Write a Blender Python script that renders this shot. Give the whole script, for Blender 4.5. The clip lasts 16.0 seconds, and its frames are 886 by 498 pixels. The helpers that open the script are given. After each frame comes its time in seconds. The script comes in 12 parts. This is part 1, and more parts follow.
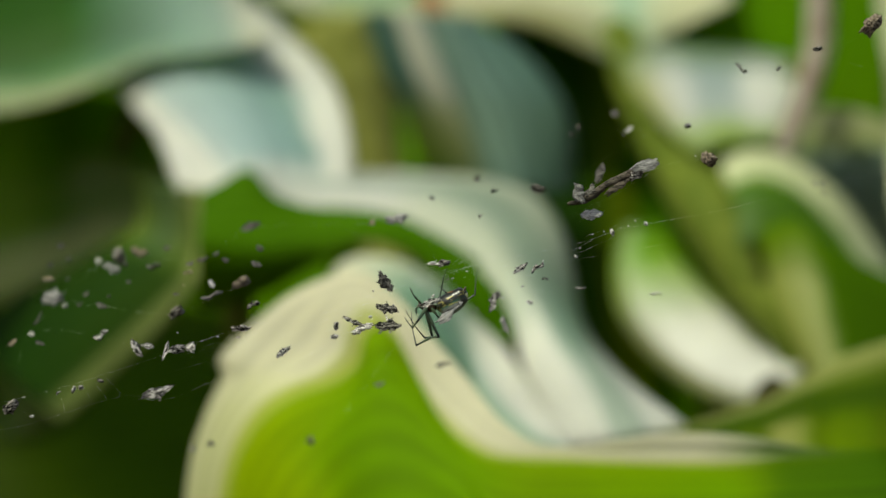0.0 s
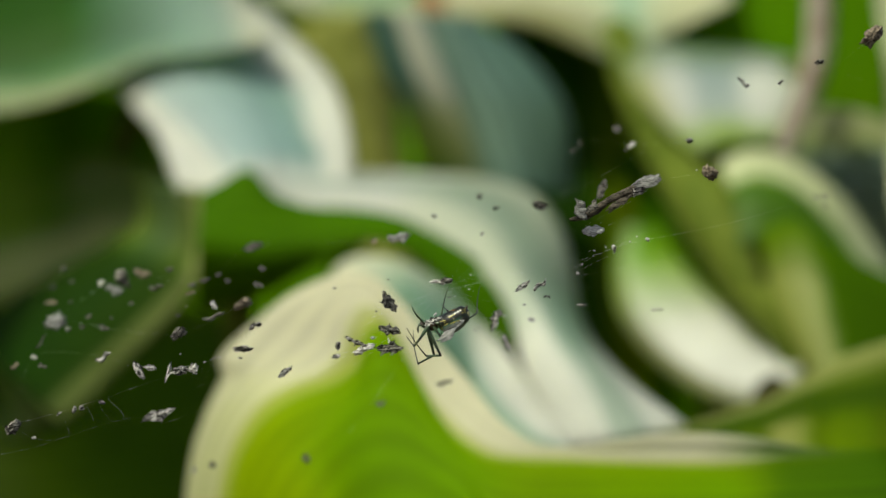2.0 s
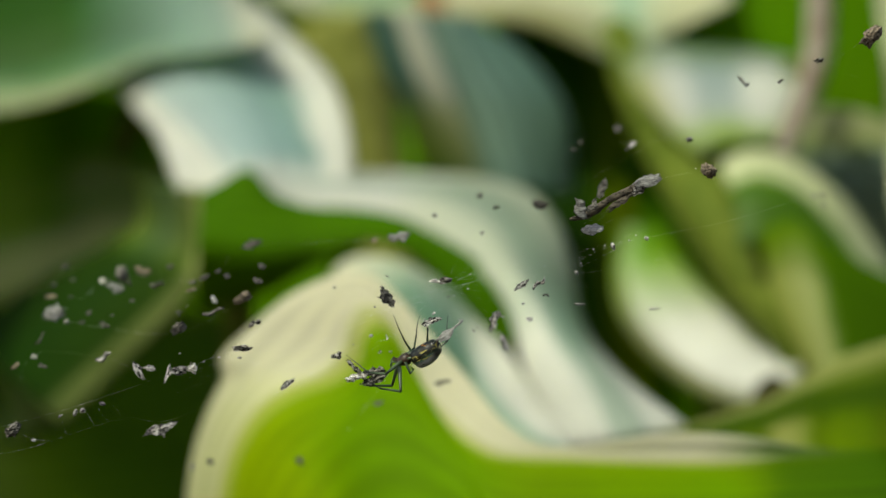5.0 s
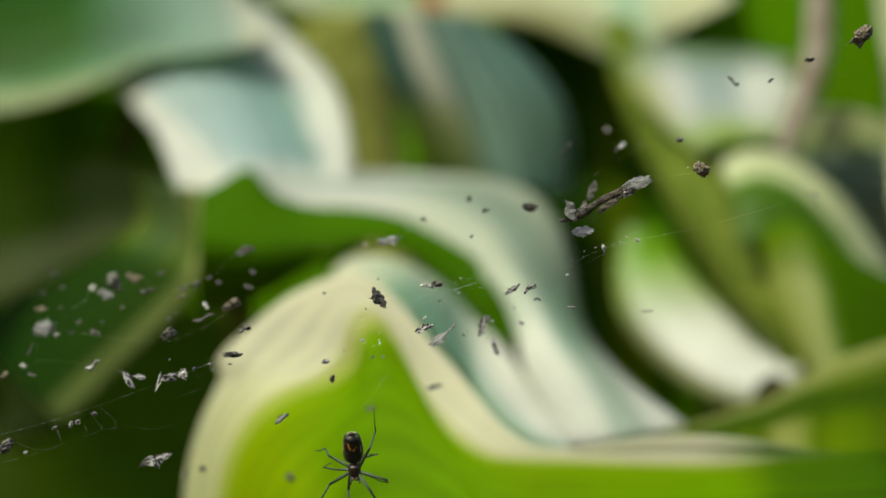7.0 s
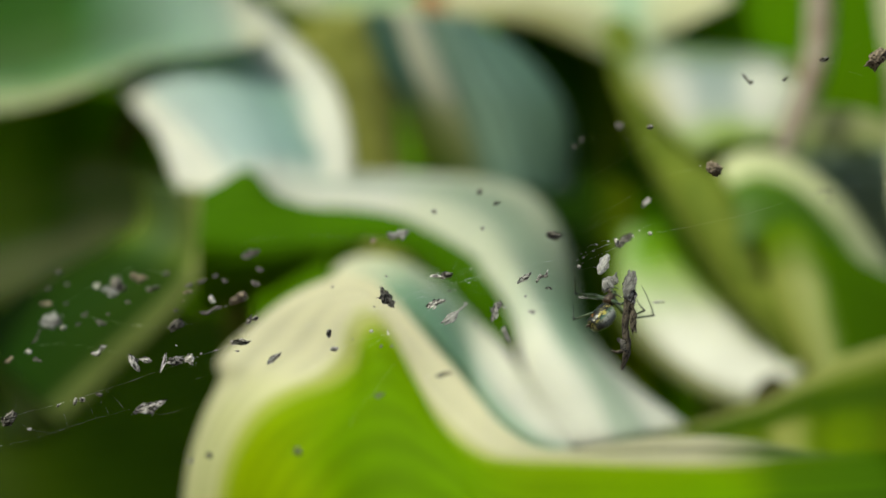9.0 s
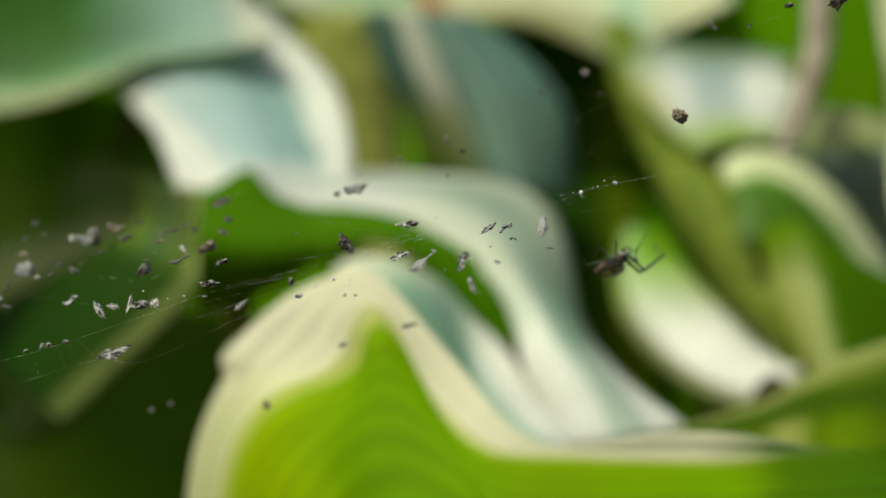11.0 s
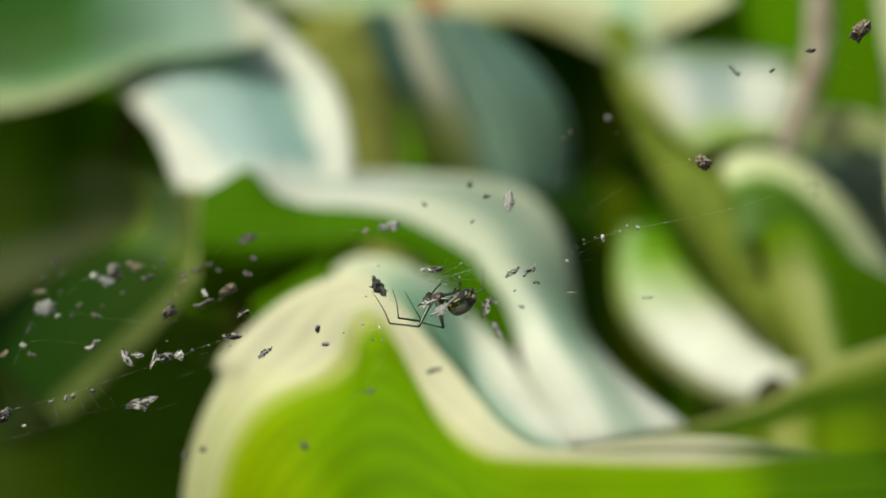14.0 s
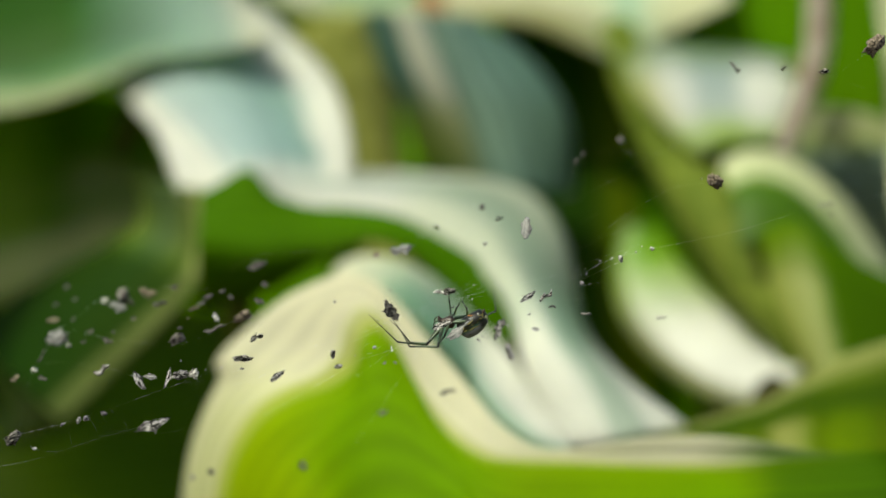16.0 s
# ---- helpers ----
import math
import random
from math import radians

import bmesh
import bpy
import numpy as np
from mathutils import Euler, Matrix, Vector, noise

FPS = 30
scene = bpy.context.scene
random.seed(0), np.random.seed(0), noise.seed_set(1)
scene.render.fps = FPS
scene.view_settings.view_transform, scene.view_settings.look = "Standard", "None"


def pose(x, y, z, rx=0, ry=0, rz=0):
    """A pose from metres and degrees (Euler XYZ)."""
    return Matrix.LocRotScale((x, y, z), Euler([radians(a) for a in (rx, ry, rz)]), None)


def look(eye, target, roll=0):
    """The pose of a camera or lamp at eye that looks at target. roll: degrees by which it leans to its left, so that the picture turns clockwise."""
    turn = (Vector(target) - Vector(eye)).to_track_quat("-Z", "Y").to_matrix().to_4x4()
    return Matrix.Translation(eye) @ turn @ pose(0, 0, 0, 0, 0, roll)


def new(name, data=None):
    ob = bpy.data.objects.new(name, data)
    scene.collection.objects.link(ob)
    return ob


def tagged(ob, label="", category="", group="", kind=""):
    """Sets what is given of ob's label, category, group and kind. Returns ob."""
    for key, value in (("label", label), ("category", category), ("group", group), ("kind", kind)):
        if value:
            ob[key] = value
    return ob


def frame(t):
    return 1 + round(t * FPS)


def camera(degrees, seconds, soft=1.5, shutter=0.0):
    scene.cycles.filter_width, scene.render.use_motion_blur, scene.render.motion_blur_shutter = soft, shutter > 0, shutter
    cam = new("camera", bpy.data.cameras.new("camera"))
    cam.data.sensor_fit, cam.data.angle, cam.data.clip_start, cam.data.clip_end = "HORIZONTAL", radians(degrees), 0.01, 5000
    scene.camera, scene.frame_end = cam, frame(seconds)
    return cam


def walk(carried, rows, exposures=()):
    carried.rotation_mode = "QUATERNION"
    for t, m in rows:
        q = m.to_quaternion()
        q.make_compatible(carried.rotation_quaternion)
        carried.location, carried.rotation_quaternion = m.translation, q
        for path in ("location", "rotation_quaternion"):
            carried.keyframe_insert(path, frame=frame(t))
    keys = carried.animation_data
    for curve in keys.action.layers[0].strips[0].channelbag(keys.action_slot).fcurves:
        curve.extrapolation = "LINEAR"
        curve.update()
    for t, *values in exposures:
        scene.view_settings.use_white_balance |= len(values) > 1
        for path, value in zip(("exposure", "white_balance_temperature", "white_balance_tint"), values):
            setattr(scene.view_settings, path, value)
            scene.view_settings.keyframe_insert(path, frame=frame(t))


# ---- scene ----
# A spider under its debris-strewn web, before a clump of variegated hostas.
cam = camera(24, 16.0, soft=1.5)
walk(cam, [(0.0, pose(0, 0, 0.42, 90, 0, 0)), (16.0, pose(0, 0, 0.42, 90, 0, 0))],
     exposures=[(0.0, -0.02, 6850, 4), (2.0, -0.02, 6850, 4), (7.0, 0.06, 6850, 4), (9.0, 0.12, 6850, 4), (14.0, 0.22, 6850, 4), (16.0, 0.24, 6850, 4)])
cam.data.dof.use_dof = True
cam.data.dof.focus_distance = 0.247
cam.data.dof.aperture_fstop = 11.9

# ---- light ----
SUN_ELEVATION, SUN_AZIMUTH = radians(54), radians(222)
world = bpy.data.worlds.new("sky")
scene.world = world
world.use_nodes = True
wn, wl = world.node_tree.nodes, world.node_tree.links
sky = wn.new("ShaderNodeTexSky")
sky.sky_type = "NISHITA"
sky.sun_disc = False
sky.dust_density = 4.0
sky.air_density = 1.0
sky.sun_elevation = SUN_ELEVATION
sky.sun_rotation = SUN_AZIMUTH
wl.new(sky.outputs[0], wn["Background"].inputs[0])
wn["Background"].inputs[1].default_value = 0.115
sun = new("sun", bpy.data.lights.new("sun", "SUN"))
sun.data.energy = 2.65
sun.data.angle = radians(0.53)
sun.data.color = (0.95, 0.985, 0.82)
toward_sun = Vector((math.sin(SUN_AZIMUTH) * math.cos(SUN_ELEVATION), math.cos(SUN_AZIMUTH) * math.cos(SUN_ELEVATION), math.sin(SUN_ELEVATION)))
sun.matrix_world = look(toward_sun * 5, (0, 0, 0))


# ---- materials ----
def nodes_of(name):
    m = bpy.data.materials.new(name)
    m.use_nodes = True
    return m, m.node_tree.nodes, m.node_tree.links


def ramp(n, stops):
    r = n.new("ShaderNodeValToRGB")
    els = r.color_ramp.elements
    while len(els) > 1:
        els.remove(els[-1])
    els[0].position, els[0].color = stops[0][0], (*stops[0][1], 1)
    for p, c in stops[1:]:
        els.new(p).color = (*c, 1)
    return r


def leaf_material(name, across, along=None, through_light=0.35, gloss=0.5, feather=0.22, veining=(5.5, 0.07), reach=None, streaks=0.0):
    """A variegated leaf: colours by the distance across the blade, and by a second band along it (over the reach across
    that is given), with parallel veins and streaks that run with them. On some leaves these colours also hold shade.
    """
    m, n, l = nodes_of(name)
    uv = n.new("ShaderNodeUVMap")
    wob = n.new("ShaderNodeTexNoise")
    wob.inputs["Scale"].default_value = 7
    wob.inputs["Detail"].default_value = 3
    stretch = n.new("ShaderNodeMapping")
    stretch.inputs["Scale"].default_value = (0.5, 2.6, 1)
    l.new(uv.outputs[0], stretch.inputs[0])
    l.new(stretch.outputs[0], wob.inputs["Vector"])
    sep = n.new("ShaderNodeSeparateXYZ")
    l.new(uv.outputs[0], sep.inputs[0])
    shift = n.new("ShaderNodeMath")
    shift.operation = "MULTIPLY_ADD"
    shift.inputs[1].default_value = feather
    l.new(wob.outputs[0], shift.inputs[0])
    l.new(sep.outputs["Y"], shift.inputs[2])
    back = n.new("ShaderNodeMath")
    back.operation = "SUBTRACT"
    back.inputs[1].default_value = feather / 2
    l.new(shift.outputs[0], back.inputs[0])
    if streaks:
        lane = n.new("ShaderNodeMapping")
        lane.inputs["Scale"].default_value = (1.1, 13, 1)
        l.new(uv.outputs[0], lane.inputs[0])
        fine = n.new("ShaderNodeTexNoise")
        fine.inputs["Scale"].default_value = 1.6
        fine.inputs["Detail"].default_value = 2
        l.new(lane.outputs[0], fine.inputs["Vector"])
        spread = n.new("ShaderNodeMapRange")
        spread.inputs[1].default_value, spread.inputs[2].default_value = 0.3, 0.7
        spread.inputs[3].default_value, spread.inputs[4].default_value = -streaks, streaks
        l.new(fine.outputs[0], spread.inputs[0])
        torn = n.new("ShaderNodeMath")
        l.new(back.outputs[0], torn.inputs[0])
        l.new(spread.outputs[0], torn.inputs[1])
        back = torn
    r = ramp(n, across)
    l.new(back.outputs[0], r.inputs[0])
    colour = r.outputs[0]
    if along:
        r2 = ramp(n, [(p, (a, a, a)) for p, a, _ in along])
        tone = ramp(n, [(p, c) for p, _, c in along])
        sway = n.new("ShaderNodeMath")
        sway.operation = "MULTIPLY_ADD"
        sway.inputs[1].default_value = feather * 0.6
        l.new(wob.outputs[0], sway.inputs[0])
        level = n.new("ShaderNodeMath")
        level.operation = "SUBTRACT"
        level.inputs[1].default_value = feather * 0.3
        l.new(sep.outputs["X"], sway.inputs[2])
        l.new(sway.outputs[0], level.inputs[0])
        for k in (r2, tone):
            l.new(level.outputs[0], k.inputs[0])
        mix = n.new("ShaderNodeMix")
        mix.data_type = "RGBA"
        l.new(r2.outputs[0], mix.inputs["Factor"])
        if reach:
            r3 = ramp(n, [(p, (a, a, a)) for p, a in reach])
            l.new(back.outputs[0], r3.inputs[0])
            both = n.new("ShaderNodeMath")
            both.operation = "MULTIPLY"
            l.new(r2.outputs[0], both.inputs[0])
            l.new(r3.outputs[0], both.inputs[1])
            l.new(both.outputs[0], mix.inputs["Factor"])
        l.new(colour, mix.inputs["A"])
        l.new(tone.outputs[0], mix.inputs["B"])
        colour = mix.outputs["Result"]
    mottle = n.new("ShaderNodeTexNoise")
    mottle.inputs["Scale"].default_value = 60
    mottle.inputs["Detail"].default_value = 6
    co = n.new("ShaderNodeTexCoord")
    l.new(co.outputs["Object"], mottle.inputs["Vector"])
    hsv = n.new("ShaderNodeHueSaturation")
    val = n.new("ShaderNodeMapRange")
    val.inputs[3].default_value, val.inputs[4].default_value = 0.75, 1.25
    l.new(mottle.outputs[0], val.inputs[0])
    l.new(colour, hsv.inputs["Color"])
    hsv.inputs["Saturation"].default_value = 1.2
    veins = n.new("ShaderNodeTexWave")
    veins.bands_direction = "Y"
    veins.inputs["Scale"].default_value = veining[0]
    veins.inputs["Distortion"].default_value = 1.0
    l.new(uv.outputs[0], veins.inputs["Vector"])
    streak = n.new("ShaderNodeMapRange")
    streak.inputs[3].default_value, streak.inputs[4].default_value = 1 - veining[1] * 1.2, 1 + veining[1] * 0.8
    l.new(veins.outputs[0], streak.inputs[0])
    tone_of = n.new("ShaderNodeMath")
    tone_of.operation = "MULTIPLY"
    l.new(val.outputs[0], tone_of.inputs[0])
    l.new(streak.outputs[0], tone_of.inputs[1])
    l.new(tone_of.outputs[0], hsv.inputs["Value"])
    bump = n.new("ShaderNodeBump")
    bump.inputs["Strength"].default_value = 0.15
    bump.inputs["Distance"].default_value = 0.0004
    l.new(veins.outputs[0], bump.inputs["Height"])
    p = n["Principled BSDF"]
    l.new(hsv.outputs[0], p.inputs["Base Color"])
    l.new(bump.outputs[0], p.inputs["Normal"])
    p.inputs["Roughness"].default_value = gloss
    p.inputs["Specular IOR Level"].default_value = 0.35 if gloss < 0.6 else 0.08
    tr = n.new("ShaderNodeBsdfTranslucent")
    warm = n.new("ShaderNodeMix")
    warm.data_type = "RGBA"
    warm.blend_type = "MULTIPLY"
    warm.inputs["Factor"].default_value = 1
    warm.inputs["B"].default_value = (1.0, 1.0, 0.45, 1)
    l.new(hsv.outputs[0], warm.inputs["A"])
    l.new(warm.outputs["Result"], tr.inputs["Color"])
    ms = n.new("ShaderNodeMixShader")
    ms.inputs[0].default_value = through_light
    l.new(p.outputs[0], ms.inputs[1])
    l.new(tr.outputs[0], ms.inputs[2])
    l.new(ms.outputs[0], n["Material Output"].inputs[0])
    return m


def rough_material(name, dark, light, scale=900, roughness=0.8, bump_size=0.0002, metallic=0.0, stretch=1.0, spread=0.16, shift=0.0):
    """Mottled matter: two tones by noise at two scales, with fine relief, varied from thing to thing."""
    m, n, l = nodes_of(name)
    co, a, b = n.new("ShaderNodeTexCoord"), n.new("ShaderNodeTexNoise"), n.new("ShaderNodeTexNoise")
    a.inputs["Scale"].default_value, b.inputs["Scale"].default_value = scale, scale * 4
    a.inputs["Detail"].default_value = b.inputs["Detail"].default_value = 5
    info = n.new("ShaderNodeObjectInfo")
    grain = n.new("ShaderNodeMapping")
    grain.inputs["Scale"].default_value = (stretch, 1, 1)
    l.new(co.outputs["Object"], grain.inputs[0])
    for k in (a, b):
        l.new(grain.outputs[0], k.inputs["Vector"])
    mean = n.new("ShaderNodeMath")
    mean.operation = "MULTIPLY_ADD"
    mean.inputs[1].default_value = 0.75
    l.new(b.outputs[0], mean.inputs[0])
    half = n.new("ShaderNodeMath")
    half.operation = "MULTIPLY_ADD"
    half.inputs[1].default_value, half.inputs[2].default_value = 0.75, -0.25
    l.new(a.outputs[0], half.inputs[0])
    l.new(half.outputs[0], mean.inputs[2])
    r = ramp(n, [(0.5 - spread + shift, dark), (0.5 + spread + shift, light)])
    l.new(mean.outputs[0], r.inputs[0])
    hsv = n.new("ShaderNodeHueSaturation")
    vary = n.new("ShaderNodeMapRange")
    vary.inputs[3].default_value, vary.inputs[4].default_value = 0.75, 1.25
    l.new(info.outputs["Random"], vary.inputs[0])
    l.new(vary.outputs[0], hsv.inputs["Value"])
    l.new(r.outputs[0], hsv.inputs["Color"])
    p = n["Principled BSDF"]
    l.new(hsv.outputs[0], p.inputs["Base Color"])
    p.inputs["Roughness"].default_value = roughness
    p.inputs["Metallic"].default_value = metallic
    p.inputs["Specular IOR Level"].default_value = 0.15 if roughness > 0.7 else 0.5
    bump = n.new("ShaderNodeBump")
    bump.inputs["Distance"].default_value = bump_size
    bump.inputs["Strength"].default_value = 0.7
    l.new(mean.outputs[0], bump.inputs["Height"])
    l.new(bump.outputs[0], p.inputs["Normal"])
    return m


CREAM = (0.72, 0.74, 0.54)
WHITE = (0.735, 0.745, 0.695)
WARM = (0.73, 0.715, 0.57)
PALE = (0.5, 0.54, 0.3)
GREY = (0.33, 0.46, 0.31)
GREEN = (0.06, 0.2, 0.003)
LIME = (0.135, 0.3, 0.001)
DEEP = (0.03, 0.085, 0.006)
OLIVE = (0.14, 0.16, 0.035)
soil = rough_material("soil", (0.02, 0.014, 0.01), (0.06, 0.045, 0.03), 40, 0.95, 0.004)
bark = rough_material("dark_bark", (0.009, 0.008, 0.006), (0.4, 0.38, 0.33), 3400, 0.9, stretch=0.2, spread=0.055, shift=0.035)
husk = rough_material("grey_husk", (0.02, 0.019, 0.017), (0.62, 0.6, 0.56), 3400, 0.9, stretch=0.2, spread=0.055, shift=0.035)
stem_bark = rough_material("stem_bark", (0.01, 0.009, 0.007), (0.2, 0.17, 0.13), 2600, 0.9, stretch=0.22)
chalk = rough_material("pale_flake", (0.16, 0.15, 0.13), (0.9, 0.88, 0.82), 3400, 0.9, stretch=0.22, spread=0.06, shift=0.02)
dull = rough_material("dull_husk", (0.022, 0.021, 0.018), (0.19, 0.18, 0.16), 2600, 0.9, stretch=0.25, spread=0.1, shift=0.02)
silvery = rough_material("silvery_husk", (0.12, 0.12, 0.115), (0.4, 0.4, 0.38), 2400, 0.8, stretch=0.2)
papery = rough_material("papery_scale", (0.15, 0.15, 0.145), (0.5, 0.5, 0.48), 2400, 0.8, stretch=0.2)
brown = rough_material("brown_crumb", (0.02, 0.015, 0.01), (0.46, 0.38, 0.28), 3000, 0.9, spread=0.08)


# ---- building helpers ----
def part(name, bm, material, parent=None, label=""):
    me = bpy.data.meshes.new(name)
    bm.to_mesh(me)
    bm.free()
    for f in me.polygons:
        f.use_smooth = True
    me.materials.append(material)
    ob = new(name, me)
    if parent:
        ob.parent = parent
    if label:
        ob["label"] = label
    return ob


def spline(pts, t):
    """A smooth curve through pts, at t from 0 to 1."""
    n = len(pts) - 1
    x = min(max(t, 0), 1) * n
    i = min(int(x), n - 1)
    f = x - i
    p1, p2 = Vector(pts[i]), Vector(pts[i + 1])
    p0 = Vector(pts[i - 1]) if i else p1 * 2 - p2
    p3 = Vector(pts[i + 2]) if i + 2 <= n else p2 * 2 - p1
    return 0.5 * (2 * p1 + (p2 - p0) * f + (2 * p0 - 5 * p1 + 4 * p2 - p3) * f * f + (3 * p1 - p0 - 3 * p2 + p3) * f ** 3)


def tube(bm, pts, radii, sides=10, steps=0):
    """A round tapered tube along a smooth curve through pts."""
    steps = steps or (len(pts) - 1) * 6
    rings = []
    side = None
    for k in range(steps + 1):
        t = k / steps
        c = spline(pts, t)
        d = (spline(pts, min(1, t + 0.01)) - spline(pts, max(0, t - 0.01))).normalized()
        if side is None:
            side = d.orthogonal().normalized()
        side = (side - d * side.dot(d)).normalized()
        other = d.cross(side)
        x = t * (len(radii) - 1)
        i = min(int(x), len(radii) - 2)
        r = radii[i] + (radii[i + 1] - radii[i]) * (x - i)
        rings.append([bm.verts.new(c + (side * math.cos(a) + other * math.sin(a)) * r) for a in (2 * math.pi * j / sides for j in range(sides))])
    for a, b in zip(rings, rings[1:]):
        for j in range(sides):
            bm.faces.new((a[j], a[(j + 1) % sides], b[(j + 1) % sides], b[j]))
    bm.faces.new(list(reversed(rings[0])))
    bm.faces.new(rings[-1])
    return bm


def blade(rails, along=44, across=20, ripple=0.0002):
    """A leaf blade lofted over rails that run along it, one edge to the other, with raised veins and rippled edges."""
    bm = bmesh.new()
    layer = bm.loops.layers.uv.new("UVMap")
    grid = []
    for i in range(along + 1):
        u = i / along
        cross = [spline(r, u) for r in rails]
        row = []
        for j in range(across + 1):
            v = j / across
            p = spline(cross, v)
            p += Vector((0, 1, 0)) * ripple * math.sin(v * 40) + noise.noise_vector(p * 30) * ripple * 1.5
            row.append((bm.verts.new(p), u, v))
        grid.append(row)
    for i in range(along):
        for j in range(across):
            q = (grid[i][j], grid[i + 1][j], grid[i + 1][j + 1], grid[i][j + 1])
            f = bm.faces.new([a[0] for a in q])
            for lp, a in zip(f.loops, q):
                lp[layer].uv = (a[1], a[2])
    return bm


def hosta_leaf(label, material, rails, stalk=None, stalk_material=None):
    """One leaf: its blade, and the petiole on which it stands."""
    thing = tagged(new("hosta_leaf"), label, "leaf", "hosta leaves")
    ob = part("leaf_blade", blade(rails), material, thing)
    s = ob.modifiers.new("thickness", "SOLIDIFY")
    s.thickness = 0.0007
    if stalk:
        part("petiole", tube(bmesh.new(), stalk, (0.0035, 0.003, 0.0025)), stalk_material or petiole_green, thing)
    return thing


# ---- ground ----
def ground_sheet():
    bm = bmesh.new()
    bmesh.ops.create_grid(bm, x_segments=60, y_segments=60, size=1)
    for v in bm.verts:
        x, y = v.co.x, v.co.y
        v.co = Vector((math.copysign(abs(x) ** 4 * 600, x), math.copysign(abs(y) ** 4 * 600, y) + 0.4, 0))
        v.co.z = noise.noise(v.co * 6) * 0.012
    return tagged(part("ground", bm, soil), "dark damp garden soil under the hostas", "ground", kind="structure")


petiole_green = rough_material("petiole_green", (0.07, 0.108, 0.008), (0.125, 0.165, 0.018), 60, 0.75, 0.0005)
pale_petiole = rough_material("pale_petiole", (0.3, 0.34, 0.06), (0.48, 0.5, 0.13), 60, 0.75, 0.0005)
scape_pink = rough_material("scape_pink", (0.18, 0.12, 0.08), (0.4, 0.36, 0.28), 60, 0.55, 0.0005)
ground_sheet()

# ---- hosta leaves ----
# dulled margin and darker green at the right end are shade painted in
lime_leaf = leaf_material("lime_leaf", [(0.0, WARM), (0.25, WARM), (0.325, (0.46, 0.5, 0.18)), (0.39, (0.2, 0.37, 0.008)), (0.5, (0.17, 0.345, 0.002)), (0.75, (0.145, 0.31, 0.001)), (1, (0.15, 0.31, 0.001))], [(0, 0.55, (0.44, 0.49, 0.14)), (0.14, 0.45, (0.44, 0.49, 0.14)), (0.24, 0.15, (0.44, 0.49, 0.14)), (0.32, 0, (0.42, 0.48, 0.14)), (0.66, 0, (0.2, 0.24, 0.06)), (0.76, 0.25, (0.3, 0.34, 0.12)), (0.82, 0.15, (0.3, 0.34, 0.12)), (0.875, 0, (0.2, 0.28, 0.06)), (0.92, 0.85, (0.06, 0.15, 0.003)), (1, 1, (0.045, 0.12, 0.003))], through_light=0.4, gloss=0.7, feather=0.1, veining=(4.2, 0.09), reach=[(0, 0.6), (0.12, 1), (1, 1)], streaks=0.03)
margin = [(-0.0432, 0.3500, 0.3688), (-0.0426, 0.3500, 0.3793), (-0.0413, 0.3500, 0.3869), (-0.0389, 0.3500, 0.3936), (-0.0364, 0.3500, 0.3988), (-0.0375, 0.3500, 0.4013), (-0.0330, 0.3499, 0.4060), (-0.0263, 0.3482, 0.4116), (-0.0194, 0.3458, 0.4150), (-0.0134, 0.3433, 0.4164), (-0.0077, 0.3395, 0.4127), (-0.0022, 0.3344, 0.4063), (0.0032, 0.3292, 0.4005), (0.0084, 0.3224, 0.3943), (0.0135, 0.3188, 0.3905), (0.0194, 0.3167, 0.3900), (0.0314, 0.3160, 0.3920), (0.0442, 0.3160, 0.3919), (0.0571, 0.3160, 0.3896), (0.0699, 0.3160, 0.3891)]
inner_line = [(-0.0357, 0.3380, 0.3706), (-0.0350, 0.3380, 0.3798), (-0.0329, 0.3380, 0.3871), (-0.0288, 0.3380, 0.3931), (-0.0237, 0.3380, 0.3963), (-0.0178, 0.3380, 0.3983), (-0.0137, 0.3380, 0.4018), (-0.0130, 0.3380, 0.4058), (-0.0112, 0.3378, 0.4085), (-0.0077, 0.3368, 0.4055), (-0.0044, 0.3332, 0.3998), (-0.0012, 0.3288, 0.3944), (0.0027, 0.3236, 0.3904), (0.0074, 0.3188, 0.3881), (0.0125, 0.3159, 0.3879), (0.0193, 0.3150, 0.3880), (0.0313, 0.3150, 0.3876), (0.0441, 0.3150, 0.3875), (0.0569, 0.3150, 0.3881), (0.0697, 0.3150, 0.3887)]
middle_line = [(-0.0263, 0.3300, 0.3655), (-0.0245, 0.3300, 0.3736), (-0.0218, 0.3300, 0.3798), (-0.0183, 0.3300, 0.3843), (-0.0146, 0.3280, 0.3881), (-0.0096, 0.3260, 0.3905), (-0.0047, 0.3240, 0.3898), (0.0001, 0.3200, 0.3873), (0.0044, 0.3150, 0.3842), (0.0072, 0.3100, 0.3818), (0.0139, 0.3080, 0.3804), (0.0389, 0.3080, 0.3804), (0.0514, 0.3080, 0.3808), (0.0723, 0.3080, 0.3817)]
far_line = [(-0.0071, 0.3120, 0.3499), (-0.0063, 0.3120, 0.3524), (-0.0054, 0.3120, 0.3550), (-0.0037, 0.3100, 0.3579), (-0.0020, 0.3080, 0.3600), (-0.0003, 0.3060, 0.3612), (0.0021, 0.3040, 0.3624), (0.0046, 0.3020, 0.3636), (0.0078, 0.3000, 0.3640), (0.0117, 0.2960, 0.3639), (0.0188, 0.2940, 0.3635), (0.0371, 0.2940, 0.3619), (0.0491, 0.2940, 0.3611), (0.0690, 0.2940, 0.3603)]
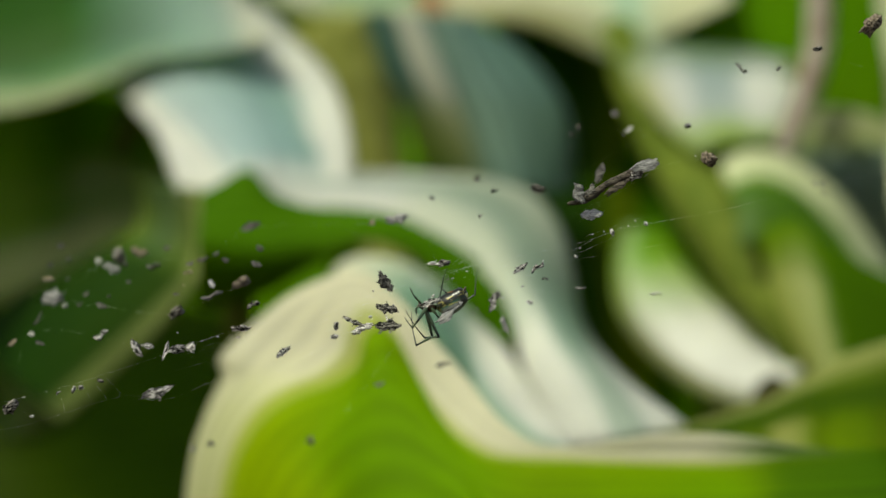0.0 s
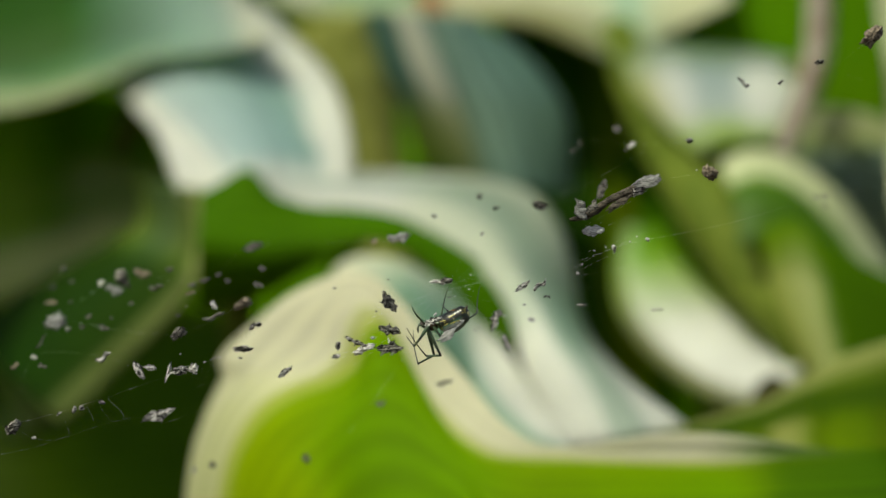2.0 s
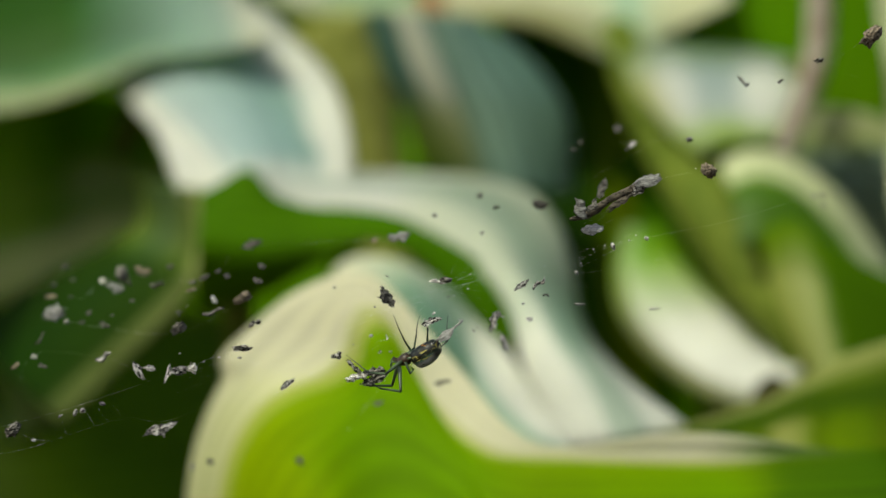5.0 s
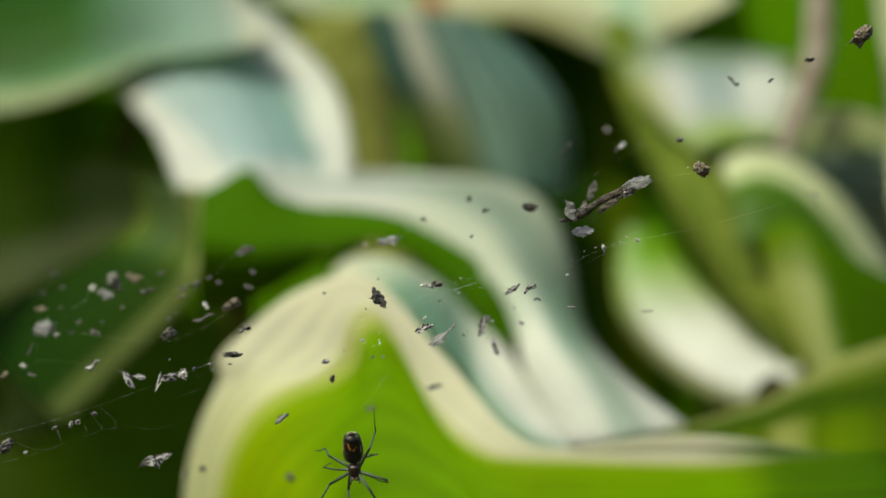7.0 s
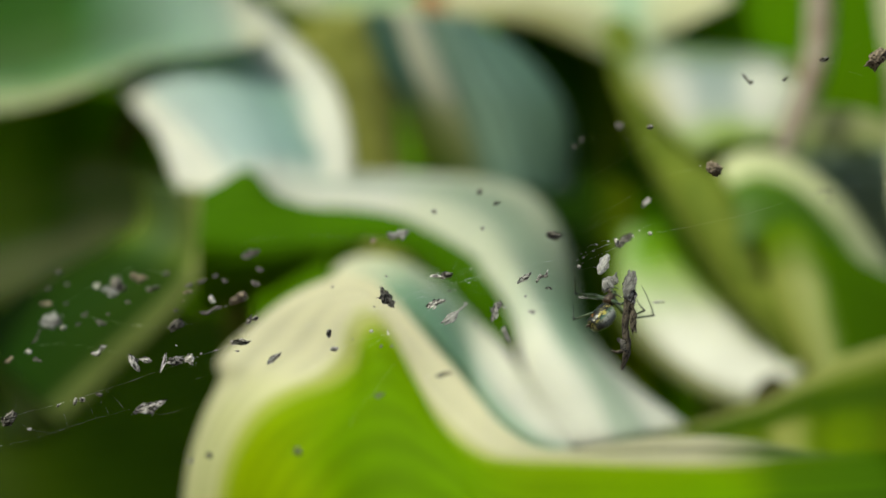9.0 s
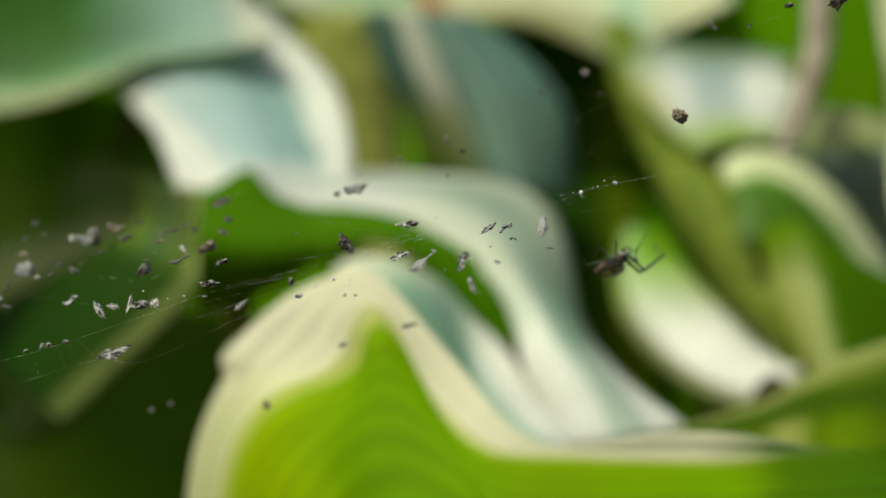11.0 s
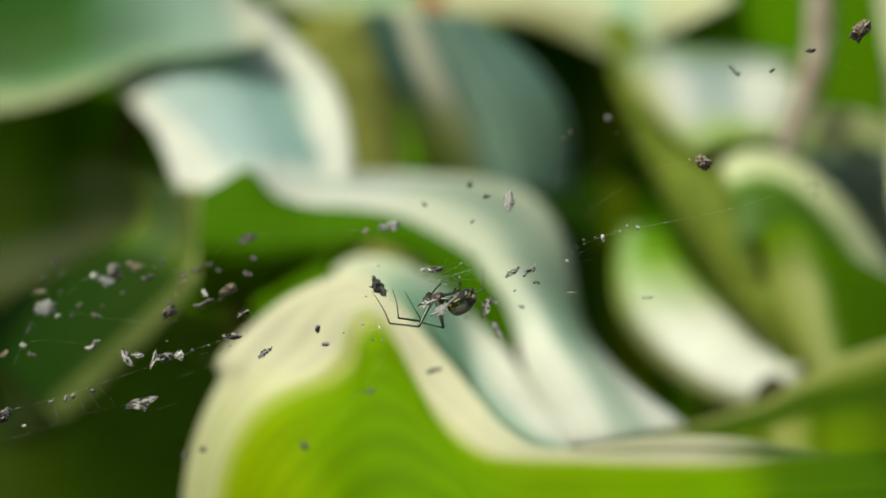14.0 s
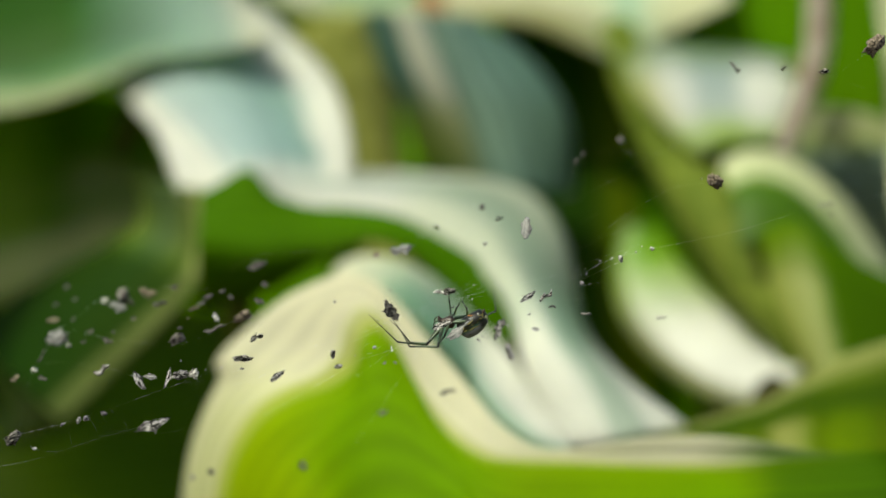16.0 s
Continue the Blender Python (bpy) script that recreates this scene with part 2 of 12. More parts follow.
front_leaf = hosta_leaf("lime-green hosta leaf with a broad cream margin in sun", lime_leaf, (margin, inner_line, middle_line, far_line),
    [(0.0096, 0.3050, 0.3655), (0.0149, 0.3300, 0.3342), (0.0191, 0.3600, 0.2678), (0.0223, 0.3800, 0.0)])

arch_leaf = leaf_material("arch_leaf", [(0.0, WHITE), (0.28, WHITE), (0.4, (0.52, 0.6, 0.52)), (0.54, (0.32, 0.43, 0.34)), (0.75, (0.22, 0.32, 0.23)), (1, (0.05, 0.11, 0.055))], [(0.0, 1, WHITE), (0.34, 1, WHITE), (0.42, 0.9, (0.66, 0.69, 0.57)), (0.6, 0.9, (0.58, 0.63, 0.5)), (0.7, 0.75, (0.5, 0.57, 0.46)), (0.76, 0.1, (0.5, 0.57, 0.46)), (0.81, 0.1, WHITE), (0.87, 0.7, WHITE), (0.93, 0.85, WHITE), (1, 1, WHITE)], reach=[(0, 1), (0.46, 1), (0.56, 0.4), (0.74, 0.35), (0.86, 0.95), (1, 0.95)], feather=0.22, streaks=0.09)
hosta_leaf("arching blue-grey hosta leaf with a wavy cream margin", arch_leaf, (
    [(-0.0401, 0.4120, 0.4358), (-0.0350, 0.4113, 0.4299), (-0.0272, 0.4105, 0.4272), (-0.0182, 0.4096, 0.4268), (-0.0093, 0.4082, 0.4252), (-0.0015, 0.4067, 0.4217), (0.0069, 0.4036, 0.4166), (0.0112, 0.3989, 0.4112), (0.0135, 0.3942, 0.4051), (0.0149, 0.3878, 0.3980), (0.0182, 0.3809, 0.3910), (0.0219, 0.3740, 0.3846)],
    [(-0.0401, 0.4180, 0.4367), (-0.0344, 0.4173, 0.4320), (-0.0270, 0.4165, 0.4303), (-0.0179, 0.4156, 0.4300), (-0.0089, 0.4142, 0.4289), (-0.0010, 0.4127, 0.4259), (0.0074, 0.4085, 0.4218), (0.0134, 0.4016, 0.4158), (0.0165, 0.3947, 0.4089), (0.0191, 0.3867, 0.4012), (0.0227, 0.3784, 0.3934), (0.0257, 0.3700, 0.3850)],
    [(-0.0409, 0.4280, 0.4375), (-0.0341, 0.4276, 0.4338), (-0.0271, 0.4273, 0.4325), (-0.0178, 0.4264, 0.4324), (-0.0079, 0.4238, 0.4314), (0.0013, 0.4213, 0.4293), (0.0095, 0.4155, 0.4248), (0.0150, 0.4064, 0.4177), (0.0188, 0.3973, 0.4099), (0.0227, 0.3876, 0.4020), (0.0267, 0.3778, 0.3945), (0.0295, 0.3680, 0.3862)],
    [(-0.0410, 0.4350, 0.4382), (-0.0342, 0.4361, 0.4355), (-0.0271, 0.4372, 0.4346), (-0.0171, 0.4376, 0.4346), (-0.0052, 0.4362, 0.4341), (0.0066, 0.4347, 0.4321), (0.0141, 0.4285, 0.4280), (0.0190, 0.4176, 0.4201), (0.0222, 0.4067, 0.4113), (0.0257, 0.3939, 0.4030), (0.0305, 0.3805, 0.3953), (0.0339, 0.3670, 0.3873)],
    [(-0.0415, 0.4450, 0.4389), (-0.0345, 0.4475, 0.4371), (-0.0273, 0.4501, 0.4366), (-0.0164, 0.4520, 0.4368), (-0.0029, 0.4520, 0.4363), (0.0093, 0.4520, 0.4353), (0.0195, 0.4462, 0.4316), (0.0252, 0.4345, 0.4231), (0.0268, 0.4229, 0.4132), (0.0282, 0.4064, 0.4041), (0.0338, 0.3882, 0.3964), (0.0432, 0.3700, 0.3888)]),
    [(0.0148, 0.4700, 0.4252), (0.0164, 0.5000, 0.3849), (0.0171, 0.5200, 0.2989), (0.0171, 0.5200, -0.0000)])

inner_leaf = leaf_material("inner_leaf", [(0, (0.075, 0.205, 0.002)), (0.5, (0.072, 0.2, 0.002)), (0.75, (0.065, 0.165, 0.004)), (1, (0.07, 0.13, 0.012))], [(0, 0.3, (0.06, 0.15, 0.004)), (0.4, 0.3, (0.06, 0.14, 0.004)), (0.6, 0, GREEN), (1, 0, GREEN)], through_light=0.4, gloss=0.75, veining=(3.0, 0.14))
hosta_leaf("saturated green underside of a curled hosta leaf", inner_leaf, (
    [(-0.0479, 0.4120, 0.4307), (-0.0435, 0.4120, 0.4330), (-0.0384, 0.4120, 0.4355), (-0.0339, 0.4115, 0.4307), (-0.0272, 0.4110, 0.4281), (-0.0182, 0.4100, 0.4276), (-0.0093, 0.4090, 0.4260), (-0.0015, 0.4070, 0.4225), (0.0075, 0.4050, 0.4170), (0.0122, 0.4035, 0.4111), (0.0155, 0.4020, 0.4022)],
    [(-0.0473, 0.4040, 0.4245), (-0.0421, 0.4040, 0.4256), (-0.0366, 0.4040, 0.4250), (-0.0289, 0.4040, 0.4247), (-0.0202, 0.4040, 0.4247), (-0.0114, 0.4035, 0.4240), (-0.0039, 0.4030, 0.4214), (0.0012, 0.4020, 0.4173), (0.0076, 0.4010, 0.4116), (0.0116, 0.4008, 0.4066), (0.0148, 0.4005, 0.4021)],
    [(-0.0474, 0.4030, 0.4190), (-0.0419, 0.4020, 0.4190), (-0.0352, 0.4010, 0.4190), (-0.0276, 0.4010, 0.4203), (-0.0200, 0.4010, 0.4221), (-0.0124, 0.4005, 0.4225), (-0.0056, 0.4000, 0.4201), (-0.0002, 0.3995, 0.4153), (0.0056, 0.3990, 0.4093), (0.0092, 0.3988, 0.4048), (0.0128, 0.3985, 0.4017)],
    [(-0.0486, 0.4130, 0.4089), (-0.0415, 0.4095, 0.4096), (-0.0346, 0.4060, 0.4119), (-0.0267, 0.4030, 0.4163), (-0.0200, 0.4000, 0.4196), (-0.0140, 0.3995, 0.4214), (-0.0075, 0.3990, 0.4195), (-0.0017, 0.3985, 0.4145), (0.0035, 0.3980, 0.4080), (0.0072, 0.3978, 0.4035), (0.0117, 0.3975, 0.4014)]),
    [(-0.0415, 0.4200, 0.4156), (-0.0438, 0.4500, 0.3786), (-0.0458, 0.4700, 0.3003), (-0.0458, 0.4700, 0.0000)])

fold_leaf = leaf_material("fold_leaf", [(0, (0.7, 0.71, 0.55)), (0.3, (0.68, 0.7, 0.54)), (0.5, (0.38, 0.52, 0.4)), (0.7, (0.25, 0.42, 0.31)), (1, (0.24, 0.4, 0.27))], [(0, 0.8, (0.7, 0.71, 0.55)), (0.12, 0.7, (0.7, 0.71, 0.55)), (0.24, 0.2, (0.6, 0.66, 0.5)), (0.34, 0.35, (0.38, 0.52, 0.42)), (0.44, 0.9, (0.3, 0.45, 0.33)), (0.52, 0.75, (0.36, 0.5, 0.4)), (0.6, 0.8, WHITE), (0.67, 1, WHITE), (1, 1, WHITE)], reach=[(0, 1), (0.64, 1), (0.8, 0.4), (1, 0.2)], feather=0.22, streaks=0.08)
hosta_leaf("blue-green hosta leaf folded along a cream band", fold_leaf, (
    [(-0.0207, 0.3940, 0.4154), (-0.0167, 0.3940, 0.4180), (-0.0100, 0.3940, 0.4178), (-0.0042, 0.3940, 0.4156), (0.0005, 0.3940, 0.4126), (0.0053, 0.3940, 0.4073), (0.0110, 0.3920, 0.4018), (0.0152, 0.3845, 0.3963), (0.0186, 0.3780, 0.3903), (0.0230, 0.3750, 0.3850)],
    [(-0.0201, 0.3910, 0.4148), (-0.0142, 0.3910, 0.4173), (-0.0076, 0.3910, 0.4165), (-0.0025, 0.3910, 0.4129), (0.0006, 0.3910, 0.4083), (0.0047, 0.3910, 0.4021), (0.0108, 0.3880, 0.3967), (0.0152, 0.3805, 0.3916), (0.0189, 0.3740, 0.3874), (0.0230, 0.3710, 0.3847)],
    [(-0.0188, 0.3870, 0.4128), (-0.0125, 0.3870, 0.4140), (-0.0067, 0.3870, 0.4125), (-0.0021, 0.3870, 0.4088), (0.0014, 0.3870, 0.4036), (0.0054, 0.3870, 0.3981), (0.0102, 0.3820, 0.3932), (0.0146, 0.3755, 0.3890), (0.0181, 0.3695, 0.3862), (0.0225, 0.3670, 0.3846)],
    [(-0.0180, 0.3820, 0.4097), (-0.0113, 0.3820, 0.4104), (-0.0058, 0.3820, 0.4072), (-0.0015, 0.3820, 0.4030), (0.0025, 0.3820, 0.3983), (0.0064, 0.3820, 0.3934), (0.0097, 0.3750, 0.3894), (0.0137, 0.3695, 0.3866), (0.0173, 0.3635, 0.3851), (0.0221, 0.3615, 0.3843)]),
    [(0.0019, 0.4400, 0.3891), (0.0027, 0.4700, 0.3488), (0.0028, 0.4900, 0.2660), (0.0028, 0.4900, -0.0000)])

drooping_leaf = leaf_material("drooping_leaf", [(0, WHITE), (0.2, WHITE), (0.32, (0.46, 0.56, 0.55)), (0.5, (0.4, 0.52, 0.51)), (0.66, (0.31, 0.44, 0.41)), (0.75, (0.29, 0.42, 0.37)), (0.82, WHITE), (1, WHITE)], [(0, 0, WHITE), (0.8, 0, WHITE), (0.94, 0.85, WHITE)], veining=(2.6, 0.1), feather=0.16, streaks=0.04)
hosta_leaf("drooping blue-green hosta leaf with broad cream margins", drooping_leaf, (
    [(-0.0911, 0.5300, 0.4791), (-0.0776, 0.4820, 0.4596), (-0.0700, 0.4690, 0.4522), (-0.0633, 0.4560, 0.4463), (-0.0586, 0.4430, 0.4391), (-0.0541, 0.4300, 0.4306)],
    [(-0.0825, 0.5300, 0.4805), (-0.0715, 0.4780, 0.4613), (-0.0622, 0.4640, 0.4518), (-0.0534, 0.4510, 0.4446), (-0.0471, 0.4380, 0.4382), (-0.0448, 0.4280, 0.4317)],
    [(-0.0696, 0.5300, 0.4819), (-0.0587, 0.4770, 0.4641), (-0.0506, 0.4640, 0.4554), (-0.0435, 0.4510, 0.4473), (-0.0391, 0.4380, 0.4405), (-0.0382, 0.4280, 0.4343)],
    [(-0.0537, 0.5300, 0.4819), (-0.0439, 0.4820, 0.4659), (-0.0361, 0.4690, 0.4557), (-0.0314, 0.4560, 0.4473), (-0.0281, 0.4430, 0.4399), (-0.0268, 0.4330, 0.4324)],
    [(-0.0480, 0.5300, 0.4834), (-0.0335, 0.4870, 0.4682), (-0.0262, 0.4740, 0.4600), (-0.0220, 0.4610, 0.4514), (-0.0197, 0.4480, 0.4432), (-0.0185, 0.4380, 0.4346)]),
    [(-0.0656, 0.5000, 0.4717), (-0.0963, 0.5600, 0.4262), (-0.1357, 0.6000, 0.3779), (-0.1486, 0.6200, -0.0000)])

upper_leaf = leaf_material("upper_leaf", through_light=0.55, streaks=0.06, across=[(0, (0.56, 0.6, 0.4)), (0.08, (0.44, 0.52, 0.3)), (0.24, (0.17, 0.32, 0.15)), (0.42, (0.045, 0.14, 0.014)), (1, (0.045, 0.14, 0.012))], along=[(0.239, 0, WHITE), (0.388, 0, (0.3, 0.46, 0.38)), (0.6, 0.5, (0.34, 0.48, 0.4)), (0.75, 0.85, (0.38, 0.52, 0.46)), (0.87, 0.95, (0.46, 0.57, 0.52)), (0.94, 1, WHITE), (1.000, 1, WHITE)])
# far left end is unseen, added to shade the leaves below
hosta_leaf("broad blue-green hosta leaf with a pale edge", upper_leaf, (
    [(-0.1581, 0.4613, 0.4426), (-0.1084, 0.4682, 0.4496), (-0.0944, 0.4682, 0.4518), (-0.0856, 0.4682, 0.4541), (-0.0765, 0.4672, 0.4576), (-0.0675, 0.4662, 0.4617), (-0.0573, 0.4652, 0.4633), (-0.0471, 0.4642, 0.4649), (-0.0380, 0.4642, 0.4672)],
    [(-0.1615, 0.4712, 0.4559), (-0.1102, 0.4762, 0.4602), (-0.0960, 0.4762, 0.4608), (-0.0870, 0.4762, 0.4625), (-0.0778, 0.4752, 0.4649), (-0.0686, 0.4742, 0.4677), (-0.0595, 0.4732, 0.4703), (-0.0492, 0.4722, 0.4719), (-0.0415, 0.4722, 0.4722)],
    [(-0.1727, 0.4960, 0.4766), (-0.1137, 0.4910, 0.4760), (-0.0990, 0.4910, 0.4760), (-0.0898, 0.4910, 0.4771), (-0.0805, 0.4910, 0.4787), (-0.0716, 0.4900, 0.4812), (-0.0629, 0.4890, 0.4838), (-0.0542, 0.4890, 0.4838), (-0.0476, 0.4890, 0.4811)],
    [(-0.1859, 0.5258, 0.5114), (-0.1217, 0.5258, 0.4986), (-0.1060, 0.5258, 0.4986), (-0.0960, 0.5258, 0.4993), (-0.0861, 0.5258, 0.5000), (-0.0776, 0.5258, 0.5013), (-0.0704, 0.5258, 0.5028), (-0.0633, 0.5258, 0.5028), (-0.0576, 0.5258, 0.5000)]),
    [(-0.1127, 0.5300, 0.4747), (-0.1422, 0.5800, 0.4422), (-0.1519, 0.6000, 0.3453), (-0.1519, 0.6000, 0.0)])

# colour turns olive, then dark green, towards the lower end
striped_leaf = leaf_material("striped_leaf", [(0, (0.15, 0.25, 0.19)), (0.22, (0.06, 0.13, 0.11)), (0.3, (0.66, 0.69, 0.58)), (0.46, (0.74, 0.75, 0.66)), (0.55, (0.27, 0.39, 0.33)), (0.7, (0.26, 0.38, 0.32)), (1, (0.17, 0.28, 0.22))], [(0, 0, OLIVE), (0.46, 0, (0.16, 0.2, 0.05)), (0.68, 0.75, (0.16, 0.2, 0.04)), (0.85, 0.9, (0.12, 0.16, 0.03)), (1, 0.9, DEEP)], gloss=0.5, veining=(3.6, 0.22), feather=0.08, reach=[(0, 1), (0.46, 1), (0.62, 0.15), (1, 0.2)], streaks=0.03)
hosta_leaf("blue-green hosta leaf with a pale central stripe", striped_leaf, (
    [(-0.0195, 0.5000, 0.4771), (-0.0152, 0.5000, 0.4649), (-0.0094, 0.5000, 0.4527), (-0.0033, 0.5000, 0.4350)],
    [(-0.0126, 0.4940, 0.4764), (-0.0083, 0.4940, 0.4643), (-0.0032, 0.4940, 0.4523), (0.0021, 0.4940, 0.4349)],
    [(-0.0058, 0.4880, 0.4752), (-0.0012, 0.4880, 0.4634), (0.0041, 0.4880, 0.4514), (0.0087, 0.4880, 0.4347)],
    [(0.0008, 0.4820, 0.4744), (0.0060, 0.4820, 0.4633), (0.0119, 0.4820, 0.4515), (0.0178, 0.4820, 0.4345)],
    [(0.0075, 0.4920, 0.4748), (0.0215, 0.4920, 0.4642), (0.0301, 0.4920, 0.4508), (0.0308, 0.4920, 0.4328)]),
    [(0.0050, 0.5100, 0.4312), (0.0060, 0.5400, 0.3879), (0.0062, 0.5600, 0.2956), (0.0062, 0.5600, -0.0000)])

crown_leaf = leaf_material("crown_leaf", [(0, (0.22, 0.22, 0.09)), (0.16, (0.34, 0.34, 0.17)), (0.4, (0.55, 0.55, 0.36)), (0.55, CREAM), (0.8, (0.4, 0.55, 0.4)), (1, (0.35, 0.5, 0.38))], [(0, 0.5, (0.45, 0.43, 0.28)), (0.3, 0.0, CREAM), (0.5, 0.2, (0.4, 0.56, 0.42)), (0.64, 0.9, (0.36, 0.56, 0.42)), (0.76, 0.4, (0.5, 0.6, 0.45)), (0.86, 0.5, CREAM), (1, 0.8, CREAM)])
hosta_leaf("cream-edged hosta leaf at the top of the clump", crown_leaf, (
    [(0.0008, 0.5000, 0.4733), (0.0130, 0.5000, 0.4754), (0.0239, 0.5000, 0.4730), (0.0347, 0.5000, 0.4681), (0.0418, 0.5000, 0.4657), (0.0483, 0.5000, 0.4684), (0.0564, 0.5000, 0.4730), (0.0699, 0.5000, 0.4798)],
    [(0.0008, 0.5150, 0.4830), (0.0134, 0.5150, 0.4837), (0.0246, 0.5150, 0.4830), (0.0357, 0.5150, 0.4802), (0.0430, 0.5150, 0.4795), (0.0497, 0.5150, 0.4816), (0.0581, 0.5150, 0.4858), (0.0707, 0.5150, 0.4913)],
    [(0.0009, 0.5400, 0.5007), (0.0141, 0.5400, 0.5007), (0.0258, 0.5400, 0.5007), (0.0375, 0.5400, 0.5007), (0.0451, 0.5400, 0.5007), (0.0521, 0.5400, 0.5021), (0.0609, 0.5400, 0.5036), (0.0712, 0.5400, 0.5065)]),
    [(0.0170, 0.5400, 0.4875), (0.0164, 0.5700, 0.4418), (0.0151, 0.5800, 0.3478), (0.0151, 0.5800, 0.0)])

rear_leaf = leaf_material("rear_leaf", [(0, PALE), (0.4, GREY), (1, GREY)], [(0, 0.8, CREAM), (0.25, 0.7, CREAM), (0.4, 0, CREAM), (1, 0, CREAM)])
hosta_leaf("pale hosta leaf behind the clump's crown", rear_leaf, (
    [(-0.0470, 0.5700, 0.4889), (-0.0362, 0.5700, 0.4858), (-0.0238, 0.5700, 0.4843), (-0.0130, 0.5700, 0.4835), (0.0025, 0.5700, 0.4812)],
    [(-0.0486, 0.5900, 0.4937), (-0.0374, 0.5900, 0.4937), (-0.0246, 0.5900, 0.4937), (-0.0134, 0.5900, 0.4937), (0.0026, 0.5900, 0.4937)],
    [(-0.0503, 0.6100, 0.5078), (-0.0387, 0.6100, 0.5078), (-0.0255, 0.6100, 0.5078), (-0.0139, 0.6100, 0.5078), (0.0026, 0.6100, 0.5078)]),
    [(-0.0234, 0.6000, 0.4901), (-0.0233, 0.6400, 0.3751), (-0.0233, 0.6400, 0.0)])

bright_leaf = leaf_material("bright_leaf", [(0, (0.11, 0.28, 0.001)), (0.5, (0.12, 0.31, 0.001)), (1, LIME)], through_light=0.5, gloss=0.75)
hosta_leaf("bright green hosta leaf lit from behind", bright_leaf, (
    [(0.0487, 0.5190, 0.4691), (0.0543, 0.5190, 0.4730), (0.0655, 0.5190, 0.4784), (0.0776, 0.5190, 0.4833), (0.0937, 0.5190, 0.4919), (0.1120, 0.5190, 0.4961)],
    [(0.0489, 0.5136, 0.4661), (0.0565, 0.5136, 0.4675), (0.0676, 0.5136, 0.4689), (0.0789, 0.5136, 0.4703), (0.0942, 0.5136, 0.4717), (0.1101, 0.5136, 0.4731)],
    [(0.0504, 0.5082, 0.4615), (0.0587, 0.5082, 0.4601), (0.0698, 0.5082, 0.4587), (0.0808, 0.5082, 0.4560), (0.0945, 0.5082, 0.4511), (0.1069, 0.5082, 0.4484)]),
    [(0.0818, 0.4900, 0.4626), (0.0885, 0.5300, 0.3828), (0.0919, 0.5500, 0.0)])

cupped_leaf = leaf_material("cupped_leaf", [(0, (0.14, 0.22, 0.1)), (0.12, (0.24, 0.32, 0.22)), (0.26, (0.34, 0.41, 0.39)), (0.55, (0.42, 0.48, 0.45)), (0.72, (0.42, 0.5, 0.28)), (0.86, (0.28, 0.38, 0.12)), (1, (0.2, 0.29, 0.06))], [(0, 0.9, (0.36, 0.38, 0.15)), (0.1, 0.9, (0.5, 0.51, 0.28)), (0.22, 0.85, WHITE), (0.32, 0.6, WHITE), (0.42, 0, WHITE), (0.62, 0, WHITE), (0.72, 0.85, WHITE), (0.9, 0.85, WHITE), (1, 0.4, CREAM)], reach=[(0.1, 0.3), (0.28, 1), (0.56, 1), (0.82, 0.2)], feather=0.26, streaks=0.05)
hosta_leaf("cupped cream hosta leaf with a blue-grey centre", cupped_leaf, (
    [(0.0430, 0.4970, 0.4653), (0.0518, 0.4970, 0.4680), (0.0628, 0.4970, 0.4676), (0.0749, 0.4970, 0.4665), (0.0846, 0.4970, 0.4646)],
    [(0.0442, 0.4860, 0.4583), (0.0529, 0.4860, 0.4603), (0.0621, 0.4860, 0.4610), (0.0726, 0.4860, 0.4603), (0.0822, 0.4860, 0.4586)],
    [(0.0470, 0.4750, 0.4517), (0.0543, 0.4750, 0.4523), (0.0616, 0.4750, 0.4530), (0.0710, 0.4750, 0.4530), (0.0788, 0.4750, 0.4521)],
    [(0.0509, 0.4640, 0.4459), (0.0555, 0.4640, 0.4459), (0.0609, 0.4640, 0.4468), (0.0693, 0.4640, 0.4476), (0.0750, 0.4640, 0.4472)],
    [(0.0551, 0.4550, 0.4405), (0.0572, 0.4550, 0.4413), (0.0612, 0.4550, 0.4426), (0.0680, 0.4550, 0.4436), (0.0717, 0.4550, 0.4436)]),
    [(0.0658, 0.5100, 0.4492), (0.0704, 0.5400, 0.4070), (0.0730, 0.5600, 0.3154), (0.0730, 0.5600, -0.0000)])

pale_leaf = leaf_material("pale_leaf", [(0, (0.66, 0.69, 0.46)), (0.4, (0.6, 0.65, 0.36)), (1, (0.36, 0.45, 0.22))], streaks=0.08)
hosta_leaf("pale yellow-green hosta leaf behind a flower stalk", pale_leaf, (
    [(0.0769, 0.4680, 0.4506), (0.0858, 0.4680, 0.4518), (0.0946, 0.4680, 0.4506), (0.1035, 0.4680, 0.4467)],
    [(0.0763, 0.4680, 0.4461), (0.0858, 0.4680, 0.4461), (0.0946, 0.4680, 0.4461), (0.1035, 0.4680, 0.4442)],
    [(0.0744, 0.4680, 0.4411), (0.0845, 0.4680, 0.4411), (0.0946, 0.4680, 0.4427), (0.1035, 0.4680, 0.4417)]),
    [(0.0943, 0.5000, 0.4445), (0.1000, 0.5300, 0.3828), (0.1000, 0.5300, 0.3109), (0.1000, 0.5300, 0.0)])

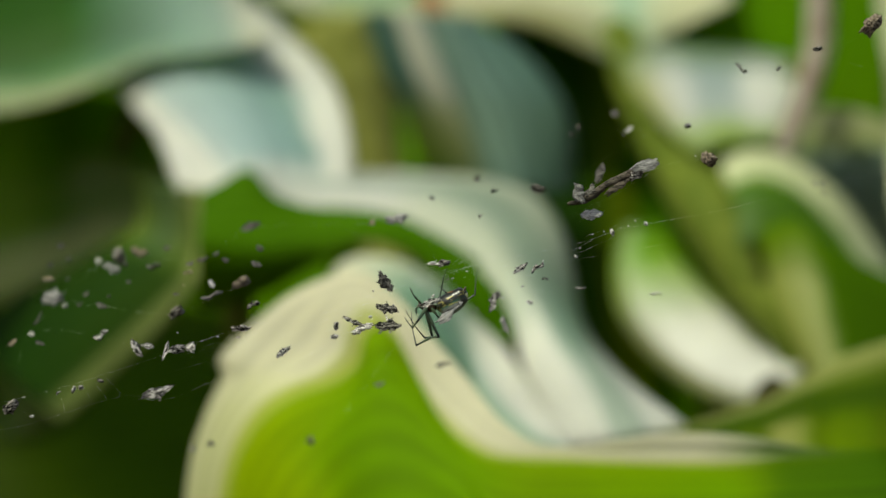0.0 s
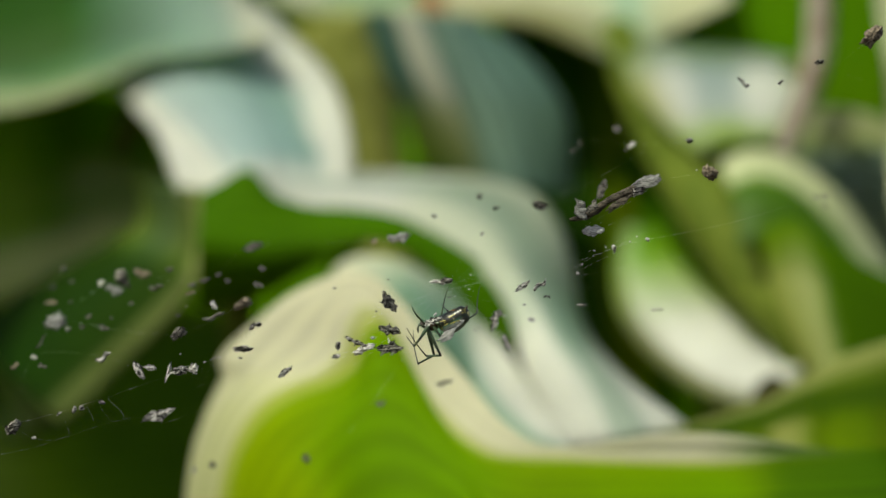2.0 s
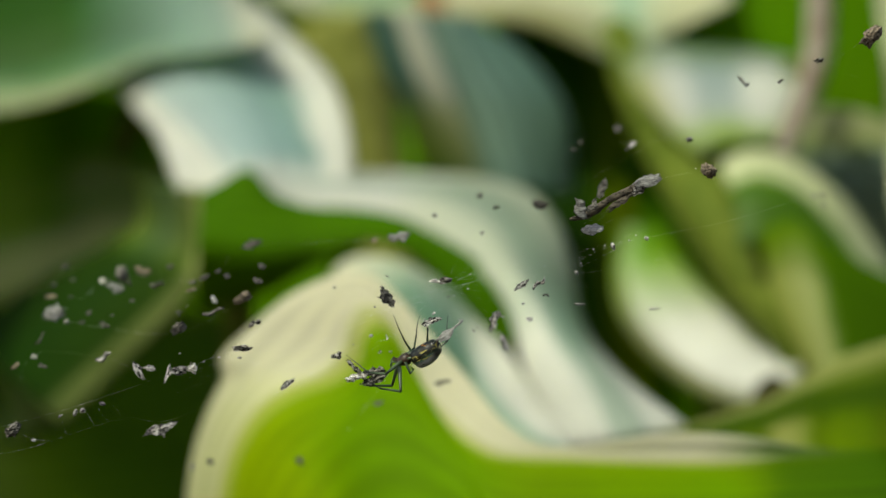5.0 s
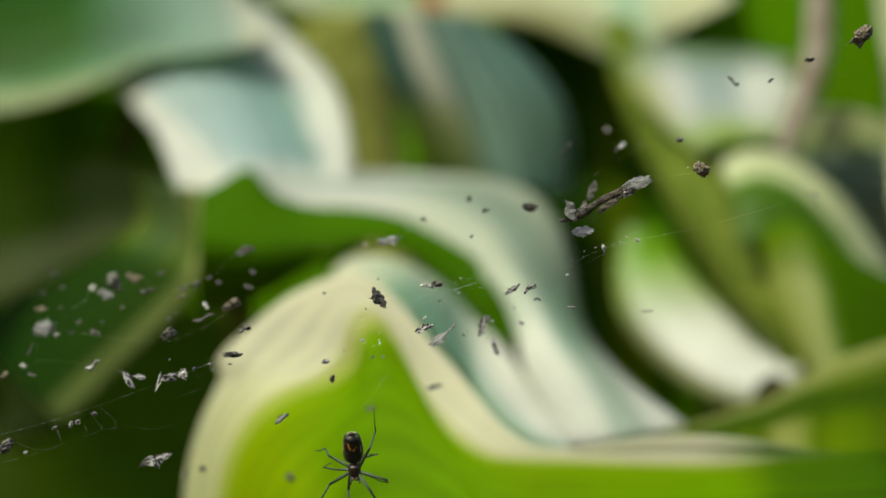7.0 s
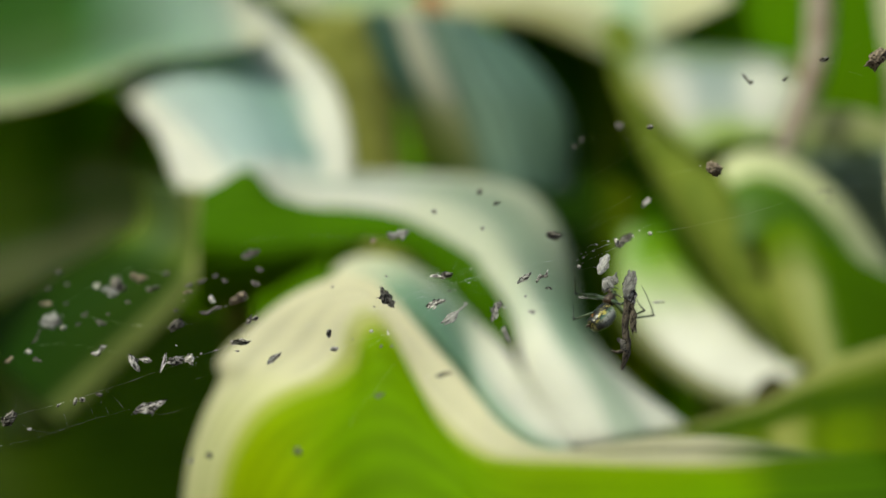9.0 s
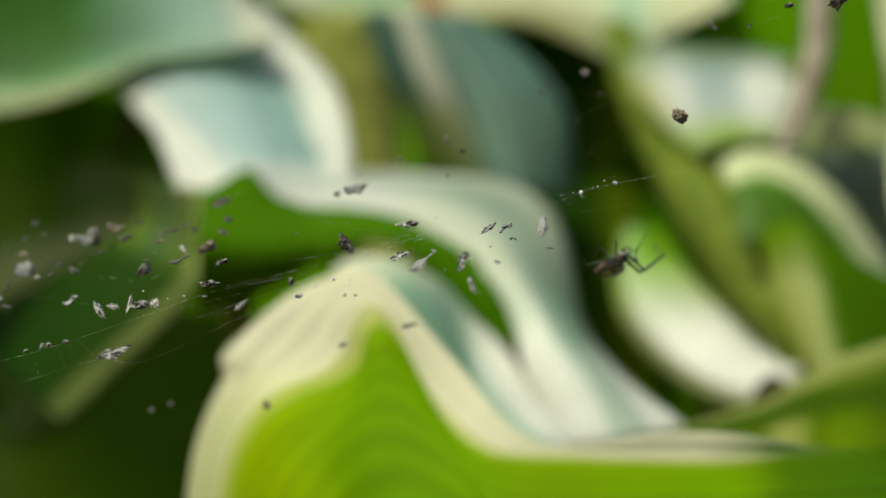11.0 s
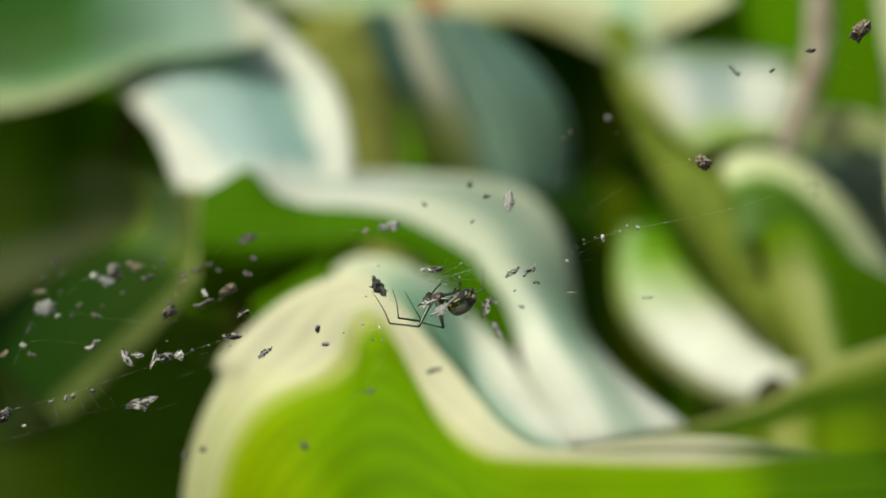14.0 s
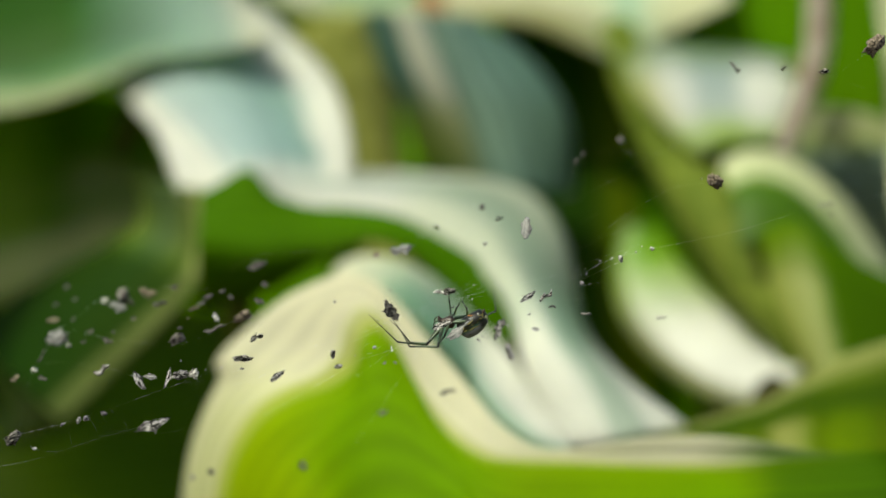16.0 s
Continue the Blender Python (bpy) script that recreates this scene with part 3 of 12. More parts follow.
bow_leaf = leaf_material("bow_leaf", [(0, (0.66, 0.7, 0.46)), (0.36, (0.64, 0.69, 0.44)), (0.44, (0.26, 0.38, 0.07)), (0.5, (0.07, 0.18, 0.003)), (1, (0.06, 0.14, 0.004))], [(0, 0, DEEP), (0.5, 0, DEEP), (0.75, 0.3, (0.4, 0.48, 0.36)), (1, 0.4, (0.4, 0.48, 0.36))], reach=[(0, 1), (0.4, 1), (0.55, 0)], feather=0.14, streaks=0.05)
hosta_leaf("bowed hosta leaf with a pale green margin", bow_leaf, (
    [(0.0602, 0.4520, 0.4383), (0.0669, 0.4520, 0.4410), (0.0755, 0.4520, 0.4390), (0.0853, 0.4520, 0.4320), (0.0933, 0.4520, 0.4216), (0.1012, 0.4520, 0.4091)],
    [(0.0611, 0.4450, 0.4334), (0.0671, 0.4450, 0.4356), (0.0749, 0.4450, 0.4332), (0.0828, 0.4450, 0.4262), (0.0900, 0.4450, 0.4165), (0.0973, 0.4450, 0.4056)],
    [(0.0614, 0.4390, 0.4301), (0.0674, 0.4390, 0.4315), (0.0739, 0.4390, 0.4294), (0.0799, 0.4390, 0.4225), (0.0858, 0.4390, 0.4142), (0.0924, 0.4390, 0.4035)],
    [(0.0616, 0.4320, 0.4201), (0.0663, 0.4320, 0.4213), (0.0710, 0.4320, 0.4189), (0.0751, 0.4320, 0.4131), (0.0798, 0.4320, 0.4061), (0.0856, 0.4320, 0.3967)]),
    [(0.0818, 0.4900, 0.4254), (0.0876, 0.5200, 0.3835), (0.0909, 0.5400, 0.2942), (0.0909, 0.5400, -0.0000)])

shade_blue = leaf_material("shade_blue", [(0, (0.4, 0.5, 0.43)), (0.5, (0.26, 0.36, 0.32)), (1, (0.36, 0.45, 0.36))], streaks=0.1)
hosta_leaf("shaded blue-grey hosta leaf deep in the clump", shade_blue, (
    [(0.0755, 0.4750, 0.4427), (0.0858, 0.4750, 0.4430), (0.0961, 0.4750, 0.4436), (0.1077, 0.4750, 0.4472)],
    [(0.0768, 0.4750, 0.4356), (0.0871, 0.4750, 0.4356), (0.0974, 0.4750, 0.4343), (0.1077, 0.4750, 0.4330)],
    [(0.0810, 0.4850, 0.4254), (0.0915, 0.4850, 0.4227), (0.1007, 0.4850, 0.4189), (0.1100, 0.4850, 0.4149)]),
    [(0.1239, 0.5600, 0.4262), (0.1362, 0.5800, 0.3635), (0.1362, 0.5800, 0.0)])

# dark olive along the left edge is shade worked into the colour ramp
cream_leaf = leaf_material("cream_leaf", [(0, (0.07, 0.09, 0.02)), (0.14, (0.16, 0.17, 0.06)), (0.34, WHITE), (0.86, WHITE), (0.95, (0.5, 0.55, 0.3)), (1, (0.3, 0.4, 0.1))], [(0, 1, (0.1, 0.24, 0.01)), (0.14, 0.95, (0.16, 0.32, 0.03)), (0.24, 0.75, (0.28, 0.42, 0.1)), (0.34, 0.4, (0.26, 0.4, 0.08)), (0.44, 0.1, PALE), (0.9, 0, (0.3, 0.3, 0.18)), (1, 0.6, (0.16, 0.16, 0.07))], feather=0.34, through_light=0.22, reach=[(0, 0.5), (0.3, 0.7), (0.6, 1)], streaks=0.09)
hosta_leaf("low hosta leaf, mostly cream, in a patch of sun", cream_leaf, (
    [(0.0410, 0.4780, 0.4253), (0.0381, 0.4687, 0.4150), (0.0387, 0.4593, 0.4058), (0.0434, 0.4500, 0.3979), (0.0509, 0.4407, 0.3912), (0.0585, 0.4310, 0.3879), (0.0658, 0.4210, 0.3891)],
    [(0.0435, 0.4770, 0.4253), (0.0415, 0.4670, 0.4151), (0.0438, 0.4573, 0.4065), (0.0490, 0.4480, 0.3995), (0.0561, 0.4393, 0.3939), (0.0631, 0.4303, 0.3909), (0.0689, 0.4210, 0.3909)],
    [(0.0467, 0.4770, 0.4253), (0.0463, 0.4670, 0.4163), (0.0503, 0.4573, 0.4080), (0.0566, 0.4480, 0.4017), (0.0627, 0.4393, 0.3972), (0.0679, 0.4310, 0.3949), (0.0718, 0.4230, 0.3940)],
    [(0.0515, 0.4800, 0.4253), (0.0537, 0.4707, 0.4176), (0.0590, 0.4620, 0.4104), (0.0648, 0.4540, 0.4046), (0.0691, 0.4460, 0.4008), (0.0726, 0.4380, 0.3978), (0.0742, 0.4300, 0.3961)]),
    [(0.0686, 0.4900, 0.4042), (0.0735, 0.5200, 0.3609), (0.0763, 0.5400, 0.2708), (0.0763, 0.5400, -0.0000)])

side_leaf = leaf_material("side_leaf", [(0, DEEP), (0.15, (0.05, 0.13, 0.006)), (0.4, GREEN), (0.7, LIME), (1, LIME)], [(0, 0.6, DEEP), (0.2, 0.2, DEEP), (0.5, 0, DEEP)], gloss=0.7)
hosta_leaf("green hosta leaf half hidden behind a petiole", side_leaf, (
    [(0.0431, 0.5200, 0.4455), (0.0530, 0.5200, 0.4413), (0.0643, 0.5200, 0.4300), (0.0770, 0.5200, 0.4145), (0.0897, 0.5200, 0.3976)],
    [(0.0424, 0.5200, 0.4342), (0.0502, 0.5200, 0.4300), (0.0601, 0.5200, 0.4201), (0.0713, 0.5200, 0.4075), (0.0840, 0.5200, 0.3919)],
    [(0.0417, 0.5200, 0.4201), (0.0474, 0.5200, 0.4173), (0.0558, 0.5200, 0.4103), (0.0657, 0.5200, 0.4004), (0.0784, 0.5200, 0.3863)]),
    [(0.0670, 0.5300, 0.4086), (0.0710, 0.5500, 0.3516), (0.0710, 0.5500, 0.0)])

low_leaf = leaf_material("low_leaf", [(0, (0.28, 0.32, 0.1)), (0.3, (0.4, 0.44, 0.2)), (0.42, (0.38, 0.43, 0.2)), (0.62, (0.07, 0.16, 0.008)), (1, (0.06, 0.14, 0.008))], [(0, 0.9, (0.08, 0.19, 0.004)), (0.22, 0.5, (0.08, 0.19, 0.004)), (0.4, 0, DEEP), (1, 0, DEEP)], gloss=0.75, feather=0.2, streaks=0.06)
hosta_leaf("pale-striped green hosta leaf in half shade", low_leaf, (
    [(0.0657, 0.4320, 0.4242), (0.0670, 0.4287, 0.4149), (0.0699, 0.4253, 0.4057), (0.0741, 0.4220, 0.3949)],
    [(0.0730, 0.4300, 0.4259), (0.0740, 0.4260, 0.4155), (0.0756, 0.4220, 0.4064), (0.0778, 0.4180, 0.3952)],
    [(0.0798, 0.4300, 0.4213), (0.0804, 0.4260, 0.4132), (0.0812, 0.4220, 0.4052), (0.0825, 0.4180, 0.3952)],
    [(0.0965, 0.4360, 0.4130), (0.0956, 0.4320, 0.4084), (0.0947, 0.4280, 0.4015), (0.0938, 0.4240, 0.3948)]),
    [(0.0884, 0.4750, 0.4047), (0.0946, 0.5050, 0.3626), (0.0984, 0.5250, 0.2749), (0.0984, 0.5250, -0.0000)])

# added leaf that fills a dark gap; the gap's shade is in its green
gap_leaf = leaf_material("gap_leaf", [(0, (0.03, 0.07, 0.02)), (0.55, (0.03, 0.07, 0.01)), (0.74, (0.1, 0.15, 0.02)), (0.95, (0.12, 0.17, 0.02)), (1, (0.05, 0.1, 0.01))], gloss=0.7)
hosta_leaf("added hosta leaf between two others, shade put into its green", gap_leaf, (
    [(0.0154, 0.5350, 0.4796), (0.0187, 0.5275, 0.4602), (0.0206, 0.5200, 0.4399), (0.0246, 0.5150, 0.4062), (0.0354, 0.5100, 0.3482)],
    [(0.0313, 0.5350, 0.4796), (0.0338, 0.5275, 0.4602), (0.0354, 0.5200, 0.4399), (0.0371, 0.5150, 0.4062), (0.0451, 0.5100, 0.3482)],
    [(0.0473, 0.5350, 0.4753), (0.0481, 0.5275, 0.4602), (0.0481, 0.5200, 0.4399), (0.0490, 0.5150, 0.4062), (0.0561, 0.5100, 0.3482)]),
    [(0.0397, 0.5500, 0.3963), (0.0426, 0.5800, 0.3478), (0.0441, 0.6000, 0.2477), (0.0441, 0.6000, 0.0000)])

edge_leaf = leaf_material("edge_leaf", [(0, (0.3, 0.33, 0.14)), (0.14, (0.24, 0.27, 0.1)), (0.3, (0.05, 0.1, 0.004)), (0.52, (0.035, 0.08, 0.003)), (0.72, (0.08, 0.13, 0.012)), (1, (0.1, 0.16, 0.015))], [(0, 0.5, (0.2, 0.22, 0.08)), (0.25, 0.4, (0.2, 0.22, 0.08)), (0.38, 0, (0.4, 0.41, 0.17)), (0.5, 0.75, (0.4, 0.41, 0.17)), (0.6, 0.65, (0.34, 0.37, 0.14)), (0.7, 0.1, (0.2, 0.3, 0.06)), (0.78, 0.5, (0.2, 0.3, 0.06)), (0.88, 0.4, (0.16, 0.26, 0.05)), (0.95, 0, DEEP)], gloss=0.7, feather=0.2, reach=[(0.5, 0), (0.7, 1), (1, 1)], streaks=0.05)
hosta_leaf("dull green hosta leaf with an olive rim", edge_leaf, (
    [(0.0416, 0.3876, 0.3849), (0.0531, 0.3876, 0.3891), (0.0595, 0.3876, 0.3912), (0.0658, 0.3876, 0.3949), (0.0731, 0.3876, 0.3991), (0.0858, 0.3876, 0.4033)],
    [(0.0410, 0.3815, 0.3839), (0.0523, 0.3815, 0.3876), (0.0585, 0.3815, 0.3891), (0.0658, 0.3815, 0.3920), (0.0730, 0.3815, 0.3942), (0.0845, 0.3815, 0.3968)],
    [(0.0401, 0.3733, 0.3837), (0.0512, 0.3733, 0.3852), (0.0573, 0.3733, 0.3865), (0.0644, 0.3733, 0.3882), (0.0715, 0.3733, 0.3892), (0.0826, 0.3733, 0.3902)],
    [(0.0384, 0.3570, 0.3843), (0.0490, 0.3570, 0.3838), (0.0548, 0.3570, 0.3838), (0.0616, 0.3570, 0.3838), (0.0683, 0.3570, 0.3843), (0.0789, 0.3570, 0.3848)]),
    [(0.0757, 0.3900, 0.3863), (0.0821, 0.4200, 0.3495), (0.0860, 0.4400, 0.2746), (0.0860, 0.4400, -0.0000)])

margin_leaf = leaf_material("margin_leaf", [(0, CREAM), (0.5, CREAM), (1, GREY)], [(0, 0, CREAM), (0.3, 0.0, OLIVE), (0.42, 0.8, (0.3, 0.27, 0.18)), (0.58, 0.7, (0.3, 0.27, 0.18)), (0.68, 0, CREAM), (1, 0, CREAM)])
hosta_leaf("cream-edged hosta leaf hanging beside the clump", margin_leaf, (
    [(0.0925, 0.4500, 0.4811), (0.0943, 0.4500, 0.4689), (0.0961, 0.4500, 0.4579), (0.0970, 0.4500, 0.4457), (0.0970, 0.4500, 0.4348), (0.0986, 0.4500, 0.4226)],
    [(0.1004, 0.4500, 0.4811), (0.1016, 0.4500, 0.4689), (0.1028, 0.4500, 0.4579), (0.1035, 0.4500, 0.4457), (0.1041, 0.4500, 0.4348), (0.1053, 0.4500, 0.4226)],
    [(0.1163, 0.4700, 0.4838), (0.1176, 0.4700, 0.4711), (0.1189, 0.4700, 0.4596), (0.1189, 0.4700, 0.4469), (0.1189, 0.4700, 0.4354), (0.1189, 0.4700, 0.4227)]),
    [(0.1104, 0.4700, 0.4380), (0.1242, 0.5000, 0.3713), (0.1242, 0.5000, 0.0)])

# near-black green away from the rim is shade put into the colour
shade_toned_rim_leaf = leaf_material("shade_toned_rim_leaf", [(0, (0.4, 0.44, 0.2)), (0.2, (0.34, 0.38, 0.16)), (0.32, (0.07, 0.11, 0.03)), (0.45, (0.12, 0.16, 0.05)), (0.7, (0.07, 0.11, 0.05)), (1, (0.1, 0.14, 0.03))], [(0, 0, DEEP), (0.36, 0, DEEP), (0.5, 0.9, (0.012, 0.032, 0.004)), (1, 1, (0.012, 0.034, 0.005))], through_light=0.1, gloss=0.8, feather=0.1, reach=[(0, 0.74), (0.18, 0.78), (0.3, 0.97), (1, 1)])
hosta_leaf("hosta leaf with an olive-cream rim, shade painted into its blade", shade_toned_rim_leaf, (
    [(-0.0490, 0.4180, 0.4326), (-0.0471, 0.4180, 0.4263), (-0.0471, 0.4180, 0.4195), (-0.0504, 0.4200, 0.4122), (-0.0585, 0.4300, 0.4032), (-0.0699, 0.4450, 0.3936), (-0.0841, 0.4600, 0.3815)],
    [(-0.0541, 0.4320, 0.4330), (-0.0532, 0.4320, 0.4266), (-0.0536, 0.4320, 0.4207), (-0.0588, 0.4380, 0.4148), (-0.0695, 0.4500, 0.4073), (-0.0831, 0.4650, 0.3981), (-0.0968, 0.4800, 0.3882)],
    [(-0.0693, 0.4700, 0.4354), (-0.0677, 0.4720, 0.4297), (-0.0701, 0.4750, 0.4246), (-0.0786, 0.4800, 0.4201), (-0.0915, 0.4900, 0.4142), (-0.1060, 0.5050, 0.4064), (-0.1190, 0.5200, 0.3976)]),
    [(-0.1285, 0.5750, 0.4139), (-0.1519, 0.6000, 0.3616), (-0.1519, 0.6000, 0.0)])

# colours lightened to stand in for light that seeps past the leaf above
lightened_nook_leaf = leaf_material("lightened_nook_leaf", [(0, (0.24, 0.44, 0.06)), (0.24, (0.2, 0.38, 0.06)), (0.36, (0.42, 0.5, 0.26)), (0.5, (0.34, 0.46, 0.2)), (0.66, (0.7, 0.73, 0.42)), (0.86, (0.68, 0.71, 0.4)), (1, (0.34, 0.4, 0.14))], [(0, 0.9, (0.34, 0.54, 0.12)), (0.22, 0.85, (0.36, 0.54, 0.12)), (0.42, 0.8, (0.2, 0.36, 0.06)), (0.62, 0, DEEP), (1, 0, DEEP)], through_light=0.5, gloss=0.7, feather=0.2, reach=[(0, 1), (0.52, 1), (0.64, 0.2), (1, 0.2)])
hosta_leaf("pale-rimmed hosta leaf in a nook, its colours lightened for missing light", lightened_nook_leaf, (
    [(-0.1213, 0.5300, 0.4632), (-0.1040, 0.5300, 0.4618), (-0.0882, 0.5300, 0.4603), (-0.0696, 0.5300, 0.4546)],
    [(-0.1224, 0.5350, 0.4361), (-0.1050, 0.5350, 0.4376), (-0.0876, 0.5350, 0.4405), (-0.0691, 0.5350, 0.4383)],
    [(-0.1213, 0.5300, 0.4144), (-0.1040, 0.5300, 0.4187), (-0.0854, 0.5300, 0.4245), (-0.0670, 0.5300, 0.4266)],
    [(-0.1201, 0.5250, 0.4031), (-0.1031, 0.5250, 0.4095), (-0.0846, 0.5250, 0.4166), (-0.0658, 0.5250, 0.4201)]),
    [(-0.1039, 0.5600, 0.4293), (-0.1086, 0.5900, 0.3818), (-0.1123, 0.6100, 0.2812), (-0.1123, 0.6100, 0.0000)])

corner_leaf = leaf_material("corner_leaf", [(0, (0.2, 0.25, 0.08)), (0.4, (0.12, 0.18, 0.05)), (1, DEEP)])
hosta_leaf("dark green hosta leaf with a dull rim", corner_leaf, (
    [(-0.1184, 0.5300, 0.4000), (-0.1083, 0.5300, 0.3957), (-0.1019, 0.5300, 0.3857), (-0.1012, 0.5300, 0.3742)],
    [(-0.1213, 0.5300, 0.3914), (-0.1127, 0.5300, 0.3885), (-0.1083, 0.5300, 0.3813), (-0.1083, 0.5300, 0.3727)],
    [(-0.1265, 0.5400, 0.3821), (-0.1206, 0.5400, 0.3792), (-0.1177, 0.5400, 0.3748), (-0.1192, 0.5400, 0.3674)]))

# added leaf, put over brighter leaves where the lower left is dark
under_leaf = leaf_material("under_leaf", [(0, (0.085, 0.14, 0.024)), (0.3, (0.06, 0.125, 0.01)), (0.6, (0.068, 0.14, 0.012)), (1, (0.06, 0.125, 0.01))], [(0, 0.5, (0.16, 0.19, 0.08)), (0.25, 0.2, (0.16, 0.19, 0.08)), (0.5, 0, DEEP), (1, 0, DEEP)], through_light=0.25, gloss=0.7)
hosta_leaf("added deep green hosta leaf covering the dark lower left", under_leaf, (
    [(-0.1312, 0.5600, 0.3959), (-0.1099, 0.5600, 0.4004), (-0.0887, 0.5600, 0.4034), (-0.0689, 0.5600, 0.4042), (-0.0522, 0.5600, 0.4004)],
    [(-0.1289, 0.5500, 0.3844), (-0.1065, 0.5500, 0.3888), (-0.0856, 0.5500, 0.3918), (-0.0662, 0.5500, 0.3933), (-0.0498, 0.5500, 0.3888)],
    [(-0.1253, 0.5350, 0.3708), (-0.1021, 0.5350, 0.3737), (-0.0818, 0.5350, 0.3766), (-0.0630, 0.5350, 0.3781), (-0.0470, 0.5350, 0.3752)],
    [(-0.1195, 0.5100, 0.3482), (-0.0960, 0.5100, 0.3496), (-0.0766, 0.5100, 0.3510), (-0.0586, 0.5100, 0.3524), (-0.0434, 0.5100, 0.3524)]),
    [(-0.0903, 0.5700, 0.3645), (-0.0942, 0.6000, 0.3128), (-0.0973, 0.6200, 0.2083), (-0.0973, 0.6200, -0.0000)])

# added dark patch that fills the dark spot below the cream leaf's tip
tip_dark_patch = leaf_material("tip_dark_patch", [(0, (0.05, 0.045, 0.02)), (0.5, (0.03, 0.028, 0.012)), (1, (0.06, 0.06, 0.025))], through_light=0.1, gloss=0.8)
hosta_leaf("added small dark brown patch below a cream leaf's tip", tip_dark_patch, (
    [(0.0625, 0.4180, 0.3900), (0.0644, 0.4180, 0.3936), (0.0671, 0.4180, 0.3943), (0.0694, 0.4180, 0.3922)],
    [(0.0625, 0.4160, 0.3894), (0.0645, 0.4160, 0.3917), (0.0669, 0.4160, 0.3924), (0.0688, 0.4160, 0.3917)],
    [(0.0627, 0.4160, 0.3883), (0.0650, 0.4160, 0.3894), (0.0670, 0.4160, 0.3903), (0.0686, 0.4160, 0.3910)]),
    [(0.0653, 0.4180, 0.3893), (0.0660, 0.4300, 0.3781), (0.0678, 0.4500, 0.3274), (0.0678, 0.4500, -0.0000)])

dark_leaf = leaf_material("dark_leaf", [(0, (0.105, 0.25, 0.01)), (0.5, (0.13, 0.3, 0.012)), (1, (0.105, 0.25, 0.01))], through_light=0.45, gloss=0.75)


def shaded_leaf(x, y, z, length, width, turn, droop):
    """A plain dark leaf deep in the clump, on its own petiole."""
    rows = []
    for s in (-1, -0.5, 0, 0.5, 1):
        row = []
        for k in range(6):
            u = k / 5
            w = width * math.sin(math.pi * min(1, u * 0.9 + 0.1)) ** 0.8 * 0.5
            row.append(pose(x, y, z, droop, 0, turn) @ Vector((s * w, u * length - length / 2, -0.25 * length * u * u + 0.3 * w * s * s)))
        rows.append(row)
    top = rows[2][0]
    return hosta_leaf("dark green hosta leaf in the shade of others", dark_leaf, rows, [top, top + Vector((0, 0.03, -0.12)), Vector((top.x * 0.9, top.y + 0.05, 0.0))])


dice = random.Random(4)
for k in range(110):
    y = 0.58 + 0.5 * (k / 110) + dice.uniform(0, 0.05)
    shaded_leaf(dice.uniform(-0.3, 0.3) * y / 0.6, y, dice.uniform(0.15, 0.42 + 0.3 * (y - 0.4)), dice.uniform(0.15, 0.22), dice.uniform(0.11, 0.16), dice.uniform(0, 360), dice.uniform(-80, -30))


def stalk(name, label, category, material, pts, radii):
    return tagged(part(name, tube(bmesh.new(), pts, radii, 14), material), label, category, "hosta stalks")


stalk("flower_stalk", "pinkish-brown hosta flower stalk rising through the leaves", "stalk", scape_pink, [(0.0839, 0.4630, 0.4942), (0.0833, 0.4610, 0.4689), (0.0816, 0.4600, 0.4588), (0.0787, 0.4590, 0.4512), (0.0758, 0.4585, 0.4444), (0.0744, 0.4620, 0.4387), (0.0785, 0.4900, 0.4340), (0.0967, 0.5700, 0.3800), (0.0967, 0.5700, 0.0)], (0.0031, 0.0031, 0.0029, 0.0026, 0.0024, 0.0024, 0.003, 0.003, 0.003))
stalk("leaf_stalk", "thick olive-green hosta petiole leaning in the clump", "stalk", petiole_green, [(0.0423, 0.5100, 0.4727), (0.0506, 0.4900, 0.4500), (0.0581, 0.4600, 0.4301), (0.0689, 0.4450, 0.4117), (0.0786, 0.4350, 0.3953), (0.0996, 0.4500, 0.3274), (0.1018, 0.4600, 0.0)], (0.0052, 0.0068, 0.008, 0.0084, 0.0075, 0.006, 0.005))
stalk("leaf_stalk", "pale yellow-green hosta petiole rising behind the clump", "stalk", pale_petiole, [(-0.0289, 0.5800, 0.4831), (-0.0266, 0.5800, 0.4705), (-0.0211, 0.5800, 0.4500), (-0.0132, 0.5800, 0.4107), (-0.0132, 0.5800, 0.3006), (-0.0132, 0.5800, 0.0)], (0.015, 0.013, 0.008, 0.006, 0.006))

# ---- the web ----
thread_silk = rough_material("thread_silk", (0.6, 0.6, 0.58), (0.85, 0.85, 0.82), 500, 0.35, 0.0000030)


def silk(points, radius):
    """A thread with uneven beads of glue along it."""
    n = (len(points) - 1) * 26
    radii = [radius * (0.33 + 5.5 * max(0, noise.noise(Vector((k * 1.7, radius * 1e7 + len(points) * 3.1, points[0][0] * 900))) - 0.12) ** 1.3) for k in range(n + 1)]
    return part("thread", tube(bmesh.new(), points, radii, 5, n), thread_silk, spider_web)


spider_web = tagged(new("spider_web"), "sagging orb web of fine silk strung between the leaves", "web")
silk([(-0.0541, 0.2480, 0.3984), (-0.0439, 0.2480, 0.4011), (-0.0333, 0.2490, 0.4047), (-0.0240, 0.2500, 0.4080), (-0.0125, 0.2500, 0.4104), (-0.0016, 0.2500, 0.4146)], 0.0000068)
silk([(-0.0536, 0.2460, 0.3955), (-0.0483, 0.2460, 0.3966), (-0.0410, 0.2460, 0.3990), (-0.0368, 0.2470, 0.4001)], 0.0000052)
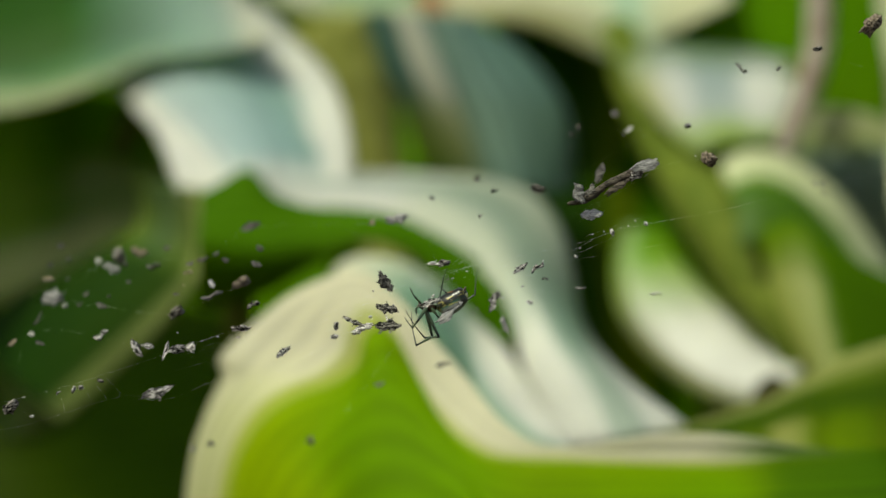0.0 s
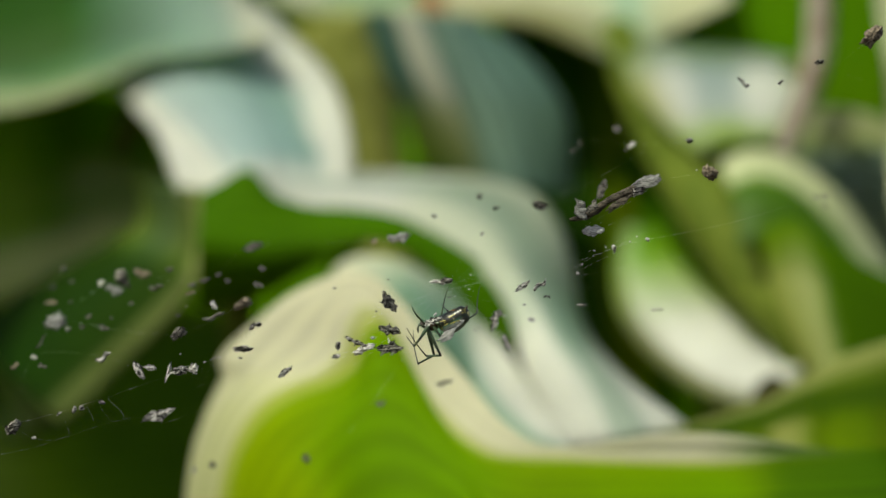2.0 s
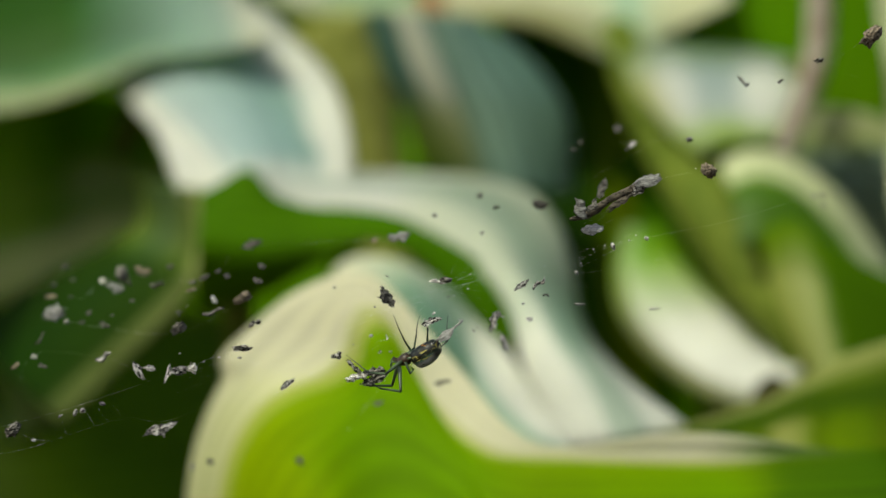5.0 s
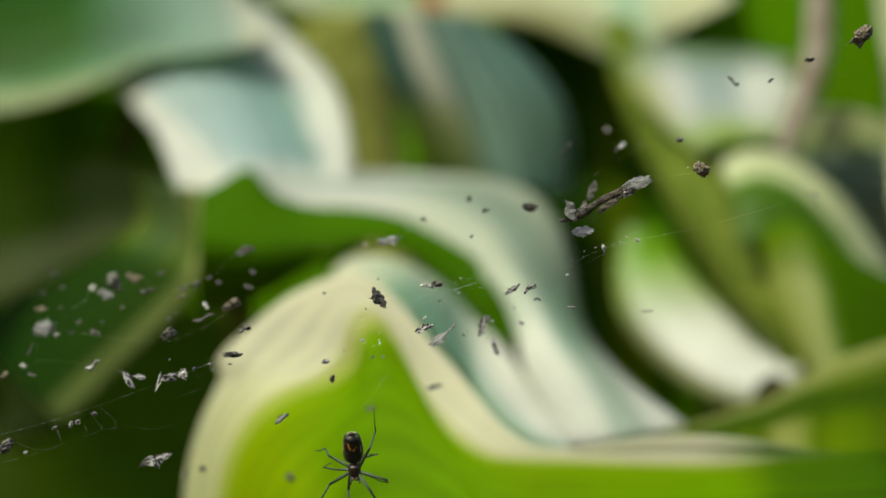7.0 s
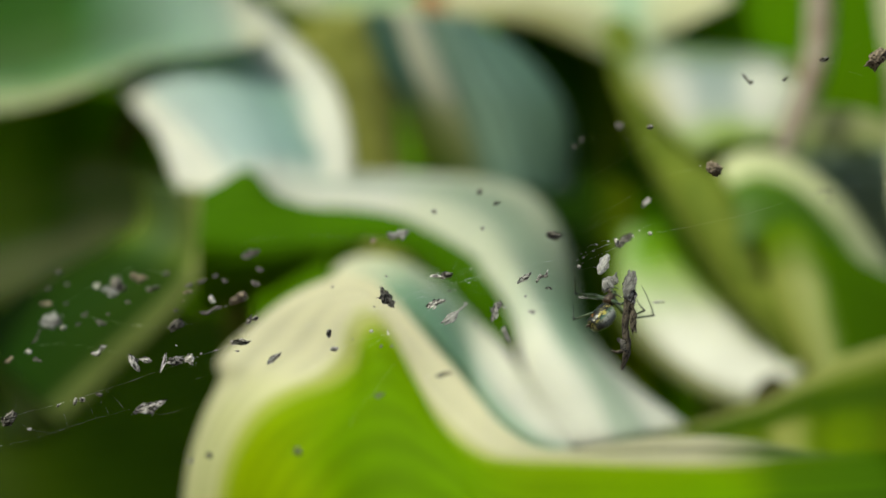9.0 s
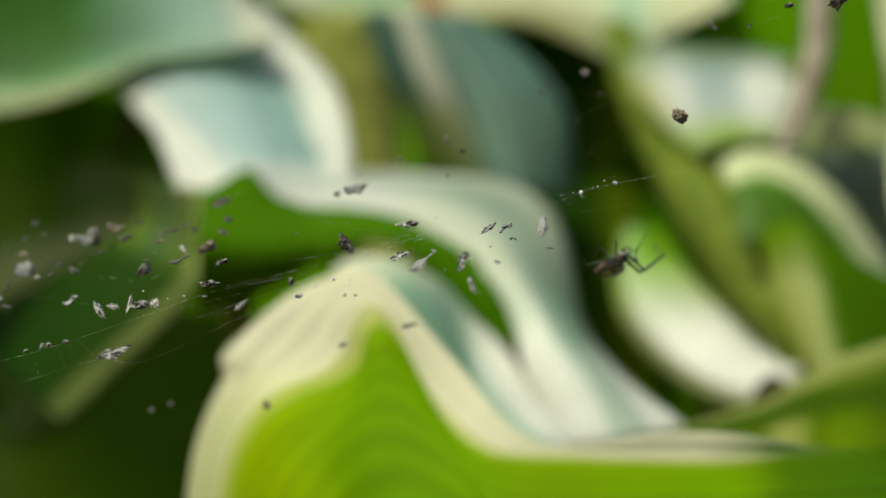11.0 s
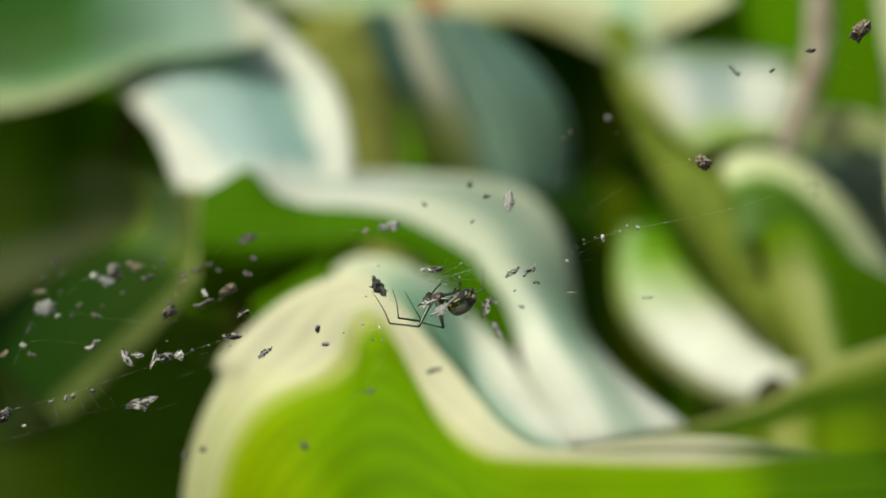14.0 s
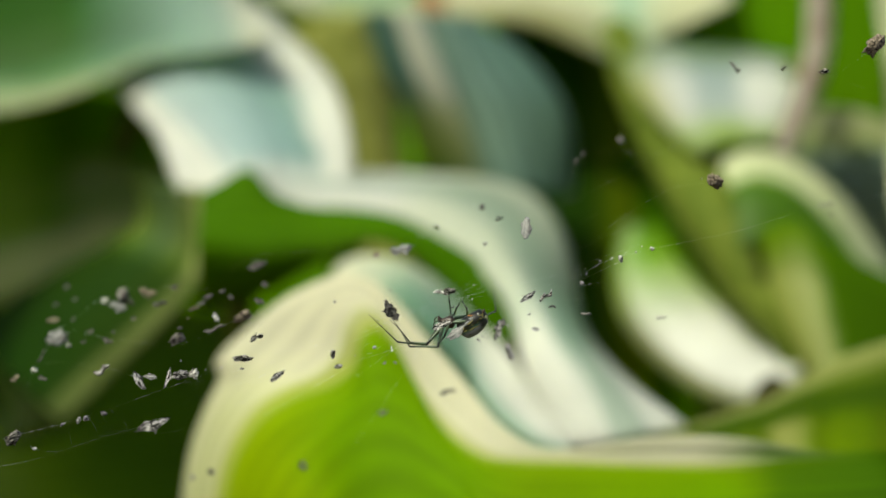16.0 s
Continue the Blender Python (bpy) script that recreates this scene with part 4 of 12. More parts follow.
silk([(-0.0366, 0.2460, 0.4002), (-0.0323, 0.2460, 0.3997), (-0.0257, 0.2470, 0.4024), (-0.0188, 0.2470, 0.4056), (-0.0063, 0.2480, 0.4093), (0.0011, 0.2480, 0.4133)], 0.0000055)
silk([(-0.0425, 0.2480, 0.4014), (-0.0410, 0.2470, 0.3990)], 0.0000055)
silk([(-0.0410, 0.2480, 0.4015), (-0.0394, 0.2470, 0.3996)], 0.0000055)
silk([(-0.0399, 0.2480, 0.4022), (-0.0380, 0.2470, 0.4006), (-0.0380, 0.2470, 0.3996)], 0.0000055)
silk([(-0.0450, 0.2480, 0.3996), (-0.0443, 0.2470, 0.3981)], 0.0000049)
silk([(-0.0500, 0.2480, 0.3982), (-0.0485, 0.2470, 0.3976), (-0.0461, 0.2470, 0.3972)], 0.0000049)
silk([(-0.0016, 0.2500, 0.4146), (0.0065, 0.2500, 0.4165), (0.0159, 0.2490, 0.4186), (0.0203, 0.2480, 0.4201), (0.0243, 0.2480, 0.4211), (0.0343, 0.2500, 0.4231), (0.0462, 0.2520, 0.4264), (0.0576, 0.2540, 0.4283)], 0.0000070)
silk([(0.0149, 0.2490, 0.4174), (0.0180, 0.2490, 0.4191), (0.0220, 0.2490, 0.4209)], 0.0000080)
silk([(0.0153, 0.2490, 0.4170), (0.0186, 0.2490, 0.4186), (0.0207, 0.2490, 0.4196)], 0.0000073)
silk([(0.0180, 0.2490, 0.4222), (0.0188, 0.2490, 0.4231), (0.0210, 0.2490, 0.4248), (0.0267, 0.2490, 0.4282), (0.0319, 0.2490, 0.4291)], 0.0000036)
silk([(0.0112, 0.2650, 0.4250), (0.0162, 0.2640, 0.4271), (0.0223, 0.2600, 0.4306), (0.0273, 0.2580, 0.4334), (0.0350, 0.2550, 0.4374), (0.0414, 0.2520, 0.4406), (0.0461, 0.2480, 0.4417), (0.0490, 0.2470, 0.4436), (0.0558, 0.2460, 0.4487)], 0.0000061)
silk([(0.0157, 0.2680, 0.4272), (0.0184, 0.2800, 0.4342), (0.0249, 0.2750, 0.4338), (0.0310, 0.2620, 0.4336)], 0.0000042)
silk([(0.0485, 0.2500, 0.4409), (0.0504, 0.2500, 0.4403)], 0.0000049)
silk([(0.0052, 0.2500, 0.4127), (0.0064, 0.2520, 0.4115), (0.0077, 0.2520, 0.4087), (0.0089, 0.2500, 0.4065)], 0.0000049)
silk([(-0.0030, 0.2500, 0.4133), (0.0031, 0.2500, 0.4157), (0.0045, 0.2500, 0.4159)], 0.0000090)
silk([(-0.0057, 0.2520, 0.4129), (0.0004, 0.2520, 0.4153), (0.0037, 0.2520, 0.4169)], 0.0000081)
silk([(-0.0092, 0.2520, 0.4119), (-0.0016, 0.2520, 0.4141), (0.0052, 0.2520, 0.4163)], 0.0000049)
silk([(-0.0053, 0.2500, 0.4123), (0.0011, 0.2500, 0.4146), (0.0079, 0.2520, 0.4180)], 0.0000042)
silk([(-0.0313, 0.2490, 0.4052), (-0.0299, 0.2490, 0.4058), (-0.0274, 0.2500, 0.4069)], 0.0000061)
silk([(-0.0515, 0.2680, 0.4076), (-0.0507, 0.2720, 0.4106), (-0.0436, 0.2680, 0.4099), (-0.0332, 0.2620, 0.4094), (-0.0251, 0.2620, 0.4131)], 0.0000042)
silk([(-0.0507, 0.2720, 0.4106), (-0.0437, 0.2830, 0.4162), (-0.0313, 0.2740, 0.4159), (-0.0255, 0.2800, 0.4203), (-0.0089, 0.2700, 0.4210), (-0.0057, 0.2700, 0.4216), (0.0048, 0.2770, 0.4271), (0.0125, 0.2690, 0.4256)], 0.0000042)
silk([(-0.0513, 0.2490, 0.3987), (-0.0519, 0.2650, 0.4063), (-0.0427, 0.2620, 0.4064), (-0.0370, 0.2540, 0.4053)], 0.0000042)
silk([(-0.0305, 0.2490, 0.4052), (-0.0255, 0.2490, 0.4066), (-0.0205, 0.2495, 0.4078)], 0.0000036)
silk([(-0.0310, 0.2485, 0.4048), (-0.0260, 0.2485, 0.4059), (-0.0210, 0.2485, 0.4066)], 0.0000036)
silk([(-0.0300, 0.2485, 0.4046), (-0.0240, 0.2485, 0.4052), (-0.0175, 0.2480, 0.4062)], 0.0000034)
dice = random.Random(11)
hub = Vector((0.0004, 0.2510, 0.4150))
for k in range(26):
    # radial threads of the orb, seen almost edge on
    a = 2 * math.pi * (k + dice.uniform(-0.3, 0.3)) / 26
    reach = Vector((math.cos(a) * 0.03, math.sin(a) * 0.026, math.sin(a) * 0.010 + math.cos(a) * 0.009)) * dice.uniform(0.4, 1.2)
    silk([hub + reach * 0.1, hub + reach * 0.5 + Vector((0, 0, -0.0005)), hub + reach], 0.0000038)


# ---- litter in the web ----
def crumb(length, width, seed):
    """A broken, pitted clump with shards standing out of it."""
    bm = bmesh.new()
    rnd = random.Random(seed)
    bmesh.ops.create_icosphere(bm, subdivisions=4, radius=0.5)
    spikes = [Vector((rnd.uniform(-1, 1), rnd.uniform(-1, 1), rnd.uniform(-1, 1))).normalized() for k in range(9)]
    lean = rnd.uniform(-0.5, 0.5)
    for v in bm.verts:
        p = v.co.copy()
        w = p.normalized()
        grow = 1 + 0.42 * noise.noise(p * 3.3 + Vector((seed * 1.7, 0, 0))) + 0.4 * noise.noise(p * 9 + Vector((0, seed * 1.3, 0))) + 0.34 * noise.noise(p * 21) + 0.2 * noise.noise(p * 43)
        grow += sum(0.13 * max(0, w.dot(s) - 0.93) / 0.07 for s in spikes)
        p *= grow
        v.co = Vector((p.x * length * 0.84, p.y * width * 0.75, p.z * width * 0.8 + lean * width * p.x))
    return bm


def flake(length, width, seed, rough=0.32):
    """A ragged, curled scrap of husk with ribs along it and a torn outline."""
    bm = bmesh.new()
    rnd = random.Random(seed)
    n, m = 44, 18
    curl, twist = rnd.uniform(0.1, 0.35), rnd.uniform(-0.6, 0.6)
    thick = min(length, width) * 0.08
    sides = []
    for face in (1, -1):
        rows = []
        for i in range(n + 1):
            u = i / n
            w = 0.55 * width * (math.sin(math.pi * (0.05 + 0.9 * u)) ** 0.6) * (1 + (0.25 + rough) * noise.noise(Vector((u * 4, seed * 1.7, 1))))
            row = []
            for j in range(m + 1):
                v = 2 * j / m - 1
                edge = abs(v) ** 2
                tear = 1 + edge * ((0.25 + rough) * noise.noise(Vector((u * 7, seed + 3.3, 1 + v))) + 0.7 * rough * noise.noise(Vector((u * 30, seed, 2 + v))) + 0.5 * rough * noise.noise(Vector((u * 70, seed + 7, 2 + v))))
                y = curl * width * (v * v - 0.4) + 0.025 * width * math.sin(v * 19 + 3 * u + seed) + rough * width * (0.4 * noise.noise(Vector((u * 5, v * 3, seed * 2.1))) + 0.14 * noise.noise(Vector((u * 16, v * 7, seed * 1.1))))
                end = abs(2 * u - 1) ** 3
                x = (u - 0.5) * length * (1 + end * 0.4 * noise.noise(Vector((v * 5, seed * 1.3, u * 2))))
                p = Vector((x, y + face * thick * 0.5 * (1 - abs(v) ** 3), v * w * tear + 0.3 * width * noise.noise(Vector((u * 2.5, seed * 0.7, 5)))))
                row.append(bm.verts.new(pose(0, 0, 0, math.degrees(twist) * (u - 0.5), 0, 0) @ p))
            rows.append(row)
        sides.append(rows)
    for rows, flip in ((sides[0], True), (sides[1], False)):
        for i in range(n):
            for j in range(m):
                q = [rows[i][j], rows[i + 1][j], rows[i + 1][j + 1], rows[i][j + 1]]
                bm.faces.new(q if flip else list(reversed(q)))
    a, b = sides
    rim = [(i, 0) for i in range(n)] + [(n, j) for j in range(m)] + [(i, m) for i in range(n, 0, -1)] + [(0, j) for j in range(m, 0, -1)]
    for (i, j), (k, l) in zip(rim, rim[1:] + rim[:1]):
        bm.faces.new((a[i][j], b[i][j], b[k][l], a[k][l]))
    if rough > 0.2:
        for k in range(5):
            # torn fibres that stand out of the edge
            root = rnd.choice(rim)
            p = a[root[0]][root[1]].co.copy()
            out = Vector((p.x * 0.5 + rnd.uniform(-1, 1) * width * 0.4, rnd.uniform(-1, 1) * width * 0.3, p.z * 0.7 + rnd.uniform(-1, 1) * width * 0.3))
            out = out.normalized() * width * rnd.uniform(0.12, 0.32)
            tube(bm, [p - out * 0.3, p + out * 0.4, p + out + Vector((0, 0, rnd.uniform(-0.1, 0.1) * width))], (0.05 * width, 0.035 * width, 0.008 * width), 4, 4)
    return bm


def wedge(length, width, seed):
    """A flake that narrows to a stalk."""
    bm = flake(length, width, seed, 0.14)
    for v in bm.verts:
        u = min(1, max(0, v.co.x / length + 0.5))
        k = 0.16 + 1.0 * max(0, 1 - u / 0.62) ** 0.7
        v.co.y, v.co.z = v.co.y * k, v.co.z * k + 0.1 * length * max(0, u - 0.4)
    tip = Vector((0.46 * length, 0, 0.055 * length))
    for out in ((0.05, 0, 0.13), (-0.04, 0.02, 0.16), (0.1, -0.02, 0.05)):
        # frayed ends of the stalk
        out = Vector(out) * length
        tube(bm, [tip - out * 0.2, tip + out * 0.5, tip + out], (0.05 * width, 0.06 * width, 0.015 * width), 5, 5)
    return bm


def sliver(length, width, seed):
    """A thin bent splinter with a knot and a side barb."""
    bm = bmesh.new()
    rnd = random.Random(seed)
    b = [rnd.uniform(-0.6, 0.6) * width for k in range(6)]
    pts = [Vector((-0.5 * length, b[0], b[1])), Vector((-0.15 * length, b[2], b[3] * 0.6)), Vector((0.2 * length, b[4] * 0.5, b[5])), Vector((0.5 * length, b[1], b[2]))]
    tube(bm, pts, (0.15 * width, 0.5 * width, 0.3 * width, 0.42 * width, 0.05 * width), 7, 14)
    mid = pts[1]
    tube(bm, [mid, mid + Vector((0.1 * length, 0, 0.5 * width)), mid + Vector((0.2 * length, 0, 0.9 * width))], (0.2 * width, 0.15 * width, 0.02 * width), 5, 4)
    for v in bm.verts:
        v.co += noise.noise_vector(v.co / width * 1.4 + Vector((seed, 0, 0))) * width * 0.22
    return bm


litter = []


def caught(x, y, z, length, width, angle, build, name, stuff, label):
    """One piece of litter hanging in the web, its long side at the angle given."""
    piece = part(name, build(length, width, len(litter)), stuff)
    piece.matrix_world = pose(x, y, z, -34 + 13 * math.sin(len(litter) * 2.4), -angle, 0)
    litter.append(tagged(piece, label, "litter", "litter in the web"))


caught(-0.05038, 0.2705, 0.41069, 0.00260, 0.00220, 20, flake, "litter_flake", silvery, "grey ragged husk flake hanging in the web")
caught(-0.05142, 0.2664, 0.40816, 0.00219, 0.00034, 60, sliver, "litter_splinter", dull, "thin grey plant splinter hanging in the web")
caught(-0.04815, 0.2674, 0.40970, 0.00072, 0.00061, 0, crumb, "litter_crumb", chalk, "whitish speck in the web, husk crumb or silk glint")
caught(-0.04625, 0.2670, 0.41001, 0.00079, 0.00047, 20, flake, "litter_flake", dull, "grey ragged husk flake hanging in the web")
caught(-0.04575, 0.2691, 0.41132, 0.00083, 0.00053, 40, flake, "litter_flake", dull, "grey ragged husk flake hanging in the web")
caught(-0.04314, 0.2652, 0.41001, 0.00129, 0.00069, -25, flake, "litter_flake", dull, "grey ragged husk flake hanging in the web")
caught(-0.04249, 0.2670, 0.41117, 0.00048, 0.00041, 0, crumb, "litter_crumb", dull, "grey crumb of plant litter caught in the web")
caught(-0.04265, 0.2765, 0.41633, 0.00210, 0.00200, 60, crumb, "litter_crumb", bark, "dark crumb of bark caught in the web")
caught(-0.04537, 0.2766, 0.41558, 0.00071, 0.00080, 0, flake, "litter_flake", chalk, "pale papery flake hanging in the web")
caught(-0.04322, 0.2739, 0.41473, 0.00220, 0.00100, -20, flake, "litter_flake", silvery, "grey ragged husk flake hanging in the web")
caught(-0.04142, 0.2738, 0.41518, 0.00073, 0.00076, 0, crumb, "litter_crumb", dull, "grey crumb of plant litter caught in the web")
caught(-0.03977, 0.2758, 0.41679, 0.00220, 0.00100, -10, flake, "litter_flake", brown, "grey ragged husk flake hanging in the web")
caught(-0.03738, 0.2714, 0.41507, 0.00197, 0.00065, 5, sliver, "litter_splinter", dull, "thin grey plant splinter hanging in the web")
caught(-0.03607, 0.2749, 0.41739, 0.00084, 0.00069, 0, flake, "litter_flake", dull, "grey ragged husk flake hanging in the web")
caught(-0.05154, 0.2829, 0.41739, 0.00086, 0.00072, 0, flake, "litter_flake", dull, "grey ragged husk flake hanging in the web")
caught(-0.04970, 0.2790, 0.41569, 0.00064, 0.00060, 0, flake, "litter_flake", dull, "grey ragged husk flake hanging in the web")
caught(-0.05220, 0.2790, 0.41493, 0.00064, 0.00054, 0, flake, "litter_flake", dull, "grey ragged husk flake hanging in the web")
caught(-0.05182, 0.2754, 0.41298, 0.00166, 0.00062, -5, flake, "litter_flake", brown, "brownish papery flake hanging in the web")
caught(-0.04895, 0.2739, 0.41302, 0.00051, 0.00044, 0, crumb, "litter_crumb", dull, "grey crumb of plant litter caught in the web")
caught(-0.04028, 0.2692, 0.41299, 0.00065, 0.00040, 0, flake, "litter_flake", dull, "grey ragged husk flake hanging in the web")
caught(-0.03238, 0.2671, 0.41428, 0.00133, 0.00041, 5, sliver, "litter_splinter", brown, "thin brown splinter hanging in the web")
caught(-0.03241, 0.2693, 0.41540, 0.00106, 0.00053, 5, flake, "litter_flake", dull, "grey ragged husk flake hanging in the web")
caught(-0.03083, 0.2695, 0.41598, 0.00142, 0.00059, 15, flake, "litter_flake", dull, "grey ragged husk flake hanging in the web")
caught(-0.02912, 0.2698, 0.41671, 0.00082, 0.00059, 30, flake, "litter_flake", dull, "grey ragged husk flake hanging in the web")
caught(-0.02764, 0.2676, 0.41594, 0.00084, 0.00054, -30, flake, "litter_flake", dull, "grey ragged husk flake hanging in the web")
caught(-0.02891, 0.2626, 0.41295, 0.00107, 0.00070, -60, flake, "litter_flake", chalk, "pale papery flake hanging in the web")
caught(-0.02502, 0.2607, 0.41314, 0.00240, 0.00130, 8, crumb, "litter_crumb", brown, "brown rounded clump of litter caught in the web")
caught(-0.02858, 0.2597, 0.41155, 0.00296, 0.00051, 12, sliver, "litter_splinter", dull, "thin grey plant splinter hanging in the web")
caught(-0.03333, 0.2627, 0.41167, 0.00069, 0.00035, 0, flake, "litter_flake", dull, "grey ragged husk flake hanging in the web")
caught(-0.03276, 0.2582, 0.40957, 0.00200, 0.00140, 55, crumb, "litter_crumb", bark, "dark crumb of bark caught in the web")
caught(-0.05156, 0.2631, 0.40638, 0.00069, 0.00063, -50, flake, "litter_flake", chalk, "pale papery flake hanging in the web")
caught(-0.05002, 0.2602, 0.40540, 0.00109, 0.00057, -10, flake, "litter_flake", dull, "grey ragged husk flake hanging in the web")
caught(-0.05398, 0.2623, 0.40528, 0.00126, 0.00064, 25, flake, "litter_flake", brown, "brownish papery flake hanging in the web")
caught(-0.04203, 0.2579, 0.40664, 0.00209, 0.00073, 22, sliver, "litter_splinter", husk, "thin grey plant splinter hanging in the web")
caught(-0.03677, 0.2521, 0.40538, 0.00232, 0.00092, -58, flake, "litter_flake", husk, "grey ragged husk flake hanging in the web")
caught(-0.03538, 0.2519, 0.40572, 0.00137, 0.00061, -10, flake, "litter_flake", husk, "grey ragged husk flake hanging in the web")
caught(-0.03291, 0.2492, 0.40520, 0.00230, 0.00068, 72, flake, "litter_flake", husk, "grey ragged husk flake hanging in the web")
caught(-0.03145, 0.2489, 0.40549, 0.00216, 0.00113, 10, crumb, "litter_crumb", husk, "grey crumb of plant litter caught in the web")
caught(-0.02985, 0.2485, 0.40578, 0.00121, 0.00121, 30, flake, "litter_flake", chalk, "pale papery flake hanging in the web")
caught(-0.03261, 0.2396, 0.40103, 0.00338, 0.00138, 14, flake, "litter_flake", husk, "grey ragged husk flake hanging in the web")
caught(-0.05092, 0.2471, 0.39883, 0.00201, 0.00158, 15, crumb, "litter_crumb", bark, "dark crumb of bark caught in the web")
caught(-0.04771, 0.2431, 0.39799, 0.00053, 0.00030, 0, crumb, "litter_crumb", chalk, "whitish speck in the web, husk crumb or silk glint")
caught(-0.04551, 0.2472, 0.40050, 0.00067, 0.00030, 15, sliver, "litter_splinter", husk, "thin grey plant splinter hanging in the web")
caught(-0.04372, 0.2470, 0.40092, 0.00094, 0.00052, 85, crumb, "litter_crumb", chalk, "whitish speck in the web, husk crumb or silk glint")
caught(-0.04285, 0.2470, 0.40118, 0.00067, 0.00067, 30, crumb, "litter_crumb", husk, "grey crumb of plant litter caught in the web")
caught(-0.04042, 0.2469, 0.40186, 0.00080, 0.00052, 0, crumb, "litter_crumb", bark, "dark crumb of bark caught in the web")
caught(-0.02289, 0.2543, 0.41062, 0.00161, 0.00075, 15, sliver, "litter_splinter", bark, "thin dark splinter hanging in the web")
caught(-0.02395, 0.2495, 0.40803, 0.00230, 0.00083, 6, crumb, "litter_crumb", bark, "dark crumb of bark caught in the web")
caught(-0.02410, 0.2476, 0.40711, 0.00054, 0.00023, 0, sliver, "litter_splinter", bark, "thin dark splinter hanging in the web")
caught(-0.02497, 0.2741, 0.42030, 0.00240, 0.00130, 12, flake, "litter_flake", dull, "grey ragged husk flake hanging in the web")
caught(-0.02326, 0.2681, 0.41753, 0.00096, 0.00074, -20, flake, "litter_flake", dull, "grey ragged husk flake hanging in the web")
caught(-0.02336, 0.2643, 0.41549, 0.00124, 0.00069, -30, flake, "litter_flake", dull, "grey ragged husk flake hanging in the web")
caught(-0.00562, 0.2658, 0.42159, 0.00250, 0.00135, 14, flake, "litter_flake", silvery, "grey ragged husk flake hanging in the web")
caught(-0.00882, 0.2665, 0.42101, 0.00091, 0.00061, 25, flake, "litter_flake", brown, "brownish papery flake hanging in the web")
caught(-0.00116, 0.2682, 0.42422, 0.00066, 0.00047, 0, crumb, "litter_crumb", bark, "dark crumb of bark caught in the web")
caught(-0.01342, 0.2578, 0.41518, 0.00039, 0.00029, 0, crumb, "litter_crumb", bark, "dark crumb of bark caught in the web")
caught(-0.01828, 0.2408, 0.40583, 0.00170, 0.00066, 38, flake, "litter_flake", husk, "grey ragged husk flake hanging in the web")
caught(-0.01227, 0.2433, 0.40872, 0.00099, 0.00066, 70, crumb, "litter_crumb", bark, "dark crumb of bark caught in the web")
caught(-0.01234, 0.2408, 0.40760, 0.00098, 0.00058, 0, crumb, "litter_crumb", husk, "grey crumb of plant litter caught in the web")
caught(-0.00638, 0.2504, 0.41369, 0.00251, 0.00144, -60, flake, "litter_flake", dull, "dull brown-grey flake hanging in the web")
caught(-0.00055, 0.2514, 0.41591, 0.00204, 0.00053, 3, sliver, "litter_splinter", chalk, "thin pale streak in the web, plant splinter or silk glint")
caught(0.00041, 0.2513, 0.41618, 0.00164, 0.00076, 10, crumb, "litter_crumb", bark, "dark crumb of bark caught in the web")
caught(-0.00662, 0.2220, 0.40357, 0.00096, 0.00047, 15, flake, "litter_flake", dull, "dull brown-grey flake hanging in the web")
caught(-0.01430, 0.2180, 0.39807, 0.00089, 0.00093, 0, crumb, "litter_crumb", bark, "dark crumb of bark caught in the web")
caught(-0.02434, 0.2200, 0.39722, 0.00072, 0.00067, 0, crumb, "litter_crumb", bark, "dark crumb of bark caught in the web")
caught(-0.02630, 0.2200, 0.39668, 0.00054, 0.00047, 0, crumb, "litter_crumb", husk, "grey crumb of plant litter caught in the web")
caught(0.00018, 0.2220, 0.40574, 0.00169, 0.00047, 15, flake, "litter_flake", dull, "dull brown-grey flake hanging in the web")
caught(0.00600, 0.2380, 0.41193, 0.00245, 0.00108, 68, flake, "litter_flake", husk, "grey ragged husk flake hanging in the web")
caught(0.00709, 0.2316, 0.40964, 0.00176, 0.00070, -75, flake, "litter_flake", husk, "grey ragged husk flake hanging in the web")
caught(0.00927, 0.2443, 0.41563, 0.00199, 0.00059, 32, flake, "litter_flake", husk, "grey ragged husk flake hanging in the web")
caught(0.01130, 0.2437, 0.41597, 0.00198, 0.00059, 32, sliver, "litter_splinter", husk, "thin grey plant splinter hanging in the web")
caught(0.01196, 0.2397, 0.41441, 0.00084, 0.00029, 5, sliver, "litter_splinter", bark, "thin dark splinter hanging in the web")
caught(0.00994, 0.2350, 0.41204, 0.00070, 0.00043, 0, flake, "litter_flake", husk, "grey ragged husk flake hanging in the web")
caught(0.01601, 0.2400, 0.41356, 0.00130, 0.00029, 0, sliver, "litter_splinter", husk, "thin grey plant splinter hanging in the web")
caught(0.02023, 0.2470, 0.42013, 0.00074, 0.00068, 60, crumb, "litter_crumb", chalk, "whitish speck in the web, husk crumb or silk glint")
caught(0.02377, 0.2422, 0.42112, 0.00059, 0.00044, -40, crumb, "litter_crumb", chalk, "whitish speck in the web, husk crumb or silk glint")
caught(0.01571, 0.2434, 0.41716, 0.00046, 0.00044, 0, crumb, "litter_crumb", chalk, "whitish speck in the web, husk crumb or silk glint")
caught(0.00494, 0.2603, 0.42191, 0.00058, 0.00029, 50, sliver, "litter_splinter", bark, "thin dark splinter hanging in the web")
caught(0.00468, 0.2699, 0.42688, 0.00082, 0.00072, 50, flake, "litter_flake", dull, "grey ragged husk flake hanging in the web")
caught(0.00677, 0.2657, 0.42526, 0.00110, 0.00041, 32, sliver, "litter_splinter", bark, "thin dark splinter hanging in the web")
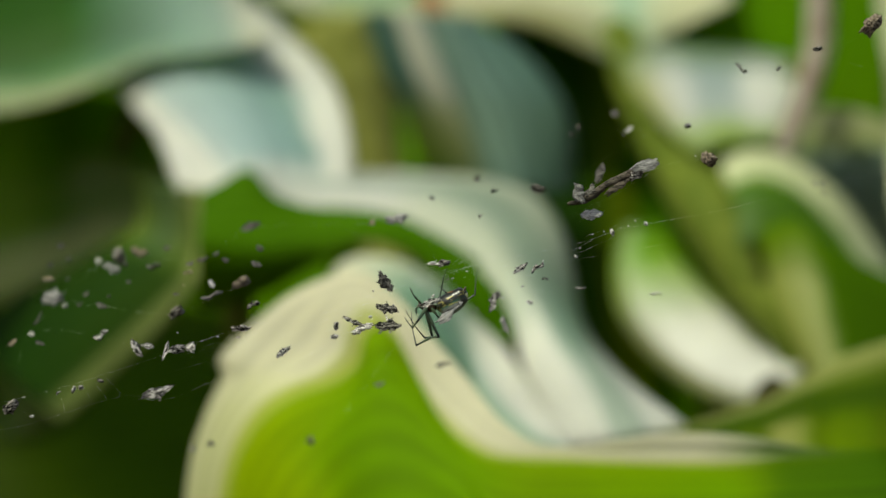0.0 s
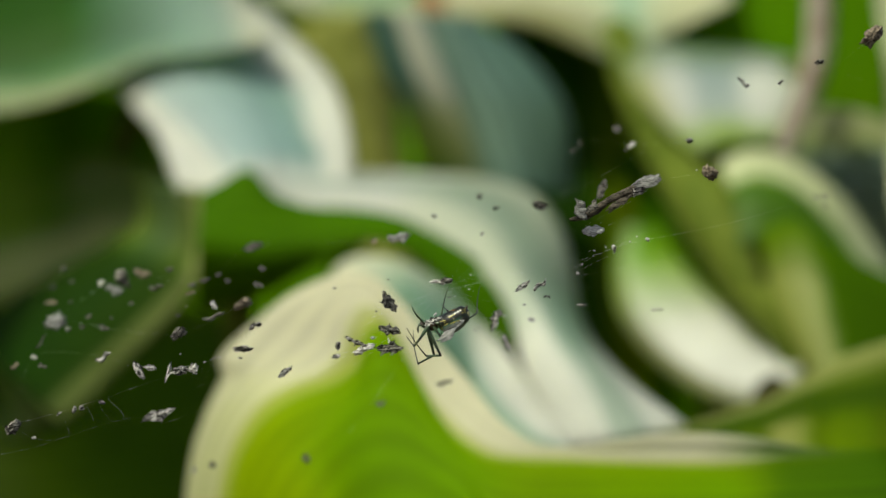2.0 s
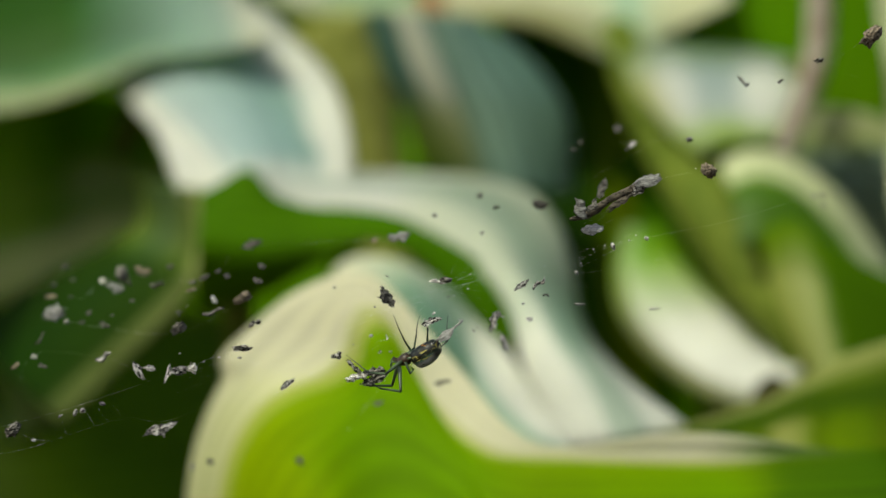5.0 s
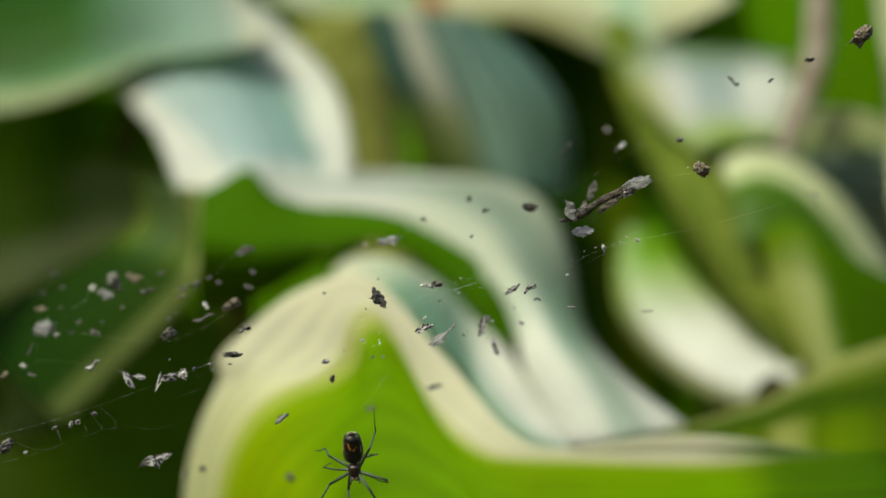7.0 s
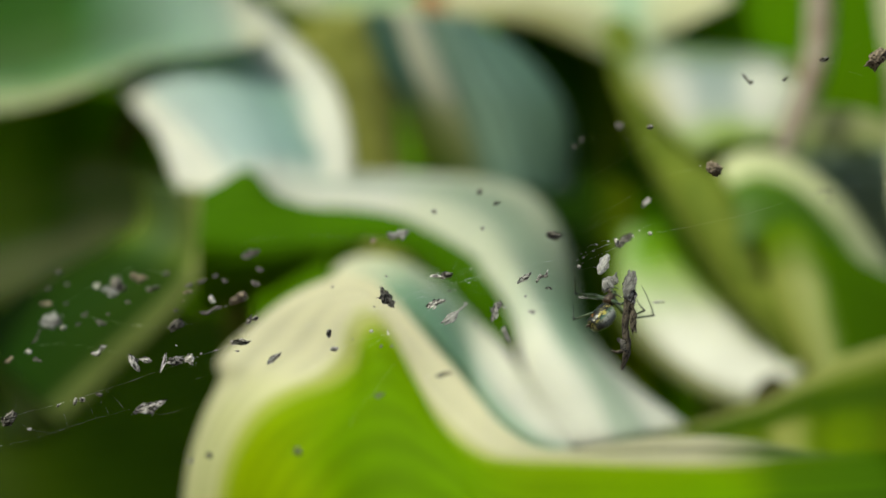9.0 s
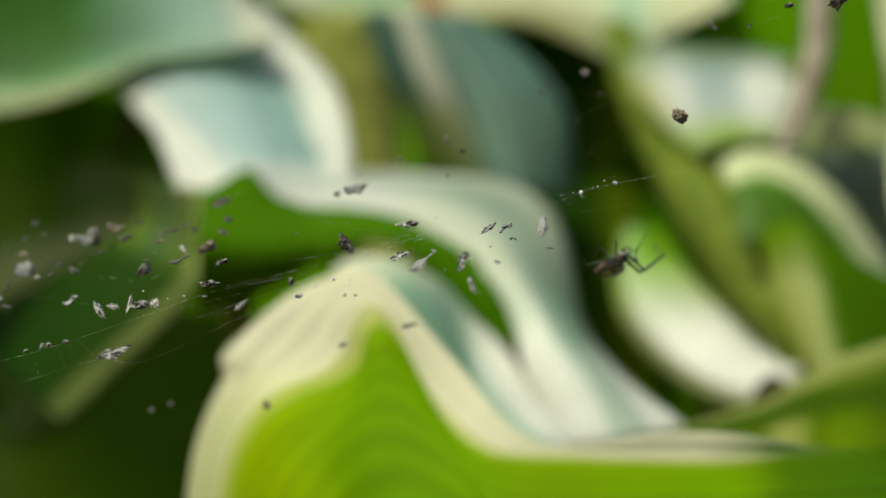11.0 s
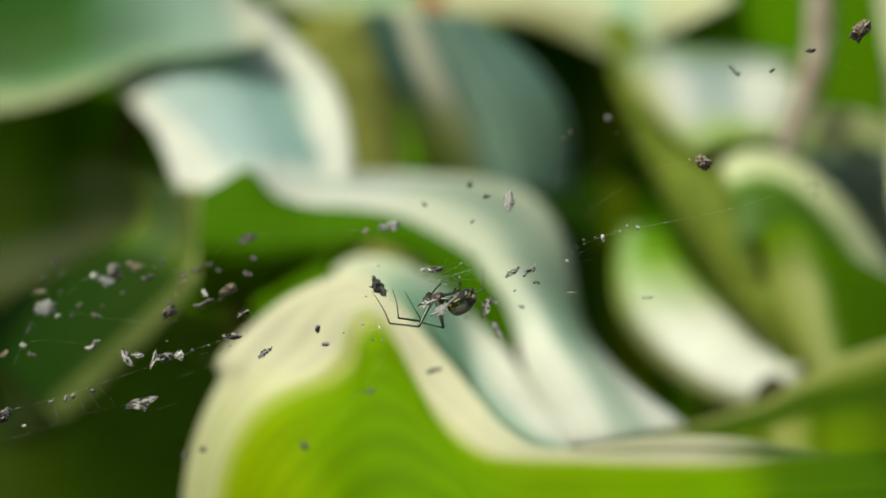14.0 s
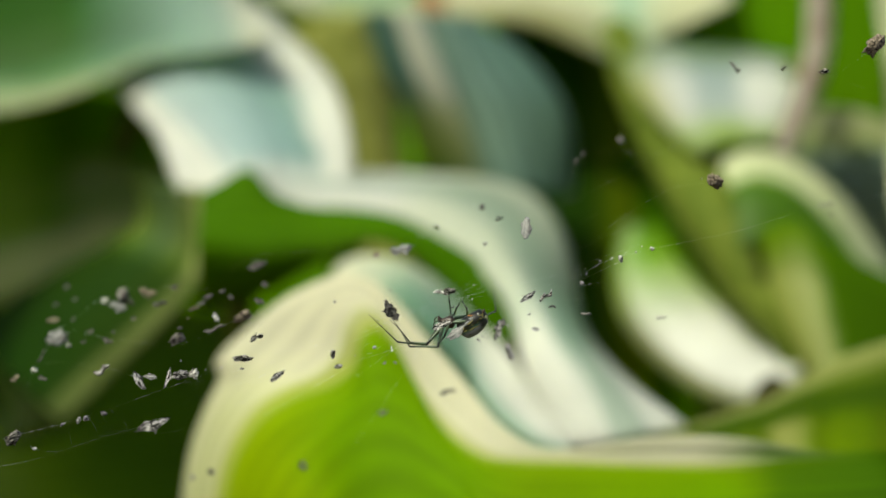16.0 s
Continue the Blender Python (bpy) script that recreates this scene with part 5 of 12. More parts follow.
caught(0.01226, 0.2630, 0.42549, 0.00188, 0.00119, 15, crumb, "litter_crumb", bark, "dark crumb of bark caught in the web")
caught(0.02304, 0.2759, 0.43593, 0.00110, 0.00117, 0, flake, "litter_flake", dull, "grey ragged husk flake hanging in the web")
caught(0.02436, 0.2690, 0.43349, 0.00101, 0.00060, 25, flake, "litter_flake", chalk, "pale papery flake hanging in the web")
caught(0.02354, 0.2688, 0.43276, 0.00048, 0.00040, 0, crumb, "litter_crumb", dull, "grey crumb of plant litter caught in the web")
caught(0.01807, 0.2754, 0.43396, 0.00078, 0.00056, 70, flake, "litter_flake", dull, "grey ragged husk flake hanging in the web")
caught(0.01710, 0.2743, 0.43301, 0.00067, 0.00044, 0, flake, "litter_flake", dull, "grey ragged husk flake hanging in the web")
caught(0.03053, 0.2582, 0.43344, 0.00085, 0.00073, 0, crumb, "litter_crumb", husk, "grey crumb of plant litter caught in the web")
caught(0.03150, 0.2461, 0.42901, 0.00220, 0.00179, -10, crumb, "litter_crumb", brown, "brown rounded clump of litter caught in the web")
caught(0.05096, 0.2470, 0.44531, 0.00330, 0.00185, 42, crumb, "litter_crumb", brown, "brown rounded clump of litter caught in the web")
caught(0.04542, 0.2512, 0.44254, 0.00116, 0.00069, 30, crumb, "litter_crumb", bark, "dark crumb of bark caught in the web")
caught(0.03765, 0.2620, 0.44103, 0.00152, 0.00042, -50, sliver, "litter_splinter", bark, "thin dark splinter hanging in the web")
caught(0.03794, 0.2601, 0.44038, 0.00064, 0.00036, 10, sliver, "litter_splinter", bark, "thin dark splinter hanging in the web")
caught(0.04117, 0.2539, 0.44024, 0.00088, 0.00038, 25, sliver, "litter_splinter", bark, "thin dark splinter hanging in the web")
caught(0.02384, 0.2320, 0.41327, 0.00151, 0.00028, 0, sliver, "litter_splinter", husk, "thin grey plant splinter hanging in the web")
caught(0.03915, 0.2182, 0.42538, 0.00047, 0.00033, -20, sliver, "litter_splinter", bark, "thin dark splinter hanging in the web")
caught(0.03977, 0.2170, 0.42553, 0.00041, 0.00033, 20, sliver, "litter_splinter", bark, "thin dark splinter hanging in the web")
caught(0.03946, 0.2150, 0.42437, 0.00041, 0.00033, -20, sliver, "litter_splinter", bark, "thin dark splinter hanging in the web")
caught(-0.00119, 0.2445, 0.41158, 0.00225, 0.00080, 22, flake, "litter_flake", husk, "grey ragged husk flake hanging in the web")
caught(0.00106, 0.2440, 0.41041, 0.00344, 0.00148, 32, wedge, "litter_flake", silvery, "silvery grey wedge of husk hanging by a stalk")
caught(-0.00673, 0.2559, 0.41625, 0.00028, 0.00023, 0, crumb, "litter_crumb", bark, "dark crumb of bark caught in the web")
caught(-0.00797, 0.2490, 0.41257, 0.00024, 0.00019, 0, crumb, "litter_crumb", bark, "dark crumb of bark caught in the web")
caught(-0.00823, 0.2427, 0.40967, 0.00046, 0.00037, 0, crumb, "litter_crumb", chalk, "whitish speck in the web, husk crumb or silk glint")
caught(-0.01030, 0.2421, 0.40878, 0.00023, 0.00018, 0, crumb, "litter_crumb", bark, "dark crumb of bark caught in the web")
caught(-0.00697, 0.2379, 0.40800, 0.00045, 0.00031, 20, crumb, "litter_crumb", bark, "dark crumb of bark caught in the web")
caught(-0.00579, 0.2372, 0.40804, 0.00036, 0.00027, 0, crumb, "litter_crumb", husk, "grey crumb of plant litter caught in the web")
caught(0.00366, 0.2367, 0.41069, 0.00054, 0.00018, -50, sliver, "litter_splinter", bark, "thin dark splinter hanging in the web")
caught(0.00412, 0.2374, 0.41112, 0.00023, 0.00018, 0, crumb, "litter_crumb", bark, "dark crumb of bark caught in the web")
caught(0.00704, 0.2383, 0.41238, 0.00032, 0.00027, 0, crumb, "litter_crumb", chalk, "whitish speck in the web, husk crumb or silk glint")
caught(0.00936, 0.2397, 0.41363, 0.00036, 0.00023, 0, crumb, "litter_crumb", husk, "grey crumb of plant litter caught in the web")
caught(-0.00627, 0.2409, 0.40948, 0.00073, 0.00018, 88, sliver, "litter_splinter", chalk, "thin pale streak in the web, plant splinter or silk glint")
caught(-0.00093, 0.2438, 0.41233, 0.00042, 0.00037, 0, crumb, "litter_crumb", chalk, "whitish speck in the web, husk crumb or silk glint")
caught(-0.03324, 0.2625, 0.41160, 0.00040, 0.00022, 0, crumb, "litter_crumb", dull, "grey crumb of plant litter caught in the web")
caught(-0.03252, 0.2642, 0.41269, 0.00030, 0.00017, 0, crumb, "litter_crumb", brown, "brown rounded clump of litter caught in the web")
caught(-0.02668, 0.2491, 0.40703, 0.00033, 0.00019, 0, crumb, "litter_crumb", chalk, "whitish speck in the web, husk crumb or silk glint")
caught(-0.02851, 0.2492, 0.40649, 0.00024, 0.00019, 0, crumb, "litter_crumb", chalk, "whitish speck in the web, husk crumb or silk glint")
caught(-0.03189, 0.2529, 0.40725, 0.00024, 0.00014, 0, crumb, "litter_crumb", chalk, "whitish speck in the web, husk crumb or silk glint")
caught(0.03037, 0.2495, 0.42947, 0.00024, 0.00019, 0, crumb, "litter_crumb", chalk, "whitish speck in the web, husk crumb or silk glint")
caught(0.02201, 0.2452, 0.42086, 0.00023, 0.00019, 0, crumb, "litter_crumb", chalk, "whitish speck in the web, husk crumb or silk glint")
caught(0.01935, 0.2478, 0.42020, 0.00019, 0.00014, 0, crumb, "litter_crumb", chalk, "whitish speck in the web, husk crumb or silk glint")
# the next four pale pieces are added in place of glints on the silk
caught(0.00333, 0.2509, 0.41687, 0.00029, 0.00014, 30, crumb, "litter_crumb", chalk, "whitish speck in the web, husk crumb or silk glint")
caught(0.00628, 0.2492, 0.41696, 0.00024, 0.00014, 30, crumb, "litter_crumb", chalk, "whitish speck in the web, husk crumb or silk glint")
caught(0.00141, 0.2468, 0.41438, 0.00037, 0.00014, 20, sliver, "litter_splinter", chalk, "thin pale streak in the web, plant splinter or silk glint")
caught(0.00309, 0.2476, 0.41523, 0.00028, 0.00014, 20, crumb, "litter_crumb", chalk, "whitish speck in the web, husk crumb or silk glint")
caught(0.00074, 0.2471, 0.41431, 0.00047, 0.00019, 35, sliver, "litter_splinter", bark, "thin dark splinter hanging in the web")
# three pale specks added as bright beads on the right-hand threads
caught(0.01800, 0.2478, 0.41980, 0.00024, 0.00014, 30, crumb, "litter_crumb", chalk, "whitish speck in the web, husk crumb or silk glint")
caught(0.01636, 0.2453, 0.41820, 0.00023, 0.00014, 30, crumb, "litter_crumb", chalk, "whitish speck in the web, husk crumb or silk glint")
caught(0.02279, 0.2451, 0.42146, 0.00023, 0.00019, 0, crumb, "litter_crumb", chalk, "whitish speck in the web, husk crumb or silk glint")


def scrap(name, label, rough, stuff, length, width, seed, angle):
    """A scrap that the spider later cuts loose; its long side lies at the angle given."""
    bm = flake(length, width, seed, rough)
    bm.transform(pose(0, 0, 0, -30, -angle, 0))
    return tagged(part(name, bm, stuff), label, "litter", "litter in the web")


def twig_body():
    bm = bmesh.new()
    pts = [Vector((-0.0052, 0, -0.0022)), Vector((-0.003, 0.0002, -0.0016)), Vector((-0.0005, 0, 0.0001)), Vector((0.0018, -0.0002, 0.0012)), Vector((0.0034, 0, 0.0022))]
    tube(bm, pts, (0.00018, 0.0005, 0.00042, 0.0005, 0.0003), 9, 30)
    tube(bm, [pts[1], pts[1] + Vector((-0.0006, 0, 0.0009)), pts[1] + Vector((-0.0009, 0, 0.0016))], (0.00025, 0.0002, 0.00005), 6)
    tube(bm, [pts[1], pts[1] + Vector((0.0012, 0, 0.0004)), pts[1] + Vector((0.0025, 0, 0.0016))], (0.0002, 0.0003, 0.00005), 6)
    for v in bm.verts:
        v.co += noise.noise_vector(v.co * 2500) * 0.00013
    return bm


dead_twig = tagged(new("dead_twig"), "dark dead twig with grey papery scales caught in the web", "twig")
part("stem", twig_body(), stem_bark, dead_twig)
for k, (x, z, length, width, angle, stuff) in enumerate(((0.003, 0.0018, 0.0042, 0.0015, 32, husk), (0.0008, -0.0001, 0.0034, 0.0009, 35, stem_bark), (0.004, 0.0024, 0.003, 0.0015, 20, silvery), (-0.0026, -0.0006, 0.0018, 0.0008, 60, dull))):
    bm = flake(length, width, 70 + k, 0.2)
    bm.transform(pose(x, -0.0003 * (k + 1), z, -30, -angle, 0))
    part("scale", bm, stuff, dead_twig, "grey papery scale" if stuff is not stem_bark else "dark bark scale")
twig_scale = scrap("twig_scale", "pale grey papery scale at the end of a twig", 0.1, silvery, 0.0024, 0.0015, 88, 110)
shaded_scale = scrap("twig_scale", "dim grey scale hanging behind a twig", 0.15, dull, 0.0024, 0.001, 82, 65)
torn_flake = scrap("torn_flake", "pale torn flake hanging under a twig", 0.05, papery, 0.0025, 0.0013, 90, 10)
bark_scrap = scrap("bark_scrap", "dark ridged scrap of bark caught before the spider", 0.25, bark, 0.0025, 0.0011, 84, -14)
dark_splinter = scrap("dark_splinter", "dark brown splinter caught before the spider", 0.25, bark, 0.0028, 0.0006, 85, -24)
husk_scrap = scrap("husk_scrap", "light grey ragged husk caught before the spider", 0.25, chalk, 0.0026, 0.0009, 86, 25)
bark_curl = scrap("bark_curl", "dark curl of bark caught before the spider", 0.25, bark, 0.0028, 0.0013, 87, 4)

petal_orange = rough_material("petal_orange", (0.35, 0.12, 0.03), (0.6, 0.28, 0.08), 200, 0.6, 0.0004)
withered_petal = tagged(part("withered_petal", flake(0.011, 0.006, 5), petal_orange), "orange-brown withered petal lying against a hosta leaf", "petal")
withered_petal.matrix_world = Matrix.Translation((-0.0024, 0.5550, 0.4852)) @ pose(0, 0, 0, 0, 20, 0)


# ---- the spider ----
def leg_material(name, dark, light, bands):
    """Glossy green-brown leg skin, darker at its joints."""
    m, n, l = nodes_of(name)
    co, sep = n.new("ShaderNodeTexCoord"), n.new("ShaderNodeSeparateXYZ")
    l.new(co.outputs["Generated"], sep.inputs[0])
    r = ramp(n, bands)
    no = n.new("ShaderNodeTexNoise")
    no.inputs["Scale"].default_value = 9
    l.new(co.outputs["Generated"], no.inputs["Vector"])
    add = n.new("ShaderNodeMath")
    add.operation = "MULTIPLY_ADD"
    add.inputs[1].default_value = 0.08
    l.new(no.outputs[0], add.inputs[0])
    l.new(sep.outputs["X"], add.inputs[2])
    l.new(add.outputs[0], r.inputs[0])
    p = n["Principled BSDF"]
    l.new(r.outputs[0], p.inputs["Base Color"])
    p.inputs["Roughness"].default_value = 0.32
    return m


LEG_DARK, LEG_MID = (0.01, 0.012, 0.007), (0.04, 0.065, 0.03)
leg_skin = leg_material("leg_skin", LEG_DARK, LEG_MID, [(0.0, LEG_MID), (0.3, (0.085, 0.125, 0.065)), (0.82, LEG_MID), (0.94, LEG_DARK), (1, LEG_DARK)])
foot_skin = leg_material("foot_skin", LEG_DARK, LEG_MID, [(0.0, LEG_DARK), (0.1, (0.03, 0.035, 0.02)), (0.5, (0.035, 0.04, 0.022)), (0.56, LEG_DARK), (0.62, (0.03, 0.035, 0.02)), (1, LEG_DARK)])
carapace_skin = rough_material("carapace_skin", (0.012, 0.009, 0.006), (0.1, 0.062, 0.035), 2500, 0.35, 0.00004)
eye_black = rough_material("eye_black", (0.004, 0.004, 0.004), (0.01, 0.01, 0.01), 900, 0.08, 0.00001)


def abdomen_skin_material():
    """Black-green belly with an orange bow and yellow flecks, silver flanks with dark lines."""
    m, n, l = nodes_of("abdomen_skin")
    co, sep = n.new("ShaderNodeTexCoord"), n.new("ShaderNodeSeparateXYZ")
    l.new(co.outputs["Generated"], sep.inputs[0])
    no = n.new("ShaderNodeTexNoise")
    no.inputs["Scale"].default_value, no.inputs["Detail"].default_value = 7, 5
    l.new(co.outputs["Generated"], no.inputs["Vector"])
    wob = n.new("ShaderNodeMath")
    wob.operation = "MULTIPLY_ADD"
    wob.inputs[1].default_value = 0.12
    l.new(no.outputs[0], wob.inputs[0])
    level = n.new("ShaderNodeMath")
    level.operation = "MULTIPLY_ADD"
    level.inputs[1].default_value = -0.22
    l.new(sep.outputs["X"], level.inputs[0])
    raised = n.new("ShaderNodeMath")
    raised.inputs[1].default_value = 0.11
    l.new(sep.outputs["Z"], raised.inputs[0])
    l.new(raised.outputs[0], level.inputs[2])
    l.new(level.outputs[0], wob.inputs[2])
    silver, green, black = (0.42, 0.44, 0.4), (0.04, 0.12, 0.09), (0.008, 0.009, 0.005)
    yellow, orange = (0.5, 0.43, 0.09), (0.5, 0.2, 0.03)
    r = ramp(n, [(0.0, (0.09, 0.1, 0.09)), (0.16, (0.2, 0.22, 0.2)), (0.46, silver), (0.54, (0.16, 0.22, 0.17)), (0.6, green), (0.64, (0.02, 0.035, 0.015)), (0.7, black), (1.0, black)])
    l.new(wob.outputs[0], r.inputs[0])

    def mixed(colour, mask, tint):
        mx = n.new("ShaderNodeMix")
        mx.data_type = "RGBA"
        l.new(mask, mx.inputs["Factor"])
        l.new(colour, mx.inputs["A"])
        mx.inputs["B"].default_value = (*tint, 1)
        return mx.outputs["Result"]

    def times(a, b):
        k = n.new("ShaderNodeMath")
        k.operation = "MULTIPLY"
        l.new(a, k.inputs[0])
        l.new(b, k.inputs[1])
        return k.outputs[0]

    # dark mottling on the silver
    specks = n.new("ShaderNodeTexNoise")
    specks.inputs["Scale"].default_value, specks.inputs["Detail"].default_value = 11, 4
    l.new(co.outputs["Generated"], specks.inputs["Vector"])
    net = ramp(n, [(0.57, (0, 0, 0)), (0.64, (0.8, 0.8, 0.8))])
    l.new(specks.outputs[0], net.inputs[0])
    colour = mixed(r.outputs[0], net.outputs[0], (0.05, 0.06, 0.04))
    rear = ramp(n, [(0.62, (0, 0, 0)), (0.8, (0.85, 0.85, 0.85))])
    l.new(sep.outputs["X"], rear.inputs[0])
    colour = mixed(colour, rear.outputs[0], black)
    # yellow flecks drawn out along the body, denser towards the tail
    long = n.new("ShaderNodeMapping")
    long.inputs["Scale"].default_value = (3.2, 6.5, 6.5)
    l.new(co.outputs["Generated"], long.inputs[0])
    fleck = n.new("ShaderNodeTexNoise")
    fleck.inputs["Scale"].default_value, fleck.inputs["Detail"].default_value = 1.6, 3
    l.new(long.outputs[0], fleck.inputs["Vector"])
    spots = ramp(n, [(0.54, (0, 0, 0)), (0.58, (1, 1, 1))])
    l.new(fleck.outputs[0], spots.inputs[0])
    zone = ramp(n, [(0.46, (0, 0, 0)), (0.54, (1, 1, 1)), (0.84, (1, 1, 1)), (0.9, (0, 0, 0))])
    l.new(wob.outputs[0], zone.inputs[0])
    fore = ramp(n, [(0.6, (0.85, 0.85, 0.85)), (0.85, (0.3, 0.3, 0.3))])
    l.new(sep.outputs["X"], fore.inputs[0])
    colour = mixed(colour, times(times(spots.outputs[0], zone.outputs[0]), fore.outputs[0]), yellow)
    tail = ramp(n, [(0.93, (0, 0, 0)), (0.96, (1, 1, 1))])
    l.new(sep.outputs["X"], tail.inputs[0])
    tip = ramp(n, [(0.48, (0, 0, 0)), (0.53, (1, 1, 1))])
    l.new(fleck.outputs[0], tip.inputs[0])
    low = ramp(n, [(0.6, (1, 1, 1)), (0.68, (0, 0, 0))])
    l.new(wob.outputs[0], low.inputs[0])
    colour = mixed(colour, times(times(tail.outputs[0], tip.outputs[0]), low.outputs[0]), (0.7, 0.66, 0.3))
    dist = n.new("ShaderNodeVectorMath")
    dist.operation = "DISTANCE"
    dist.inputs[1].default_value = (0.7, 0.5, 0.97)
    l.new(co.outputs["Generated"], dist.inputs[0])
    bow = ramp(n, [(0.15, (0, 0, 0)), (0.17, (1, 1, 1)), (0.21, (1, 1, 1)), (0.23, (0, 0, 0))])
    l.new(dist.outputs["Value"], bow.inputs[0])
    half = ramp(n, [(0.7, (1, 1, 1)), (0.74, (0, 0, 0))])
    l.new(sep.outputs["X"], half.inputs[0])
    gaps = ramp(n, [(0.42, (0, 0, 0)), (0.48, (1, 1, 1))])
    l.new(fleck.outputs[0], gaps.inputs[0])
    colour = mixed(colour, times(times(bow.outputs[0], half.outputs[0]), gaps.outputs[0]), orange)
    p = n["Principled BSDF"]
    l.new(colour, p.inputs["Base Color"])
    p.inputs["Roughness"].default_value = 0.28
    p.inputs["Specular IOR Level"].default_value = 0.5
    bump = n.new("ShaderNodeBump")
    bump.inputs["Distance"].default_value = 0.00005
    bump.inputs["Strength"].default_value = 0.4
    l.new(no.outputs[0], bump.inputs["Height"])
    l.new(bump.outputs[0], p.inputs["Normal"])
    return m


def lathe_body(length, profile, flat=1.0, sag=0.0, sides=28, steps=30):
    """A rounded body along x; profile gives half widths from end to end."""
    bm = bmesh.new()
    rings = []
    for i in range(1, steps):
        u = 0.5 - 0.5 * math.cos(math.pi * i / steps)
        x = u * (len(profile) - 1)
        k = min(int(x), len(profile) - 2)
        f = x - k
        f = f * f * (3 - 2 * f)
        r = profile[k] + (profile[k + 1] - profile[k]) * f
        ends = min(1, math.sqrt(max(0, 1 - (2 * u - 1) ** 2)) * 1.6)
        rings.append([bm.verts.new((u * length, math.cos(a) * r * ends * flat, math.sin(a) * r * ends - sag * math.sin(math.pi * u))) for a in (2 * math.pi * j / sides for j in range(sides))])
    tips = bm.verts.new((0, 0, 0)), bm.verts.new((length, 0, 0))
    for a, b in zip(rings, rings[1:]):
        for j in range(sides):
            bm.faces.new((a[j], b[j], b[(j + 1) % sides], a[(j + 1) % sides]))
    for j in range(sides):
        bm.faces.new((tips[0], rings[0][j], rings[0][(j + 1) % sides]))
        bm.faces.new((tips[1], rings[-1][(j + 1) % sides], rings[-1][j]))
    return bm


MM = 0.001
spider = tagged(new("spider"), "small dark orb-weaving spider with silver flanks and yellow marks", "spider")
bm = lathe_body(1.85 * MM, (0.42 * MM, 0.55 * MM, 0.72 * MM, 0.74 * MM, 0.4 * MM), 1.05)
bm.transform(Matrix.Translation((-0.95 * MM, 0, -0.05 * MM)))
head = part("cephalothorax", bm, carapace_skin, spider, "glossy brown cephalothorax")
bm = lathe_body(4.15 * MM, (0.85 * MM, 1.25 * MM, 1.32 * MM, 1.24 * MM, 1.05 * MM, 0.72 * MM), 0.95, 0.18 * MM)
bm.transform(Matrix.Translation((0.72 * MM, 0, -0.72 * MM)) @ pose(0, 0, 0, 0, -10, 0))
abdomen = part("abdomen", bm, abdomen_skin_material(), spider, "black-green abdomen with orange bow and silver flanks")
for k in (-1, 0, 1):
    bm = bmesh.new()
    tube(bm, [Vector((4.45, 0.16 * k, 0.2)) * MM, Vector((4.75, 0.2 * k, 0.4)) * MM, Vector((4.88, 0.16 * k, 0.58)) * MM], (0.16 * MM, 0.13 * MM, 0.03 * MM), 8)
    part("spinneret", bm, carapace_skin, abdomen)
for k in (-1, 1):
    bm = bmesh.new()
    tube(bm, [Vector((-0.75, 0.2 * k, 0.1)) * MM, Vector((-1.0, 0.24 * k, 0.45)) * MM, Vector((-1.0, 0.16 * k, 0.85)) * MM], (0.2 * MM, 0.22 * MM, 0.05 * MM), 9)
    part("jaw", bm, carapace_skin, head)
    bm = bmesh.new()
    tube(bm, [Vector((-0.6, 0.4 * k, 0.15)) * MM, Vector((-1.25, 0.55 * k, 0.5)) * MM, Vector((-1.6, 0.5 * k, 0.25)) * MM, Vector((-1.75, 0.4 * k, -0.3)) * MM], (0.1 * MM, 0.09 * MM, 0.1 * MM, 0.04 * MM), 8)
    part("palp", bm, leg_skin, head)
    for a, b, r in ((0.12, 0.42, 0.075), (0.34, 0.36, 0.06), (0.14, 0.3, 0.06), (0.36, 0.22, 0.055)):
        bm = bmesh.new()
        bmesh.ops.create_icosphere(bm, subdivisions=2, radius=r * MM, matrix=Matrix.Translation(Vector((-0.86, a * k, -b)) * MM))
        part("eye", bm, eye_black, head)

# lengths of thigh, shin and foot, pair by pair, and the radii of each
LEG_SIZES = ((3.87, 3.53, 4.8), (3.53, 3.2, 4.27), (1.7, 1.6, 2.4), (2.8, 2.7, 3.5))
HIPS = (-0.52, -0.17, 0.17, 0.52)
spider_legs = []


def limb(name, length, radii, skin, parent, hairs, seed, bend=0.0):
    """One leg segment along x, swollen at its ends, with fine bristles."""
    bm = bmesh.new()
    tube(bm, [Vector((length * u, 0, bend * length * 4 * u * (1 - u))) for u in (0, 0.33, 0.66, 1)], [r * MM for r in radii], 10, 18)
    rnd = random.Random(seed)
    for k in range(hairs):
        u, a = rnd.uniform(0.1, 0.95), rnd.uniform(0, 2 * math.pi)
        out = Vector((0.5, math.cos(a), math.sin(a)))
        base = Vector((length * u, 0, bend * length * 4 * u * (1 - u)))
        tube(bm, [base, base + out * 0.14 * MM, base + out * 0.3 * MM], (0.014 * MM, 0.01 * MM, 0.003 * MM), 3, 2)
    return part(name, bm, skin, parent)


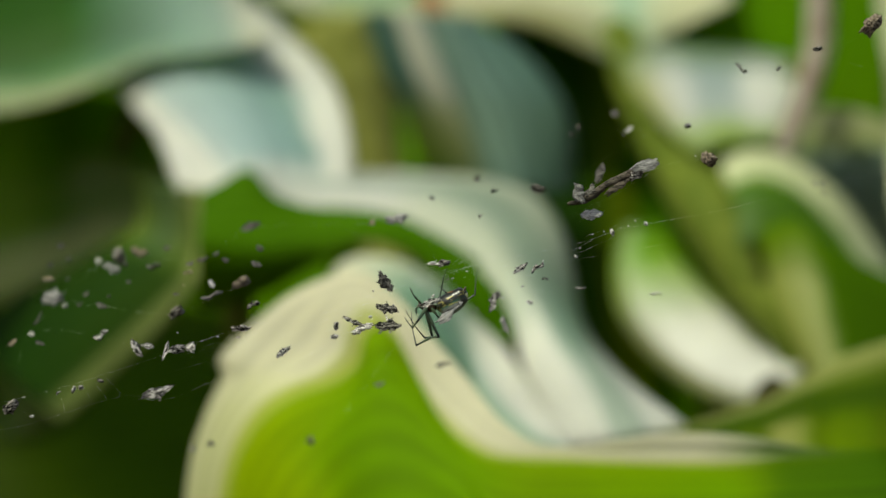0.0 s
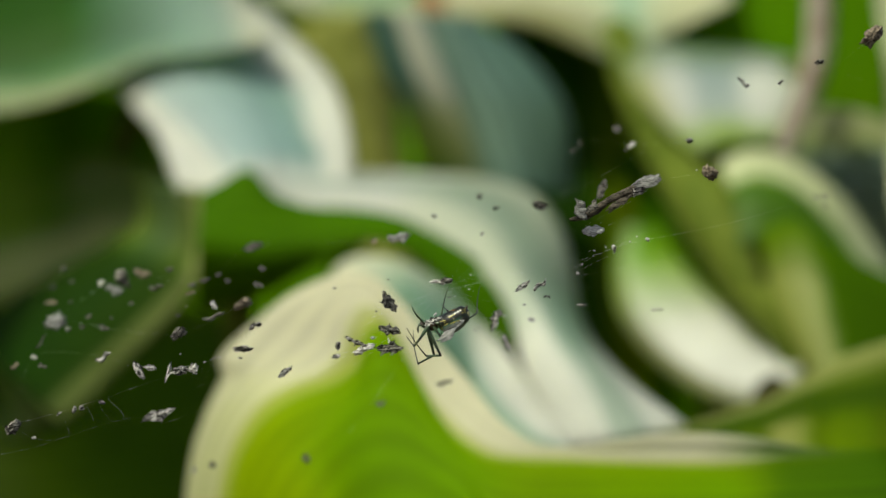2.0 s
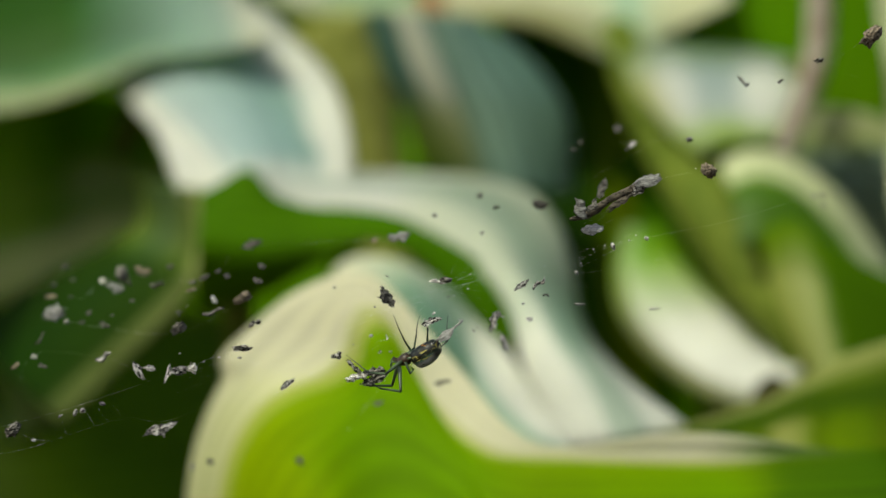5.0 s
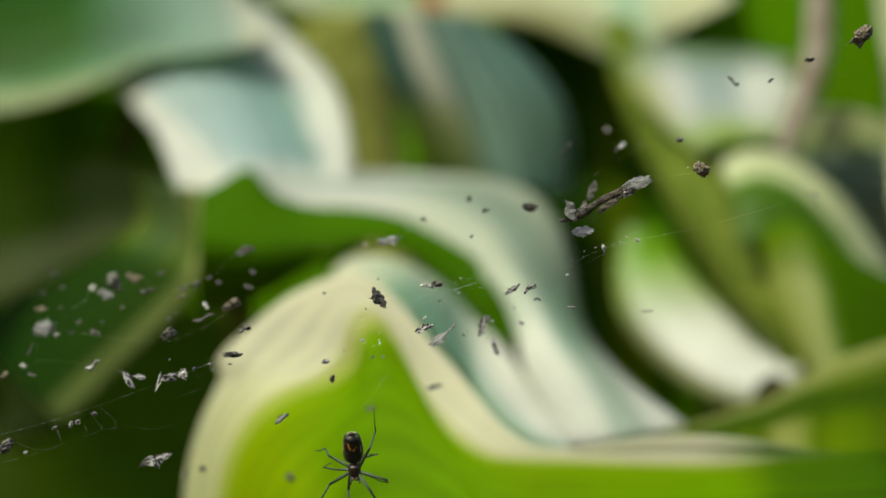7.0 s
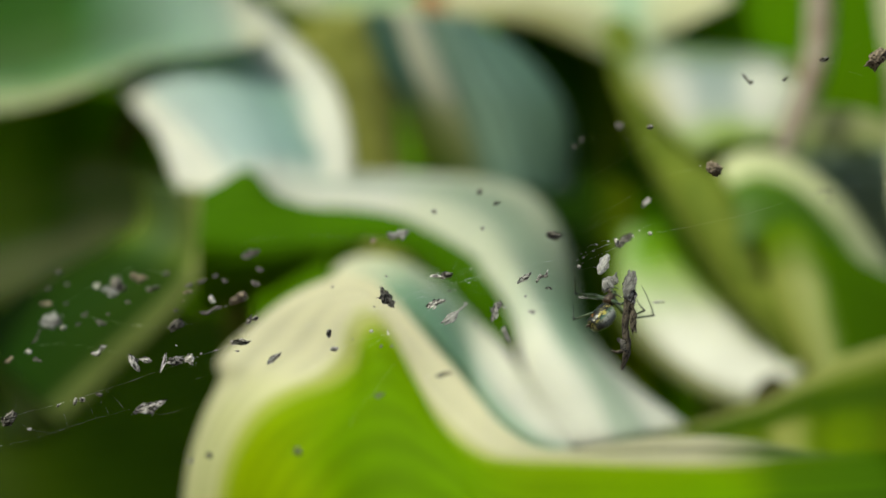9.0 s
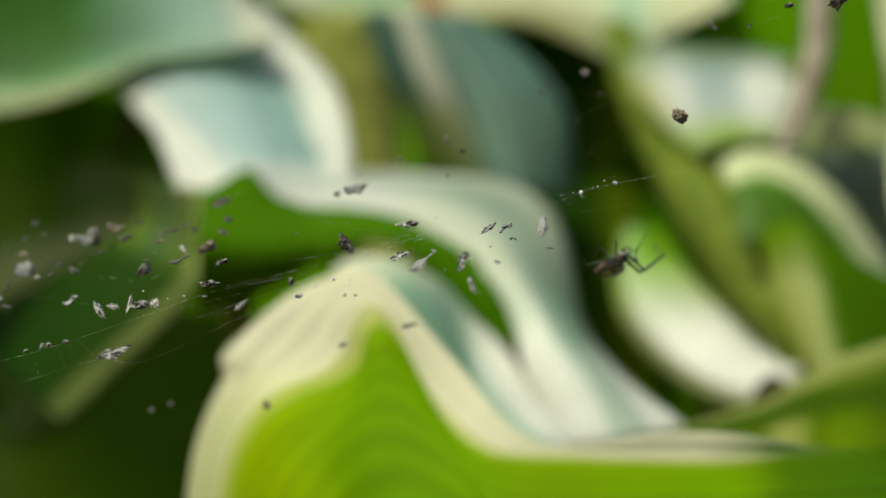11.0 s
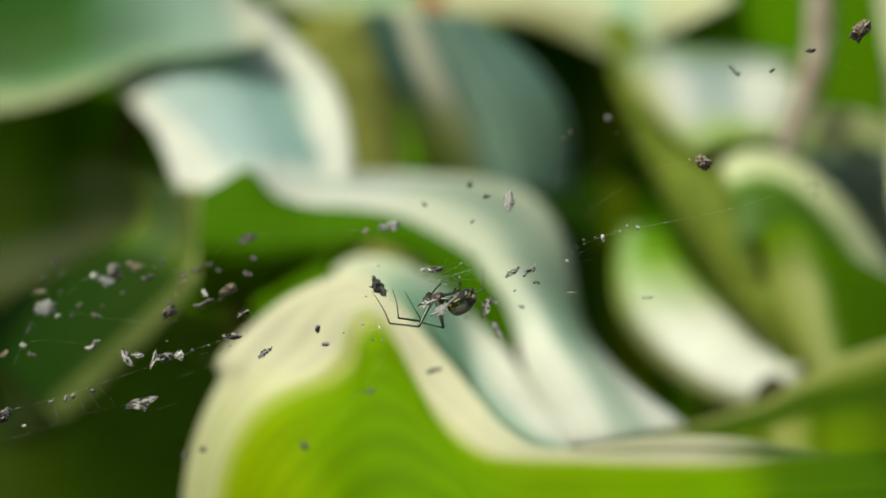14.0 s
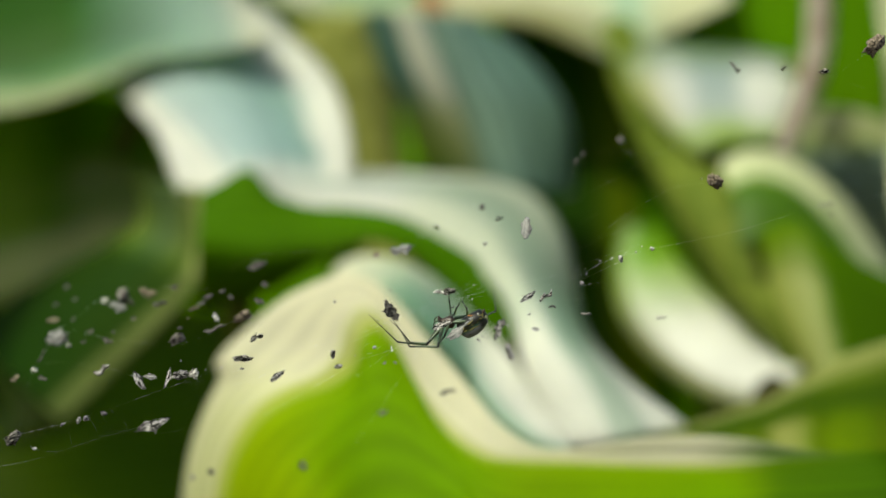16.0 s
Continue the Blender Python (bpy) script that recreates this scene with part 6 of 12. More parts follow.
for j in range(8):
    pair = j // 2
    a, b, c = (s * MM for s in LEG_SIZES[pair])
    fat = (0.87, 0.83, 0.66, 0.79)[pair]
    thigh = limb("leg", a, (0.19 * fat, 0.29 * fat, 0.26 * fat, 0.2 * fat, 0.17 * fat), leg_skin, spider, 8, j)
    shin = limb("shin", b, (0.17 * fat, 0.165 * fat, 0.145 * fat, 0.13 * fat, 0.135 * fat), leg_skin, thigh, 10, j + 20)
    foot = limb("foot", c, (0.12 * fat, 0.08 * fat, 0.065 * fat, 0.05 * fat, 0.03 * fat), foot_skin, thigh, 10, j + 40, 0.035)
    spider_legs.append((thigh, shin, foot, pair))


# ---- ways of moving ----
def swing(thing, rows):
    walk(thing, [(t, pose(dx * MM, 0, dz * MM) @ pose(0, 0.25, 0.42, 0, turn, 0) @ pose(0, -0.25, -0.42)) for t, dx, dz, turn in rows])


def drift(thing, rows):
    home = thing.matrix_world.copy()
    walk(thing, [(t, pose(dx * MM, 0, dz * MM) @ home) for t, dx, dz in rows])


def carry(thing, rows):
    walk(thing, [(t, pose(x, y, z, 0, -turn, 0)) for t, x, y, z, turn in rows])


def between(rows, t):
    """The two rows round t, and how far t lies between them, eased."""
    for a, b in zip(rows, rows[1:]):
        if t <= b[0]:
            f = (t - a[0]) / (b[0] - a[0])
            return a, b, f
    return rows[-1], rows[-1], 0.0


STEPS = [k / 10 for k in range(161)]


def crawl(thing, rows):
    keys = [(r[0], pose(*r[1:])) for r in rows]
    out = []
    for t in STEPS:
        a, b, f = between(keys, t)
        q = a[1].to_quaternion().slerp(b[1].to_quaternion(), f)
        out.append((t, Matrix.LocRotScale(a[1].translation.lerp(b[1].translation, f), q, None)))
    walk(thing, out)


def step(leg, rows):
    """Thigh, shin and foot swing from joint to joint, each keeping its length."""
    thigh, shin, foot, pair = leg
    side = 1 if sum(r[2] for r in rows) > 0 else -1
    hip = Vector((HIPS[pair], side * 0.5, 0.13))
    keys = ([], [], [])
    turns = [None, None, None]
    ways = [Vector((1, 0, 0))] * 3
    for t in STEPS:
        a, b, f = between(rows, t)
        p = hip.copy()
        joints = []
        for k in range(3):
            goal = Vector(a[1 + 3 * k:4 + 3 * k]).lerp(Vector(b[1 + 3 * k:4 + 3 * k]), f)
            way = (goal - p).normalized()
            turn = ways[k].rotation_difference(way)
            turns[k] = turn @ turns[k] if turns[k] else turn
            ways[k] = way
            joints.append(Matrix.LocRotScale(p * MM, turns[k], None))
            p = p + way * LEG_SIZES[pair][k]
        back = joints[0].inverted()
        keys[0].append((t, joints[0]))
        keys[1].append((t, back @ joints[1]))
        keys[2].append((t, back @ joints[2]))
    for ob, k in zip((thigh, shin, foot), keys):
        walk(ob, k)


# ---- what moves ----
def motions():
    # the web and all that hangs in it drift in the breeze: seconds, then millimetres to the side and up
    swing(spider_web, [(0, -0.22, 2.15, 0.71), (0.5, -0.68, 1.56, 0.47), (1, -1.31, 1.87, 0.09), (1.5, -0.01, 0.86, 0.17), (2, 0, -0, 0), (2.5, 0.11, 0.25, 0.37), (3, -0.02, 0.73, 0.75), (3.5, 0.34, 0.4, 0.57), (4, 0.15, 0.43, 0.44), (6.5, -0.66, -0.54, -0.94), (7, -1.22, -0.4, -0.81), (7.5, -1.12, 0.18, -1.35), (8, -0.41, -0.56, 0.13), (8.5, 0.13, -0.09, 0.46), (9, -0.04, 0.73, 0.29), (11.5, -4.5, 7.33, 0.18), (12, -0.98, 3.77, 1.19), (12.5, -2.35, 10.29, 2.34), (13, 0.37, 3.57, 1.53), (13.5, -1.15, 2.73, 0.34), (14, -1.18, 1.43, 0.05), (14.5, -0.16, 5.78, 1.94), (15, 0.72, 3.5, 0.83), (15.5, -0.53, 0.43, 0.46), (16, 0.33, -1.19, -0.17)])
    drift(litter[0], [(0, -0.37, 3.08), (0.5, -0.88, 2.27), (1, -1.69, 2.42), (1.5, -0.15, 1.17), (2, 0.00, 0.00), (2.5, 0.00, 0.59), (3, 0.07, 1.61), (3.5, 0.59, 1.17), (4, 0.22, 1.17), (6.5, -0.96, -0.22), (7, -1.48, -0.89), (7.5, -1.48, 0.07), (8, -0.82, -0.22), (8.5, -0.52, -0.59), (9, -0.60, 0.07), (11.5, -4.34, 7.33), (12, -0.74, 3.66), (12.5, -2.87, 15.10), (13, 1.09, 3.81), (13.5, -0.82, 2.78), (14, -1.40, 1.75), (14.5, 0.87, 7.40), (15, 2.87, 1.38), (15.5, -0.76, 0.22), (16, 0.21, -2.13)])
    drift(litter[1], [(0, -0.34, 2.98), (0.5, -0.88, 2.18), (1, -1.63, 2.28), (1.5, -0.15, 1.11), (2, 0.00, 0.00), (2.5, -0.04, 0.56), (3, 0.06, 1.54), (3.5, 0.55, 0.99), (4, 0.27, 0.98), (6.5, -0.74, -0.76), (7, -1.36, -0.92), (7.5, -1.20, -0.45), (8, -0.64, -0.21), (8.5, -0.40, -0.12), (9, -0.54, 0.62), (11.5, -4.50, 7.65), (12, -0.99, 4.66), (12.5, -3.03, 15.07), (13, 0.79, 4.39), (13.5, -1.18, 3.35), (14, -1.50, 1.86), (14.5, 0.32, 7.58), (15, 1.85, 3.04), (15.5, -0.84, 0.49), (16, 0.08, -1.80)])
    drift(litter[2], [(0, -0.35, 2.99), (0.5, -0.87, 2.20), (1, -1.64, 2.33), (1.5, -0.14, 1.13), (2, 0.00, 0.00), (2.5, -0.01, 0.56), (3, 0.06, 1.54), (3.5, 0.56, 1.07), (4, 0.23, 1.06), (6.5, -0.87, -0.25), (7, -1.40, -0.76), (7.5, -1.40, 0.07), (8, -0.75, -0.18), (8.5, -0.42, -0.47), (9, -0.56, 0.16), (11.5, -4.18, 7.12), (12, -0.72, 3.80), (12.5, -2.77, 15.16), (13, 1.22, 3.61), (13.5, -0.95, 2.84), (14, -1.29, 1.67), (14.5, 0.85, 7.32), (15, 2.52, 2.04), (15.5, -0.73, 0.22), (16, 0.13, -2.08)])
    drift(litter[3], [(0, -0.33, 2.91), (0.5, -0.87, 2.13), (1, -1.61, 2.26), (1.5, -0.14, 1.10), (2, 0.00, 0.00), (2.5, -0.02, 0.53), (3, 0.08, 1.46), (3.5, 0.54, 0.92), (4, 0.28, 0.92), (6.5, -0.74, -0.44), (7, -1.31, -0.69), (7.5, -1.26, -0.07), (8, -0.65, -0.17), (8.5, -0.32, -0.28), (9, -0.51, 0.36), (11.5, -4.29, 7.27), (12, -0.79, 4.14), (12.5, -2.76, 14.99), (13, 0.96, 3.96), (13.5, -0.99, 2.98), (14, -1.24, 1.64), (14.5, 0.52, 7.39), (15, 1.92, 3.09), (15.5, -0.70, 0.34), (16, 0.16, -1.92)])
    drift(litter[4], [(0, -0.34, 2.90), (0.5, -0.88, 2.12), (1, -1.61, 2.26), (1.5, -0.15, 1.09), (2, 0.00, 0.00), (2.5, -0.03, 0.51), (3, 0.11, 1.44), (3.5, 0.56, 0.86), (4, 0.32, 0.87), (6.5, -0.68, -0.51), (7, -1.26, -0.66), (7.5, -1.20, -0.11), (8, -0.61, -0.24), (8.5, -0.28, -0.34), (9, -0.51, 0.25), (11.5, -4.26, 7.24), (12, -0.73, 3.92), (12.5, -2.71, 14.21), (13, 0.90, 3.98), (13.5, -0.98, 2.88), (14, -1.21, 1.52), (14.5, 0.37, 7.39), (15, 1.70, 3.48), (15.5, -0.63, 0.29), (16, 0.24, -1.98)])
    drift(litter[5], [(0, -0.31, 2.81), (0.5, -0.86, 2.05), (1, -1.57, 2.17), (1.5, -0.14, 1.05), (2, 0.00, 0.00), (2.5, -0.04, 0.49), (3, 0.08, 1.37), (3.5, 0.52, 0.77), (4, 0.31, 0.78), (6.5, -0.61, -0.54), (7, -1.22, -0.56), (7.5, -1.13, -0.13), (8, -0.54, -0.13), (8.5, -0.20, -0.06), (9, -0.43, 0.64), (11.5, -4.18, 7.90), (12, -0.65, 4.17), (12.5, -2.45, 15.24), (13, 1.15, 3.81), (13.5, -0.87, 3.09), (14, -1.08, 1.62), (14.5, 0.21, 7.46), (15, 1.41, 4.14), (15.5, -0.48, 0.53), (16, 0.43, -1.66)])
    drift(litter[6], [(0, -0.32, 2.81), (0.5, -0.87, 2.05), (1, -1.57, 2.18), (1.5, -0.14, 1.05), (2, 0.00, 0.00), (2.5, -0.03, 0.48), (3, 0.11, 1.36), (3.5, 0.53, 0.75), (4, 0.33, 0.76), (6.5, -0.61, -0.52), (7, -1.19, -0.54), (7.5, -1.13, -0.09), (8, -0.54, -0.19), (8.5, -0.18, -0.17), (9, -0.43, 0.47), (11.5, -4.36, 7.38), (12, -0.77, 4.25), (12.5, -2.69, 13.64), (13, 0.71, 4.22), (13.5, -1.02, 3.04), (14, -1.16, 1.56), (14.5, 0.19, 7.42), (15, 1.31, 4.17), (15.5, -0.61, 0.41), (16, 0.24, -1.80)])
    drift(litter[7], [(0, -0.35, 2.88), (0.5, -0.92, 2.11), (1, -1.64, 2.29), (1.5, -0.16, 1.08), (2, 0.00, 0.00), (2.5, -0.02, 0.47), (3, 0.21, 1.40), (3.5, 0.60, 0.72), (4, 0.41, 0.76), (6.5, -0.61, -0.38), (7, -1.06, -0.45), (7.5, -1.21, 0.15), (8, -0.61, -0.60), (8.5, -0.16, -1.05), (9, -0.61, -0.98), (11.5, -3.91, 6.14), (12, -0.38, 1.95), (12.5, -2.11, 11.99), (13, 0.74, 3.45), (13.5, -0.91, 2.02), (14, -0.97, 0.75), (14.5, 0.44, 6.89), (15, 1.53, 3.69), (15.5, -0.53, -0.24), (16, 0.22, -2.48)])
    drift(litter[8], [(0, -0.35, 2.91), (0.5, -0.92, 2.14), (1, -1.65, 2.30), (1.5, -0.17, 1.09), (2, 0.00, 0.00), (2.5, -0.03, 0.49), (3, 0.21, 1.43), (3.5, 0.60, 0.75), (4, 0.42, 0.78), (6.5, -0.62, -0.65), (7, -1.14, -0.62), (7.5, -1.14, -0.18), (8, -0.59, -0.50), (8.5, -0.22, -0.72), (9, -0.55, -0.41), (11.5, -4.06, 6.59), (12, -0.30, 2.62), (12.5, -2.52, 13.44), (13, 1.05, 3.59), (13.5, -0.68, 2.24), (14, -1.00, 1.00), (14.5, 0.18, 7.25), (15, 1.46, 3.92), (15.5, -0.42, -0.05), (16, 0.49, -2.35)])
    drift(litter[9], [(0, -0.34, 2.87), (0.5, -0.91, 2.10), (1, -1.63, 2.26), (1.5, -0.16, 1.08), (2, 0.00, 0.00), (2.5, -0.02, 0.48), (3, 0.18, 1.39), (3.5, 0.58, 0.73), (4, 0.39, 0.76), (6.5, -0.61, -0.57), (7, -1.14, -0.57), (7.5, -1.15, -0.10), (8, -0.58, -0.43), (8.5, -0.19, -0.61), (9, -0.51, -0.23), (11.5, -4.16, 7.20), (12, -0.53, 3.14), (12.5, -2.54, 13.39), (13, 0.85, 3.87), (13.5, -0.92, 2.52), (14, -1.09, 1.18), (14.5, 0.21, 7.27), (15, 1.44, 4.00), (15.5, -0.44, 0.05), (16, 0.45, -2.23)])
    drift(litter[10], [(0, -0.34, 2.84), (0.5, -0.90, 2.08), (1, -1.62, 2.26), (1.5, -0.15, 1.07), (2, 0.00, 0.00), (2.5, -0.02, 0.47), (3, 0.18, 1.37), (3.5, 0.58, 0.72), (4, 0.39, 0.75), (6.5, -0.61, -0.52), (7, -1.12, -0.53), (7.5, -1.17, -0.03), (8, -0.58, -0.43), (8.5, -0.17, -0.67), (9, -0.50, -0.29), (11.5, -4.17, 6.99), (12, -0.50, 3.03), (12.5, -2.52, 13.22), (13, 0.86, 3.84), (13.5, -0.91, 2.47), (14, -1.06, 1.17), (14.5, 0.25, 7.21), (15, 1.45, 3.98), (15.5, -0.39, 0.02), (16, 0.50, -2.24)])
    drift(litter[11], [(0, -0.35, 2.84), (0.5, -0.91, 2.08), (1, -1.63, 2.28), (1.5, -0.15, 1.07), (2, 0.00, 0.00), (2.5, -0.01, 0.45), (3, 0.21, 1.36), (3.5, 0.59, 0.70), (4, 0.40, 0.74), (6.5, -0.64, -0.51), (7, -1.11, -0.53), (7.5, -1.18, 0.00), (8, -0.62, -0.51), (8.5, -0.16, -0.87), (9, -0.50, -0.55), (11.5, -3.90, 6.65), (12, -0.16, 2.16), (12.5, -2.41, 12.41), (13, 1.11, 3.51), (13.5, -0.91, 2.16), (14, -1.01, 0.97), (14.5, 0.32, 7.08), (15, 1.59, 3.82), (15.5, -0.19, -0.24), (16, 0.73, -2.55)])
    drift(litter[12], [(0, -0.33, 2.78), (0.5, -0.88, 2.03), (1, -1.59, 2.22), (1.5, -0.14, 1.05), (2, 0.00, 0.00), (2.5, 0.00, 0.45), (3, 0.16, 1.31), (3.5, 0.55, 0.69), (4, 0.36, 0.72), (6.5, -0.63, -0.43), (7, -1.13, -0.47), (7.5, -1.18, 0.09), (8, -0.59, -0.37), (8.5, -0.13, -0.61), (9, -0.44, -0.16), (11.5, -4.24, 7.07), (12, -0.52, 3.22), (12.5, -2.53, 13.03), (13, 0.80, 3.93), (13.5, -0.94, 2.58), (14, -1.04, 1.27), (14.5, 0.29, 7.15), (15, 1.45, 3.99), (15.5, -0.37, 0.09), (16, 0.49, -2.14)])
    drift(litter[13], [(0, -0.34, 2.79), (0.5, -0.89, 2.05), (1, -1.61, 2.26), (1.5, -0.14, 1.06), (2, 0.00, 0.00), (2.5, 0.01, 0.43), (3, 0.20, 1.30), (3.5, 0.57, 0.67), (4, 0.39, 0.71), (6.5, -0.68, -0.47), (7, -1.11, -0.51), (7.5, -1.21, 0.04), (8, -0.64, -0.50), (8.5, -0.15, -0.92), (9, -0.46, -0.55), (11.5, -4.33, 6.93), (12, -0.43, 2.66), (12.5, -2.46, 12.80), (13, 0.89, 3.85), (13.5, -0.94, 2.32), (14, -0.97, 1.07), (14.5, 0.41, 6.99), (15, 1.59, 3.82), (15.5, -0.23, -0.16), (16, 0.64, -2.40)])
    drift(litter[14], [(0, -0.38, 3.03), (0.5, -0.97, 2.23), (1, -1.72, 2.40), (1.5, -0.20, 1.14), (2, 0.00, 0.00), (2.5, -0.04, 0.51), (3, 0.28, 1.54), (3.5, 0.66, 0.79), (4, 0.48, 0.84), (6.5, -0.62, -0.88), (7, -1.18, -0.76), (7.5, -1.12, -0.44), (8, -0.62, -0.61), (8.5, -0.30, -0.77), (9, -0.62, -0.47), (11.5, -4.10, 6.83), (12, -0.52, 2.64), (12.5, -2.55, 13.67), (13, 0.85, 3.81), (13.5, -0.87, 2.23), (14, -1.24, 0.94), (14.5, -0.00, 7.38), (15, 1.44, 3.90), (15.5, -0.50, -0.14), (16, 0.47, -2.50)])
    drift(litter[15], [(0, -0.37, 3.00), (0.5, -0.94, 2.20), (1, -1.69, 2.36), (1.5, -0.18, 1.12), (2, 0.00, 0.00), (2.5, -0.03, 0.51), (3, 0.23, 1.51), (3.5, 0.63, 0.82), (4, 0.43, 0.85), (6.5, -0.65, -0.77), (7, -1.20, -0.73), (7.5, -1.15, -0.33), (8, -0.63, -0.54), (8.5, -0.29, -0.71), (9, -0.60, -0.37), (11.5, -4.11, 6.93), (12, -0.55, 2.87), (12.5, -2.58, 13.87), (13, 0.91, 3.79), (13.5, -0.89, 2.36), (14, -1.23, 1.07), (14.5, 0.13, 7.35), (15, 1.55, 3.70), (15.5, -0.51, -0.05), (16, 0.44, -2.38)])
    drift(litter[16], [(0, -0.38, 3.05), (0.5, -0.95, 2.24), (1, -1.71, 2.39), (1.5, -0.18, 1.14), (2, 0.00, 0.00), (2.5, -0.03, 0.54), (3, 0.22, 1.57), (3.5, 0.64, 0.89), (4, 0.41, 0.92), (6.5, -0.70, -0.79), (7, -1.27, -0.82), (7.5, -1.18, -0.40), (8, -0.66, -0.49), (8.5, -0.36, -0.62), (9, -0.61, -0.17), (11.5, -4.18, 7.06), (12, -0.65, 3.14), (12.5, -2.69, 14.37), (13, 0.90, 3.89), (13.5, -0.94, 2.51), (14, -1.35, 1.23), (14.5, 0.14, 7.45), (15, 1.71, 3.38), (15.5, -0.60, 0.03), (16, 0.38, -2.32)])
    drift(litter[17], [(0, -0.38, 3.08), (0.5, -0.92, 2.27), (1, -1.70, 2.42), (1.5, -0.17, 1.16), (2, 0.00, 0.00), (2.5, -0.02, 0.57), (3, 0.15, 1.60), (3.5, 0.62, 1.05), (4, 0.32, 1.06), (6.5, -0.84, -0.47), (7, -1.37, -0.85), (7.5, -1.36, -0.13), (8, -0.75, -0.38), (8.5, -0.45, -0.68), (9, -0.62, -0.16), (11.5, -4.11, 7.00), (12, -0.75, 3.36), (12.5, -2.72, 15.10), (13, 1.18, 3.58), (13.5, -0.91, 2.54), (14, -1.36, 1.42), (14.5, 0.60, 7.37), (15, 2.40, 2.25), (15.5, -0.67, 0.04), (16, 0.29, -2.33)])
    drift(litter[18], [(0, -0.36, 3.01), (0.5, -0.91, 2.21), (1, -1.67, 2.37), (1.5, -0.16, 1.14), (2, 0.00, 0.00), (2.5, -0.02, 0.54), (3, 0.15, 1.54), (3.5, 0.60, 0.96), (4, 0.32, 0.98), (6.5, -0.78, -0.44), (7, -1.31, -0.75), (7.5, -1.31, -0.07), (8, -0.71, -0.37), (8.5, -0.37, -0.66), (9, -0.59, -0.20), (11.5, -4.09, 6.97), (12, -0.59, 3.16), (12.5, -2.65, 14.65), (13, 1.14, 3.57), (13.5, -0.89, 2.52), (14, -1.26, 1.34), (14.5, 0.55, 7.31), (15, 2.17, 2.66), (15.5, -0.60, 0.04), (16, 0.31, -2.29)])
    drift(litter[19], [(0, -0.32, 2.80), (0.5, -0.88, 2.04), (1, -1.58, 2.20), (1.5, -0.14, 1.05), (2, 0.00, 0.00), (2.5, -0.02, 0.47), (3, 0.13, 1.34), (3.5, 0.54, 0.72), (4, 0.35, 0.74), (6.5, -0.61, -0.44), (7, -1.15, -0.48), (7.5, -1.15, 0.03), (8, -0.56, -0.28), (8.5, -0.15, -0.37), (9, -0.44, 0.18), (11.5, -4.29, 7.23), (12, -0.64, 3.74), (12.5, -2.61, 13.34), (13, 0.75, 4.05), (13.5, -0.97, 2.81), (14, -1.10, 1.42), (14.5, 0.22, 7.31), (15, 1.35, 4.12), (15.5, -0.50, 0.27), (16, 0.35, -1.96)])
    drift(litter[20], [(0, -0.31, 2.70), (0.5, -0.85, 1.96), (1, -1.55, 2.16), (1.5, -0.11, 1.02), (2, 0.00, 0.00), (2.5, 0.01, 0.42), (3, 0.12, 1.22), (3.5, 0.51, 0.66), (4, 0.32, 0.69), (6.5, -0.65, -0.31), (7, -1.15, -0.40), (7.5, -1.20, 0.21), (8, -0.58, -0.27), (8.5, -0.08, -0.43), (9, -0.35, 0.17), (11.5, -4.37, 7.25), (12, -0.62, 3.66), (12.5, -2.61, 12.83), (13, 0.70, 4.09), (13.5, -1.00, 2.78), (14, -1.07, 1.46), (14.5, 0.27, 7.11), (15, 1.34, 4.04), (15.5, -0.43, 0.25), (16, 0.41, -1.91)])
    drift(litter[21], [(0, -0.31, 2.71), (0.5, -0.86, 1.98), (1, -1.56, 2.18), (1.5, -0.12, 1.03), (2, 0.00, 0.00), (2.5, 0.01, 0.42), (3, 0.14, 1.23), (3.5, 0.53, 0.65), (4, 0.33, 0.69), (6.5, -0.66, -0.35), (7, -1.14, -0.43), (7.5, -1.20, 0.17), (8, -0.61, -0.33), (8.5, -0.10, -0.59), (9, -0.38, -0.05), (11.5, -4.36, 7.13), (12, -0.57, 3.37), (12.5, -2.58, 12.80), (13, 0.75, 4.04), (13.5, -1.00, 2.65), (14, -1.05, 1.36), (14.5, 0.33, 7.04), (15, 1.64, 3.88), (15.5, 0.16, -0.08), (16, 1.23, -2.34)])
    drift(litter[22], [(0, -0.31, 2.70), (0.5, -0.85, 1.97), (1, -1.56, 2.19), (1.5, -0.11, 1.03), (2, 0.00, 0.00), (2.5, 0.02, 0.40), (3, 0.14, 1.21), (3.5, 0.52, 0.65), (4, 0.33, 0.69), (6.5, -0.70, -0.31), (7, -1.14, -0.40), (7.5, -1.23, 0.23), (8, -0.63, -0.33), (8.5, -0.12, -0.65), (9, -0.38, -0.10), (11.5, -4.41, 7.11), (12, -0.60, 3.28), (12.5, -2.59, 12.75), (13, 0.76, 4.03), (13.5, -1.03, 2.60), (14, -1.06, 1.33), (14.5, 0.38, 6.96), (15, 1.46, 3.91), (15.5, -0.33, 0.07), (16, 0.48, -2.10)])
    drift(litter[23], [(0, -0.30, 2.70), (0.5, -0.85, 1.96), (1, -1.57, 2.19), (1.5, -0.10, 1.04), (2, 0.00, 0.00), (2.5, 0.03, 0.38), (3, 0.15, 1.18), (3.5, 0.52, 0.64), (4, 0.33, 0.70), (6.5, -0.74, -0.24), (7, -1.16, -0.36), (7.5, -1.27, 0.29), (8, -0.67, -0.31), (8.5, -0.13, -0.74), (9, -0.38, -0.18), (11.5, -4.49, 7.05), (12, -0.64, 3.13), (12.5, -2.60, 12.72), (13, 0.79, 3.98), (13.5, -1.05, 2.53), (14, -1.08, 1.30), (14.5, 0.47, 6.87), (15, 1.51, 3.83), (15.5, -0.29, -0.00), (16, 0.49, -2.16)])
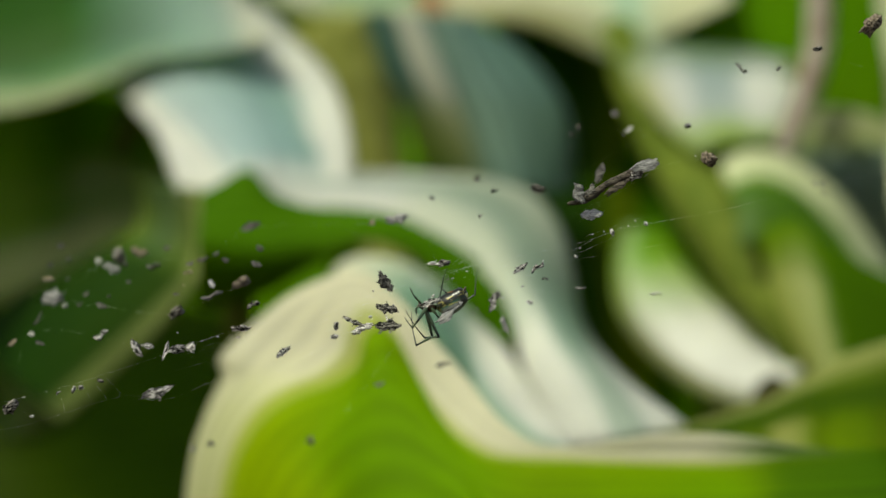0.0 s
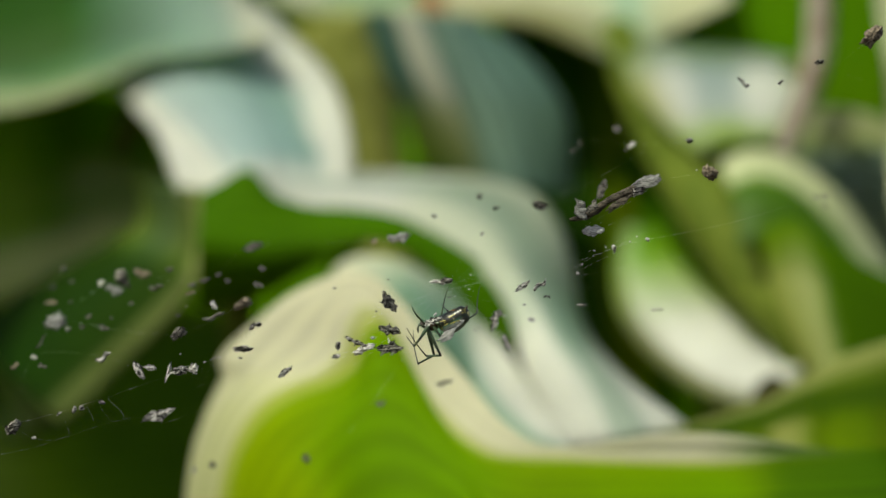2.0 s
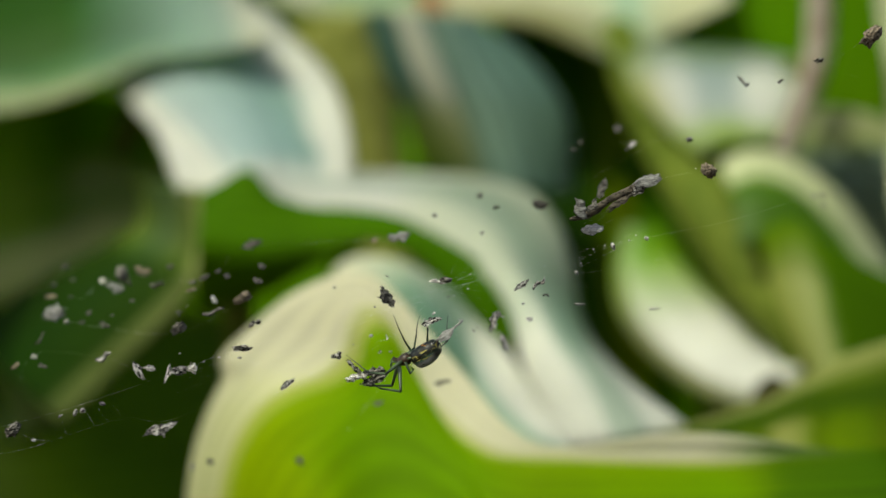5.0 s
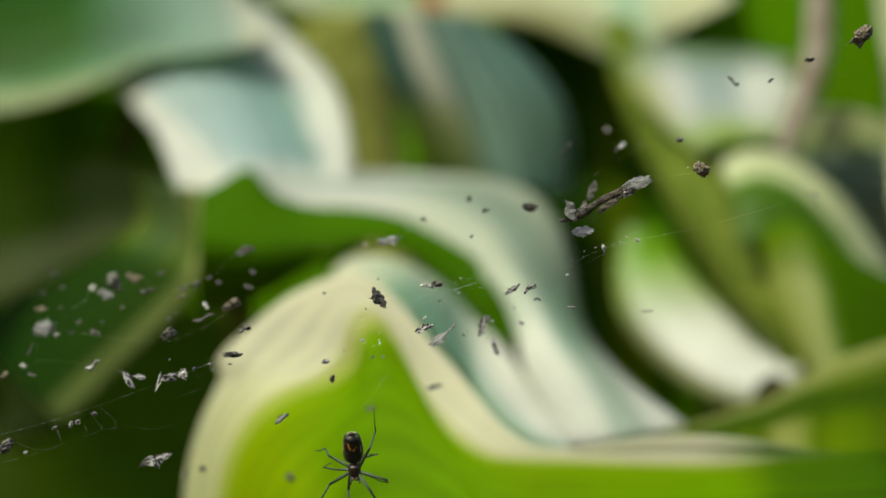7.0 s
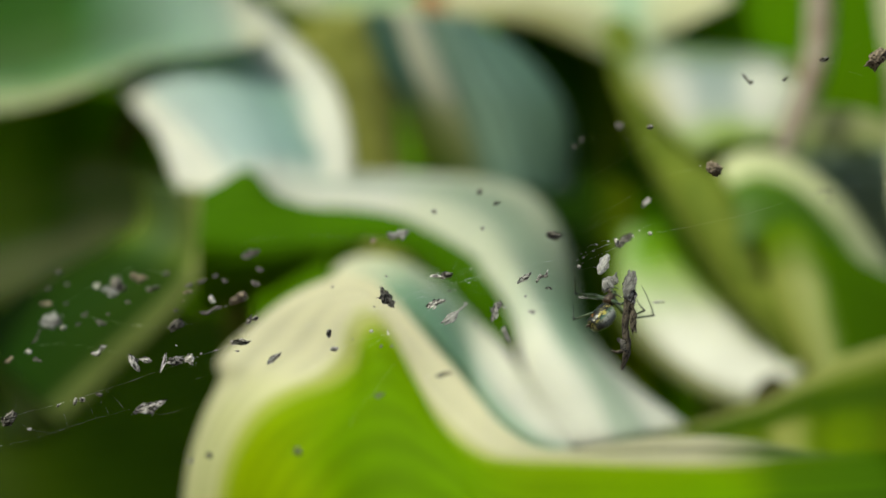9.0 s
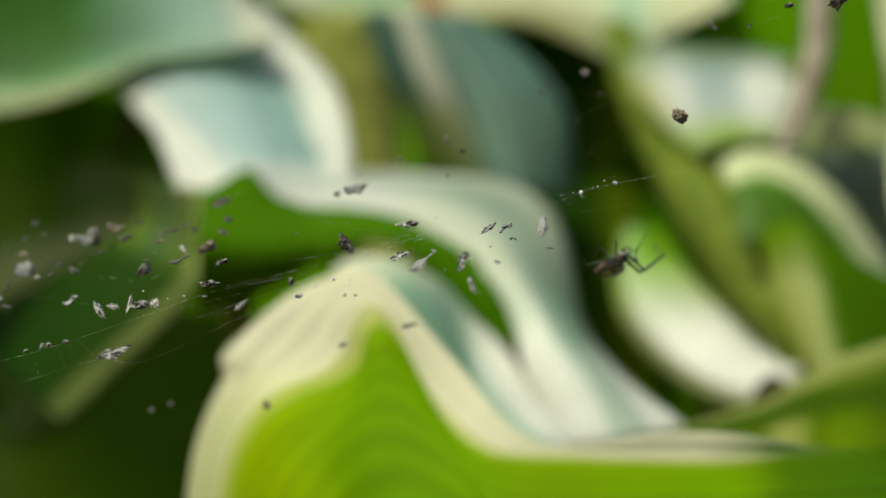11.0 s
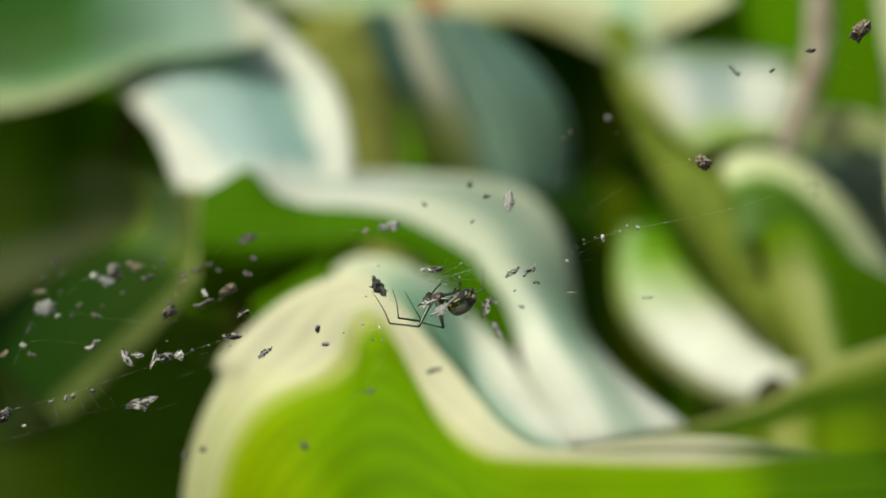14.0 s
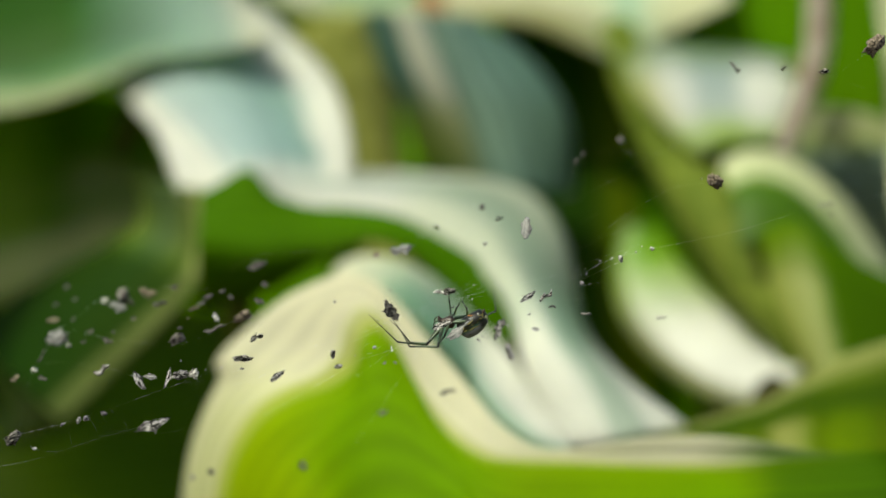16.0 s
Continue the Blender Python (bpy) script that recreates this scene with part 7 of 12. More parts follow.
    drift(litter[24], [(0, -0.27, 2.69), (0.5, -0.83, 1.95), (1, -1.57, 2.17), (1.5, -0.07, 1.05), (2, 0.00, 0.00), (2.5, 0.05, 0.35), (3, 0.13, 1.14), (3.5, 0.49, 0.66), (4, 0.29, 0.75), (6.5, -0.77, 0.02), (7, -1.18, -0.20), (7.5, -1.30, 0.53), (8, -0.65, -0.18), (8.5, -0.16, -0.61), (9, -0.39, -0.00), (11.5, -4.59, 7.19), (12, -0.79, 3.22), (12.5, -2.66, 12.83), (13, 0.80, 3.84), (13.5, -1.08, 2.52), (14, -1.20, 1.39), (14.5, 0.50, 6.82), (15, 1.48, 3.82), (15.5, -0.34, 0.04), (16, 0.40, -2.08)])
    drift(litter[25], [(0, -0.26, 2.67), (0.5, -0.81, 1.92), (1, -1.53, 2.12), (1.5, -0.07, 1.03), (2, 0.00, 0.00), (2.5, 0.03, 0.37), (3, 0.08, 1.15), (3.5, 0.46, 0.67), (4, 0.26, 0.74), (6.5, -0.50, 0.21), (7, -1.00, -0.07), (7.5, -1.07, 0.71), (8, -0.28, -0.07), (8.5, 0.00, -0.07), (9, -0.21, 0.71), (11.5, -4.20, 7.55), (12, -0.57, 3.92), (12.5, -2.70, 12.68), (13, 0.86, 3.85), (13.5, -0.85, 2.64), (14, -1.15, 1.52), (14.5, 0.30, 7.02), (15, 1.27, 4.08), (15.5, -0.50, 0.47), (16, 0.29, -1.57)])
    drift(litter[26], [(0, -0.21, 2.68), (0.5, -0.78, 1.91), (1, -1.55, 2.12), (1.5, 0.00, 1.06), (2, 0.00, 0.00), (2.5, 0.07, 0.28), (3, 0.07, 1.06), (3.5, 0.42, 0.71), (4, 0.21, 0.85), (6.5, -0.85, 0.14), (7, -1.42, -0.07), (7.5, -1.42, 0.71), (8, -0.64, -0.07), (8.5, -0.29, -0.07), (9, -0.50, 0.71), (11.5, -4.81, 7.64), (12, -1.06, 3.96), (12.5, -2.83, 12.94), (13, 0.49, 3.75), (13.5, -1.42, 2.83), (14, -1.85, 1.73), (14.5, 0.14, 6.72), (15, 1.03, 3.91), (15.5, -0.72, 0.40), (16, -0.00, -1.55)])
    drift(litter[27], [(0, -0.26, 2.63), (0.5, -0.80, 1.90), (1, -1.50, 2.08), (1.5, -0.07, 1.01), (2, 0.00, 0.00), (2.5, 0.02, 0.38), (3, 0.04, 1.13), (3.5, 0.44, 0.67), (4, 0.24, 0.71), (6.5, -0.66, 0.04), (7, -1.20, -0.17), (7.5, -1.25, 0.55), (8, -0.52, 0.00), (8.5, -0.08, 0.01), (9, -0.31, 0.79), (11.5, -4.55, 7.63), (12, -0.88, 4.33), (12.5, -2.71, 12.73), (13, 0.58, 4.05), (13.5, -1.02, 2.99), (14, -1.25, 1.72), (14.5, 0.17, 7.08), (15, 1.11, 4.13), (15.5, -0.63, 0.54), (16, 0.15, -1.51)])
    drift(litter[28], [(0, -0.30, 2.67), (0.5, -0.83, 1.94), (1, -1.52, 2.11), (1.5, -0.11, 1.01), (2, 0.00, 0.00), (2.5, 0.00, 0.43), (3, 0.07, 1.22), (3.5, 0.48, 0.67), (4, 0.28, 0.68), (6.5, -0.61, -0.22), (7, -1.17, -0.34), (7.5, -1.19, 0.29), (8, -0.52, -0.11), (8.5, -0.07, -0.09), (9, -0.32, 0.63), (11.5, -4.43, 7.50), (12, -0.73, 4.33), (12.5, -2.66, 12.90), (13, 0.59, 4.22), (13.5, -1.01, 3.09), (14, -1.11, 1.68), (14.5, 0.17, 7.28), (15, 1.20, 4.21), (15.5, -0.60, 0.54), (16, 0.23, -1.58)])
    drift(litter[29], [(0, -0.29, 2.64), (0.5, -0.81, 1.89), (1, -1.50, 2.06), (1.5, -0.11, 0.99), (2, 0.00, 0.00), (2.5, -0.01, 0.43), (3, 0.03, 1.21), (3.5, 0.44, 0.67), (4, 0.24, 0.67), (6.5, -0.71, 0.35), (7, -1.20, -0.00), (7.5, -1.34, 0.77), (8, -0.57, 0.35), (8.5, -0.05, 0.18), (9, -0.29, 1.03), (11.5, -4.63, 8.40), (12, -1.06, 5.46), (12.5, -3.09, 15.40), (13, 0.27, 4.76), (13.5, -1.13, 4.20), (14, -1.18, 2.68), (14.5, 0.20, 8.26), (15, 1.11, 4.94), (15.5, -0.94, 1.46), (16, -0.22, -0.70)])
    drift(litter[30], [(0, -0.32, 2.91), (0.5, -0.87, 2.11), (1, -1.58, 2.18), (1.5, -0.15, 1.07), (2, 0.00, 0.00), (2.5, -0.07, 0.55), (3, 0.05, 1.48), (3.5, 0.52, 0.88), (4, 0.30, 0.86), (6.5, -0.58, -1.26), (7, -1.38, -1.06), (7.5, -1.16, -0.92), (8, -0.65, -0.43), (8.5, -0.38, -0.01), (9, -0.66, 0.70), (11.5, -4.75, 8.02), (12, -1.02, 4.79), (12.5, -3.19, 14.57), (13, 0.31, 4.84), (13.5, -1.94, 3.92), (14, -1.37, 1.53), (14.5, -0.09, 7.67), (15, 1.18, 4.05), (15.5, -0.90, 0.64), (16, 0.03, -1.61)])
    drift(litter[31], [(0, -0.30, 2.86), (0.5, -0.84, 2.06), (1, -1.54, 2.13), (1.5, -0.14, 1.05), (2, 0.00, 0.00), (2.5, -0.07, 0.54), (3, 0.03, 1.44), (3.5, 0.51, 0.85), (4, 0.29, 0.82), (6.5, -0.55, -1.30), (7, -1.33, -1.07), (7.5, -1.11, -0.95), (8, -0.61, -0.44), (8.5, -0.33, 0.05), (9, -0.62, 0.76), (11.5, -4.77, 8.02), (12, -1.03, 4.80), (12.5, -3.18, 14.31), (13, 0.27, 4.86), (13.5, -0.92, 3.95), (14, -1.36, 1.51), (14.5, -0.15, 7.60), (15, 1.06, 4.16), (15.5, -0.88, 0.67), (16, 0.05, -1.54)])
    drift(litter[32], [(0, -0.31, 2.92), (0.5, -0.88, 2.11), (1, -1.57, 2.15), (1.5, -0.16, 1.07), (2, 0.00, 0.00), (2.5, -0.09, 0.56), (3, 0.05, 1.49), (3.5, 0.52, 0.86), (4, 0.31, 0.84), (6.5, -0.52, -1.40), (7, -1.35, -1.10), (7.5, -1.09, -1.07), (8, -0.62, -0.43), (8.5, -0.37, 0.08), (9, -0.68, 0.79), (11.5, -4.91, 8.27), (12, -1.06, 4.97), (12.5, -3.30, 14.38), (13, 0.20, 5.04), (13.5, -1.01, 2.97), (14, -1.39, 1.53), (14.5, -0.22, 7.78), (15, 0.97, 4.41), (15.5, -0.92, 0.70), (16, 0.02, -1.56)])
    drift(litter[33], [(0, -0.29, 2.74), (0.5, -0.82, 1.98), (1, -1.50, 2.08), (1.5, -0.12, 1.02), (2, 0.00, 0.00), (2.5, -0.04, 0.49), (3, 0.01, 1.32), (3.5, 0.47, 0.77), (4, 0.26, 0.75), (6.5, -0.55, -1.22), (7, -1.31, -0.96), (7.5, -1.10, -0.80), (8, -0.56, -0.46), (8.5, -0.25, 0.07), (9, -0.53, 0.80), (11.5, -4.40, 7.56), (12, -1.04, 4.70), (12.5, -3.35, 13.43), (13, 0.24, 4.71), (13.5, -1.12, 3.22), (14, -1.34, 1.50), (14.5, 0.21, 7.42), (15, 0.92, 4.19), (15.5, -0.83, 0.66), (16, -0.21, -1.60)])
    drift(litter[34], [(0, -0.27, 2.65), (0.5, -0.79, 1.89), (1, -1.46, 2.00), (1.5, -0.11, 0.98), (2, 0.00, 0.00), (2.5, -0.04, 0.47), (3, -0.05, 1.26), (3.5, 0.42, 0.71), (4, 0.21, 0.69), (6.5, -0.51, -1.39), (7, -1.22, -1.16), (7.5, -1.02, -1.04), (8, -0.54, -0.49), (8.5, -0.26, 0.13), (9, -0.54, 0.88), (11.5, -5.13, 7.85), (12, -1.14, 4.67), (12.5, -2.67, 14.28), (13, 0.20, 4.57), (13.5, -1.14, 2.99), (14, -1.41, 1.49), (14.5, 0.54, 7.44), (15, 0.84, 4.01), (15.5, -0.88, 0.74), (16, 0.05, -1.27)])
    drift(litter[35], [(0, -0.29, 2.63), (0.5, -0.80, 1.86), (1, -1.49, 1.99), (1.5, -0.12, 0.97), (2, 0.00, 0.00), (2.5, -0.03, 0.45), (3, -0.04, 1.26), (3.5, 0.41, 0.68), (4, 0.20, 0.67), (6.5, -0.55, -1.34), (7, -1.22, -1.10), (7.5, -1.04, -0.97), (8, -0.47, -0.49), (8.5, -0.27, 0.16), (9, -0.53, 0.94), (11.5, -4.85, 7.96), (12, -1.24, 4.78), (12.5, -2.94, 12.86), (13, 0.15, 4.53), (13.5, -1.18, 3.10), (14, -1.50, 1.52), (14.5, -0.31, 7.28), (15, 0.89, 3.83), (15.5, -0.95, 0.87), (16, 0.04, -1.10)])
    drift(litter[36], [(0, -0.32, 2.59), (0.5, -0.81, 1.79), (1, -1.53, 1.96), (1.5, -0.14, 0.95), (2, 0.00, 0.00), (2.5, -0.02, 0.43), (3, -0.03, 1.27), (3.5, 0.37, 0.62), (4, 0.16, 0.61), (6.5, -0.60, -1.41), (7, -1.17, -1.17), (7.5, -1.04, -1.08), (8, -0.32, -0.51), (8.5, -0.31, 0.25), (9, -0.56, 1.14), (11.5, -5.06, 8.79), (12, -1.51, 5.08), (12.5, -3.31, 11.49), (13, 0.02, 4.46), (13.5, -1.31, 3.37), (14, -1.75, 1.59), (14.5, -0.43, 7.52), (15, 0.97, 3.38), (15.5, -1.16, 1.22), (16, -0.04, -0.64)])
    drift(litter[37], [(0, -0.33, 2.57), (0.5, -0.81, 1.76), (1, -1.54, 1.96), (1.5, -0.14, 0.94), (2, 0.00, 0.00), (2.5, -0.01, 0.41), (3, -0.01, 1.23), (3.5, 0.35, 0.60), (4, 0.15, 0.60), (6.5, -0.68, -1.08), (7, -1.23, -0.82), (7.5, -1.13, -0.64), (8, -0.21, -0.49), (8.5, -0.25, 0.26), (9, -0.51, 1.18), (11.5, -5.10, 8.44), (12, -1.51, 5.11), (12.5, -2.56, 11.74), (13, 0.00, 4.40), (13.5, -1.30, 3.42), (14, -1.77, 1.61), (14.5, -0.39, 7.50), (15, 1.03, 3.24), (15.5, -1.16, 1.30), (16, 0.02, -0.52)])
    drift(litter[38], [(0, -0.32, 2.54), (0.5, -0.80, 1.75), (1, -1.52, 1.95), (1.5, -0.12, 0.94), (2, 0.00, 0.00), (2.5, 0.00, 0.40), (3, -0.01, 1.19), (3.5, 0.35, 0.61), (4, 0.14, 0.60), (6.5, -0.70, -0.92), (7, -1.26, -0.66), (7.5, -1.17, -0.41), (8, -0.21, -0.48), (8.5, -0.20, 0.23), (9, -0.46, 1.14), (11.5, -5.00, 8.37), (12, -1.42, 4.98), (12.5, -3.01, 12.41), (13, 0.05, 4.35), (13.5, -1.26, 3.34), (14, -1.68, 1.59), (14.5, -0.33, 7.33), (15, 1.02, 3.29), (15.5, -1.08, 1.21), (16, 0.07, -0.62)])
    drift(litter[39], [(0, -0.20, 2.59), (0.5, -0.72, 1.81), (1, -1.31, 1.82), (1.5, -0.13, 0.91), (2, 0.00, 0.00), (2.5, -0.12, 0.51), (3, -0.37, 1.47), (3.5, 0.44, 0.59), (4, 0.19, 0.53), (6.5, 0.32, -5.20), (7, -0.33, -5.18), (7.5, 0.10, -6.25), (8, -1.34, -0.76), (8.5, -0.98, 0.33), (9, -1.06, 0.87), (11.5, -5.66, 7.67), (12, -1.91, 4.76), (12.5, -3.71, 11.56), (13, 0.06, 4.59), (13.5, -1.66, 3.14), (14, -1.93, 1.38), (14.5, -1.11, 7.52), (15, 0.25, 4.15), (15.5, -1.35, 0.70), (16, -0.72, -1.18)])
    drift(litter[40], [(0, -0.27, 2.41), (0.5, -0.73, 1.74), (1, -1.34, 1.61), (1.5, -0.13, 0.80), (2, 0.00, 0.00), (2.5, -0.13, 0.60), (3, -0.13, 1.21), (3.5, 0.40, 0.60), (4, 0.20, 0.47), (6.5, -0.27, -2.01), (7, -0.87, -2.21), (7.5, -0.74, -2.14), (8, -0.53, -0.67), (8.5, -0.13, 0.27), (9, -0.47, 1.00), (11.5, -4.72, 7.87), (12, -0.87, 4.96), (12.5, -3.07, 13.14), (13, 0.14, 4.96), (13.5, -1.00, 3.08), (14, -1.07, 1.41), (14.5, -0.40, 7.44), (15, 0.67, 4.22), (15.5, -0.87, 0.74), (16, 0.00, -1.27)])
    drift(litter[41], [(0, -0.24, 2.50), (0.5, -0.72, 1.79), (1, -1.33, 1.71), (1.5, -0.10, 0.87), (2, 0.00, 0.00), (2.5, -0.10, 0.57), (3, -0.14, 1.23), (3.5, 0.39, 0.70), (4, 0.18, 0.59), (6.5, -0.34, -1.69), (7, -0.98, -1.70), (7.5, -0.85, -1.61), (8, -0.50, -0.57), (8.5, -0.15, 0.28), (9, -0.50, 0.99), (11.5, -4.77, 7.63), (12, -0.92, 4.78), (12.5, -3.06, 12.70), (13, 0.19, 4.81), (13.5, -1.02, 3.00), (14, -1.16, 1.41), (14.5, -0.30, 7.28), (15, 0.75, 4.14), (15.5, -0.85, 0.76), (16, 0.06, -1.27)])
    drift(litter[42], [(0, -0.11, 2.48), (0.5, -0.52, 1.74), (1, -1.06, 1.78), (1.5, 0.08, 0.89), (2, 0.00, 0.00), (2.5, 0.01, 0.49), (3, 0.08, 1.24), (3.5, 0.60, 0.71), (4, 0.40, 0.63), (6.5, -0.25, -1.75), (7, -0.58, -1.66), (7.5, -0.69, -1.69), (8, -0.33, -0.53), (8.5, 0.14, 0.21), (9, -0.05, 0.99), (11.5, -4.41, 8.01), (12, -0.90, 4.73), (12.5, -2.86, 12.47), (13, 0.50, 4.84), (13.5, -0.86, 2.91), (14, -1.07, 1.37), (14.5, -0.46, 7.29), (15, 1.06, 4.27), (15.5, -0.67, 0.84), (16, 0.41, -1.29)])
    drift(litter[43], [(0, -0.07, 2.41), (0.5, -0.44, 1.68), (1, -0.94, 1.74), (1.5, 0.14, 0.88), (2, 0.00, 0.00), (2.5, 0.04, 0.47), (3, 0.13, 1.20), (3.5, 0.66, 0.68), (4, 0.47, 0.60), (6.5, -0.20, -1.81), (7, -0.41, -1.74), (7.5, -0.60, -1.81), (8, -0.27, -0.54), (8.5, 0.26, 0.20), (9, 0.13, 1.00), (11.5, -4.24, 8.03), (12, -0.87, 4.69), (12.5, -2.71, 12.19), (13, 0.60, 4.82), (13.5, -0.81, 2.88), (14, -1.00, 1.34), (14.5, -0.53, 7.23), (15, 1.13, 4.28), (15.5, -0.60, 0.87), (16, 0.53, -1.27)])
    drift(litter[44], [(0, -0.08, 2.42), (0.5, -0.46, 1.69), (1, -0.97, 1.75), (1.5, 0.13, 0.88), (2, 0.00, 0.00), (2.5, 0.04, 0.47), (3, 0.12, 1.20), (3.5, 0.64, 0.68), (4, 0.45, 0.61), (6.5, -0.22, -1.76), (7, -0.46, -1.68), (7.5, -0.63, -1.73), (8, -0.28, -0.53), (8.5, 0.24, 0.20), (9, 0.09, 0.99), (11.5, -4.27, 7.99), (12, -0.88, 4.67), (12.5, -2.70, 12.20), (13, 0.58, 4.79), (13.5, -0.82, 2.88), (14, -1.02, 1.35), (14.5, -0.51, 7.20), (15, 1.11, 4.26), (15.5, -0.61, 0.86), (16, 0.51, -1.27)])
    drift(litter[45], [(0, -0.18, 2.55), (0.5, -0.65, 1.80), (1, -1.24, 1.87), (1.5, -0.01, 0.93), (2, 0.00, 0.00), (2.5, -0.02, 0.48), (3, -0.02, 1.23), (3.5, 0.49, 0.73), (4, 0.28, 0.67), (6.5, -0.39, -1.48), (7, -0.93, -1.31), (7.5, -0.87, -1.24), (8, -0.44, -0.49), (8.5, -0.05, 0.19), (9, -0.30, 0.92), (11.5, -4.65, 7.76), (12, -0.98, 4.60), (12.5, -2.83, 12.51), (13, 0.37, 4.66), (13.5, -0.98, 2.90), (14, -1.21, 1.41), (14.5, -0.32, 7.13), (15, 0.93, 4.14), (15.5, -0.75, 0.76), (16, 0.25, -1.31)])
    drift(litter[46], [(0, -0.23, 2.54), (0.5, -0.75, 1.82), (1, -1.46, 2.01), (1.5, -0.03, 0.98), (2, 0.00, 0.00), (2.5, 0.04, 0.34), (3, 0.00, 1.03), (3.5, 0.40, 0.64), (4, 0.19, 0.70), (6.5, -0.67, -0.47), (7, -1.29, -0.44), (7.5, -1.20, 0.04), (8, -0.51, -0.33), (8.5, -0.15, 0.00), (9, -0.38, 0.74), (11.5, -4.42, 8.35), (12, -0.83, 4.76), (12.5, -2.83, 12.90), (13, 0.69, 3.93), (13.5, -1.12, 2.67), (14, -1.41, 1.47), (14.5, 0.02, 6.59), (15, 0.94, 3.84), (15.5, -0.65, 0.48), (16, 0.18, -1.42)])
    drift(litter[47], [(0, -0.24, 2.47), (0.5, -0.74, 1.78), (1, -1.40, 1.94), (1.5, -0.06, 0.94), (2, 0.00, 0.00), (2.5, 0.02, 0.39), (3, -0.06, 1.05), (3.5, 0.38, 0.63), (4, 0.17, 0.62), (6.5, -0.59, -0.86), (7, -1.26, -0.68), (7.5, -1.11, -0.31), (8, -0.47, -0.47), (8.5, -0.09, 0.07), (9, -0.35, 0.82), (11.5, -4.33, 8.45), (12, -1.15, 5.14), (12.5, -2.70, 11.83), (13, 0.27, 4.19), (13.5, -0.68, 2.97), (14, -1.29, 1.46), (14.5, -0.47, 6.83), (15, 0.82, 3.86), (15.5, -0.70, 0.58), (16, 0.00, -1.15)])
    drift(litter[48], [(0, -0.24, 2.46), (0.5, -0.74, 1.76), (1, -1.38, 1.92), (1.5, -0.06, 0.93), (2, 0.00, 0.00), (2.5, 0.01, 0.40), (3, -0.08, 1.04), (3.5, 0.37, 0.63), (4, 0.16, 0.61), (6.5, -0.58, -0.91), (7, -1.25, -0.71), (7.5, -1.10, -0.36), (8, -0.46, -0.49), (8.5, -0.08, 0.09), (9, -0.35, 0.84), (11.5, -4.57, 7.92), (12, -1.02, 4.26), (12.5, -2.65, 11.70), (13, 0.29, 4.18), (13.5, -1.11, 2.85), (14, -1.28, 1.45), (14.5, -0.15, 6.60), (15, 0.80, 3.84), (15.5, -0.71, 0.61), (16, 0.19, -1.27)])
    drift(litter[49], [(0, -0.32, 2.65), (0.5, -0.86, 1.95), (1, -1.57, 2.22), (1.5, -0.11, 1.03), (2, 0.00, 0.00), (2.5, 0.05, 0.37), (3, 0.20, 1.15), (3.5, 0.55, 0.57), (4, 0.37, 0.63), (6.5, -0.89, -0.45), (7, -1.12, -0.52), (7.5, -1.34, 0.07), (8, -0.89, -0.45), (8.5, -0.15, -1.41), (9, -0.37, -0.97), (11.5, -4.54, 6.46), (12, -0.60, 2.38), (12.5, -2.08, 12.19), (13, 1.11, 4.38), (13.5, -0.97, 2.38), (14, -0.71, 1.07), (14.5, 0.89, 6.54), (15, 1.83, 3.57), (15.5, -0.14, -0.32), (16, 0.52, -2.46)])
    drift(litter[50], [(0, -0.29, 2.61), (0.5, -0.83, 1.90), (1, -1.53, 2.15), (1.5, -0.08, 1.01), (2, 0.00, 0.00), (2.5, 0.05, 0.35), (3, 0.14, 1.10), (3.5, 0.50, 0.59), (4, 0.31, 0.65), (6.5, -0.80, -0.47), (7, -1.21, -0.49), (7.5, -1.28, 0.10), (8, -0.73, -0.41), (8.5, -0.12, -0.81), (9, -0.33, -0.16), (11.5, -4.80, 6.90), (12, -0.80, 3.27), (12.5, -2.69, 12.40), (13, 0.58, 4.21), (13.5, -1.14, 2.60), (14, -1.11, 1.30), (14.5, 0.39, 6.61), (15, 1.37, 3.71), (15.5, -0.40, -0.03), (16, 0.35, -2.10)])
    drift(litter[51], [(0, -0.26, 2.62), (0.5, -0.80, 1.89), (1, -1.53, 2.13), (1.5, -0.05, 1.02), (2, 0.00, 0.00), (2.5, 0.06, 0.32), (3, 0.10, 1.07), (3.5, 0.46, 0.63), (4, 0.26, 0.72), (6.5, -0.80, -0.10), (7, -1.24, -0.25), (7.5, -1.32, 0.45), (8, -0.67, -0.21), (8.5, -0.16, -0.51), (9, -0.36, 0.20), (11.5, -4.88, 7.23), (12, -0.93, 3.65), (12.5, -3.23, 12.75), (13, 0.50, 3.72), (13.5, -1.29, 2.58), (14, -1.37, 1.42), (14.5, 0.35, 6.63), (15, 1.25, 3.71), (15.5, -0.56, 0.00), (16, 0.14, -2.08)])
    drift(litter[52], [(0, -0.28, 2.36), (0.5, -0.78, 1.73), (1, -1.45, 2.08), (1.5, -0.05, 0.94), (2, 0.00, 0.00), (2.5, 0.11, 0.26), (3, 0.12, 0.87), (3.5, 0.45, 0.42), (4, 0.27, 0.48), (6.5, -0.75, -0.56), (7, -1.28, -0.42), (7.5, -1.21, 0.14), (8, -0.55, -0.54), (8.5, 0.05, -0.42), (9, -0.08, 0.39), (11.5, -6.20, 6.63), (12, -0.96, 3.78), (12.5, -3.68, 11.60), (13, 0.45, 3.87), (13.5, -1.16, 2.75), (14, -1.18, 1.45), (14.5, -0.04, 6.21), (15, 0.95, 3.72), (15.5, -0.51, 0.26), (16, 0.32, -1.54)])
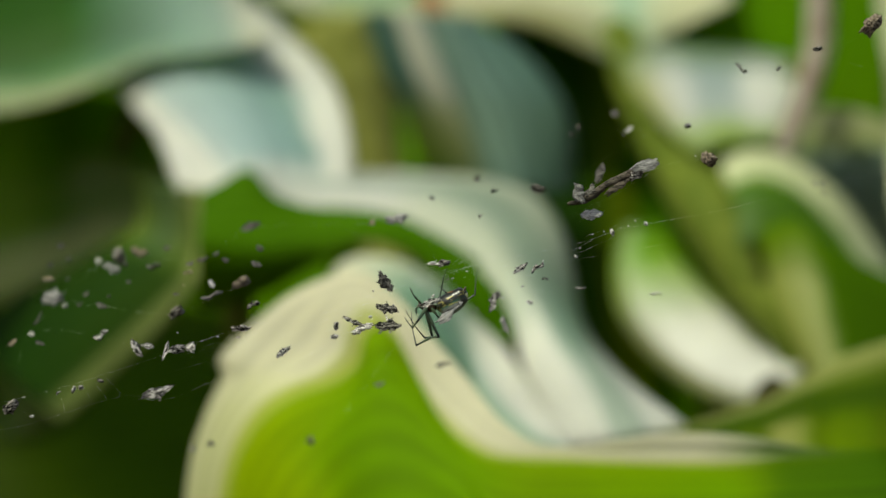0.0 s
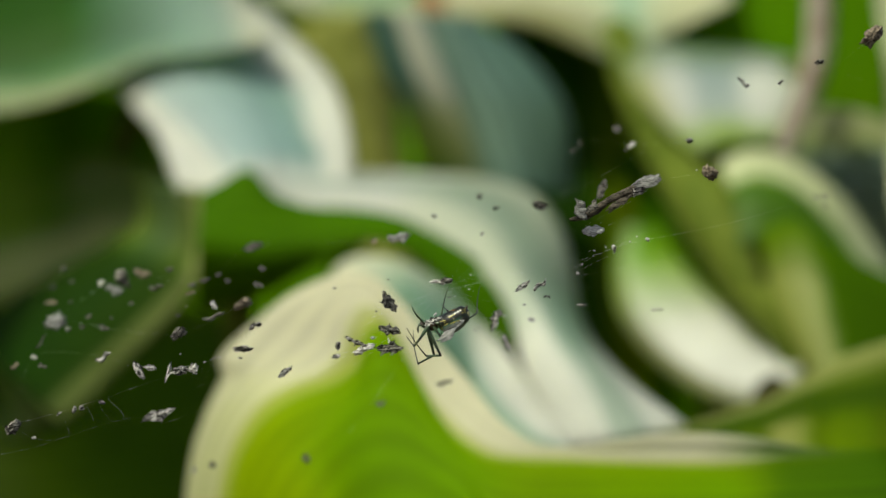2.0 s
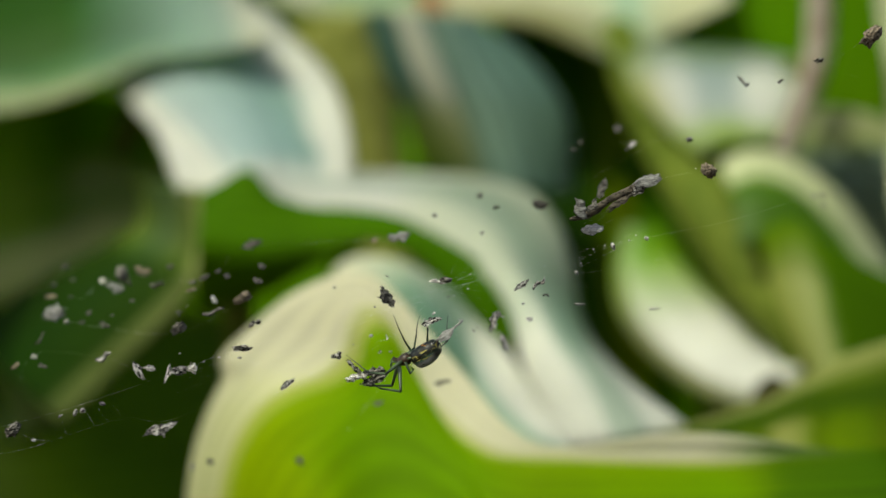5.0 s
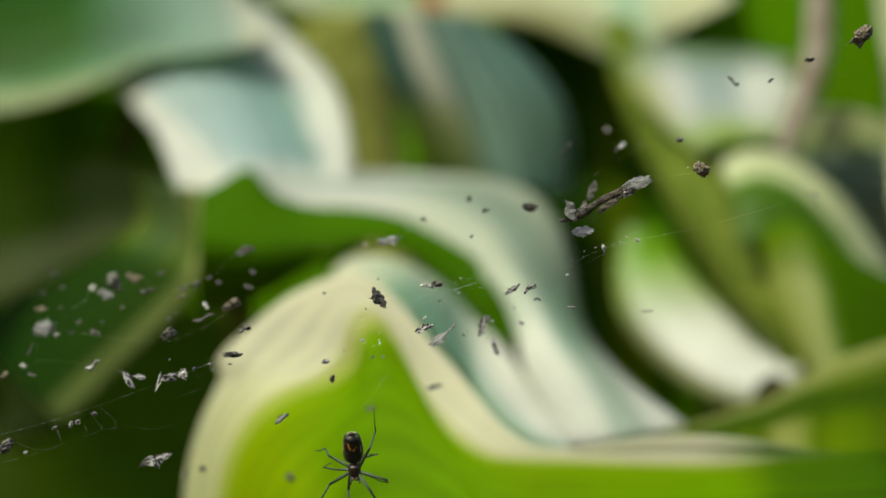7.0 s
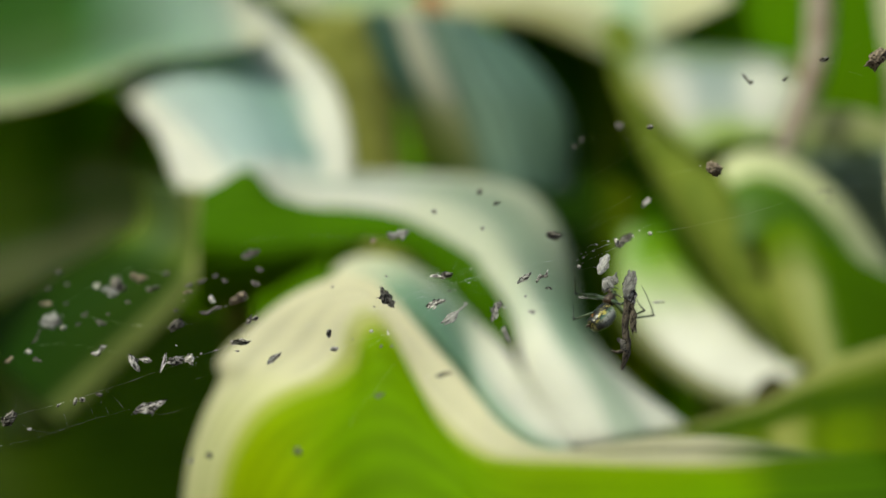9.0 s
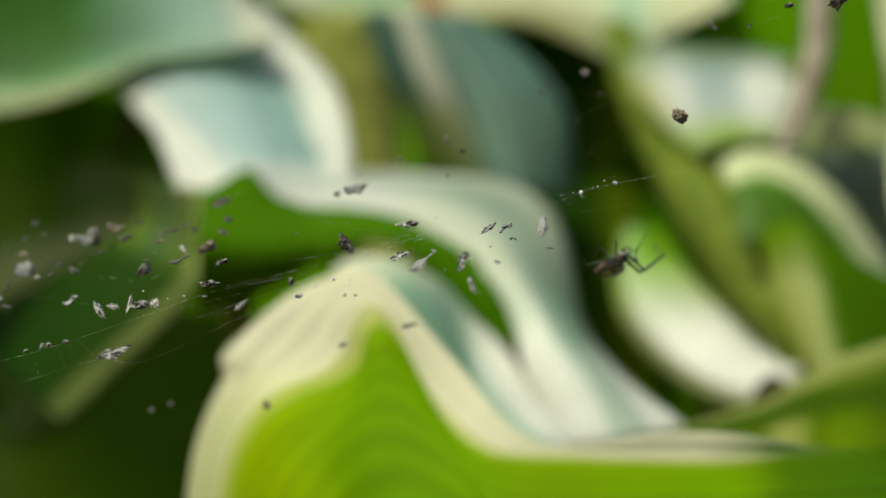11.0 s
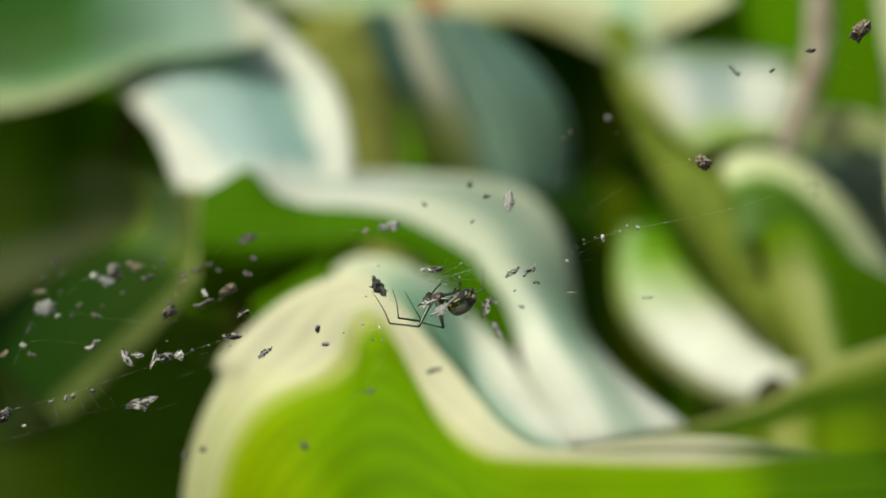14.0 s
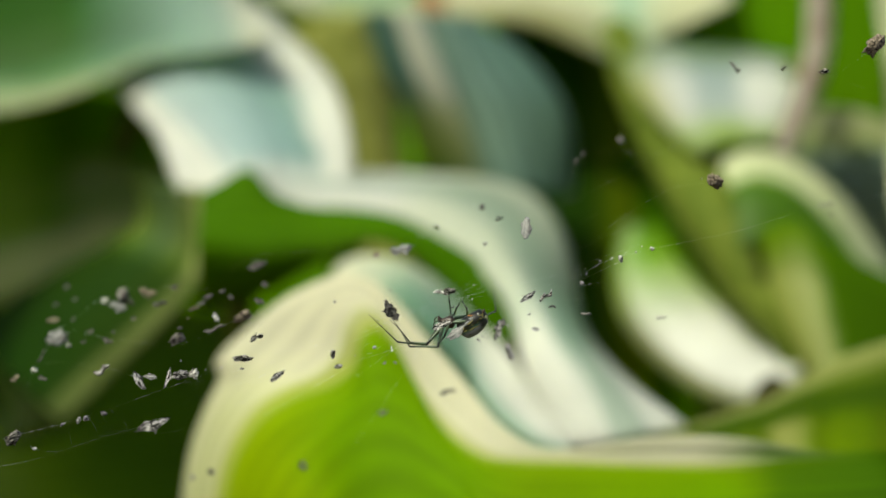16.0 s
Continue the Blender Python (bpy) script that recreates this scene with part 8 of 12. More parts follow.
    drift(litter[53], [(0, -0.28, 2.40), (0.5, -0.79, 1.76), (1, -1.47, 2.09), (1.5, -0.06, 0.95), (2, 0.00, 0.00), (2.5, 0.10, 0.28), (3, 0.13, 0.91), (3.5, 0.46, 0.45), (4, 0.28, 0.51), (6.5, -0.80, -0.57), (7, -1.25, -0.46), (7.5, -1.25, 0.11), (8, -0.63, -0.54), (8.5, 0.01, -0.63), (9, -0.15, 0.10), (11.5, -5.20, 6.51), (12, -0.90, 3.54), (12.5, -3.13, 11.74), (13, 0.51, 3.97), (13.5, -1.18, 2.68), (14, -1.11, 1.37), (14.5, 0.14, 6.23), (15, 1.10, 3.64), (15.5, -0.48, 0.12), (16, 0.29, -1.74)])
    drift(litter[54], [(0, -0.28, 2.32), (0.5, -0.78, 1.71), (1, -1.45, 2.09), (1.5, -0.04, 0.93), (2, 0.00, 0.00), (2.5, 0.14, 0.24), (3, 0.15, 0.82), (3.5, 0.46, 0.37), (4, 0.28, 0.45), (6.5, -0.74, -0.56), (7, -1.33, -0.38), (7.5, -1.19, 0.19), (8, -0.50, -0.57), (8.5, 0.09, -0.29), (9, -0.00, 0.59), (11.5, -4.94, 7.89), (12, -1.04, 3.99), (12.5, -2.69, 11.48), (13, 0.39, 3.78), (13.5, -1.15, 2.79), (14, -1.24, 1.51), (14.5, -0.21, 6.18), (15, 0.83, 3.77), (15.5, -0.54, 0.34), (16, 0.33, -1.41)])
    drift(litter[55], [(0, -0.26, 2.40), (0.5, -0.76, 1.74), (1, -1.42, 2.01), (1.5, -0.05, 0.93), (2, 0.00, 0.00), (2.5, 0.07, 0.32), (3, 0.03, 0.94), (3.5, 0.41, 0.51), (4, 0.22, 0.54), (6.5, -0.79, -0.80), (7, -1.28, -0.63), (7.5, -1.24, -0.11), (8, -0.67, -0.61), (8.5, -0.04, -0.56), (9, -0.26, 0.15), (11.5, -5.09, 7.20), (12, -0.86, 3.99), (12.5, -3.07, 11.59), (13, 0.41, 4.18), (13.5, -1.23, 2.74), (14, -1.21, 1.32), (14.5, 0.00, 6.15), (15, 0.88, 3.54), (15.5, -0.73, 0.15), (16, 0.05, -1.70)])
    drift(litter[56], [(0, -0.21, 2.33), (0.5, -0.69, 1.67), (1, -1.32, 1.83), (1.5, -0.03, 0.89), (2, 0.00, 0.00), (2.5, 0.02, 0.37), (3, -0.13, 0.94), (3.5, 0.32, 0.59), (4, 0.10, 0.56), (6.5, 0.52, -5.22), (7, -0.39, -5.35), (7.5, -0.91, -5.88), (8, -1.11, -0.72), (8.5, -1.11, 0.78), (9, -1.31, 1.57), (11.5, -5.49, 8.23), (12, -1.92, 4.71), (12.5, -3.33, 11.30), (13, -0.68, 4.68), (13.5, -2.18, 3.57), (14, -2.34, 2.23), (14.5, -1.31, 7.18), (15, -0.43, 4.52), (15.5, -1.82, 1.38), (16, -0.91, -0.46)])
    drift(litter[57], [(0, -0.21, 2.29), (0.5, -0.69, 1.64), (1, -1.32, 1.85), (1.5, -0.02, 0.88), (2, 0.00, 0.00), (2.5, 0.05, 0.33), (3, -0.11, 0.88), (3.5, 0.33, 0.54), (4, 0.11, 0.52), (6.5, 0.13, -4.02), (7, -0.66, -3.83), (7.5, 0.00, -6.73), (8, -0.53, 0.79), (8.5, -0.44, 1.03), (9, -1.06, 1.45), (11.5, -5.79, 8.04), (12, -2.01, 4.56), (12.5, -3.76, 11.22), (13, -0.76, 4.42), (13.5, -2.27, 3.34), (14, -2.37, 1.95), (14.5, -1.32, 6.66), (15, -0.34, 4.04), (15.5, -1.59, 0.85), (16, -0.59, -0.99)])
    drift(litter[58], [(0, -0.20, 2.27), (0.5, -0.68, 1.62), (1, -1.30, 1.82), (1.5, -0.02, 0.87), (2, 0.00, 0.00), (2.5, 0.05, 0.34), (3, -0.13, 0.87), (3.5, 0.31, 0.54), (4, 0.09, 0.52), (6.5, -0.59, -0.75), (7, -1.20, -0.59), (7.5, -1.09, -0.12), (8, -0.40, -0.52), (8.5, 0.04, 0.09), (9, -0.21, 0.86), (11.5, -4.73, 7.50), (12, -0.97, 3.98), (12.5, -2.61, 10.51), (13, 0.33, 3.86), (13.5, -1.14, 2.81), (14, -1.21, 1.42), (14.5, -0.13, 6.11), (15, 0.72, 3.61), (15.5, -0.63, 0.57), (16, 0.26, -1.15)])
    drift(litter[59], [(0, -0.45, 2.40), (0.5, -0.93, 1.65), (1, -1.67, 2.06), (1.5, 0.00, 0.90), (2, 0.00, 0.00), (2.5, 0.01, 0.21), (3, 0.06, 0.83), (3.5, 0.31, 0.48), (4, 0.09, 0.61), (6.5, -0.89, 0.49), (7, -1.25, 0.47), (7.5, -1.23, 0.94), (8, -0.51, 0.21), (8.5, -0.04, -0.08), (9, -0.26, 0.51), (11.5, -5.62, 7.56), (12, -1.05, 3.92), (12.5, -3.22, 11.73), (13, 0.09, 4.01), (13.5, -1.41, 2.95), (14, -1.24, 1.84), (14.5, 0.50, 6.08), (15, 1.10, 3.91), (15.5, -0.66, 0.88), (16, 0.25, -1.08)])
    drift(litter[60], [(0, -0.28, 2.19), (0.5, -0.69, 1.70), (1, -1.31, 1.98), (1.5, -0.07, 0.89), (2, 0.00, 0.00), (2.5, 0.13, 0.20), (3, 0.00, 0.75), (3.5, 0.47, 0.35), (4, 0.20, 0.42), (6.5, -0.63, -0.55), (7, -1.19, -0.41), (7.5, -1.09, 0.17), (8, -0.36, -0.56), (8.5, 0.18, -0.11), (9, -0.00, 0.71), (11.5, -4.57, 7.42), (12, -0.95, 3.82), (12.5, -2.38, 10.50), (13, 0.42, 3.63), (13.5, -1.13, 2.77), (14, -1.16, 1.44), (14.5, -0.09, 5.88), (15, 0.80, 3.56), (15.5, -0.50, 0.43), (16, 0.38, -1.23)])
    drift(litter[61], [(0, -0.27, 2.17), (0.5, -0.68, 1.69), (1, -1.30, 1.97), (1.5, -0.06, 0.88), (2, 0.00, 0.00), (2.5, 0.14, 0.20), (3, 0.00, 0.74), (3.5, 0.47, 0.34), (4, 0.20, 0.41), (6.5, -0.63, -0.56), (7, -1.19, -0.42), (7.5, -1.09, 0.17), (8, -0.36, -0.59), (8.5, 0.19, -0.11), (9, 0.02, 0.72), (11.5, -4.53, 7.43), (12, -0.95, 3.81), (12.5, -2.34, 10.43), (13, 0.43, 3.60), (13.5, -1.12, 2.76), (14, -1.15, 1.43), (14.5, -0.10, 5.85), (15, 0.79, 3.54), (15.5, -0.49, 0.42), (16, 0.39, -1.23)])
    drift(litter[62], [(0, -0.15, 2.06), (0.5, -0.59, 1.45), (1, -1.16, 1.62), (1.5, 0.02, 0.79), (2, 0.00, 0.00), (2.5, 0.05, 0.31), (3, -0.25, 0.73), (3.5, 0.21, 0.51), (4, -0.01, 0.46), (6.5, -0.55, -0.59), (7, -1.08, -0.50), (7.5, -1.04, 0.07), (8, -0.33, -0.50), (8.5, 0.12, 0.17), (9, -0.16, 0.88), (11.5, -4.29, 6.72), (12, -0.88, 3.89), (12.5, -2.17, 9.18), (13, 0.35, 3.55), (13.5, -1.08, 2.74), (14, -1.14, 1.36), (14.5, -0.16, 5.62), (15, 0.55, 3.32), (15.5, -0.64, 0.61), (16, 0.23, -0.96)])
    drift(litter[63], [(0, 0.47, 1.83), (0.5, -0.30, 1.18), (1, -1.00, 1.30), (1.5, 0.18, 0.65), (2, 0.00, 0.00), (2.5, 0.00, 0.41), (3, -0.47, 0.77), (3.5, 0.12, 0.59), (4, -0.30, 0.47), (6.5, -1.08, -1.78), (7, -1.68, -1.99), (7.5, -1.43, 0.15), (8, -0.47, 1.25), (8.5, -0.29, 0.97), (9, -0.86, 0.72), (11.5, -4.36, 6.09), (12, -0.95, 4.56), (12.5, -1.16, 8.20), (13, 1.40, 3.97), (13.5, 0.17, 2.89), (14, -0.16, 1.30), (14.5, 0.59, 5.63), (15, 0.85, 3.30), (15.5, -0.81, 0.72), (16, -0.35, -0.80)])
    drift(litter[64], [(0, -0.17, 2.25), (0.5, -0.62, 1.58), (1, -1.20, 1.63), (1.5, -0.02, 0.83), (2, 0.00, 0.00), (2.5, -0.03, 0.42), (3, -0.28, 0.95), (3.5, 0.23, 0.67), (4, 0.00, 0.59), (6.5, -0.50, -0.32), (7, -1.04, -0.43), (7.5, -1.07, 0.16), (8, -0.39, -0.09), (8.5, 0.01, 0.31), (9, -0.35, 0.99), (11.5, -4.75, 6.89), (12, -1.05, 4.96), (12.5, -2.48, 9.48), (13, 0.24, 4.08), (13.5, -0.87, 3.16), (14, -1.00, 1.62), (14.5, 0.04, 6.33), (15, 0.65, 3.74), (15.5, -0.88, 0.97), (16, -0.13, -0.74)])
    drift(litter[65], [(0, -0.17, 2.27), (0.5, -0.63, 1.60), (1, -1.21, 1.64), (1.5, -0.03, 0.84), (2, 0.00, 0.00), (2.5, -0.04, 0.43), (3, -0.28, 0.98), (3.5, 0.23, 0.68), (4, 0.00, 0.60), (6.5, -0.49, -0.34), (7, -1.04, -0.46), (7.5, -1.07, 0.11), (8, -0.40, -0.08), (8.5, -0.02, 0.31), (9, -0.38, 0.98), (11.5, -4.83, 6.78), (12, -1.02, 4.84), (12.5, -2.54, 9.59), (13, 0.27, 4.10), (13.5, -0.95, 3.21), (14, -0.98, 1.64), (14.5, 0.18, 6.38), (15, 0.76, 3.76), (15.5, -0.86, 0.95), (16, -0.15, -0.79)])
    drift(litter[66], [(0, -0.15, 1.97), (0.5, -0.57, 1.39), (1, -1.14, 1.60), (1.5, 0.03, 0.77), (2, 0.00, 0.00), (2.5, 0.07, 0.27), (3, -0.24, 0.64), (3.5, 0.20, 0.45), (4, -0.02, 0.41), (6.5, -0.57, -0.54), (7, -1.08, -0.44), (7.5, -1.04, 0.15), (8, -0.30, -0.54), (8.5, 0.17, 0.16), (9, -0.09, 0.89), (11.5, -4.08, 6.56), (12, -0.90, 3.52), (12.5, -2.03, 8.91), (13, 0.36, 3.36), (13.5, -1.15, 2.68), (14, -1.11, 1.32), (14.5, -0.08, 5.36), (15, 0.60, 3.19), (15.5, -0.53, 0.55), (16, 0.32, -0.95)])
    drift(litter[67], [(0, -0.20, 2.07), (0.5, -0.58, 1.49), (1, -1.22, 1.77), (1.5, 0.00, 0.84), (2, 0.00, 0.00), (2.5, 0.13, 0.19), (3, -0.19, 0.58), (3.5, 0.13, 0.58), (4, 0.00, 0.45), (6.5, -0.71, -0.77), (7, -1.41, -0.64), (7.5, -1.29, 0.01), (8, -0.38, -0.83), (8.5, 0.19, -0.04), (9, 0.01, 0.97), (11.5, -4.19, 7.08), (12, -0.81, 3.64), (12.5, -2.01, 9.48), (13, 0.56, 3.43), (13.5, -1.03, 2.82), (14, -0.98, 1.50), (14.5, 0.06, 5.62), (15, 0.77, 3.39), (15.5, -0.43, 0.48), (16, 0.39, -1.10)])
    drift(litter[68], [(0, -0.17, 1.98), (0.5, -0.57, 1.41), (1, -1.17, 1.68), (1.5, 0.03, 0.80), (2, 0.00, 0.00), (2.5, 0.12, 0.21), (3, -0.22, 0.56), (3.5, 0.16, 0.47), (4, -0.02, 0.40), (6.5, -0.66, -0.59), (7, -1.24, -0.49), (7.5, -1.17, 0.18), (8, -0.33, -0.69), (8.5, 0.22, 0.04), (9, 0.00, 0.93), (11.5, -4.14, 6.85), (12, -0.87, 3.53), (12.5, -2.01, 9.07), (13, 0.47, 3.32), (13.5, -1.12, 2.76), (14, -1.04, 1.41), (14.5, -0.01, 5.40), (15, 0.67, 3.26), (15.5, -0.46, 0.50), (16, 0.38, -1.01)])
    drift(litter[69], [(0, -0.25, 2.11), (0.5, -0.66, 1.57), (1, -1.31, 1.89), (1.5, 0.00, 0.90), (2, 0.00, 0.00), (2.5, 0.18, 0.20), (3, -0.12, 0.56), (3.5, 0.21, 0.51), (4, 0.07, 0.50), (6.5, -0.67, -0.45), (7, -1.17, -0.37), (7.5, -1.14, 0.38), (8, -0.31, -0.55), (8.5, 0.31, 0.04), (9, 0.19, 0.95), (11.5, -4.39, 7.28), (12, -1.00, 3.65), (12.5, -2.29, 9.69), (13, 0.36, 3.43), (13.5, -1.25, 2.89), (14, -1.19, 1.62), (14.5, -0.16, 5.74), (15, 0.73, 3.48), (15.5, -0.33, 0.42), (16, 0.63, -1.23)])
    drift(litter[70], [(0, -0.26, 2.11), (0.5, -0.66, 1.58), (1, -1.32, 1.91), (1.5, 0.00, 0.92), (2, 0.00, 0.00), (2.5, 0.20, 0.20), (3, -0.13, 0.53), (3.5, 0.20, 0.53), (4, 0.06, 0.53), (6.5, -0.66, -0.40), (7, -1.13, -0.33), (7.5, -1.13, 0.46), (8, -0.28, -0.50), (8.5, 0.37, 0.09), (9, 0.26, 0.99), (11.5, -4.38, 7.27), (12, -1.03, 3.61), (12.5, -2.31, 9.57), (13, 0.32, 3.40), (13.5, -1.29, 2.92), (14, -1.22, 1.68), (14.5, -0.19, 5.74), (15, 0.73, 3.48), (15.5, -0.27, 0.41), (16, 0.72, -1.25)])
    drift(litter[71], [(0, -0.23, 2.04), (0.5, -0.63, 1.51), (1, -1.27, 1.83), (1.5, 0.02, 0.88), (2, 0.00, 0.00), (2.5, 0.18, 0.20), (3, -0.16, 0.51), (3.5, 0.19, 0.47), (4, 0.04, 0.47), (6.5, -0.66, -0.39), (7, -1.13, -0.32), (7.5, -1.12, 0.46), (8, -0.28, -0.53), (8.5, 0.35, 0.08), (9, 0.21, 0.96), (11.5, -4.30, 7.12), (12, -1.00, 3.54), (12.5, -2.22, 9.31), (13, 0.35, 3.32), (13.5, -1.27, 2.86), (14, -1.19, 1.59), (14.5, -0.16, 5.56), (15, 0.69, 3.38), (15.5, -0.32, 0.42), (16, 0.63, -1.16)])
    drift(litter[72], [(0, -0.18, 1.98), (0.5, -0.59, 1.43), (1, -1.20, 1.73), (1.5, 0.03, 0.81), (2, 0.00, 0.00), (2.5, 0.14, 0.20), (3, -0.18, 0.54), (3.5, 0.19, 0.43), (4, 0.01, 0.40), (6.5, -0.66, -0.46), (7, -1.18, -0.38), (7.5, -1.14, 0.33), (8, -0.31, -0.62), (8.5, 0.27, 0.04), (9, 0.08, 0.90), (11.5, -4.21, 6.95), (12, -0.93, 3.51), (12.5, -2.09, 9.14), (13, 0.42, 3.28), (13.5, -1.18, 2.77), (14, -1.11, 1.45), (14.5, -0.08, 5.39), (15, 0.66, 3.27), (15.5, -0.42, 0.46), (16, 0.45, -1.05)])
    drift(litter[73], [(0, -0.17, 1.93), (0.5, -0.60, 1.38), (1, -1.20, 1.73), (1.5, 0.06, 0.79), (2, 0.00, 0.00), (2.5, 0.16, 0.18), (3, -0.16, 0.48), (3.5, 0.22, 0.32), (4, 0.01, 0.33), (6.5, -0.68, -0.31), (7, -1.16, -0.24), (7.5, -1.14, 0.54), (8, -0.30, -0.60), (8.5, 0.31, 0.00), (9, 0.13, 0.85), (11.5, -4.27, 7.05), (12, -0.96, 3.45), (12.5, -2.11, 9.05), (13, 0.43, 3.18), (13.5, -1.25, 2.76), (14, -1.14, 1.42), (14.5, -0.11, 5.24), (15, 0.62, 3.22), (15.5, -0.43, 0.43), (16, 0.45, -1.01)])
    drift(litter[74], [(0, -0.20, 1.87), (0.5, -0.67, 1.41), (1, -1.27, 1.87), (1.5, 0.07, 0.80), (2, 0.00, 0.00), (2.5, 0.27, 0.13), (3, 0.00, 0.40), (3.5, 0.20, 0.33), (4, 0.07, 0.33), (6.5, -0.80, 0.00), (7, -1.21, 0.00), (7.5, -1.21, 0.80), (8, -0.47, -0.67), (8.5, 0.34, 0.00), (9, 0.34, 0.74), (11.5, -4.33, 6.96), (12, -0.99, 3.05), (12.5, -2.21, 8.90), (13, 0.37, 2.74), (13.5, -1.35, 2.42), (14, -1.29, 1.21), (14.5, -0.33, 5.02), (15, 0.64, 3.07), (15.5, -0.23, 0.16), (16, 0.80, -1.27)])
    drift(litter[75], [(0, -0.19, 1.82), (0.5, -0.61, 1.33), (1, -1.21, 1.77), (1.5, 0.06, 0.77), (2, 0.00, 0.00), (2.5, 0.21, 0.11), (3, -0.04, 0.38), (3.5, 0.25, 0.22), (4, 0.08, 0.26), (6.5, -0.75, -0.12), (7, -1.17, -0.07), (7.5, -1.15, 0.76), (8, -0.34, -0.63), (8.5, 0.36, -0.13), (9, 0.28, 0.71), (11.5, -4.22, 7.03), (12, -0.95, 3.19), (12.5, -2.10, 8.87), (13, 0.44, 2.86), (13.5, -1.24, 2.58), (14, -1.13, 1.35), (14.5, -0.18, 4.91), (15, 0.62, 3.08), (15.5, -0.33, 0.27), (16, 0.54, -1.08)])
    drift(litter[76], [(0, -0.20, 1.95), (0.5, -0.63, 1.42), (1, -1.24, 1.80), (1.5, 0.04, 0.81), (2, 0.00, 0.00), (2.5, 0.18, 0.17), (3, -0.09, 0.49), (3.5, 0.25, 0.32), (4, 0.07, 0.34), (6.5, -0.71, -0.29), (7, -1.17, -0.21), (7.5, -1.14, 0.55), (8, -0.34, -0.59), (8.5, 0.31, -0.05), (9, 0.18, 0.80), (11.5, -4.32, 7.14), (12, -0.98, 3.44), (12.5, -2.18, 9.29), (13, 0.41, 3.16), (13.5, -1.24, 2.71), (14, -1.16, 1.43), (14.5, -0.16, 5.29), (15, 0.65, 3.26), (15.5, -0.39, 0.36), (16, 0.50, -1.11)])
    drift(litter[77], [(0, -0.25, 2.19), (0.5, -0.72, 1.61), (1, -1.38, 1.99), (1.5, -0.01, 0.89), (2, 0.00, 0.00), (2.5, 0.15, 0.21), (3, 0.07, 0.71), (3.5, 0.40, 0.34), (4, 0.21, 0.40), (6.5, -0.73, -0.47), (7, -1.28, -0.32), (7.5, -1.18, 0.31), (8, -0.44, -0.58), (8.5, 0.16, -0.21), (9, 0.05, 0.67), (11.5, -4.68, 7.71), (12, -1.02, 3.83), (12.5, -2.47, 10.75), (13, 0.40, 3.57), (13.5, -1.18, 2.77), (14, -1.21, 1.49), (14.5, -0.20, 5.87), (15, 0.76, 3.60), (15.5, -0.51, 0.36), (16, 0.37, -1.28)])
    drift(litter[78], [(0, -0.28, 2.26), (0.5, -0.77, 1.67), (1, -1.45, 2.10), (1.5, -0.03, 0.92), (2, 0.00, 0.00), (2.5, 0.16, 0.20), (3, 0.17, 0.74), (3.5, 0.46, 0.32), (4, 0.29, 0.41), (6.5, -0.77, -0.47), (7, -1.33, -0.30), (7.5, -1.21, 0.32), (8, -0.48, -0.59), (8.5, 0.14, -0.32), (9, 0.07, 0.59), (11.5, -4.84, 8.01), (12, -1.05, 3.92), (12.5, -2.60, 11.32), (13, 0.40, 3.64), (13.5, -1.17, 2.77), (14, -1.24, 1.53), (14.5, -0.24, 6.02), (15, 0.81, 3.72), (15.5, -0.51, 0.30), (16, 0.36, -1.39)])
    drift(litter[79], [(0, -0.26, 2.21), (0.5, -0.74, 1.63), (1, -1.41, 2.04), (1.5, -0.02, 0.90), (2, 0.00, 0.00), (2.5, 0.16, 0.19), (3, 0.13, 0.70), (3.5, 0.43, 0.31), (4, 0.25, 0.39), (6.5, -0.76, -0.44), (7, -1.31, -0.29), (7.5, -1.20, 0.36), (8, -0.46, -0.59), (8.5, 0.17, -0.28), (9, 0.09, 0.62), (11.5, -4.75, 7.87), (12, -1.04, 3.84), (12.5, -2.52, 10.98), (13, 0.41, 3.56), (13.5, -1.18, 2.77), (14, -1.22, 1.51), (14.5, -0.22, 5.89), (15, 0.78, 3.64), (15.5, -0.49, 0.31), (16, 0.38, -1.33)])
    drift(litter[80], [(0, -0.25, 2.12), (0.5, -0.72, 1.56), (1, -1.37, 2.00), (1.5, 0.00, 0.88), (2, 0.00, 0.00), (2.5, 0.18, 0.16), (3, 0.11, 0.62), (3.5, 0.40, 0.27), (4, 0.22, 0.35), (6.5, -0.77, -0.36), (7, -1.29, -0.22), (7.5, -1.20, 0.48), (8, -0.43, -0.60), (8.5, 0.22, -0.28), (9, 1.72, -3.78), (9.4, 1.93, -4.63), (9.5, 1.93, -35.87), (9.6, 1.93, -160.67), (9.7, 2.29, -423.99), (9.9, 2.29, -423.99), (16, 2.29, -423.99)])
    drift(litter[81], [(0, -0.29, 2.08), (0.5, -0.76, 1.56), (1, -1.43, 2.13), (1.5, -0.01, 0.89), (2, 0.00, 0.00), (2.5, 0.25, 0.08), (3, 0.26, 0.52), (3.5, 0.47, 0.13), (4, 0.32, 0.27), (6.5, -0.85, -0.18), (7, -1.34, -0.05), (7.5, -1.25, 0.75), (8, -0.45, -0.64), (8.5, 0.29, -0.50), (9, 0.32, 0.48), (11.5, -4.78, 8.13), (12, -1.05, 3.61), (12.5, -2.53, 10.85), (13, 0.48, 3.22), (13.5, -1.20, 2.70), (14, -1.20, 1.54), (14.5, -0.25, 5.52), (15, 0.79, 3.53), (15.5, -0.37, 0.14), (16, 0.47, -1.38)])
